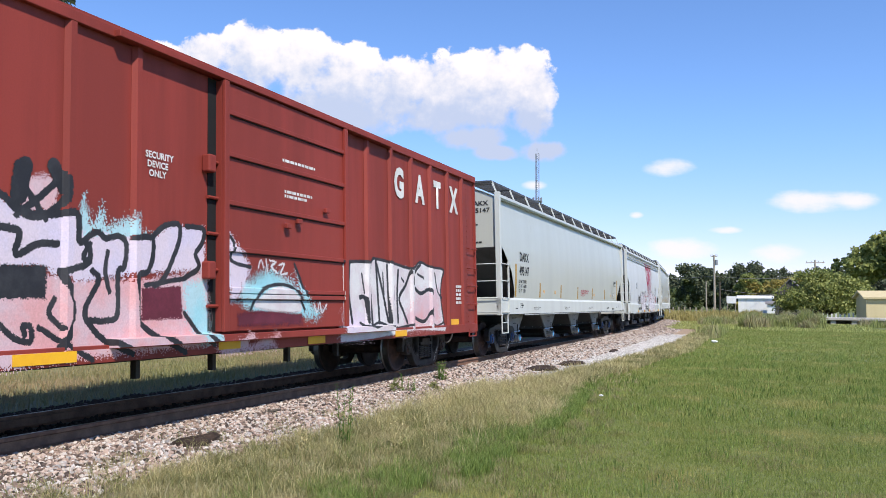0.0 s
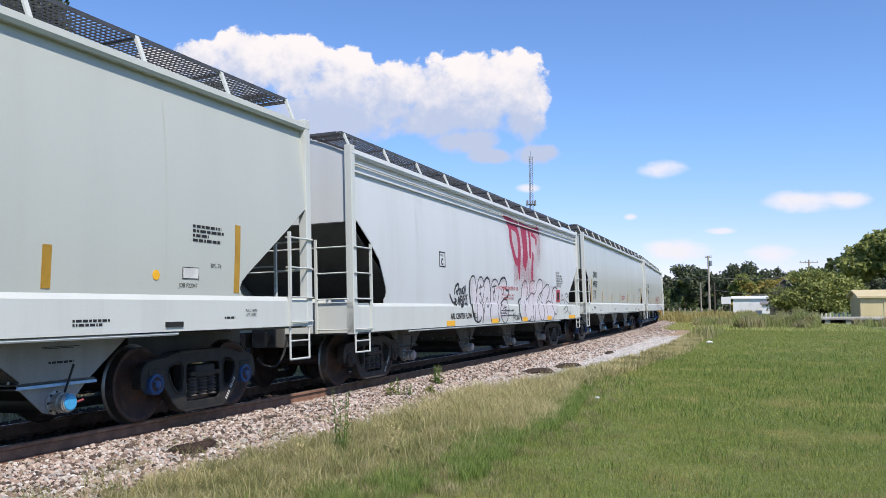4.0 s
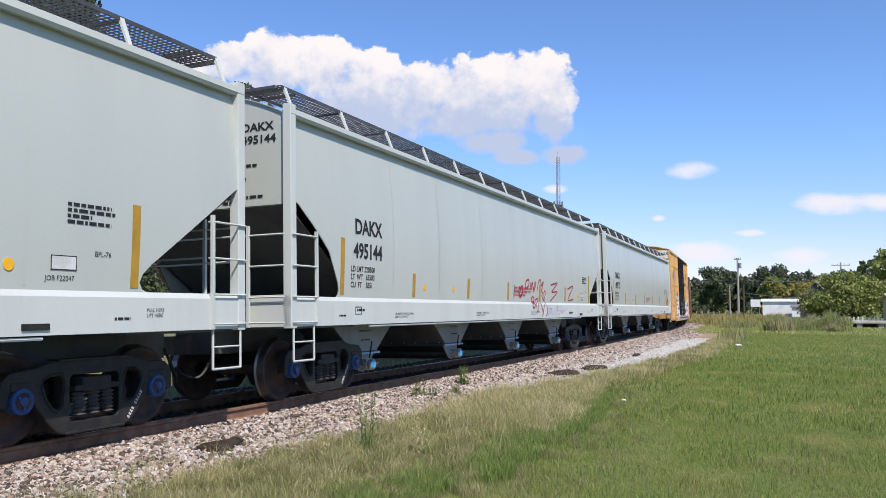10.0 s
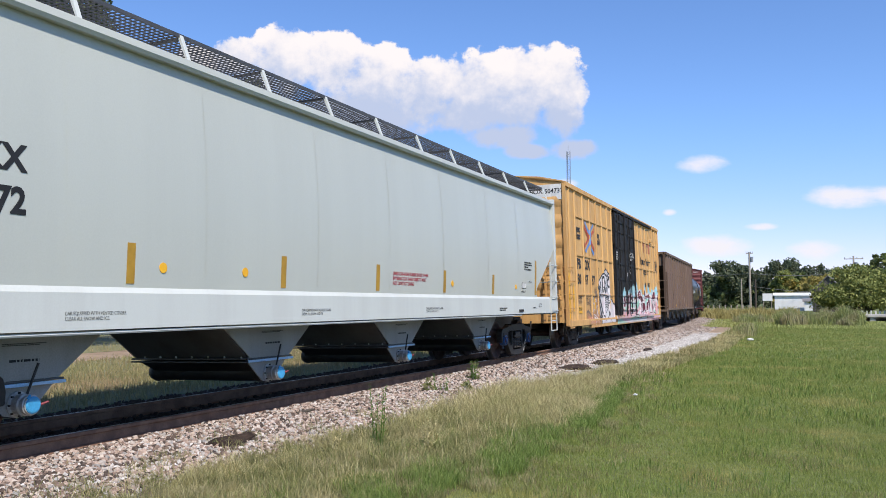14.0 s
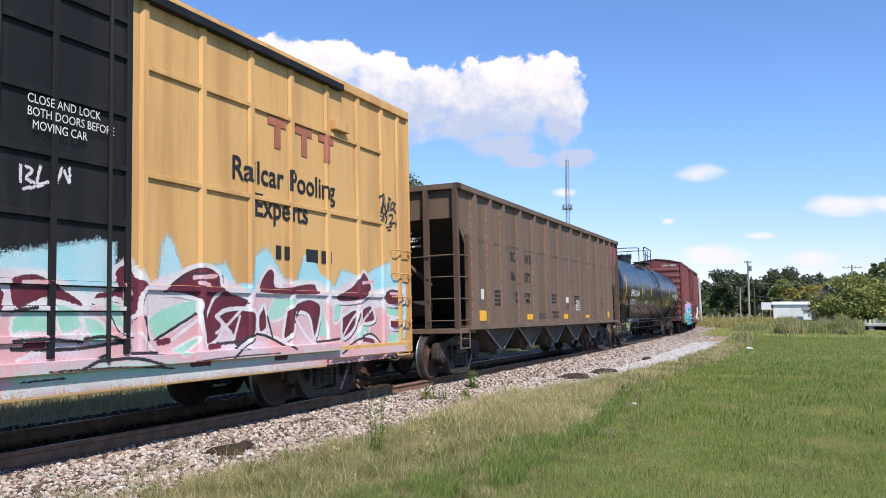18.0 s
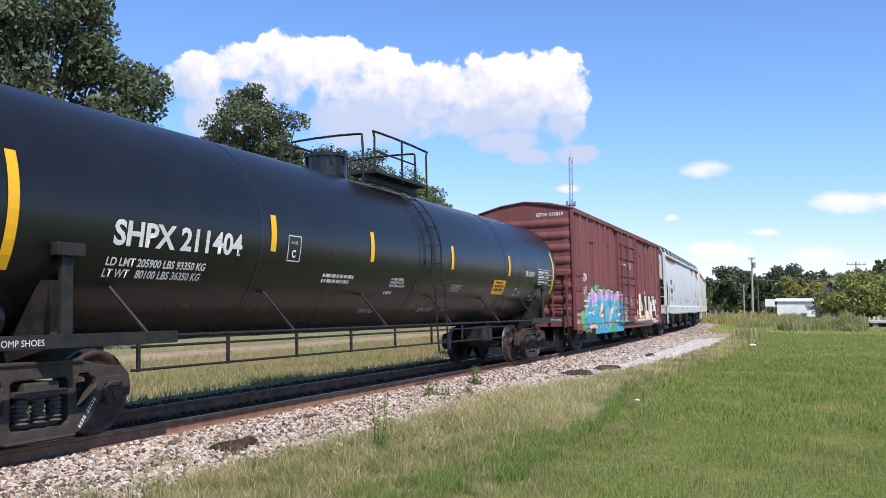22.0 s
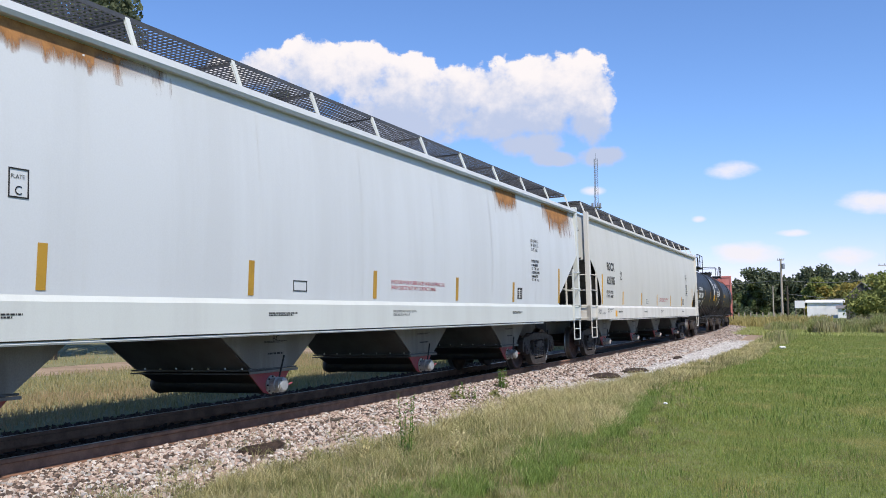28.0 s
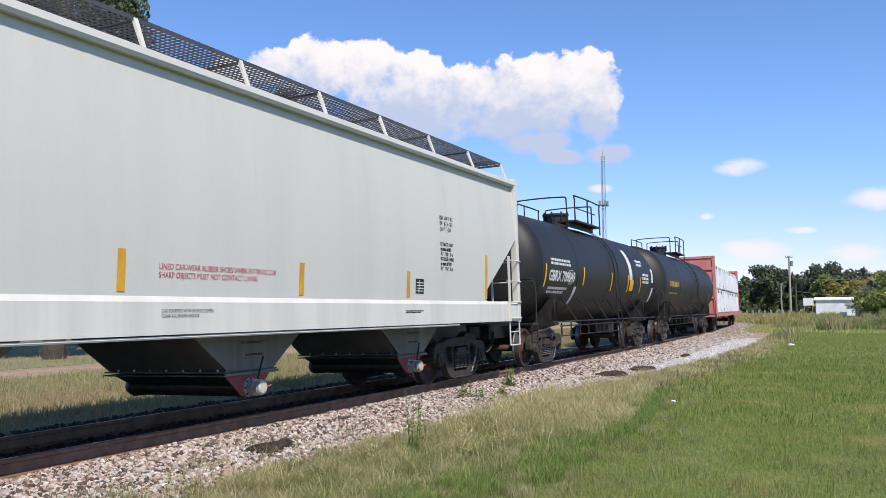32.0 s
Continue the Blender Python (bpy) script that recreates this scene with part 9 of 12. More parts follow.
# ---------------------------------------------------------------- sprayed paint
def hopper_profile(z, z0, eave, X=1.6, bulge=0.05):
    """Offset of a hopper's flank, or of its sill below it."""
    u = (z - z0) / (eave - z0)
    return np.where(z < z0 + 0.01, X + 0.02, X - 0.06 * u * u + bulge * np.sin(np.pi * np.clip(u, 0, 1)) - bulge * 0.4)


def post_profile(a, X, posts, w=0.075, d=0.055):
    """Offset of a flank with pressed posts."""
    x = X
    for p in posts:
        x = max(x, X + d * min(1.0, max(0.0, (w - abs(a - p)) / (w * 0.5))))
    return x


def sill_over(a, z, rows, otherwise):
    """Offset of the sills and rails that stand out before the flank."""
    for z0, z1, x, a0, a1 in rows:
        if z0 <= z < z1 and a0 < a < a1:
            return x
    return otherwise


def door_profile(z, ribs):
    return 0.036 if min(abs(z - r) for r in ribs) < 0.032 else 0.002


class Spray:
    """Paint on a flank: a fine mesh that lies on the sheet and its posts; shapes are drawn one over the other."""

    def __init__(self, car, surface, a0, a1, z0, z1, cell, label):
        self.car, self.surface, self.cell, self.label = car, surface, cell, label
        self.na, self.nz = int((a1 - a0) / cell), int((z1 - z0) / cell)
        self.a, self.z = a0 + cell * (np.arange(self.na) + 0.5), z0 + cell * (np.arange(self.nz) + 0.5)
        self.a0, self.z0 = a0, z0
        self.kind = np.full((self.nz, self.na), -1, np.int16)
        self.mats, self.rng = [], np.random.default_rng(int(a1 * 100) % 97)
        ragged = self.rng.normal(0, 1, (self.nz, self.na))
        soft = (ragged + np.roll(ragged, 1, 0) + np.roll(ragged, 1, 1) + np.roll(ragged, 2, 0) + np.roll(ragged, (1, 1), (0, 1)) + np.roll(ragged, 3, 0)) / 2.4
        # a soft speckle at the edges of the mist, with a trace of runs
        self.noise = np.clip(0.4 * soft + self.rng.normal(0, 0.75, soft.shape), -2, 2)

    def slot(self, mat):
        if mat not in self.mats:
            self.mats.append(mat)
        return self.mats.index(mat)

    def window(self, pts, pad):
        p = np.array(pts)
        i0, i1 = np.searchsorted(self.a, [p[:, 0].min() - pad, p[:, 0].max() + pad])
        j0, j1 = np.searchsorted(self.z, [p[:, 1].min() - pad, p[:, 1].max() + pad])
        return slice(j0, j1), slice(i0, i1)

    def reach(self, line, A, Z):
        """Distance from each cell to a line."""
        best = np.full(A.shape, 9.0)
        for (ax, az), (bx, bz) in zip(line, line[1:]):
            dx, dz = bx - ax, bz - az
            q = dx * dx + dz * dz or 1e-9
            t = np.clip(((A - ax) * dx + (Z - az) * dz) / q, 0, 1)
            best = np.minimum(best, np.hypot(A - ax - t * dx, Z - az - t * dz))
        return best

    def fill(self, mat, pts, fuzz=0.0, smooth=False):
        if smooth:
            pts = curve_points(pts, 5, True)
        w = self.window(pts, fuzz * 1.5)
        A, Z = np.meshgrid(self.a[w[1]], self.z[w[0]])
        if not A.size:
            return
        inside = np.zeros(A.shape, bool)
        for (ax, az), (bx, bz) in zip(pts, pts[1:] + pts[:1]):
            if az != bz:
                hit = ((az > Z) != (bz > Z)) & (A < (bx - ax) * (Z - az) / (bz - az) + ax)
                inside ^= hit
        if fuzz:
            d = self.reach(list(pts) + [pts[0]], A, Z)
            d = np.where(inside, d, -d)
            inside = d + self.noise[w] * fuzz * 0.5 > fuzz * 0.25
        self.kind[w][inside] = self.slot(mat)

    def line(self, mat, width, pts, closed=False):
        line = curve_points(pts, 5, closed)
        if closed:
            line.append(line[0])
        w = self.window(line, width)
        A, Z = np.meshgrid(self.a[w[1]], self.z[w[0]])
        if A.size:
            d = self.reach(line, A, Z)
            self.kind[w][d < width / 2 + self.noise[w] * 0.004] = self.slot(mat)

    def done(self):
        ga, gz = self.a0 + self.cell * np.arange(self.na + 1), self.z0 + self.cell * np.arange(self.nz + 1)
        thin = max(1, round(0.014 / self.cell))
        ca = np.append(ga[::thin], ga[-1])
        xs = np.zeros((len(gz), len(ga)))
        for j in range(0, len(gz), thin):
            xs[j:j + thin] = np.interp(ga, ca, [float(self.surface(a, gz[j])) for a in ca])
        xs += 0.004
        # equal cells of a row become one strip wherever the sheet under them is straight
        kink = np.zeros(xs.shape, bool)
        kink[:, 1:-1] = np.abs(xs[:, 2:] - 2 * xs[:, 1:-1] + xs[:, :-2]) > 1e-5
        start = self.kind >= 0
        start[:, 1:] &= (self.kind[:, 1:] != self.kind[:, :-1]) | kink[:-1, 1:-1] | kink[1:, 1:-1]
        stop = self.kind >= 0
        stop[:, :-1] &= (self.kind[:, 1:] != self.kind[:, :-1]) | kink[:-1, 1:-1] | kink[1:, 1:-1]
        zi, ai = np.nonzero(start)
        ae = np.nonzero(stop)[1] + 1
        co = np.stack([xs, np.broadcast_to(ga, xs.shape), np.broadcast_to(gz[:, None], xs.shape)], 2).reshape(-1, 3)
        m = self.na + 1
        quads = np.stack([zi * m + ai, zi * m + ae, (zi + 1) * m + ae, (zi + 1) * m + ai], 1)
        used, flat = np.unique(quads, return_inverse=True)
        me = raw_mesh("paint", co[used], flat.reshape(quads.shape), self.mats[0])
        for mat in self.mats[1:]:
            me.materials.append(mat)
        me.polygons.foreach_set("material_index", self.kind[zi, ai].astype(np.int32))
        ob = new("graffiti", me)
        ob.parent = self.car
        tagged(ob, self.label)


SPRAY_GREEN_MINT = material("pale mint spray paint", (0.26, 0.52, 0.40), 0.6, spots=(0.36, 0.56, 0.48), spot_amount=0.4, bump=0.0)


def paint_red_boxcar():
    car, X = RED_CAR
    c = Spray(car, lambda a, z: sill_over(a, z, ((0.60, 0.865, 1.552, -9, 9), (0.855, 0.955, X + 0.162, -3.4, 3.4)), post_profile(a, X, (-4.88, -3.94, -3.0, 2.58, 3.53, 4.46, 5.42, 6.37)) if not -1.6 < a < 1.68 else X + 0.1 + door_profile(z, (1.42, 1.5, 2.02, 2.61))), -5.3, 6.75, 0.66, 2.75, 0.0105, "sprayed pink, lilac and white lettering with black outlines")
    c.fill(SPRAY_CYAN, [(-3.88, 2.14), (-3.73, 2.43), (-3.61, 2.18), (-3.49, 2.38), (-3.4, 2.16), (-3.19, 2.24), (-2.95, 2.33), (-2.92, 2.15), (-2.65, 2.09), (-3.4, 1.89), (-3.79, 1.93)], 0.1)
    c.fill(SPRAY_PINK, [(-5.1, 1.72), (-4.69, 1.74), (-3.88, 1.58), (-2.77, 1.61), (-1.73, 1.77), (-1.61, 0.82), (-4.15, 0.75), (-5.13, 0.68)], 0.06)
    c.fill(SPRAY_LILAC, [(-5.1, 2.27), (-4.69, 2.28), (-4.45, 2.18), (-3.82, 2.25), (-3.7, 2.01), (-3.46, 2.09), (-3.25, 2.05), (-2.71, 2.09), (-2.47, 2.25), (-2.23, 2.25), (-1.79, 2.28), (-1.79, 1.73), (-2.86, 1.65), (-3.85, 1.53), (-4.3, 1.66), (-5.1, 1.6)], 0.05)
    c.fill(SPRAY_PINK, [(-4.54, 2.31), (-4.48, 2.46), (-4.27, 2.57), (-4.09, 2.52), (-4.06, 2.36), (-4.15, 2.22), (-4.39, 2.17)], 0.05, smooth=True)
    c.fill(SPRAY_CYAN, [(-2.2, 1.59), (-1.79, 1.64), (-1.61, 0.82), (-1.91, 0.83), (-2.17, 1.22)], 0.08)
    c.fill(SPRAY_MAROON, [(-2.89, 1.51), (-2.23, 1.54), (-2.2, 1.15), (-2.89, 1.14)], 0.02)
    c.fill(SPRAY_BLACK, [(-4.89, 1.68), (-4.18, 1.7), (-4.18, 1.37), (-4.89, 1.36)], 0.02)
    c.line(SPRAY_BLACK, 0.075, [(-4.89, 2.32), (-4.69, 2.31), (-4.51, 2.19), (-4.18, 2.18), (-3.85, 2.24), (-3.79, 2.13), (-3.79, 1.96), (-3.7, 1.95), (-3.64, 1.84), (-3.7, 1.72), (-4.03, 1.64)])
    c.line(SPRAY_BLACK, 0.075, [(-4.03, 1.64), (-3.91, 1.44), (-3.85, 1.23), (-3.97, 0.96), (-4.09, 0.82)])
    c.line(SPRAY_BLACK, 0.075, [(-4.89, 2.04), (-4.69, 2.02), (-4.51, 1.99), (-4.54, 1.78), (-4.3, 1.89), (-4.06, 1.91)])
    c.line(SPRAY_BLACK, 0.075, [(-4.54, 2.15), (-4.3, 2.33), (-4.09, 2.51)])
    c.line(SPRAY_BLACK, 0.075, [(-4.45, 2.41), (-4.33, 2.28), (-4.21, 2.14)])
    c.line(SPRAY_BLACK, 0.075, [(-4.54, 2.63), (-4.57, 2.43), (-4.57, 2.28), (-4.45, 2.16), (-4.27, 2.16), (-4.09, 2.26), (-3.97, 2.39), (-3.97, 2.57)])
    c.line(SPRAY_BLACK, 0.07, [(-3.7, 1.99), (-3.55, 2.07), (-3.43, 2.01), (-3.25, 2.05), (-3.13, 1.97), (-3.16, 1.72), (-3.25, 1.66), (-3.25, 1.22), (-3.4, 1.15), (-3.64, 1.16)])
    c.line(SPRAY_BLACK, 0.07, [(-3.61, 1.66), (-3.52, 1.57), (-3.7, 1.26), (-3.61, 1.09), (-3.4, 0.93), (-3.07, 0.79)])
    c.line(SPRAY_BLACK, 0.07, [(-3.04, 2.04), (-2.74, 2.07), (-2.71, 1.88), (-2.8, 1.68), (-2.98, 1.64), (-2.95, 1.37), (-2.92, 1.14), (-2.68, 0.98), (-2.2, 0.76)])
    c.line(SPRAY_BLACK, 0.07, [(-2.71, 2.09), (-2.53, 2.22), (-2.29, 2.26), (-2.26, 2.11), (-2.35, 1.9), (-2.53, 1.62), (-2.68, 1.53)])
    c.line(SPRAY_BLACK, 0.07, [(-2.14, 2.25), (-1.82, 2.24), (-1.85, 2.07), (-1.97, 1.93), (-1.91, 1.77), (-2.17, 1.63)])
    c.line(SPRAY_BLACK, 0.06, [(-4.74, 1.17), (-4.54, 1.01), (-4.36, 0.97), (-4.36, 1.1), (-4.45, 1.12), (-4.42, 1.03)])
    c.line(SPRAY_BLACK, 0.06, [(-3.64, 1.94), (-3.73, 1.8), (-3.64, 1.76)])
    c.line(SPRAY_BLACK, 0.06, [(-3.4, 1.87), (-3.43, 1.66), (-3.37, 1.45)])
    c.line(SPRAY_BLACK, 0.06, [(-2.17, 1.22), (-1.91, 0.98), (-1.64, 0.82)])
    c.line(SPRAY_BLACK, 0.06, [(-2.83, 1.53), (-2.17, 1.63)])
    c.line(SPRAY_BLACK, 0.06, [(-4.27, 1.1), (-3.94, 0.92), (-3.64, 0.76)])
    c.line(SPRAY_BLACK, 0.06, [(-4.09, 1.37), (-4.15, 1.23), (-4.0, 1.09)])
    c.line(SPRAY_BLACK, 0.16, [(-4.45, 2.63), (-4.51, 2.33)])
    c.line(SPRAY_BLACK, 0.16, [(-4.12, 2.67), (-4.0, 2.48)])
    c.fill(SPRAY_CYAN, [(-1.34, 1.39), (-1.25, 1.79), (-0.98, 1.67), (-0.56, 1.82), (0.04, 1.7), (0.34, 1.4), (0.93, 1.24), (0.72, 1.09), (-0.89, 1.16)], 0.14)
    c.fill(SPRAY_LILAC, [(-1.49, 2.23), (-1.28, 2.11), (-0.98, 1.81), (-1.19, 1.48), (-1.46, 1.39)], 0.08, smooth=True)
    c.fill(SPRAY_WHITE, [(-0.86, 1.27), (-0.74, 1.46), (-0.32, 1.58), (0.1, 1.5), (0.31, 1.25), (-0.05, 1.2)], 0.03, smooth=True)
    c.fill(SPRAY_MAROON, [(-1.28, 1.21), (-0.74, 1.25), (0.34, 1.19), (0.31, 1.03), (-1.25, 1.03)], 0.05)
    c.fill(SPRAY_CYAN, [(0.1, 1.85), (0.42, 1.5), (0.63, 1.19), (0.34, 1.19)], 0.08)
    c.line(SPRAY_BLACK, 0.05, [(-0.98, 1.25), (-0.74, 1.51), (-0.26, 1.6), (0.13, 1.52), (0.37, 1.25)])
    c.line(SPRAY_BLACK, 0.05, [(-1.49, 2.22), (-1.34, 2.1), (-1.4, 1.88), (-0.98, 1.81)])
    c.line(SPRAY_BLACK, 0.05, [(0.1, 1.9), (0.42, 1.45)])
    c.line(SPRAY_WHITE, 0.03, [(-0.8, 1.81), (-0.74, 1.92), (-0.68, 1.82)])
    c.line(SPRAY_WHITE, 0.03, [(-0.62, 1.93), (-0.59, 1.77)])
    c.line(SPRAY_WHITE, 0.03, [(-0.53, 1.92), (-0.38, 1.9), (-0.5, 1.84), (-0.35, 1.76)])
    c.line(SPRAY_WHITE, 0.03, [(-0.29, 1.87), (-0.17, 1.89), (-0.26, 1.75), (-0.11, 1.76)])
    c.line(SPRAY_WHITE, 0.03, [(0.63, 1.35), (0.72, 1.2), (0.81, 1.36), (0.87, 1.2), (1.02, 1.33)])
    c.fill(SPRAY_PINK, [(-1.61, 0.78), (-0.98, 0.98), (-0.89, 0.79), (-0.41, 0.96), (-0.23, 0.71), (-1.49, 0.68)], 0.08)
    c.fill(SPRAY_WHITE, [(1.53, 2.01), (2.28, 2.07), (2.72, 2.07), (2.87, 2.14), (3.56, 2.1), (4.49, 2.04), (4.88, 2.18), (5.41, 2.1), (6.13, 2.08), (6.01, 1.85), (5.95, 1.47), (6.13, 0.91), (6.07, 0.78), (4.55, 0.84), (3.68, 0.78), (2.31, 0.73), (1.56, 0.72)], 0.02)
    c.fill(SPRAY_PINK, [(4.1, 1.2), (4.85, 1.59), (5.86, 1.69), (5.98, 0.89), (4.85, 0.85), (4.01, 0.82)], 0.22)
    c.fill(SPRAY_LILAC, [(1.56, 1.23), (2.54, 1.22), (2.66, 0.8), (1.56, 0.77)], 0.25)
    c.line(SPRAY_BLACK, 0.055, [(1.53, 2.0), (2.28, 2.05), (2.72, 2.06), (2.87, 2.13), (3.56, 2.09), (4.49, 2.02), (4.88, 2.16), (5.41, 2.09), (6.13, 2.06), (6.01, 1.83), (5.95, 1.47), (6.13, 0.91)])
    c.line(SPRAY_BLACK, 0.075, [(2.72, 2.05), (2.69, 1.7), (2.78, 1.0)])
    c.line(SPRAY_BLACK, 0.075, [(2.31, 1.45), (2.51, 1.42), (2.57, 1.03)])
    c.line(SPRAY_BLACK, 0.075, [(2.93, 2.08), (2.99, 1.54), (3.05, 1.04)])
    c.line(SPRAY_BLACK, 0.075, [(3.38, 2.03), (3.41, 1.56), (3.47, 1.02)])
    c.line(SPRAY_BLACK, 0.075, [(2.96, 2.03), (3.17, 1.6), (3.41, 1.04)])
    c.line(SPRAY_BLACK, 0.075, [(3.59, 2.07), (3.65, 1.56), (3.62, 1.02)])
    c.line(SPRAY_BLACK, 0.075, [(3.86, 1.96), (3.8, 1.5), (3.83, 1.01)])
    c.line(SPRAY_BLACK, 0.075, [(4.4, 1.95), (4.19, 1.7), (3.89, 1.45), (4.07, 1.2), (4.25, 0.99)])
    c.line(SPRAY_BLACK, 0.075, [(4.9, 2.12), (4.55, 1.9), (4.52, 1.71), (4.9, 1.55), (5.35, 1.63), (5.53, 1.36), (5.11, 1.01), (4.61, 1.07)])
    c.line(SPRAY_BLACK, 0.075, [(1.95, 2.0), (1.92, 1.52), (2.04, 1.03)])
    c.line(SPRAY_BLACK, 0.075, [(1.68, 1.98), (1.8, 1.51), (1.77, 0.99)])
    c.line(SPRAY_BLACK, 0.05, [(5.65, 1.97), (5.77, 1.62), (6.01, 1.47)])
    c.line(SPRAY_BLACK, 0.05, [(5.38, 1.19), (5.65, 0.9), (6.07, 0.96)])
    c.line(SPRAY_BLACK, 0.05, [(2.39, 1.84), (2.48, 1.53)])
    c.line(SPRAY_BLACK, 0.05, [(3.2, 1.89), (3.26, 1.32)])
    c.line(SPRAY_BLACK, 0.05, [(4.01, 1.82), (4.1, 1.76)])
    c.line(SPRAY_BLACK, 0.05, [(4.76, 1.92), (5.05, 1.86)])
    c.line(SPRAY_BLACK, 0.05, [(2.31, 1.02), (2.66, 0.94), (3.08, 1.01), (3.68, 0.9), (4.55, 0.95)])
    c.done()


def paint_white_hopper():
    car, X = FLOW_CAR
    c = Spray(car, lambda a, z: hopper_profile(z, 1.42, 3.95), -5.9, 8.4, 0.95, 3.84, 0.009, "black outline bubble lettering and a dripping crimson scrawl")
    c.fill(SPRAY_PALE, [(1.14, 1.5), (1.37, 1.99), (1.81, 2.07), (2.2, 2.07), (3.53, 2.18), (4.6, 2), (5.52, 1.93), (5.43, 1.19), (4.83, 0.91), (1.34, 0.96)], 0.12)
    c.fill(SPRAY_PALE, [(-3.04, 1.88), (-2.75, 2.06), (-2.07, 2.03), (-1.63, 2.06), (-0.92, 2.02), (-0.22, 2.1), (-0.15, 1.07), (-2.7, 1.03)], 0.12)
    c.line(SPRAY_BLACK, 0.085, [(-3.06, 1.93), (-3.09, 1.74), (-3.01, 1.51), (-2.95, 1.27), (-2.8, 1.06)])
    c.line(SPRAY_BLACK, 0.04, [(-3.06, 1.93), (-2.94, 2.05), (-2.77, 2.07), (-2.66, 1.94), (-2.56, 1.68)])
    c.line(SPRAY_BLACK, 0.035, [(-2.56, 1.68), (-2.52, 1.83), (-2.46, 1.98), (-2.3, 2.07), (-2.11, 2.02), (-2.01, 1.83), (-2.05, 1.62), (-2.19, 1.42)])
    c.line(SPRAY_BLACK, 0.06, [(-2.06, 1.87), (-1.97, 2), (-1.76, 2.07), (-1.6, 1.98), (-1.51, 1.75)])
    c.line(SPRAY_BLACK, 0.035, [(-1.49, 1.77), (-1.39, 1.97), (-1.15, 2.05), (-0.92, 1.98), (-0.81, 1.82), (-0.87, 1.54), (-1.02, 1.26)])
    c.line(SPRAY_BLACK, 0.055, [(-0.82, 1.92), (-0.61, 2.07), (-0.32, 2.11), (-0.15, 1.98), (-0.21, 1.81), (0.04, 1.77), (-0.02, 1.63), (-0.4, 1.55), (-0.71, 1.38)])
    c.line(SPRAY_BLACK, 0.035, [(-0.35, 1.55), (-0.08, 1.52), (-0.05, 1.31), (-0.15, 1.07), (-0.41, 0.94), (-0.71, 1.07), (-0.8, 1.25), (-0.71, 1.43)])
    c.line(SPRAY_BLACK, 0.04, [(-2.54, 1.61), (-2.64, 1.32), (-2.62, 1.02)])
    c.line(SPRAY_BLACK, 0.045, [(-2.24, 1.42), (-2.16, 1.22), (-2.24, 0.99)])
    c.line(SPRAY_BLACK, 0.035, [(-2.04, 1.47), (-2.11, 1.21)])
    c.line(SPRAY_BLACK, 0.045, [(-1.49, 1.75), (-1.51, 1.48), (-1.65, 1.21), (-1.55, 0.99)])
    c.line(SPRAY_BLACK, 0.035, [(-1.02, 1.26), (-0.89, 1.02)])
    c.line(SPRAY_BLACK, 0.045, [(-2.8, 1.06), (-2.62, 1), (-2.43, 1.03), (-2.33, 1.11)])
    c.line(SPRAY_BLACK, 0.04, [(-1.55, 0.99), (-1.31, 0.94), (-1.04, 0.97), (-0.86, 1.03)])
    c.line(SPRAY_BLACK, 0.04, [(-2.39, 1.8), (-2.16, 1.84)])
    c.line(SPRAY_BLACK, 0.04, [(-2.29, 1.88), (-2.32, 1.72)])
    c.line(SPRAY_BLACK, 0.04, [(-1.37, 1.85), (-1.05, 1.89)])
    c.line(SPRAY_BLACK, 0.04, [(-1.22, 1.92), (-1.17, 1.75)])
    c.line(SPRAY_BLACK, 0.05, [(-2.35, 1.66), (-2.24, 1.69)])
    c.line(SPRAY_BLACK, 0.05, [(-1.29, 1.72), (-1.15, 1.76)])
    c.line(SPRAY_BLACK, 0.06, [(-4.05, 1.66), (-4.04, 1.76), (-3.94, 1.84), (-3.84, 1.86), (-3.8, 1.78), (-3.87, 1.71), (-3.95, 1.69), (-3.87, 1.64)])
    c.line(SPRAY_BLACK, 0.045, [(-3.76, 1.75), (-3.77, 1.67), (-3.71, 1.65), (-3.68, 1.74), (-3.75, 1.76)])
    c.line(SPRAY_BLACK, 0.045, [(-3.64, 1.77), (-3.63, 1.67), (-3.56, 1.66), (-3.56, 1.77)])
    c.line(SPRAY_BLACK, 0.045, [(-3.47, 1.8), (-3.53, 1.76), (-3.51, 1.67), (-3.45, 1.67), (-3.45, 1.72)])
    c.line(SPRAY_BLACK, 0.045, [(-3.43, 1.81), (-3.43, 1.67)])
    c.line(SPRAY_BLACK, 0.045, [(-3.36, 1.82), (-3.36, 1.68)])
    c.line(SPRAY_BLACK, 0.045, [(-3.42, 1.73), (-3.35, 1.74)])
    c.line(SPRAY_BLACK, 0.05, [(-3.84, 1.41), (-3.8, 1.57), (-3.76, 1.43), (-3.7, 1.6)])
    c.line(SPRAY_BLACK, 0.05, [(-3.58, 1.59), (-3.66, 1.57), (-3.66, 1.43), (-3.61, 1.42)])
    c.line(SPRAY_BLACK, 0.05, [(-3.65, 1.5), (-3.59, 1.51)])
    c.line(SPRAY_BLACK, 0.05, [(-3.49, 1.6), (-3.54, 1.53), (-3.53, 1.45), (-3.46, 1.44)])
    c.line(SPRAY_BLACK, 0.05, [(-3.44, 1.62), (-3.47, 1.43)])
    c.line(SPRAY_BLACK, 0.05, [(-3.37, 1.63), (-3.36, 1.44)])
    c.line(SPRAY_BLACK, 0.05, [(-3.43, 1.53), (-3.36, 1.54)])
    c.line(SPRAY_BLACK, 0.05, [(-3.23, 1.63), (-3.31, 1.59), (-3.24, 1.52), (-3.25, 1.44), (-3.36, 1.43)])
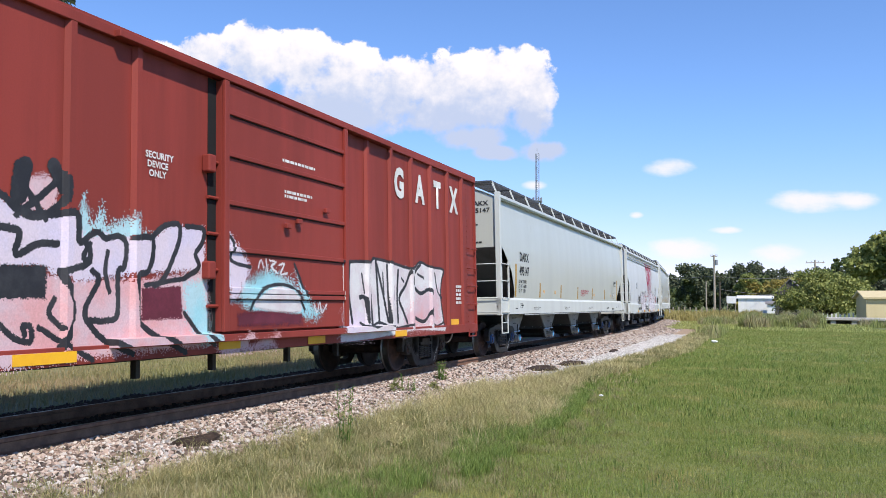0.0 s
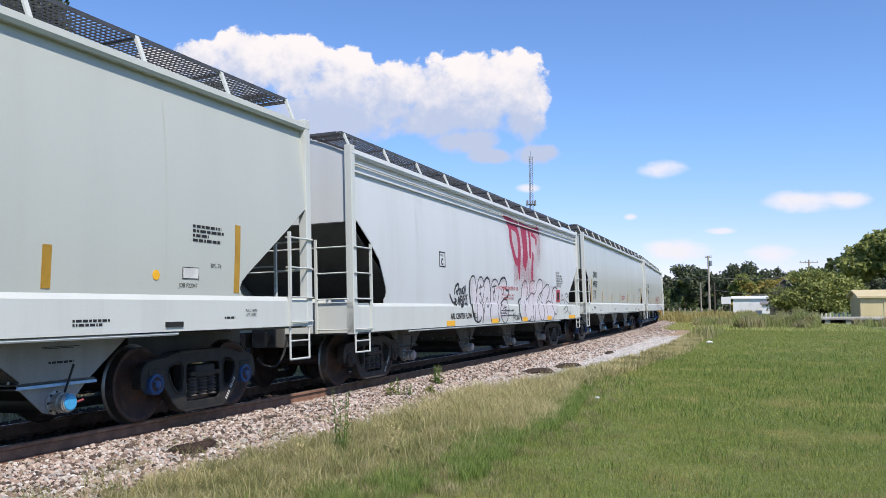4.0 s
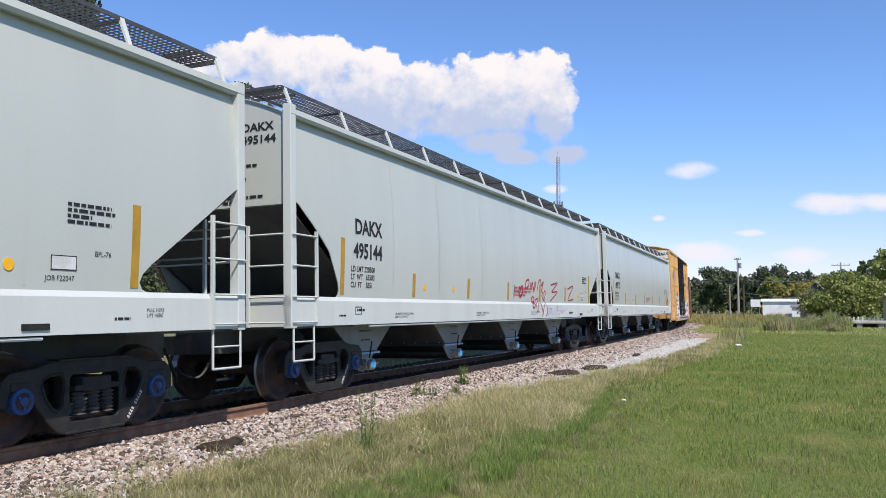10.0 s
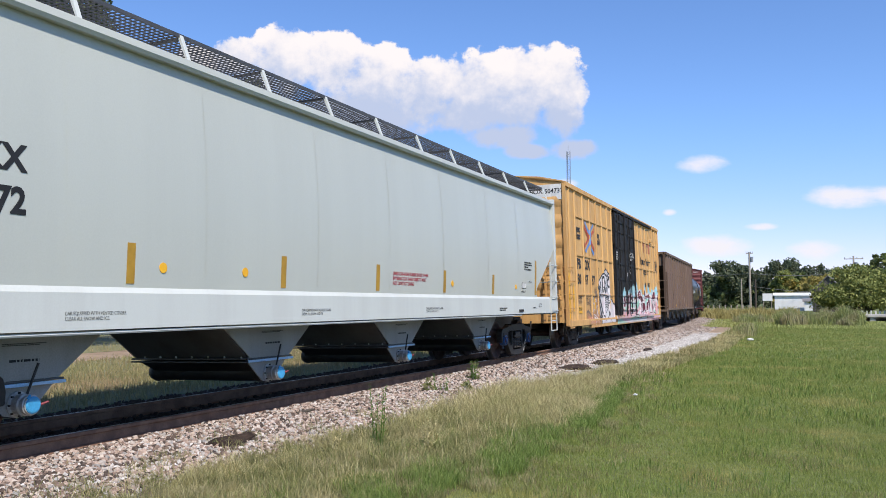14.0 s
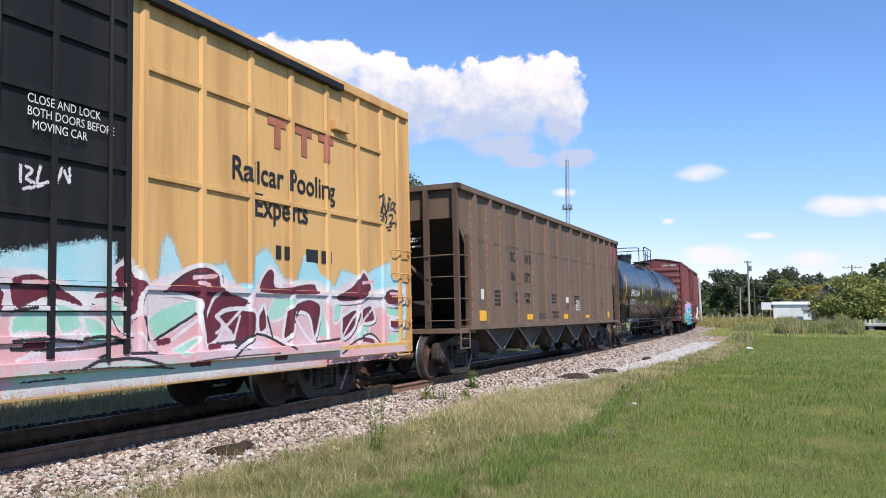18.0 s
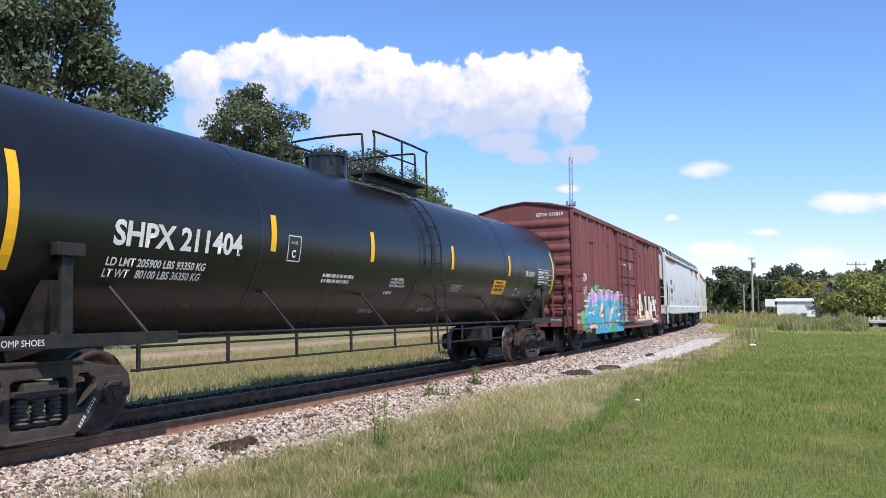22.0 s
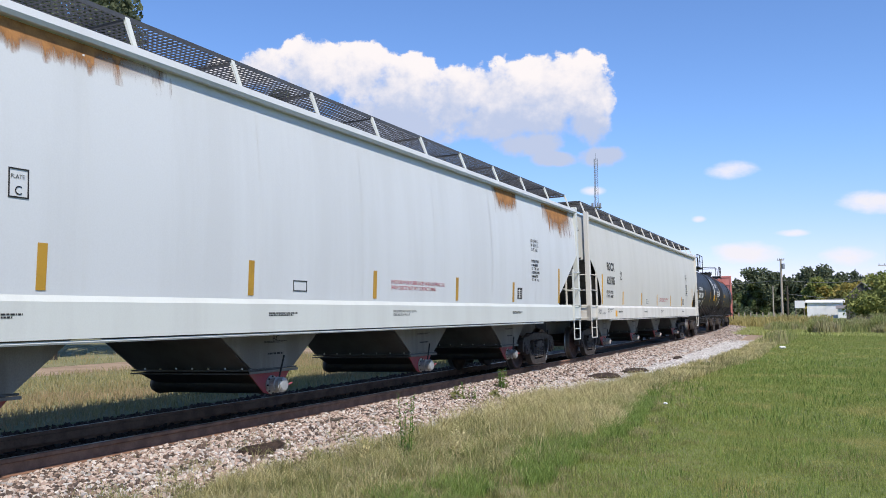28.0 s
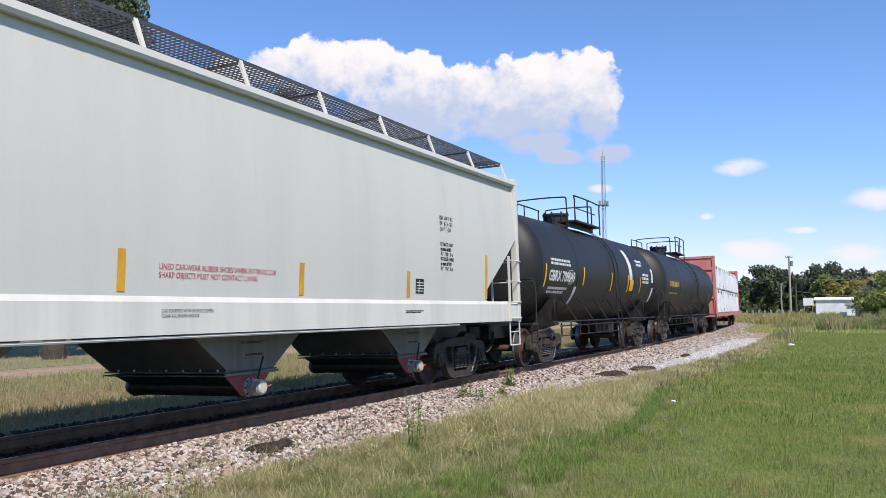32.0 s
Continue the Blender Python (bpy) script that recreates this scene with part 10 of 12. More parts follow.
    c.line(SPRAY_BLACK, 0.045, [(-3.72, 1.37), (-3.64, 1.36), (-3.58, 1.39)])
    c.line(SPRAY_BLACK, 0.055, [(-4.35, 1.62), (-4.2, 1.49), (-4.09, 1.45), (-3.95, 1.49)])
    c.line(SPRAY_BLACK, 0.05, [(-4.04, 1.54), (-3.94, 1.49), (-4.04, 1.41)])
    c.line(SPRAY_BLACK, 0.032, [(-2.21, 1.55), (-2.23, 1.47), (-2.28, 1.45), (-2.32, 1.5), (-2.32, 1.59), (-2.29, 1.65), (-2.24, 1.63)], closed=True)
    c.line(SPRAY_BLACK, 0.032, [(-1.69, 1.46), (-1.77, 1.37), (-1.83, 1.35), (-1.88, 1.41), (-1.83, 1.51), (-1.79, 1.58), (-1.72, 1.55)], closed=True)
    c.line(SPRAY_BLACK, 0.032, [(-1.12, 1.63), (-1.15, 1.54), (-1.21, 1.52), (-1.27, 1.58), (-1.28, 1.67), (-1.23, 1.73), (-1.16, 1.71)], closed=True)
    c.line(SPRAY_BLACK, 0.032, [(-0.4, 1.77), (-0.43, 1.7), (-0.5, 1.68), (-0.56, 1.73), (-0.56, 1.81), (-0.51, 1.86), (-0.44, 1.85)], closed=True)
    c.line(SPRAY_BLACK, 0.085, [(1.06, 1.54), (0.98, 1.44), (0.98, 1.23), (1.17, 0.99)])
    c.line(SPRAY_BLACK, 0.045, [(1.06, 1.54), (1.26, 1.61), (1.31, 1.82), (1.45, 2.02), (1.67, 2.09), (1.86, 2.01), (1.92, 1.79), (1.82, 1.55)])
    c.line(SPRAY_BLACK, 0.03, [(1.64, 1.5), (1.57, 1.28), (1.66, 1.1)])
    c.line(SPRAY_BLACK, 0.045, [(1.82, 1.55), (2.07, 1.68), (2.18, 2.04), (2.48, 2.11), (2.74, 2.1)])
    c.line(SPRAY_BLACK, 0.04, [(2.09, 1.44), (2.12, 1.65), (2.36, 1.75), (2.67, 1.73), (2.86, 1.83), (2.96, 2.02), (3.19, 2.16), (3.48, 2.17), (3.63, 2.04), (3.54, 1.82), (3.24, 1.71), (3.08, 1.52), (3.14, 1.42)])
    c.line(SPRAY_BLACK, 0.04, [(3.22, 1.53), (3.54, 1.78), (3.86, 1.94), (4.26, 2.05), (4.47, 1.98), (4.5, 1.75), (4.15, 1.54), (4.03, 1.33)])
    c.line(SPRAY_BLACK, 0.04, [(4.1, 1.46), (4.41, 1.54), (4.77, 1.51), (4.87, 1.82), (5.2, 1.99), (5.56, 1.93)])
    c.line(SPRAY_BLACK, 0.04, [(4.93, 1.46), (5.06, 1.68), (4.95, 1.82)])
    c.line(SPRAY_BLACK, 0.04, [(1.56, 1.42), (1.5, 1.23), (1.53, 1.06), (1.71, 0.97), (2.02, 0.96), (2.17, 1.08)])
    c.line(SPRAY_BLACK, 0.04, [(2.54, 1.46), (2.37, 1.16), (2.55, 0.94), (2.64, 1.14), (2.63, 1.4)])
    c.line(SPRAY_BLACK, 0.045, [(3.02, 1.4), (3.13, 1.15), (3.36, 0.95), (3.61, 0.98), (3.74, 1.2), (3.62, 1.4)])
    c.line(SPRAY_BLACK, 0.04, [(4.03, 1.33), (4.19, 1.06), (4.54, 0.91), (4.83, 0.95), (4.99, 1.19), (4.7, 1.4)])
    c.line(SPRAY_BLACK, 0.035, [(4.99, 1.19), (5.27, 1.1), (5.43, 1.32)])
    c.line(SPRAY_BLACK, 0.03, [(3.67, 1.73), (3.46, 1.53), (3.69, 1.47)])
    c.line(SPRAY_BLACK, 0.03, [(4.44, 1.82), (4.26, 1.66)])
    c.line(SPRAY_BLACK, 0.028, [(6.06, 1.45), (6.25, 1.77), (6.61, 1.45)])
    c.line(SPRAY_BLACK, 0.028, [(6.14, 1.57), (6.48, 1.59)])
    c.line(SPRAY_BLACK, 0.028, [(6.63, 1.43), (6.77, 1.78), (7.17, 1.75), (6.82, 1.59), (7.31, 1.45)])
    c.line(SPRAY_BLACK, 0.028, [(6.32, 1.24), (6.79, 1.37), (6.92, 1.25), (6.5, 1.13)])
    c.line(SPRAY_BLACK, 0.028, [(6.8, 1.43), (7.04, 1.17), (7.4, 1.16), (7.5, 1.93)])
    c.line(SPRAY_BLACK, 0.03, [(0.31, 0.99), (0.35, 1.17), (0.44, 1.05), (0.52, 1.19), (0.56, 1)])
    c.line(SPRAY_BLACK, 0.03, [(0.62, 1.13), (0.61, 1.03), (0.7, 1.01), (0.73, 1.1), (0.63, 1.13)])
    c.line(SPRAY_BLACK, 0.03, [(0.76, 1), (0.76, 1.14), (0.85, 1.01), (0.87, 1.16)])
    c.line(SPRAY_BLACK, 0.03, [(0.98, 1.18), (0.9, 1.14), (0.98, 1.07), (0.9, 1.01)])
    c.line(SPRAY_BLACK, 0.03, [(-0.58, 1.37), (-0.5, 1.29), (-0.43, 1.38)])
    c.line(SPRAY_BLACK, 0.03, [(-0.5, 1.29), (-0.52, 1.18)])
    c.line(SPRAY_BLACK, 0.03, [(-0.43, 1.33), (-0.32, 1.35)])
    c.line(SPRAY_BLACK, 0.03, [(-0.37, 1.34), (-0.38, 1.18)])
    c.line(SPRAY_BLACK, 0.03, [(-0.24, 1.35), (-0.31, 1.33), (-0.31, 1.18), (-0.22, 1.2)])
    c.line(SPRAY_BLACK, 0.03, [(-0.31, 1.26), (-0.25, 1.27)])
    c.fill(SPRAY_RED_MIST, [(0.08, 3.83), (1.39, 3.86), (2.33, 3.83), (3.83, 3.83), (3.64, 3.12), (2.72, 2.13), (1.11, 2.13), (0.63, 2.56), (0.39, 3.39)], 0.9)
    c.line(SPRAY_RED, 0.162, [(0.05, 3.79), (0.35, 3.72), (0.87, 3.68), (1.3, 3.66)])
    c.line(SPRAY_RED, 0.162, [(1.54, 3.68), (2.3, 3.64), (2.94, 3.63), (3.57, 3.66)])
    c.line(SPRAY_RED, 0.2295, [(0.29, 3.68), (0.47, 3.46), (0.45, 3.15), (0.61, 2.82), (0.8, 2.61), (1.04, 2.57)])
    c.line(SPRAY_RED, 0.27, [(0.53, 3.61), (1.05, 3.52), (1.22, 3.28), (1.22, 2.96), (1.11, 2.62), (1.07, 2.4)])
    c.line(SPRAY_RED, 0.135, [(1.09, 2.56), (1.09, 2.18)])
    c.line(SPRAY_RED, 0.216, [(2.4, 3.61), (2.44, 3.33), (2.33, 2.85)])
    c.line(SPRAY_RED, 0.189, [(2.63, 2.86), (2.48, 2.48), (2.44, 2.19)])
    c.line(SPRAY_RED, 0.189, [(3.48, 3.75), (3.58, 3.62)])
    c.line(SPRAY_RED, 0.135, [(2.7, 3.49), (3.14, 3.41), (3.11, 3.24)])
    c.line(SPRAY_RED, 0.108, [(1.67, 2.57), (1.73, 2.42)])
    c.fill(SPRAY_RED, [(1.54, 3.62), (2.2, 3.73), (2.08, 3.03), (2.08, 2.75), (1.83, 2.45), (1.55, 2.46), (1.45, 2.6), (1.57, 2.95)], 0.05)
    c.line(SPRAY_RED, 0.012, [(0.62, 2.66), (0.61, 1.93)])
    c.line(SPRAY_RED, 0.012, [(0.69, 2.67), (0.68, 2.04)])
    c.line(SPRAY_RED, 0.016, [(0.76, 2.68), (0.75, 1.92)])
    c.line(SPRAY_RED, 0.012, [(0.83, 2.69), (0.82, 1.93)])
    c.line(SPRAY_RED, 0.016, [(0.9, 2.7), (0.88, 2.1)])
    c.line(SPRAY_RED, 0.012, [(0.97, 2.71), (0.95, 2.14)])
    c.line(SPRAY_RED, 0.016, [(1.05, 2.72), (1.03, 1.98)])
    c.line(SPRAY_RED, 0.016, [(1.12, 2.73), (1.1, 2.05)])
    c.line(SPRAY_RED, 0.012, [(1.2, 2.74), (1.17, 2.14)])
    c.line(SPRAY_RED, 0.012, [(1.27, 2.75), (1.26, 1.83)])
    c.line(SPRAY_RED, 0.016, [(1.35, 2.76), (1.34, 1.9)])
    c.line(SPRAY_RED, 0.012, [(1.4, 2.6), (1.38, 2.02)])
    c.line(SPRAY_RED, 0.012, [(1.47, 2.6), (1.45, 1.96)])
    c.line(SPRAY_RED, 0.012, [(1.54, 2.61), (1.54, 1.7)])
    c.line(SPRAY_RED, 0.016, [(1.61, 2.62), (1.6, 1.88)])
    c.line(SPRAY_RED, 0.016, [(1.68, 2.63), (1.68, 1.76)])
    c.line(SPRAY_RED, 0.016, [(1.76, 2.64), (1.74, 1.92)])
    c.line(SPRAY_RED, 0.016, [(1.83, 2.65), (1.83, 1.64)])
    c.line(SPRAY_RED, 0.012, [(1.91, 2.65), (1.91, 1.68)])
    c.line(SPRAY_RED, 0.012, [(1.98, 2.66), (1.96, 2.12)])
    c.line(SPRAY_RED, 0.016, [(2.06, 2.67), (2.04, 2.03)])
    c.line(SPRAY_RED, 0.016, [(2.14, 2.68), (2.13, 1.74)])
    c.line(SPRAY_RED, 0.016, [(2.26, 2.52), (2.25, 1.76)])
    c.line(SPRAY_RED, 0.016, [(2.34, 2.52), (2.34, 1.68)])
    c.line(SPRAY_RED, 0.016, [(2.42, 2.53), (2.42, 1.68)])
    c.line(SPRAY_RED, 0.016, [(2.5, 2.54), (2.51, 1.63)])
    c.line(SPRAY_RED, 0.012, [(2.59, 2.55), (2.6, 1.54)])
    c.line(SPRAY_RED, 0.012, [(2.67, 2.56), (2.68, 1.62)])
    c.line(SPRAY_RED, 0.016, [(3.31, 3.73), (3.15, 2.56)])
    c.line(SPRAY_RED, 0.012, [(3.46, 3.76), (3.3, 2.72)])
    c.line(SPRAY_RED, 0.012, [(3.59, 3.79), (3.42, 2.78)])
    c.line(SPRAY_RED, 0.016, [(3.69, 3.81), (3.54, 3)])
    c.done()


def paint_grey_hopper():
    car, X = GREY_CARS[2]
    c = Spray(car, lambda a, z: hopper_profile(z, 1.5, 4.06), -1.4, 7.9, 1.13, 2.35, 0.008, "loose red and violet scribbles sprayed along the sill")
    c.line(SPRAY_RED, 0.05, [(0.93, 1.66), (0.93, 1.93), (1.05, 2.06), (1.23, 2.07), (1.2, 1.91), (0.96, 1.86)])
    c.line(SPRAY_RED, 0.05, [(1.35, 2.01), (1.44, 1.86), (1.53, 2.03), (1.65, 1.84), (1.77, 2.03), (1.85, 1.98), (1.68, 1.78)])
    c.line(SPRAY_RED, 0.05, [(2.03, 1.85), (2.09, 2.02), (2.27, 2.12), (2.36, 1.97), (2.57, 2.06), (2.39, 1.81)])
    c.line(SPRAY_RED, 0.045, [(3.32, 2.0), (4.01, 2.07), (3.44, 1.81), (4.01, 1.82), (3.29, 1.55)])
    c.line(SPRAY_RED, 0.045, [(5.2, 1.93), (5.83, 2.02), (5.26, 1.61), (5.89, 1.63)])
    c.line(SPRAY_RED, 0.05, [(0.08, 1.91), (0.07, 1.82), (0.05, 1.71), (0.02, 1.6)])
    c.line(SPRAY_RED, 0.075, [(0.51, 1.63), (0.45, 1.71), (0.42, 1.8), (0.45, 1.86), (0.51, 1.86), (0.56, 1.81), (0.6, 1.87), (0.66, 1.9), (0.72, 1.86), (0.71, 1.77), (0.63, 1.68), (0.53, 1.63)])
    c.line(SPRAY_RED, 0.042, [(1.5, 1.63), (1.52, 1.54), (1.51, 1.42), (1.58, 1.33)])
    c.line(SPRAY_RED, 0.042, [(1.49, 1.61), (1.61, 1.66), (1.72, 1.61), (1.7, 1.54), (1.5, 1.5)])
    c.line(SPRAY_RED, 0.042, [(1.51, 1.49), (1.67, 1.47), (1.72, 1.42), (1.64, 1.37), (1.55, 1.38)])
    c.line(SPRAY_RED, 0.042, [(1.82, 1.54), (1.91, 1.59), (2.05, 1.59), (2.03, 1.46), (2.01, 1.3), (1.97, 1.26), (1.88, 1.3), (1.83, 1.42), (1.84, 1.51)])
    c.line(SPRAY_RED, 0.042, [(2.17, 1.62), (2.21, 1.51), (2.3, 1.42), (2.38, 1.32), (2.44, 1.22)])
    c.line(SPRAY_RED, 0.042, [(2.7, 1.57), (2.68, 1.48)])
    c.line(SPRAY_RED, 0.042, [(2.6, 1.45), (2.51, 1.34), (2.44, 1.22), (2.36, 1.15)])
    c.line(SPRAY_RED, 0.042, [(2.81, 1.45), (2.81, 1.4), (2.87, 1.31), (2.86, 1.23), (2.72, 1.14)])
    c.line(SPRAY_RED, 0.042, [(2.61, 1.57), (2.49, 1.65), (2.45, 1.72), (2.49, 1.78), (2.58, 1.76), (2.62, 1.71), (2.67, 1.81), (2.76, 1.82), (2.78, 1.74), (2.7, 1.64), (2.63, 1.57)])
    c.line(SPRAY_VIOLET, 0.018, [(2.9, 1.36), (2.94, 1.26), (2.93, 1.16)])
    c.line(SPRAY_VIOLET, 0.018, [(2.9, 1.36), (3.05, 1.37), (3.18, 1.33), (2.98, 1.27), (3.19, 1.24), (3.08, 1.2), (2.94, 1.17)])
    c.line(SPRAY_VIOLET, 0.018, [(3.25, 1.36), (3.32, 1.28), (3.34, 1.17), (3.5, 1.18)])
    c.line(SPRAY_VIOLET, 0.018, [(3.21, 1.35), (3.28, 1.26), (3.29, 1.17)])
    c.line(SPRAY_VIOLET, 0.018, [(3.51, 1.38), (3.58, 1.27), (3.65, 1.18), (3.76, 1.27), (3.81, 1.4)])
    c.line(SPRAY_VIOLET, 0.018, [(3.9, 1.41), (3.92, 1.29), (3.96, 1.17), (4.15, 1.19)])
    c.line(SPRAY_VIOLET, 0.018, [(3.88, 1.4), (4.05, 1.39)])
    c.line(SPRAY_VIOLET, 0.018, [(3.92, 1.29), (4.11, 1.29)])
    c.line(SPRAY_VIOLET, 0.018, [(4.22, 1.28), (4.57, 1.31), (4.29, 1.21), (4.33, 1.42), (4.46, 1.21), (4.23, 1.27)])
    c.line(SPRAY_VIOLET, 0.018, [(4.57, 1.33), (4.68, 1.26), (4.81, 1.32), (4.95, 1.34)])
    c.done()


def paint_yellow_boxcar():
    car, X = YELLOW_CAR
    ribs = (-7.62, -6.62, -5.68, -4.73, -3.83, -2.96, -2.2, 2.3, 3.25, 4.19, 5.1, 6.03, 6.95, 7.75)
    c = Spray(car, lambda a, z: sill_over(a, z, ((0.50, 0.66, 1.527, -5.9, 5.9), (0.66, 0.785, 1.532, -9, 9), (0.775, 0.885, X + 0.122, -2.2, 6.2), (1.588, 1.652, X + 0.032, 2.3, 7.75), (1.588, 1.652, X + 0.032, -7.62, -2.2)), post_profile(a, X, ribs, 0.07, 0.035) if not -1.97 < a < 2.08 else X + 0.06 + door_profile(z, (1.1, 1.38, 1.62, 2.25))), -7.0, 8.6, 0.58, 3.7, 0.008, "white cube figure and plum, mint and pink lettering")
    c.fill(SPRAY_BROWN, [(-6.43, 1.08), (-6.2, 1.11), (-5.93, 1.03), (-5.67, 1.04), (-4.82, 1.1), (-4.57, 0.82), (-4.59, 0.65), (-6.13, 0.67), (-6.2, 0.83), (-6.43, 0.84)], 0.16)
    c.fill(SPRAY_ORANGE, [(-6.17, 0.9), (-5.99, 0.95), (-5.66, 0.88), (-4.82, 0.89), (-4.74, 0.71), (-6.1, 0.7)], 0.22)
    c.fill(SPRAY_SMOKE, [(-6.03, 1.49), (-5.89, 1.52), (-5.79, 1.47), (-5.86, 1.12), (-5.99, 1.15), (-6.06, 1.31)], 0.16)
    c.fill(SPRAY_SMOKE, [(-5.26, 1.73), (-5.16, 1.81), (-4.95, 1.85), (-4.87, 1.78), (-4.87, 1.51), (-5.22, 1.53)], 0.2)
    c.fill(SPRAY_BROWN, [(-4.99, 1.6), (-4.83, 1.57), (-4.78, 1.18), (-4.98, 1.13), (-5.02, 1.36)], 0.2)
    c.line(SPRAY_SMOKE, 0.07, [(-6.43, 1.05), (-6.26, 1.09), (-6.05, 1.05), (-5.89, 0.97), (-5.83, 0.94)])
    c.line(SPRAY_WHITE, 0.035, [(-5.53, 1.03), (-5.41, 1.17), (-5.28, 1.33), (-5.22, 1.11)])
    c.line(SPRAY_WHITE, 0.035, [(-5.6, 1.34), (-5.27, 1.35)])
    c.line(SPRAY_WHITE, 0.035, [(-5.5, 1.11), (-5.24, 1.15)])
    c.line(SPRAY_WHITE, 0.035, [(-5.24, 1.44), (-5.14, 1.48), (-4.99, 1.45), (-5.06, 1.4), (-5.21, 1.41)])
    c.line(SPRAY_WHITE, 0.035, [(-5.47, 1.54), (-5.33, 1.42)])
    c.line(SPRAY_WHITE, 0.035, [(-5.38, 1.56), (-5.33, 1.48)])
    c.line(SPRAY_WHITE, 0.035, [(-5.02, 1.22), (-4.9, 1.28), (-4.83, 1.19), (-4.86, 1.07), (-5.02, 0.97)])
    c.line(SPRAY_WHITE, 0.035, [(-4.98, 1.22), (-4.95, 1.07), (-4.81, 0.95)])
    c.line(SPRAY_WHITE, 0.035, [(-5.5, 0.99), (-5.21, 0.95), (-4.84, 0.84), (-5.13, 0.86), (-5.35, 0.9)])
    c.line(SPRAY_WHITE, 0.035, [(-5.24, 0.84), (-5.31, 0.66)])
    c.line(SPRAY_WHITE, 0.035, [(-5.35, 0.89), (-5.21, 0.82)])
    c.fill(SPRAY_WHITE, [(-4.76, 1.87), (-4.58, 2.08), (-3.36, 2.55), (-2.94, 2.36), (-2.88, 1.93), (-2.85, 1.6), (-2.7, 1.51), (-2.16, 1.27), (-2.01, 1.02), (-2.1, 0.67), (-4.4, 0.66), (-4.49, 0.92), (-4.64, 1.25), (-4.7, 1.61)], 0.01)
    c.line(SPRAY_BLACK, 0.055, [(-4.76, 1.87), (-4.58, 2.07), (-3.36, 2.55)])
    c.line(SPRAY_BLACK, 0.055, [(-3.36, 2.55), (-3.33, 2.21), (-3.21, 1.91), (-3.06, 1.61)])
    c.line(SPRAY_BLACK, 0.055, [(-3.36, 2.55), (-2.97, 2.36), (-2.88, 1.97), (-2.88, 1.6)])
    c.line(SPRAY_BLACK, 0.055, [(-4.76, 1.87), (-4.7, 1.61), (-4.64, 1.25), (-4.46, 0.92), (-4.25, 0.85), (-3.98, 1.03)])
    c.line(SPRAY_BLACK, 0.055, [(-2.88, 1.58), (-2.7, 1.51), (-2.43, 1.43), (-2.16, 1.25), (-2.04, 1.01), (-2.1, 0.67)])
    c.line(SPRAY_BLACK, 0.055, [(-4.49, 0.91), (-4.4, 0.67)])
    c.line(SPRAY_BLACK, 0.055, [(-3.06, 1.08), (-2.82, 0.69)])
    c.line(SPRAY_BLACK, 0.055, [(-2.88, 1.46), (-3.09, 1.31)])
    c.line(SPRAY_BLACK, 0.055, [(-3.33, 0.79), (-3.09, 0.89), (-3.0, 1.0)])
    c.line(SPRAY_BLACK, 0.055, [(-3.89, 0.93), (-3.72, 0.74)])
    c.line(SPRAY_BLACK, 0.14, [(-4.52, 1.86), (-4.58, 1.64)])
    c.line(SPRAY_BLACK, 0.14, [(-4.25, 2.01), (-4.25, 1.75)])
    c.line(SPRAY_BLACK, 0.14, [(-4.01, 2.16), (-3.95, 1.75)])
    c.line(SPRAY_BLACK, 0.14, [(-3.69, 2.34), (-3.63, 2.0), (-3.51, 1.75)])
    c.line(SPRAY_BLACK, 0.14, [(-4.64, 1.51), (-4.46, 1.22), (-4.25, 0.89)])
    c.line(SPRAY_BLACK, 0.14, [(-4.55, 1.54), (-4.31, 1.35), (-4.1, 1.04)])
    c.line(SPRAY_BLACK, 0.09, [(-4.52, 1.86), (-4.4, 1.9), (-4.43, 1.78), (-4.55, 1.73)])
    c.line(SPRAY_BLACK, 0.09, [(-4.01, 2.16), (-3.84, 2.24), (-3.81, 2.06)])
    c.line(SPRAY_BLACK, 0.09, [(-3.84, 1.88), (-3.81, 1.76)])
    c.line(SPRAY_BLACK, 0.09, [(-3.57, 2.37), (-3.42, 2.32)])
    c.line(SPRAY_BLACK, 0.09, [(-3.48, 2.09), (-3.39, 1.91), (-3.33, 1.77)])
    c.line(SPRAY_BLACK, 0.09, [(-4.28, 2.05), (-4.28, 2.03)])
    c.line(SPRAY_BLACK, 0.09, [(-3.24, 2.29), (-3.15, 2.34), (-3.03, 2.23), (-3.15, 2.03), (-3.03, 1.92)])
    c.line(SPRAY_BLACK, 0.09, [(-3.18, 2.18), (-3.09, 2.15)])
    c.line(SPRAY_BLACK, 0.035, [(-4.64, 1.62), (-4.28, 1.65), (-3.78, 1.63), (-3.09, 1.58)])
    c.line(SPRAY_BLACK, 0.035, [(-4.61, 1.59), (-4.22, 1.62), (-3.72, 1.59)])
    c.line(SPRAY_BLACK, 0.035, [(-3.75, 1.49), (-3.42, 1.53), (-3.03, 1.52)])
    c.line(SPRAY_BLACK, 0.035, [(-3.78, 1.42), (-3.33, 1.47), (-3.03, 1.43)])
    c.line(SPRAY_BLACK, 0.035, [(-3.75, 1.35), (-3.39, 1.39), (-3.06, 1.34)])
    c.line(SPRAY_BLACK, 0.035, [(-3.75, 1.27), (-3.33, 1.31), (-3.09, 1.24)])
    c.line(SPRAY_BLACK, 0.035, [(-3.69, 1.2), (-3.39, 1.22), (-3.15, 1.17)])
    c.line(SPRAY_BLACK, 0.035, [(-3.66, 1.13), (-3.48, 1.03), (-3.33, 1.12), (-3.21, 1.09)])
    c.line(SPRAY_BLACK, 0.035, [(-3.78, 1.49), (-3.72, 1.17)])
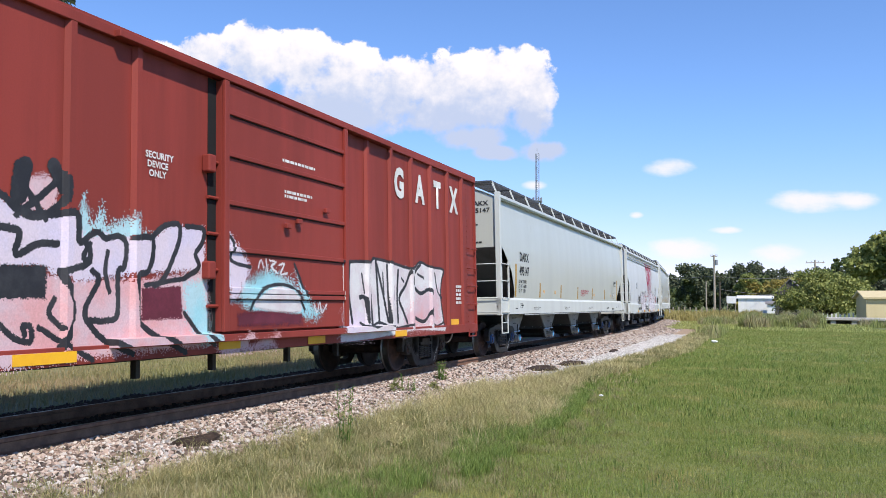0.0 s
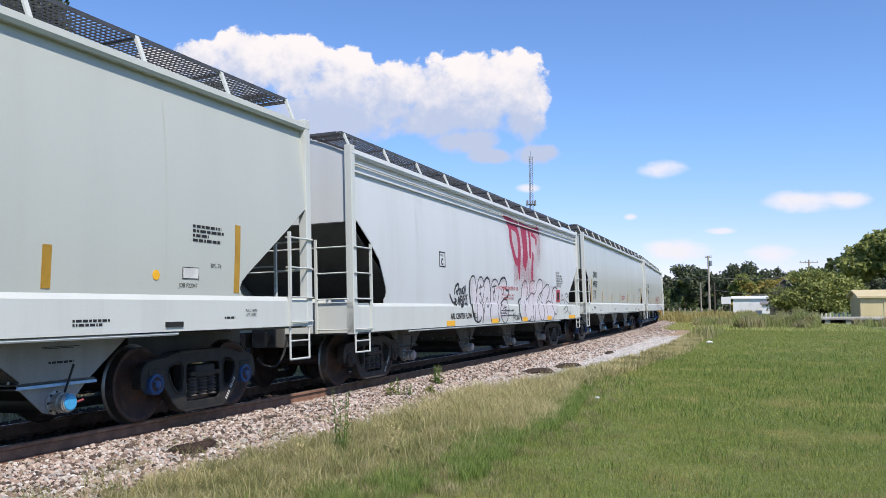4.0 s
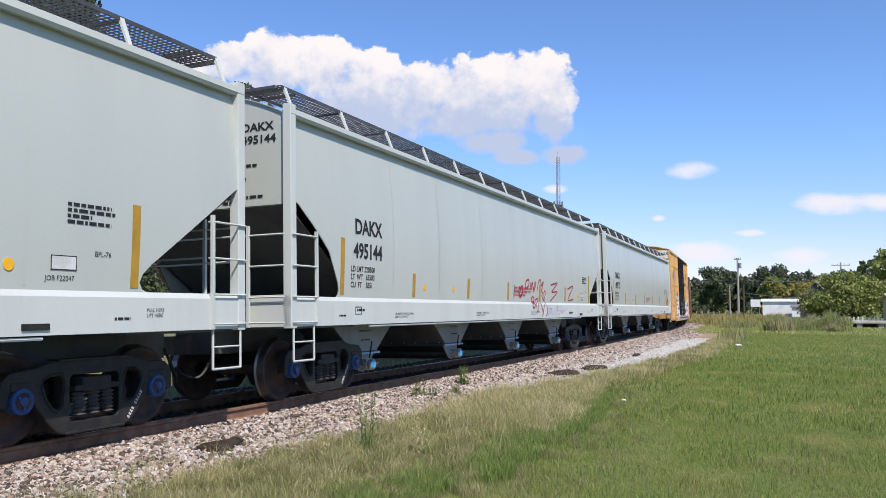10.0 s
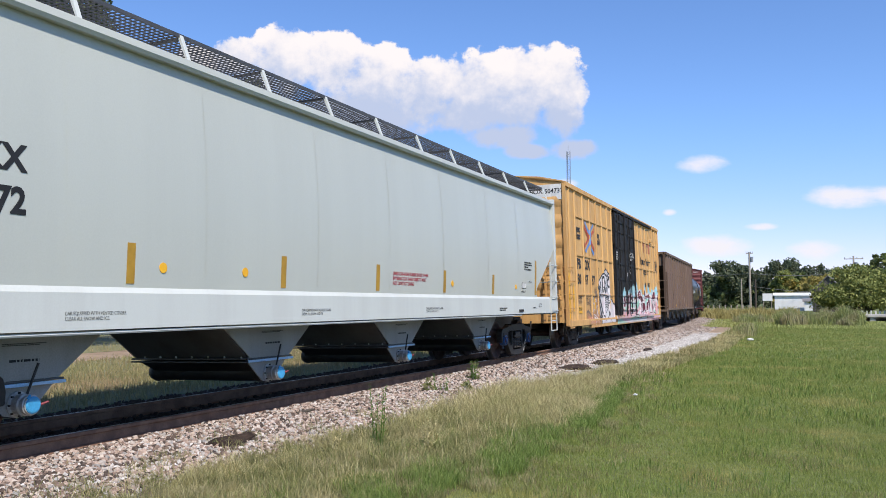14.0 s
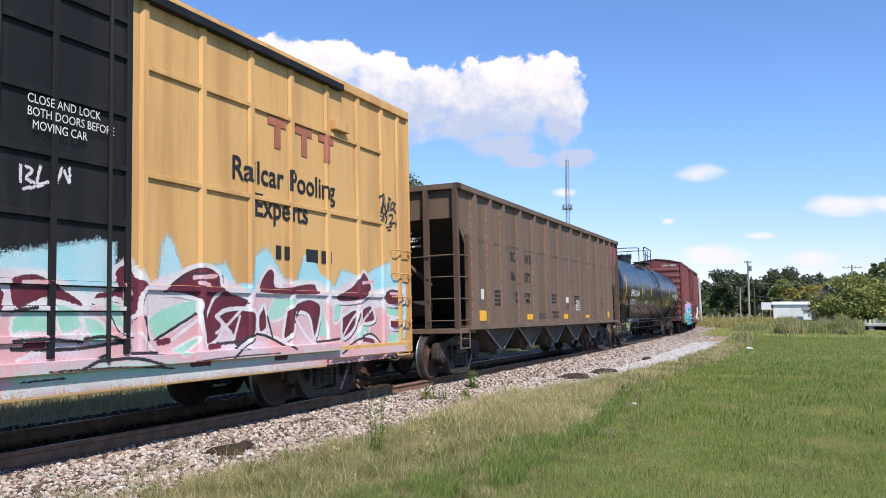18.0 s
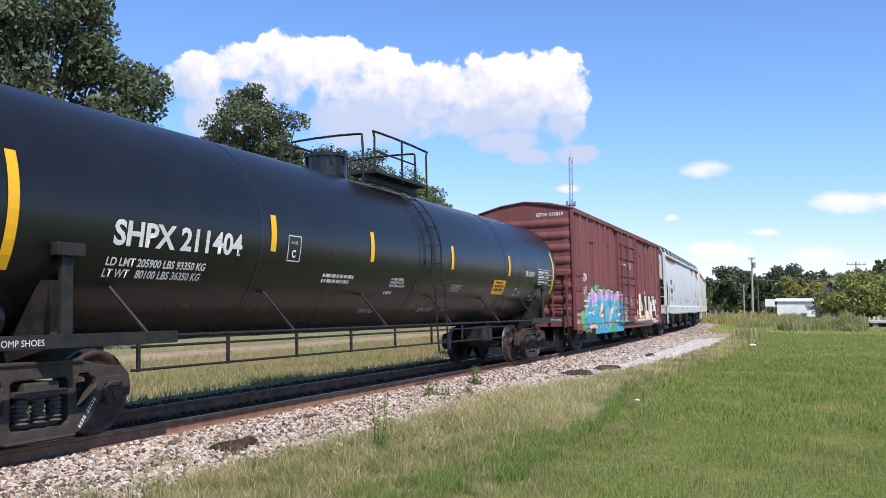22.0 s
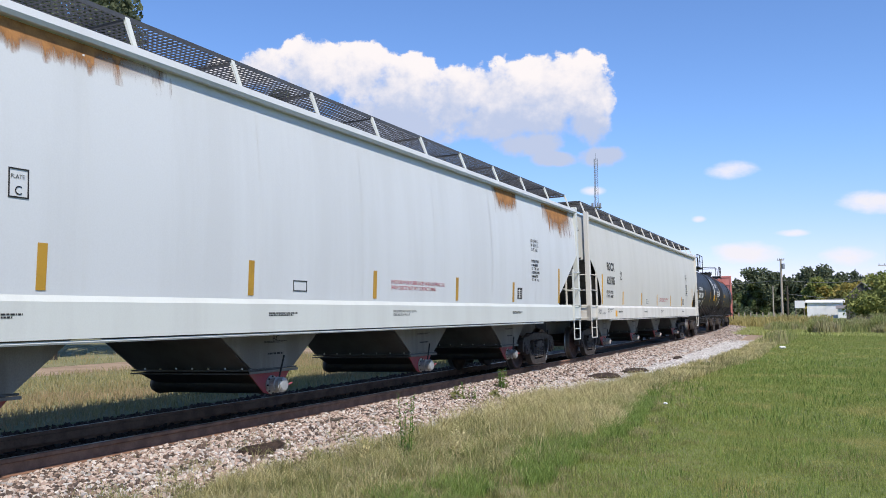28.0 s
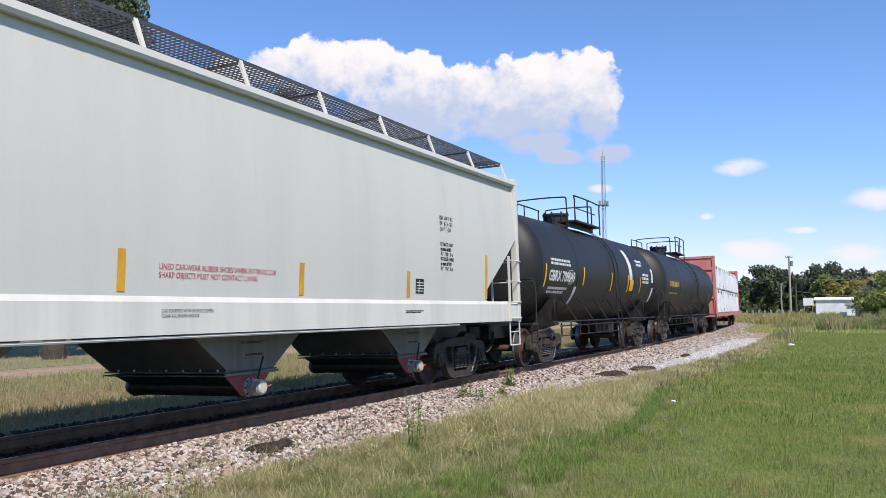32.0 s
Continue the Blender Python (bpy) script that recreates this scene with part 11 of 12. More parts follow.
    c.line(SPRAY_BLACK, 0.035, [(-3.03, 1.54), (-3.09, 1.16)])
    c.line(SPRAY_BLACK, 0.035, [(-3.54, 1.53), (-3.48, 1.18)])
    c.line(SPRAY_BLACK, 0.035, [(-3.33, 1.53), (-3.3, 1.19)])
    c.fill(SPRAY_PINK, [(-1.9, 0.86), (8.4, 0.9), (8.5, 0.6), (5.9, 0.57), (-1.7, 0.57)], 0.08)
    c.fill(SPRAY_WHITE, [(0.4, 0.74), (3.6, 0.72), (5.6, 0.66), (5.8, 0.57), (0.3, 0.57)], 0.12)
    c.fill(SPRAY_GREEN_MINT, [(-1.8, 0.8), (-0.4, 0.76), (0.2, 0.57), (-1.8, 0.57)], 0.12)
    c.fill(SPRAY_CYAN, [(-0.86, 1.68), (-0.56, 1.82), (-0.35, 2.01), (-0.18, 1.8), (0.12, 1.96), (0.42, 1.84), (0.63, 1.9), (1.11, 1.98), (1.65, 2.09), (1.86, 2.05), (1.89, 1.65), (2.51, 1.67), (2.57, 2.1), (2.66, 2.24), (2.78, 2.12), (2.93, 1.83), (3.68, 1.96), (3.89, 1.71), (4.16, 1.72), (4.25, 2.08), (4.52, 2.21), (4.64, 2.11), (4.9, 1.82), (5.17, 1.75), (5.38, 2.15), (5.59, 2.21), (5.8, 1.94), (6.19, 1.74), (6.4, 2.0), (6.79, 1.96), (7.06, 1.81), (7.33, 2.04), (8.04, 2.21), (8.07, 1.94), (8.7, 1.82), (8.52, 0.87), (0.66, 0.91), (-0.83, 0.92)], 0.05)
    c.fill(SPRAY_WHITE, [(-0.86, 1.56), (0.12, 1.64), (0.63, 1.75), (0.99, 1.75), (1.5, 1.53), (1.83, 1.65), (1.92, 1.89), (2.13, 1.91), (2.42, 1.7), (3.02, 1.86), (3.32, 1.94), (3.62, 1.8), (4.16, 1.61), (4.64, 1.97), (4.9, 1.78), (5.74, 1.81), (6.19, 1.66), (7.06, 2.01), (7.41, 1.73), (8.58, 1.78), (8.49, 1.27), (-0.83, 1.16)], 0.04)
    c.fill(SPRAY_PINK, [(-0.83, 1.24), (0.66, 1.39), (0.99, 1.31), (1.5, 1.42), (2.75, 1.3), (4.4, 1.58), (6.34, 1.45), (8.55, 1.42), (8.43, 0.85), (6.34, 0.77), (2.75, 0.69), (0.66, 0.66), (-0.83, 0.68)], 0.06)
    c.fill(SPRAY_LILAC, [(0.75, 1.11), (1.38, 1.12), (1.44, 0.93), (0.87, 0.91)], 0.12)
    c.fill(SPRAY_LILAC, [(3.32, 1.04), (3.92, 1.09), (4.52, 0.93), (3.71, 0.82)], 0.12)
    c.fill(SPRAY_GREEN_MINT, [(0.66, 0.82), (1.95, 0.85), (3.71, 0.76), (6.34, 0.82), (6.34, 0.74), (2.75, 0.65), (0.66, 0.66)], 0.1)
    c.fill(SPRAY_GREEN_MINT, [(7.98, 1.01), (8.49, 1.02), (8.43, 0.77), (7.68, 0.78)], 0.04)
    c.fill(SPRAY_GREEN_MINT, [(-0.71, 1.16), (-0.32, 1.32), (0.03, 1.13), (-0.32, 0.97)], 0.1)
    c.fill(SPRAY_GREEN_MINT, [(1.08, 1.45), (1.32, 1.42), (1.44, 1.31), (1.44, 1.2), (1.2, 1.14), (1.11, 1.36)], 0.02)
    c.line(SPRAY_WHITE, 0.035, [(1.08, 1.45), (1.32, 1.42), (1.44, 1.31), (1.44, 1.2), (1.2, 1.14), (1.11, 1.36), (1.08, 1.45)])
    c.fill(SPRAY_GREEN_MINT, [(0.66, 1.3), (0.87, 1.39), (0.99, 1.37), (1.17, 1.17), (0.81, 1.16), (0.66, 1.15)], 0.02)
    c.line(SPRAY_WHITE, 0.035, [(0.66, 1.3), (0.87, 1.39), (0.99, 1.37), (1.17, 1.17), (0.81, 1.16), (0.66, 1.15), (0.66, 1.3)])
    c.fill(SPRAY_GREEN_MINT, [(1.68, 1.42), (1.86, 1.45), (1.95, 1.31), (2.07, 1.12), (1.86, 1.22), (1.71, 1.31)], 0.02)
    c.line(SPRAY_WHITE, 0.035, [(1.68, 1.42), (1.86, 1.45), (1.95, 1.31), (2.07, 1.12), (1.86, 1.22), (1.71, 1.31), (1.68, 1.42)])
    c.fill(SPRAY_GREEN_MINT, [(2.36, 1.27), (2.57, 1.39), (3.02, 1.49), (3.14, 1.48), (3.14, 1.33), (2.48, 1.06)], 0.02)
    c.line(SPRAY_WHITE, 0.035, [(2.36, 1.27), (2.57, 1.39), (3.02, 1.49), (3.14, 1.48), (3.14, 1.33), (2.48, 1.06), (2.36, 1.27)])
    c.fill(SPRAY_GREEN_MINT, [(2.75, 0.93), (3.14, 1.06), (3.17, 1.0), (2.84, 0.85)], 0.02)
    c.line(SPRAY_WHITE, 0.035, [(2.75, 0.93), (3.14, 1.06), (3.17, 1.0), (2.84, 0.85), (2.75, 0.93)])
    c.fill(SPRAY_GREEN_MINT, [(4.49, 1.29), (4.7, 1.55), (5.02, 1.6), (5.29, 1.56), (4.9, 1.29), (4.64, 1.23)], 0.02)
    c.line(SPRAY_WHITE, 0.035, [(4.49, 1.29), (4.7, 1.55), (5.02, 1.6), (5.29, 1.56), (4.9, 1.29), (4.64, 1.23), (4.49, 1.29)])
    c.fill(SPRAY_GREEN_MINT, [(5.65, 1.56), (5.86, 1.51), (5.98, 0.96), (5.71, 1.02)], 0.02)
    c.line(SPRAY_WHITE, 0.035, [(5.65, 1.56), (5.86, 1.51), (5.98, 0.96), (5.71, 1.02), (5.65, 1.56)])
    c.fill(SPRAY_GREEN_MINT, [(6.19, 1.45), (6.43, 1.52), (6.34, 1.23), (6.16, 1.2)], 0.02)
    c.line(SPRAY_WHITE, 0.035, [(6.19, 1.45), (6.43, 1.52), (6.34, 1.23), (6.16, 1.2), (6.19, 1.45)])
    c.fill(SPRAY_GREEN_MINT, [(7.71, 1.41), (8.49, 1.47), (8.52, 1.26), (7.98, 1.28)], 0.02)
    c.line(SPRAY_WHITE, 0.035, [(7.71, 1.41), (8.49, 1.47), (8.52, 1.26), (7.98, 1.28), (7.71, 1.41)])
    c.fill(SPRAY_GREEN_MINT, [(6.85, 1.02), (7.18, 1.28), (7.24, 1.01), (6.91, 0.88)], 0.02)
    c.line(SPRAY_WHITE, 0.035, [(6.85, 1.02), (7.18, 1.28), (7.24, 1.01), (6.91, 0.88), (6.85, 1.02)])
    c.fill(SPRAY_GREEN_MINT, [(1.44, 1.31), (1.65, 1.27), (1.8, 1.08), (1.59, 1.02), (1.5, 1.15)], 0.02)
    c.line(SPRAY_WHITE, 0.035, [(1.44, 1.31), (1.65, 1.27), (1.8, 1.08), (1.59, 1.02), (1.5, 1.15), (1.44, 1.31)])
    c.fill(SPRAY_MAROON, [(-0.15, 1.49), (0.06, 1.68), (0.42, 1.65), (0.6, 1.51), (0.48, 1.26), (0.24, 1.31), (0.0, 1.22)])
    c.line(SPRAY_BLACK, 0.03, [(-0.15, 1.48), (0.09, 1.67), (0.42, 1.63), (0.6, 1.49), (0.48, 1.25), (0.24, 1.3), (0.0, 1.21), (-0.15, 1.48)])
    c.line(SPRAY_WHITE, 0.055, [(-0.15, 1.49), (0.06, 1.68), (0.42, 1.65), (0.6, 1.51), (0.48, 1.26), (0.24, 1.31), (0.0, 1.22), (-0.15, 1.49)])
    c.fill(SPRAY_MAROON, [(-0.68, 1.48), (-0.5, 1.65), (-0.29, 1.58), (-0.24, 1.32), (-0.44, 1.15), (-0.65, 1.28)])
    c.line(SPRAY_BLACK, 0.03, [(-0.68, 1.47), (-0.5, 1.64), (-0.29, 1.56), (-0.24, 1.3), (-0.44, 1.14), (-0.65, 1.26), (-0.68, 1.47)])
    c.line(SPRAY_WHITE, 0.055, [(-0.68, 1.48), (-0.5, 1.65), (-0.29, 1.58), (-0.24, 1.32), (-0.44, 1.15), (-0.65, 1.28), (-0.68, 1.48)])
    c.fill(SPRAY_MAROON, [(0.6, 1.67), (0.87, 1.72), (1.05, 1.67), (1.23, 1.58), (1.44, 1.46), (1.44, 1.38), (1.05, 1.46), (0.87, 1.41), (0.66, 1.37)])
    c.line(SPRAY_BLACK, 0.03, [(0.6, 1.66), (0.87, 1.7), (1.05, 1.66), (1.26, 1.57), (1.47, 1.44), (1.44, 1.37), (1.05, 1.45), (0.87, 1.4), (0.66, 1.36), (0.6, 1.66)])
    c.line(SPRAY_WHITE, 0.055, [(0.6, 1.67), (0.87, 1.72), (1.05, 1.67), (1.23, 1.58), (1.44, 1.46), (1.44, 1.38), (1.05, 1.46), (0.87, 1.41), (0.66, 1.37), (0.6, 1.67)])
    c.fill(SPRAY_MAROON, [(1.53, 1.45), (1.62, 1.56), (1.83, 1.6), (1.83, 1.76), (1.92, 1.84), (2.1, 1.88), (2.19, 1.75), (2.39, 1.66), (2.28, 1.54), (2.22, 1.33), (2.04, 1.29), (1.92, 1.47), (1.65, 1.46)])
    c.line(SPRAY_BLACK, 0.03, [(1.56, 1.43), (1.62, 1.54), (1.83, 1.58), (1.83, 1.74), (1.95, 1.83), (2.1, 1.86), (2.19, 1.73), (2.39, 1.65), (2.3, 1.52), (2.22, 1.31), (2.07, 1.28), (1.92, 1.45), (1.65, 1.45), (1.56, 1.43)])
    c.line(SPRAY_WHITE, 0.055, [(1.53, 1.45), (1.62, 1.56), (1.83, 1.6), (1.83, 1.76), (1.92, 1.84), (2.1, 1.88), (2.19, 1.75), (2.39, 1.66), (2.28, 1.54), (2.22, 1.33), (2.04, 1.29), (1.92, 1.47), (1.65, 1.46), (1.53, 1.45)])
    c.fill(SPRAY_MAROON, [(2.48, 1.53), (2.75, 1.71), (3.02, 1.85), (3.32, 1.9), (3.56, 1.82), (3.65, 1.64), (4.13, 1.52), (4.04, 1.39), (3.68, 1.35), (3.56, 1.06), (3.32, 0.96), (3.2, 1.3), (3.2, 1.47), (2.84, 1.54)])
    c.line(SPRAY_BLACK, 0.03, [(2.51, 1.52), (2.75, 1.69), (3.02, 1.83), (3.32, 1.88), (3.59, 1.8), (3.68, 1.62), (4.13, 1.5), (4.04, 1.37), (3.68, 1.33), (3.56, 1.04), (3.35, 0.94), (3.2, 1.28), (3.23, 1.45), (2.84, 1.52), (2.51, 1.52)])
    c.line(SPRAY_WHITE, 0.055, [(2.48, 1.53), (2.75, 1.71), (3.02, 1.85), (3.32, 1.9), (3.56, 1.82), (3.65, 1.64), (4.13, 1.52), (4.04, 1.39), (3.68, 1.35), (3.56, 1.06), (3.32, 0.96), (3.2, 1.3), (3.2, 1.47), (2.84, 1.54), (2.48, 1.53)])
    c.fill(SPRAY_MAROON, [(4.28, 1.58), (4.4, 1.8), (4.58, 1.94), (4.7, 1.87), (4.7, 1.72), (4.9, 1.7), (5.65, 1.77), (5.77, 1.59), (4.9, 1.56)])
    c.line(SPRAY_BLACK, 0.03, [(4.31, 1.56), (4.43, 1.78), (4.61, 1.92), (4.7, 1.85), (4.7, 1.7), (4.9, 1.68), (5.68, 1.75), (5.77, 1.57), (4.9, 1.54), (4.31, 1.56)])
    c.line(SPRAY_WHITE, 0.055, [(4.28, 1.58), (4.4, 1.8), (4.58, 1.94), (4.7, 1.87), (4.7, 1.72), (4.9, 1.7), (5.65, 1.77), (5.77, 1.59), (4.9, 1.56), (4.28, 1.58)])
    c.fill(SPRAY_MAROON, [(3.5, 1.3), (3.71, 1.38), (4.16, 1.38), (4.31, 1.25), (4.16, 1.01), (3.86, 0.91), (3.77, 1.09)])
    c.line(SPRAY_BLACK, 0.03, [(3.53, 1.28), (3.74, 1.36), (4.19, 1.36), (4.31, 1.23), (4.19, 0.99), (3.89, 0.89), (3.77, 1.07), (3.53, 1.28)])
    c.line(SPRAY_WHITE, 0.055, [(3.5, 1.3), (3.71, 1.38), (4.16, 1.38), (4.31, 1.25), (4.16, 1.01), (3.86, 0.91), (3.77, 1.09), (3.5, 1.3)])
    c.fill(SPRAY_MAROON, [(4.96, 1.38), (5.29, 1.51), (5.59, 1.54), (5.83, 1.41), (5.65, 0.97), (5.5, 1.29), (5.17, 1.32), (5.08, 1.05), (4.87, 0.99)])
    c.line(SPRAY_BLACK, 0.03, [(4.96, 1.36), (5.32, 1.48), (5.59, 1.52), (5.83, 1.38), (5.68, 0.95), (5.5, 1.27), (5.2, 1.3), (5.08, 1.02), (4.9, 0.97), (4.96, 1.36)])
    c.line(SPRAY_WHITE, 0.055, [(4.96, 1.38), (5.29, 1.51), (5.59, 1.54), (5.83, 1.41), (5.65, 0.97), (5.5, 1.29), (5.17, 1.32), (5.08, 1.05), (4.87, 0.99), (4.96, 1.38)])
    c.fill(SPRAY_MAROON, [(6.22, 1.62), (6.7, 1.75), (6.97, 1.94), (7.15, 1.98), (7.36, 1.73), (7.03, 1.53), (6.34, 1.49)])
    c.line(SPRAY_BLACK, 0.03, [(6.25, 1.59), (6.73, 1.73), (7.0, 1.91), (7.18, 1.95), (7.36, 1.71), (7.06, 1.5), (6.37, 1.46), (6.25, 1.59)])
    c.line(SPRAY_WHITE, 0.055, [(6.22, 1.62), (6.7, 1.75), (6.97, 1.94), (7.15, 1.98), (7.36, 1.73), (7.03, 1.53), (6.34, 1.49), (6.22, 1.62)])
    c.fill(SPRAY_MAROON, [(7.03, 1.41), (7.33, 1.46), (7.44, 1.21), (7.03, 1.18)])
    c.line(SPRAY_BLACK, 0.03, [(7.06, 1.38), (7.36, 1.43), (7.47, 1.18), (7.06, 1.15), (7.06, 1.38)])
    c.line(SPRAY_WHITE, 0.055, [(7.03, 1.41), (7.33, 1.46), (7.44, 1.21), (7.03, 1.18), (7.03, 1.41)])
    c.fill(SPRAY_MAROON, [(7.71, 1.63), (8.01, 1.75), (8.43, 1.71), (8.52, 1.51), (8.01, 1.45), (7.71, 1.54)])
    c.line(SPRAY_BLACK, 0.03, [(7.74, 1.6), (8.04, 1.72), (8.46, 1.68), (8.55, 1.48), (8.04, 1.42), (7.74, 1.51), (7.74, 1.6)])
    c.line(SPRAY_WHITE, 0.055, [(7.71, 1.63), (8.01, 1.75), (8.43, 1.71), (8.52, 1.51), (8.01, 1.45), (7.71, 1.54), (7.71, 1.63)])
    c.fill(SPRAY_MAROON, [(6.4, 1.28), (6.85, 1.4), (6.79, 1.11), (6.43, 0.95)])
    c.line(SPRAY_BLACK, 0.03, [(6.43, 1.26), (6.88, 1.38), (6.82, 1.08), (6.46, 0.92), (6.43, 1.26)])
    c.line(SPRAY_WHITE, 0.055, [(6.4, 1.28), (6.85, 1.4), (6.79, 1.11), (6.43, 0.95), (6.4, 1.28)])
    c.fill(SPRAY_MAROON, [(7.98, 1.22), (8.46, 1.26), (8.46, 1.08), (8.01, 1.07)])
    c.line(SPRAY_BLACK, 0.03, [(8.01, 1.19), (8.49, 1.23), (8.49, 1.05), (8.04, 1.04), (8.01, 1.19)])
    c.line(SPRAY_WHITE, 0.055, [(7.98, 1.22), (8.46, 1.26), (8.46, 1.08), (8.01, 1.07), (7.98, 1.22)])
    c.fill(SPRAY_MAROON, [(4.31, 1.29), (4.46, 1.44), (4.52, 1.15), (4.34, 1.08)])
    c.line(SPRAY_BLACK, 0.03, [(4.31, 1.27), (4.49, 1.42), (4.52, 1.13), (4.37, 1.06), (4.31, 1.27)])
    c.line(SPRAY_WHITE, 0.055, [(4.31, 1.29), (4.46, 1.44), (4.52, 1.15), (4.34, 1.08), (4.31, 1.29)])
    c.line(SPRAY_WHITE, 0.04, [(1.86, 1.22), (2.07, 1.01), (2.13, 0.84)])
    c.line(SPRAY_WHITE, 0.04, [(1.26, 0.99), (1.44, 1.15), (1.41, 1.31)])
    c.line(SPRAY_WHITE, 0.04, [(2.25, 1.13), (2.48, 0.92)])
    c.line(SPRAY_WHITE, 0.04, [(1.95, 1.31), (2.04, 1.08)])
    c.line(SPRAY_WHITE, 0.04, [(3.32, 1.3), (3.44, 1.5), (3.56, 1.57)])
    c.line(SPRAY_WHITE, 0.04, [(3.5, 1.1), (3.71, 1.2), (3.98, 1.38)])
    c.line(SPRAY_WHITE, 0.04, [(4.28, 1.1), (4.64, 1.03), (5.05, 0.9)])
    c.line(SPRAY_WHITE, 0.04, [(6.67, 0.89), (7.03, 1.19), (7.47, 1.46)])
    c.line(SPRAY_WHITE, 0.04, [(6.34, 0.9), (6.76, 1.27), (7.27, 1.5)])
    c.line(SPRAY_WHITE, 0.04, [(7.09, 1.03), (7.53, 0.88)])
    c.line(SPRAY_WHITE, 0.04, [(5.14, 1.29), (5.44, 1.01), (5.71, 0.87)])
    c.line(SPRAY_WHITE, 0.04, [(0.75, 1.17), (0.78, 1.09)])
    c.line(SPRAY_WHITE, 0.04, [(0.81, 1.17), (0.81, 1.08)])
    c.line(SPRAY_WHITE, 0.04, [(0.72, 0.92), (0.99, 1.0), (1.32, 1.12)])
    c.line(SPRAY_WHITE, 0.04, [(2.75, 1.05), (3.17, 1.26)])
    c.line(SPRAY_WHITE, 0.04, [(3.95, 1.3), (3.83, 1.02)])
    c.line(SPRAY_WHITE, 0.04, [(4.58, 1.0), (4.52, 1.22)])
    c.line(SPRAY_BLACK, 0.035, [(1.38, 0.79), (1.59, 0.87), (1.77, 0.93)])
    c.line(SPRAY_BLACK, 0.035, [(0.66, 1.09), (0.99, 1.1), (1.44, 1.06)])
    c.line(SPRAY_BLACK, 0.035, [(2.48, 1.05), (3.14, 1.33)])
    c.line(SPRAY_BLACK, 0.035, [(3.68, 0.79), (4.28, 1.07), (5.02, 0.85)])
    c.line(SPRAY_BLACK, 0.035, [(6.34, 0.73), (7.21, 1.0), (7.62, 0.86)])
    c.line(SPRAY_BLACK, 0.035, [(2.3, 1.3), (2.39, 1.06)])
    c.line(SPRAY_BLACK, 0.035, [(2.13, 0.92), (2.51, 0.91)])
    c.line(SPRAY_BLACK, 0.035, [(0.66, 1.02), (1.32, 1.0), (1.95, 1.04)])
    c.line(SPRAY_BLACK, 0.035, [(1.44, 1.09), (1.8, 1.1), (2.07, 0.99)])
    c.line(SPRAY_BLACK, 0.035, [(1.59, 0.87), (2.1, 0.87), (2.57, 0.76)])
    c.line(SPRAY_BLACK, 0.035, [(4.52, 1.29), (4.64, 1.0)])
    c.line(SPRAY_BLACK, 0.035, [(5.29, 1.41), (5.11, 1.21)])
    c.line(SPRAY_BLACK, 0.035, [(0.66, 1.36), (0.9, 1.39)])
    c.line(SPRAY_BLACK, 0.035, [(5.71, 0.92), (6.34, 0.95)])
    c.line(SPRAY_BLACK, 0.035, [(3.5, 0.97), (4.04, 0.99)])
    c.line(SPRAY_BLACK, 0.018, [(1.02, 0.8), (1.95, 0.79), (2.75, 0.73)])
    c.line(SPRAY_BLACK, 0.018, [(3.02, 0.79), (3.71, 0.81), (4.64, 0.81)])
    c.line(SPRAY_BLACK, 0.018, [(0.78, 0.72), (1.26, 0.73)])
    c.line(SPRAY_BLACK, 0.018, [(1.8, 1.31), (1.92, 1.14), (2.1, 1.07)])
    c.line(SPRAY_BLACK, 0.018, [(3.32, 1.56), (3.29, 1.3)])
    c.line(SPRAY_BLACK, 0.018, [(7.21, 1.39), (7.3, 1.23)])
    c.line(SPRAY_BLACK, 0.018, [(8.19, 1.42), (8.46, 1.35)])
    c.line(SPRAY_BLACK, 0.018, [(3.95, 1.5), (4.13, 1.46)])
    c.line(SPRAY_BLACK, 0.018, [(1.86, 1.65), (1.89, 1.53)])
    c.line(SPRAY_BLACK, 0.018, [(2.75, 1.67), (3.11, 1.8), (3.47, 1.77)])
    c.line(SPRAY_PINK, 0.05, [(3.11, 1.75), (3.5, 1.78)])
    c.line(SPRAY_PINK, 0.05, [(0.75, 1.61), (0.99, 1.62)])
    c.line(SPRAY_PINK, 0.05, [(7.06, 1.81), (7.41, 1.84)])
    c.line(SPRAY_PINK, 0.05, [(4.9, 1.71), (5.05, 1.71)])
    c.line(SPRAY_PINK, 0.05, [(1.98, 1.65), (1.98, 1.48)])
    c.line(SPRAY_PINK, 0.05, [(2.1, 1.6), (2.13, 1.54)])
    c.line(SPRAY_PINK, 0.05, [(8.01, 1.66), (8.31, 1.66)])
    c.line(SPRAY_PINK, 0.05, [(3.2, 1.69), (3.38, 1.67)])
    c.line(SPRAY_MAROON, 0.07, [(2.54, 1.02), (2.69, 1.03)])
    c.line(SPRAY_MAROON, 0.07, [(3.38, 0.94), (3.56, 0.95)])
    c.line(SPRAY_MAROON, 0.07, [(0.81, 1.05), (0.99, 1.05)])
    c.line(SPRAY_MAROON, 0.07, [(7.03, 0.93), (7.38, 0.88)])
    c.line(SPRAY_MAROON, 0.07, [(3.02, 0.76), (3.32, 0.76)])
    c.line(SPRAY_MAROON, 0.07, [(4.64, 0.75), (4.87, 0.75)])
    c.line(SPRAY_WHITE, 0.03, [(0.3, 2.55), (0.39, 2.47), (0.3, 2.41), (0.45, 2.43)])
    c.line(SPRAY_WHITE, 0.03, [(0.72, 2.67), (0.72, 2.52)])
    c.line(SPRAY_WHITE, 0.03, [(0.78, 2.67), (0.84, 2.64), (0.78, 2.56), (0.87, 2.53)])
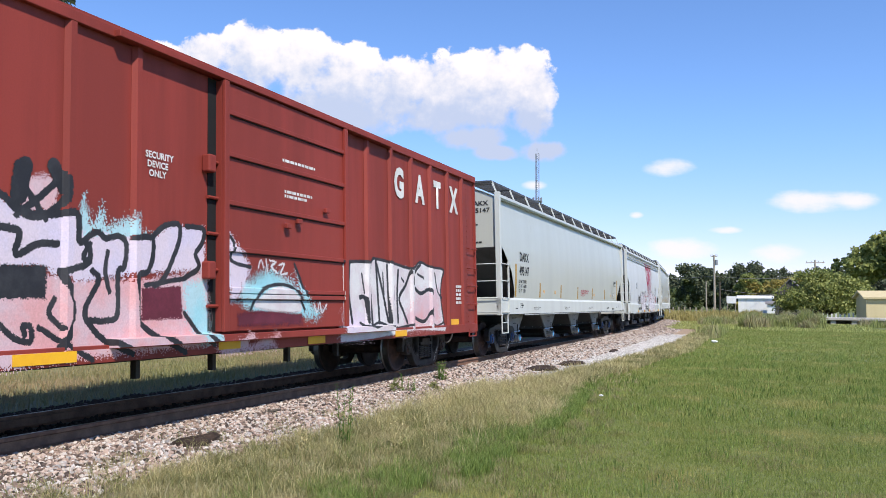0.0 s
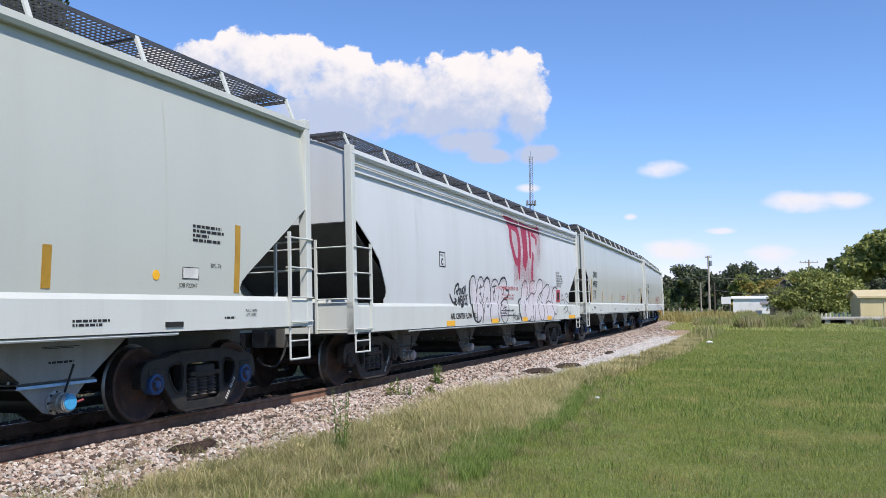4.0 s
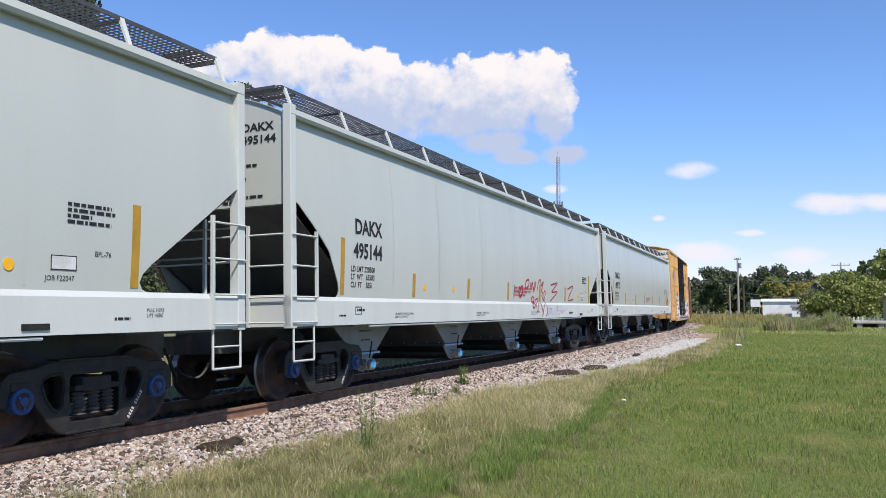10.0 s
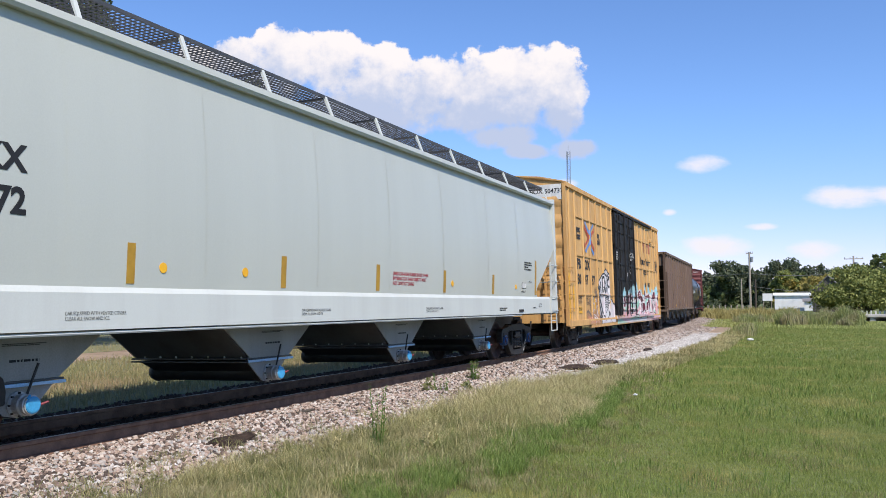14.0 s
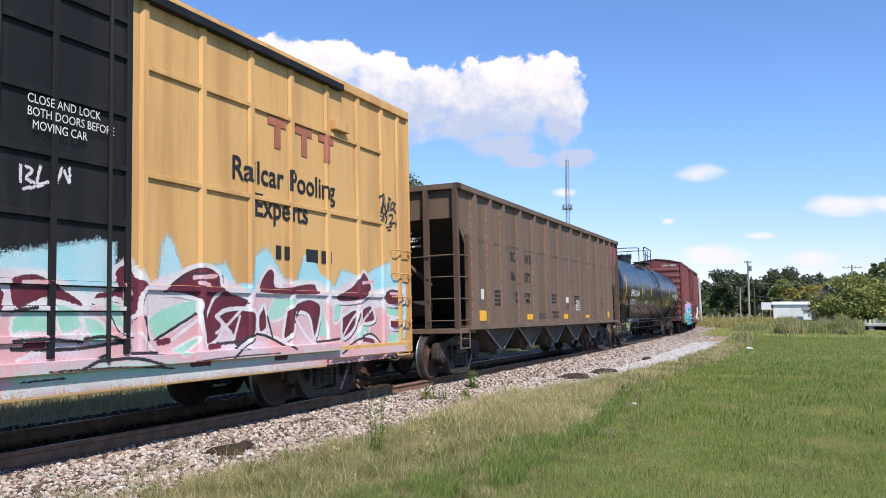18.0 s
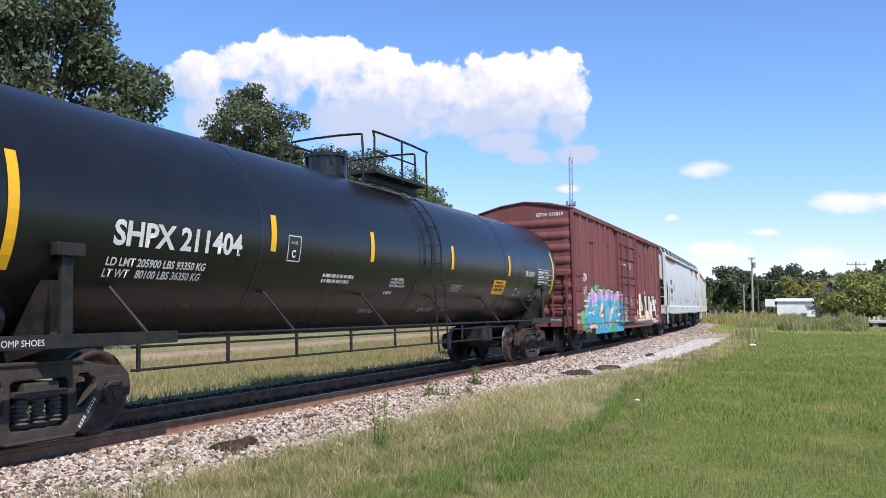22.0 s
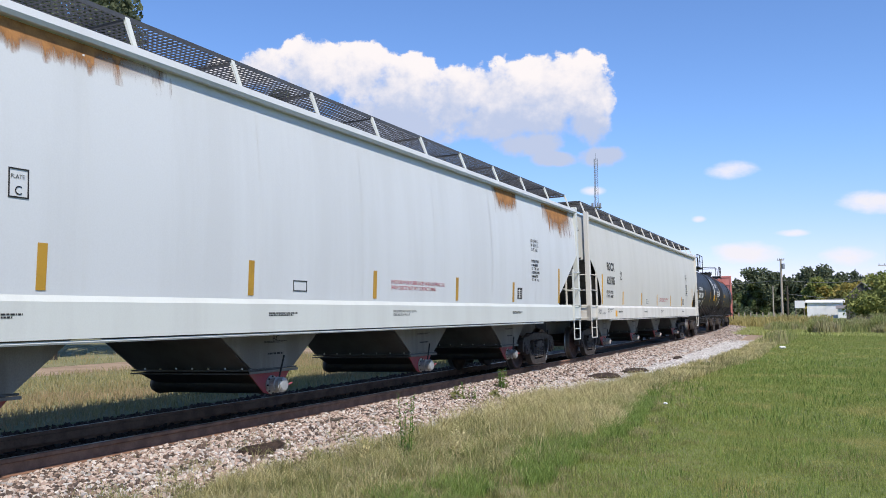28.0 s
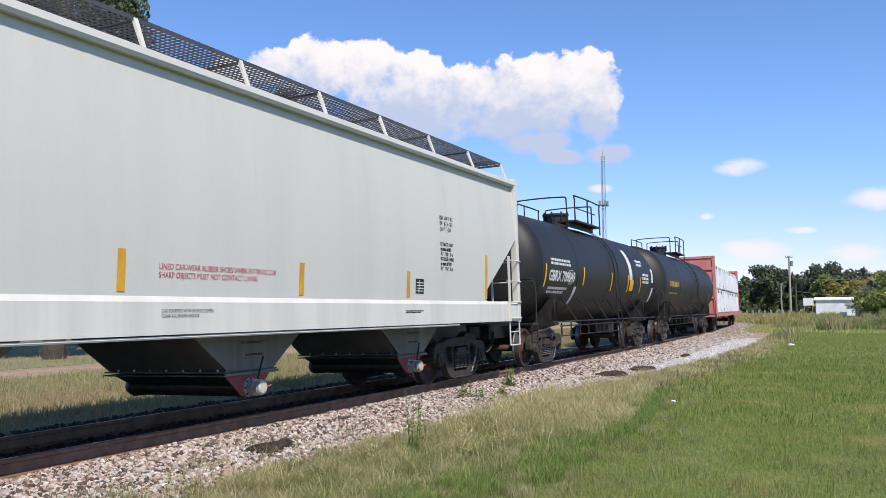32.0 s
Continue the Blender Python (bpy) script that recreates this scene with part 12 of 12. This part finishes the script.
    c.line(SPRAY_WHITE, 0.03, [(0.93, 2.69), (0.9, 2.53), (1.02, 2.56)])
    c.line(SPRAY_WHITE, 0.03, [(1.05, 2.72), (1.11, 2.57), (1.17, 2.71)])
    c.line(SPRAY_WHITE, 0.03, [(1.2, 2.69), (1.26, 2.59), (1.26, 2.72)])
    c.line(SPRAY_WHITE, 0.03, [(0.75, 2.46), (0.96, 2.52)])
    c.line(SPRAY_WHITE, 0.03, [(0.03, 2.56), (0.15, 2.44), (0.24, 2.59), (0.21, 2.41)])
    c.line(SPRAY_BLACK, 0.04, [(7.7, 3), (7.73, 3.17), (7.74, 3.29)])
    c.line(SPRAY_BLACK, 0.04, [(7.67, 3.26), (7.78, 3.32), (7.86, 3.26), (7.75, 3.15), (7.86, 3.03)])
    c.line(SPRAY_BLACK, 0.035, [(7.89, 3.18), (7.87, 3.07), (7.94, 3.06), (7.98, 3.19)])
    c.line(SPRAY_BLACK, 0.035, [(8.02, 3.22), (8, 3.07)])
    c.line(SPRAY_BLACK, 0.05, [(8.01, 3.28), (8.06, 3.27)])
    c.line(SPRAY_BLACK, 0.035, [(8.07, 3.09), (8.17, 3.13), (8.2, 3.23), (8.1, 3.2), (8.08, 3.12)])
    c.line(SPRAY_BLACK, 0.035, [(8.31, 3.23), (8.21, 3.18), (8.21, 3.09), (8.34, 3.04)])
    c.line(SPRAY_BLACK, 0.035, [(7.93, 3.02), (7.85, 2.98), (7.93, 2.94), (7.89, 2.86), (7.84, 2.85)])
    c.line(SPRAY_BLACK, 0.035, [(8.01, 2.99), (8.13, 3.01), (8.11, 2.92), (8.03, 2.85), (8.2, 2.88)])
    c.line(SPRAY_BLACK, 0.025, [(7.68, 2.95), (7.78, 2.89)])
    c.line(SPRAY_BLACK, 0.025, [(7.77, 2.98), (7.69, 2.86)])
    c.line(SPRAY_BLACK, 0.025, [(7.73, 3), (7.73, 2.85)])
    c.line(SPRAY_BLACK, 0.025, [(8.2, 2.89), (8.35, 2.83)])
    c.line(SPRAY_BLACK, 0.025, [(8.34, 2.94), (8.24, 2.8)])
    c.line(SPRAY_BLACK, 0.025, [(8.29, 2.94), (8.3, 2.79)])
    c.line(SPRAY_BLACK, 0.03, [(7.91, 2.77), (8.1, 2.81)])
    c.line(SPRAY_BLACK, 0.03, [(7.96, 2.73), (8.05, 2.74)])
    c.done()


def paint_maroon_boxcar():
    car, X = MAROON_CAR
    ribs = (-7.3, -6.37, -5.47, -4.6, -3.75, -2.95, 2.59, 3.45, 4.44, 5.37, 6.23, 7.16)
    c = Spray(car, lambda a, z: sill_over(a, z, ((0.50, 0.72, 1.532, -5.8, 5.6), (0.72, 0.845, 1.532, -9, 9), (0.835, 0.925, X + 0.132, -2.2, 5.6)), post_profile(a, X, ribs) if not -1.94 < a < 1.86 else X + 0.075 + door_profile(z, (1.15, 1.36, 1.83))), -8.0, 7.95, 0.51, 2.35, 0.008, "teal and violet bubble lettering with green leaves, and cream block lettering")
    c.fill(SPRAY_GREEN, [(-5.66, 1.89), (-5.48, 2.13), (-5.24, 2.07), (-4.94, 2.14), (-4.88, 1.91)], 0.01, smooth=True)
    c.fill(SPRAY_GREEN, [(-4.43, 1.88), (-4.07, 2.08), (-3.86, 1.95)], 0.01, smooth=True)
    c.fill(SPRAY_GREEN, [(-2.67, 1.8), (-2.04, 1.98), (-2.31, 1.66)], 0.01, smooth=True)
    c.fill(SPRAY_GREEN, [(-7.0, 1.75), (-6.64, 1.75), (-6.82, 1.6)], 0.01, smooth=True)
    c.fill(SPRAY_GREEN, [(-7.42, 1.26), (-6.7, 1.33), (-6.82, 1.18), (-7.42, 1.12)], 0.01, smooth=True)
    c.fill(SPRAY_GREEN, [(-7.42, 1.15), (-7.03, 1.15), (-7.09, 0.71), (-7.51, 0.71)], 0.01, smooth=True)
    c.fill(SPRAY_GREEN, [(-3.98, 0.85), (-3.33, 1.09), (-3.0, 0.72), (-3.95, 0.7)], 0.01, smooth=True)
    c.fill(SPRAY_BLUE, [(-7.09, 1.13), (-6.76, 1.53), (-6.49, 1.73), (-5.9, 1.69), (-5.12, 1.73), (-4.25, 1.73), (-3.3, 1.75), (-2.22, 1.74), (-1.12, 1.69), (-0.61, 1.21), (-0.82, 0.91), (-1.5, 0.77), (-4.88, 0.69), (-6.85, 0.7), (-7.15, 0.77)], 0.02)
    c.fill(SPRAY_BLUE, [(-7.1, 0.85), (-1.5, 0.85), (-1.1, 0.53), (-5.75, 0.53), (-5.8, 0.72), (-7.1, 0.72)])
    c.fill(SPRAY_GREEN, [(-3.3, 0.9), (-2.75, 0.95), (-2.7, 0.52), (-3.55, 0.52)], 0.02)
    c.fill(SPRAY_CREAM, [(-6.6, 0.72), (-6.3, 0.86), (-5.8, 0.86), (-5.5, 0.72)], 0.01, smooth=True)
    c.fill(SPRAY_VIOLET, [(-6.67, 1.53), (-6.49, 1.85), (-6.05, 1.98), (-5.54, 1.93), (-5.12, 2.0), (-4.67, 1.97), (-4.37, 1.83), (-3.92, 1.97), (-3.42, 2.03), (-3.09, 1.89), (-2.73, 1.97), (-2.34, 1.83), (-1.98, 1.99), (-1.38, 1.87), (-1.12, 1.59), (-1.83, 1.68), (-2.61, 1.52), (-3.3, 1.68), (-4.25, 1.53), (-4.85, 1.65), (-5.66, 1.49), (-6.14, 1.6)], 0.1)
    c.line(SPRAY_CREAM, 0.06, [(-7.06, 1.03), (-6.88, 1.24), (-6.7, 1.45), (-6.61, 1.67), (-6.37, 1.87), (-6.02, 1.98), (-5.6, 1.89), (-5.39, 1.74), (-5.06, 1.98), (-4.64, 1.96), (-4.25, 1.74), (-3.92, 1.95), (-3.45, 2.01), (-2.94, 1.92), (-2.52, 1.63)])
    c.line(SPRAY_CREAM, 0.06, [(-2.55, 1.49), (-2.28, 1.83), (-1.95, 1.96), (-1.35, 1.82), (-1.2, 1.42)])
    c.line(SPRAY_CREAM, 0.06, [(-3.69, 0.65), (-3.33, 0.96), (-3.27, 1.22), (-2.61, 1.42)])
    c.line(SPRAY_BLACK, 0.05, [(-7.09, 1.12), (-6.76, 1.52), (-6.64, 1.69), (-6.4, 1.89), (-6.02, 2.01), (-5.57, 1.92), (-5.39, 1.78), (-5.06, 2.01), (-4.61, 2.0), (-4.25, 1.78), (-3.92, 1.99), (-3.42, 2.05), (-2.88, 1.96), (-2.49, 1.66)])
    c.line(SPRAY_BLACK, 0.05, [(-2.28, 1.87), (-1.95, 2.01), (-1.26, 1.86), (-1.03, 1.42)])
    c.fill(SPRAY_VIOLET, [(-5.74, 1.59), (-5.68, 1.37), (-5.62, 1.59)], 0.05)
    c.fill(SPRAY_VIOLET, [(-4.4, 1.63), (-4.28, 1.38), (-4.19, 1.6)], 0.05)
    c.fill(SPRAY_CREAM, [(-6.07, 1.33), (-6.01, 1.48), (-5.89, 1.59), (-5.68, 1.62), (-5.77, 1.55), (-5.89, 1.48), (-5.95, 1.34)], smooth=True)
    c.fill(SPRAY_CREAM, [(-5.98, 1.21), (-5.77, 1.3), (-5.65, 1.27), (-5.65, 1.15), (-5.8, 1.13)], smooth=True)
    c.fill(SPRAY_CREAM, [(-4.85, 1.1), (-4.79, 1.33), (-4.64, 1.53), (-4.52, 1.49), (-4.52, 1.28), (-4.64, 1.07), (-4.76, 1.06)], smooth=True)
    c.fill(SPRAY_BLACK, [(-4.67, 1.2), (-4.58, 1.4), (-4.55, 1.3), (-4.61, 1.18)], smooth=True)
    c.fill(SPRAY_CREAM, [(-3.56, 1.67), (-3.5, 1.72), (-3.47, 1.45), (-3.32, 1.24), (-3.5, 1.15), (-3.59, 1.45)], smooth=True)
    c.fill(SPRAY_CREAM, [(-3.68, 0.83), (-3.47, 1.0), (-3.17, 1.24), (-2.99, 1.3), (-3.08, 1.03), (-3.41, 0.93)], smooth=True)
    c.fill(SPRAY_CREAM, [(-2.57, 1.53), (-2.37, 1.38), (-2.04, 1.46), (-2.16, 1.34), (-2.46, 1.29)], smooth=True)
    c.fill(SPRAY_CREAM, [(-1.98, 1.15), (-1.77, 1.23), (-1.68, 1.12), (-1.86, 1.03)], smooth=True)
    c.line(SPRAY_BLACK, 0.03, [(-5.8, 1.22), (-5.71, 1.23), (-5.71, 1.18), (-5.77, 1.17)])
    c.line(SPRAY_BLACK, 0.03, [(-1.86, 1.15), (-1.74, 1.15)])
    c.line(SPRAY_WHITE, 0.035, [(-6.55, 1.2), (-6.31, 1.22), (-6.01, 1.22), (-5.74, 1.16)])
    c.line(SPRAY_WHITE, 0.035, [(-5.89, 1.42), (-5.59, 1.46), (-5.32, 1.44), (-5.08, 1.36), (-4.97, 1.18), (-4.94, 1.02), (-5.03, 0.78), (-5.14, 0.68)])
    c.line(SPRAY_WHITE, 0.035, [(-4.16, 1.64), (-3.95, 1.51), (-3.86, 1.25), (-3.95, 0.98), (-4.16, 0.74), (-4.25, 0.68)])
    c.line(SPRAY_WHITE, 0.035, [(-2.81, 1.67), (-2.99, 1.38), (-3.08, 1.1), (-3.29, 0.82)])
    c.line(SPRAY_WHITE, 0.035, [(-2.81, 1.6), (-2.57, 1.24), (-2.28, 1.01), (-2.16, 0.77), (-2.25, 0.55)])
    c.line(SPRAY_WHITE, 0.035, [(-6.79, 1.08), (-6.61, 1.17), (-6.49, 1.21)])
    c.line(SPRAY_BLACK, 0.03, [(-3.62, 1.65), (-3.56, 1.24), (-3.62, 0.97), (-3.68, 0.71)])
    c.line(SPRAY_BLACK, 0.03, [(-3.17, 1.66), (-3.14, 1.38), (-3.2, 1.1)])
    c.line(SPRAY_BLACK, 0.03, [(-2.57, 1.68), (-2.52, 1.38), (-2.22, 1.32)])
    c.line(SPRAY_BLACK, 0.03, [(-6.07, 1.31), (-5.95, 1.33), (-5.89, 1.46)])
    c.line(SPRAY_BLACK, 0.03, [(-4.49, 1.81), (-4.43, 1.69), (-4.31, 1.82)])
    c.line(SPRAY_BLACK, 0.03, [(-5.2, 1.72), (-5.14, 1.9)])
    c.line(SPRAY_RED, 0.03, [(-6.43, 1.75), (-6.13, 1.76)])
    c.line(SPRAY_RED, 0.03, [(-5.32, 1.53), (-5.14, 1.54)])
    c.line(SPRAY_RED, 0.03, [(-4.73, 1.18), (-4.43, 1.21)])
    c.line(SPRAY_RED, 0.03, [(-5.08, 0.7), (-4.88, 0.68)])
    c.line(SPRAY_RED, 0.03, [(-2.34, 1.23), (-1.98, 1.26)])
    c.line(SPRAY_RED, 0.03, [(-3.65, 0.89), (-3.29, 0.92)])
    c.line(SPRAY_RED, 0.03, [(-4.22, 1.72), (-4.07, 1.72)])
    c.line(SPRAY_RED, 0.03, [(-6.49, 1.33), (-6.34, 1.35)])
    c.fill(SPRAY_RED, [(-1.41, 1.89), (-1.09, 1.86), (-1.15, 1.74), (-1.38, 1.76)], 0.1)
    c.line(SPRAY_PINK, 0.05, [(-8.14, 1.05), (-7.96, 1.17), (-7.75, 1.14), (-7.57, 1.2), (-7.42, 1.09)])
    c.line(SPRAY_PINK, 0.05, [(-8.23, 0.96), (-8.17, 1.01), (-8.08, 0.92)])
    c.line(SPRAY_PINK, 0.05, [(-8.02, 1.0), (-7.9, 0.89), (-7.84, 1.01), (-7.75, 0.9), (-7.63, 0.99), (-7.57, 0.88)])
    c.fill(SPRAY_BONE, [(1.09, 1.06), (2.49, 1.08), (6.94, 1.05), (7.12, 0.66), (2.48, 0.74), (1.08, 0.76)], 0.06)
    c.fill(SPRAY_BLACK, [(1.34, 1.41), (1.44, 1.63), (1.67, 1.81), (1.95, 1.92), (1.92, 1.42), (2.12, 1.73), (2.37, 2.01), (3.06, 2), (3.14, 1.73), (3.42, 1.96), (3.94, 1.97), (4.51, 1.93), (5.29, 1.96), (5.43, 1.79), (5.58, 1.97), (6.22, 1.99), (6.3, 1.76), (6.82, 1.86), (7.07, 1.67), (6.92, 0.98), (6.15, 0.81), (5.53, 1.08), (4.54, 1.02), (3.93, 0.87), (3.38, 1.11), (2.68, 1.18), (1.91, 1.02), (1.36, 1.09)], 0.02)
    c.fill(SPRAY_BONE, [(1.37, 1.34), (1.87, 1.35), (1.84, 1.02), (1.37, 1.05)], 0.01)
    c.fill(SPRAY_BONE, [(1.56, 1.57), (1.88, 1.78), (1.87, 1.52), (1.73, 1.53)], 0.01)
    c.fill(SPRAY_BONE, [(1.91, 1.02), (2.13, 1.42), (2.29, 1.62), (2.42, 1.74), (2.44, 1.95), (3.03, 1.96), (3.06, 1.64), (3.32, 1.54), (3.37, 1.24), (2.78, 1.24), (2.6, 1.06), (2.55, 0.92), (2.08, 0.9)], 0.01)
    c.fill(SPRAY_BONE, [(3.57, 1.89), (4.37, 1.91), (4.31, 1.36), (4.51, 1.09), (4.57, 0.82), (4.01, 0.83), (3.68, 1.33), (3.83, 1.62)], 0.01)
    c.fill(SPRAY_BONE, [(4.64, 1.9), (5.23, 1.9), (5.32, 1.64), (5.5, 1.43), (5.49, 0.93), (4.56, 0.96), (4.65, 1.43)], 0.01)
    c.fill(SPRAY_BONE, [(5.69, 1.91), (6.16, 1.92), (6.19, 1.81), (5.68, 1.79)], 0.01)
    c.fill(SPRAY_BONE, [(5.75, 1.77), (6.44, 1.75), (6.41, 1.57), (5.74, 1.56)], 0.01)
    c.fill(SPRAY_BONE, [(6.53, 1.4), (6.85, 1.41), (6.88, 1.02), (6.56, 1.01)], 0.01)
    c.fill(SPRAY_BONE, [(6.66, 1.62), (6.82, 1.8), (7.05, 1.67), (6.96, 1.5)], 0.01)
    c.fill(SPRAY_BONE, [(5.7, 0.93), (6.25, 0.92), (6.24, 0.77), (5.69, 0.75)], 0.01)
    c.fill(SPRAY_BLACK, [(2.83, 1.61), (3.04, 1.38), (2.99, 1.27), (2.78, 1.31)], 0)
    c.fill(SPRAY_BLACK, [(4.97, 1.64), (5.06, 1.46), (4.96, 1.27), (4.84, 1.46)], 0)
    c.fill(SPRAY_BLACK, [(3.72, 1.21), (3.91, 1.11), (3.97, 0.87), (3.83, 0.97)], 0)
    c.fill(SPRAY_BLACK, [(3.94, 1.78), (4.03, 1.42), (4.09, 1.15), (3.91, 1.36), (3.8, 1.52)], 0)
    c.fill(SPRAY_BLACK, [(2.09, 1.01), (2.27, 1.24), (2.5, 1.36), (2.32, 1.18), (2.17, 1.01)], 0)
    c.fill(SPRAY_BLACK, [(5.4, 1.77), (5.52, 1.57), (5.48, 1.43), (5.36, 1.64)], 0)
    c.fill(SPRAY_BLACK, [(4.86, 1.09), (4.97, 1), (5.12, 1.09)], 0)
    c.line(SPRAY_BLACK, 0.05, [(3.52, 1.95), (3.49, 1.64), (3.43, 1.36), (3.52, 0.89)])
    c.line(SPRAY_BLACK, 0.05, [(4.52, 1.88), (4.39, 1.56), (4.47, 1.23), (4.53, 0.92)])
    c.line(SPRAY_BLACK, 0.04, [(2.63, 1.99), (2.64, 1.63), (2.6, 1.18)])
    c.line(SPRAY_BLACK, 0.035, [(2.77, 1.23), (3.39, 1.23)])
    c.line(SPRAY_BLACK, 0.035, [(2.2, 1.13), (2.35, 1.15), (2.49, 1.09), (2.46, 0.97), (2.27, 1.04)])
    c.line(SPRAY_BLACK, 0.04, [(2.49, 0.95), (2.76, 0.92)])
    c.line(SPRAY_BLACK, 0.04, [(5.66, 1.04), (5.88, 0.93), (6.09, 0.7)])
    c.line(SPRAY_BLACK, 0.04, [(6.52, 0.7), (6.79, 0.87), (7.02, 0.71)])
    c.line(SPRAY_BLACK, 0.03, [(4.22, 0.83), (4.53, 0.91), (4.84, 0.81)])
    c.line(SPRAY_BLACK, 0.03, [(1.91, 0.91), (2, 1.06)])
    c.fill(SPRAY_WHITE, [(5.68, 1.55), (6.25, 1.55), (6.19, 1.23), (5.66, 1.24)], 0.01)
    c.fill(SPRAY_BLACK, [(5.75, 1.51), (6.15, 1.51), (6.12, 1.29), (5.74, 1.29)], 0)
    c.line(SPRAY_WHITE, 0.02, [(5.95, 1.5), (5.93, 1.3)])
    c.fill(SPRAY_LILAC, [(3.74, 1.97), (3.77, 2.06), (3.95, 2.08), (4.12, 2.02), (4.1, 1.96)], 0.03)
    c.fill(SPRAY_LILAC, [(1.96, 1.36), (2, 1.7), (2.16, 1.73), (2.11, 1.59), (2.04, 1.39)], 0.05)
    c.line(SPRAY_WHITE, 0.025, [(-0.73, 1.5), (-0.76, 1.76), (-0.67, 1.79), (-0.58, 1.7), (-0.52, 1.78), (-0.31, 1.75), (-0.28, 1.66)])
    c.line(SPRAY_WHITE, 0.025, [(-0.64, 1.63), (-0.67, 1.5)])
    c.line(SPRAY_WHITE, 0.025, [(-0.55, 1.6), (-0.46, 1.5), (-0.37, 1.61)])
    c.line(SPRAY_WHITE, 0.025, [(-0.28, 1.6), (-0.13, 1.5), (-0.19, 1.4)])
    c.line(SPRAY_WHITE, 0.025, [(0.17, 1.74), (0.23, 1.84), (0.29, 1.75), (0.38, 1.83), (0.35, 1.74), (0.44, 1.75), (0.44, 1.85), (0.52, 1.76), (0.58, 1.85), (0.7, 1.76)])
    c.line(SPRAY_WHITE, 0.025, [(0.26, 1.65), (0.35, 1.7), (0.32, 1.59), (0.44, 1.69), (0.49, 1.62), (0.55, 1.68), (0.61, 1.6)])
    c.line(SPRAY_WHITE, 0.025, [(0.17, 1.45), (0.26, 1.55), (0.35, 1.46), (0.44, 1.55), (0.49, 1.45), (0.58, 1.55), (0.7, 1.44)])
    c.line(SPRAY_WHITE, 0.025, [(-0.7, 1.27), (-0.67, 1.36), (-0.58, 1.26), (-0.55, 1.35), (-0.46, 1.25), (-0.37, 1.35), (-0.31, 1.26), (-0.16, 1.36), (-0.07, 1.25)])
    c.line(SPRAY_WHITE, 0.025, [(-0.61, 1.14), (-0.52, 1.05), (-0.34, 1.09)])
    c.line(SPRAY_WHITE, 0.025, [(7.43, 1.16), (7.52, 1.37), (7.73, 1.33), (7.55, 1.24)])
    c.line(SPRAY_WHITE, 0.025, [(2.08, 1.89), (2.2, 2.02), (2.23, 1.92)])
    c.fill(SPRAY_GREEN, [(-1.3, 1.58), (-1.03, 1.71), (-0.94, 1.53), (-1.09, 1.15), (-0.46, 0.94), (-0.04, 0.79), (-0.73, 0.8), (-0.79, 1.05)], 0.15)
    c.fill(SPRAY_BLUE, [(-1.78, 1.19), (-0.94, 1.18), (-0.79, 1.11), (-0.88, 0.83), (-1.48, 0.7), (-1.78, 0.72)], 0.06)
    c.line(SPRAY_CREAM, 0.06, [(-1.0, 1.18), (-0.79, 1.14), (-0.76, 0.95), (-1.21, 0.8)])
    c.line(SPRAY_CREAM, 0.06, [(-1.39, 1.76), (-1.3, 1.58), (-1.27, 1.27)])
    c.done()


def paint_rust():
    car, X = RUSTY_CAR
    for a0, a1, z0 in ((-9.9, -4.4, 3.62), (4.5, 6.0, 3.38), (7.5, 10.1, 3.20)):
        rings = []
        for k in range(5):
            z = z0 + (3.935 - z0) * k / 4
            x = float(hopper_profile(z, 1.5, 4.0)) + 0.004
            rings.append([(x, a0 + (a1 - a0) * j / 4, z) for j in range(5)])
        part("rust_stain", loft(bmesh.new(), rings, closed=False, caps=False), RUST, car, "orange rust bleeding down from the roof edge")


for job in (paint_red_boxcar, paint_white_hopper, paint_grey_hopper, paint_yellow_boxcar, paint_maroon_boxcar, paint_rust):
    job()


# ---------------------------------------------------------------- what moves
def car_pose(middle, ya, yb):
    """A car whose bogies stand ya and yb from its middle, on the line."""
    a, b = track_point(middle + ya), track_point(middle + yb)
    way = b - a
    origin = a - way * (ya / (yb - ya))
    yaw = math.atan2(-way.x, way.y)
    pitch = math.atan2(way.z, math.hypot(way.x, way.y))
    return Matrix.Translation(origin) @ Euler((0, 0, yaw)).to_matrix().to_4x4() @ Euler((pitch, 0, 0)).to_matrix().to_4x4() @ Euler((0, -BANK, 0)).to_matrix().to_4x4(), yaw


def motions():
    times = [k * 0.5 for k in range(65)]
    for car, middle, bogies, wheels in MOVES:
        ya, yb = bogies[0][1], bogies[1][1]
        walk(car, [(t, car_pose(middle - travelled(t), ya, yb)[0]) for t in times])
        for b, off in bogies:
            rows = []
            for t in times[::4]:
                m = middle - travelled(t)
                rows.append((t, Matrix.Translation((0, off, 0)) @ Euler((0, 0, heading(m + off) - car_pose(m, ya, yb)[1])).to_matrix().to_4x4()))
            walk(b, rows)
        for w, off in wheels:
            # the wheels are keyed while they roll past
            dy = w.location.y
            when = [k / 15 for k in range(481) if 3 < middle + off - travelled(k / 15) < 36]
            if not when:
                when = [0.0, 32.0]
            rolled = {t: -(middle + off - travelled(t)) / WHEEL_R for t in when}
            rows = [(t, Matrix.Translation((0, dy, WHEEL_R)) @ Matrix.Rotation(rolled[t], 4, "X")) for t in when]
            if when[0] > 0:
                rows.insert(0, (0.0, rows[0][1]))
            if when[-1] < 32:
                rows.append((32.0, rows[-1][1]))
            walk(w, rows)


motions()
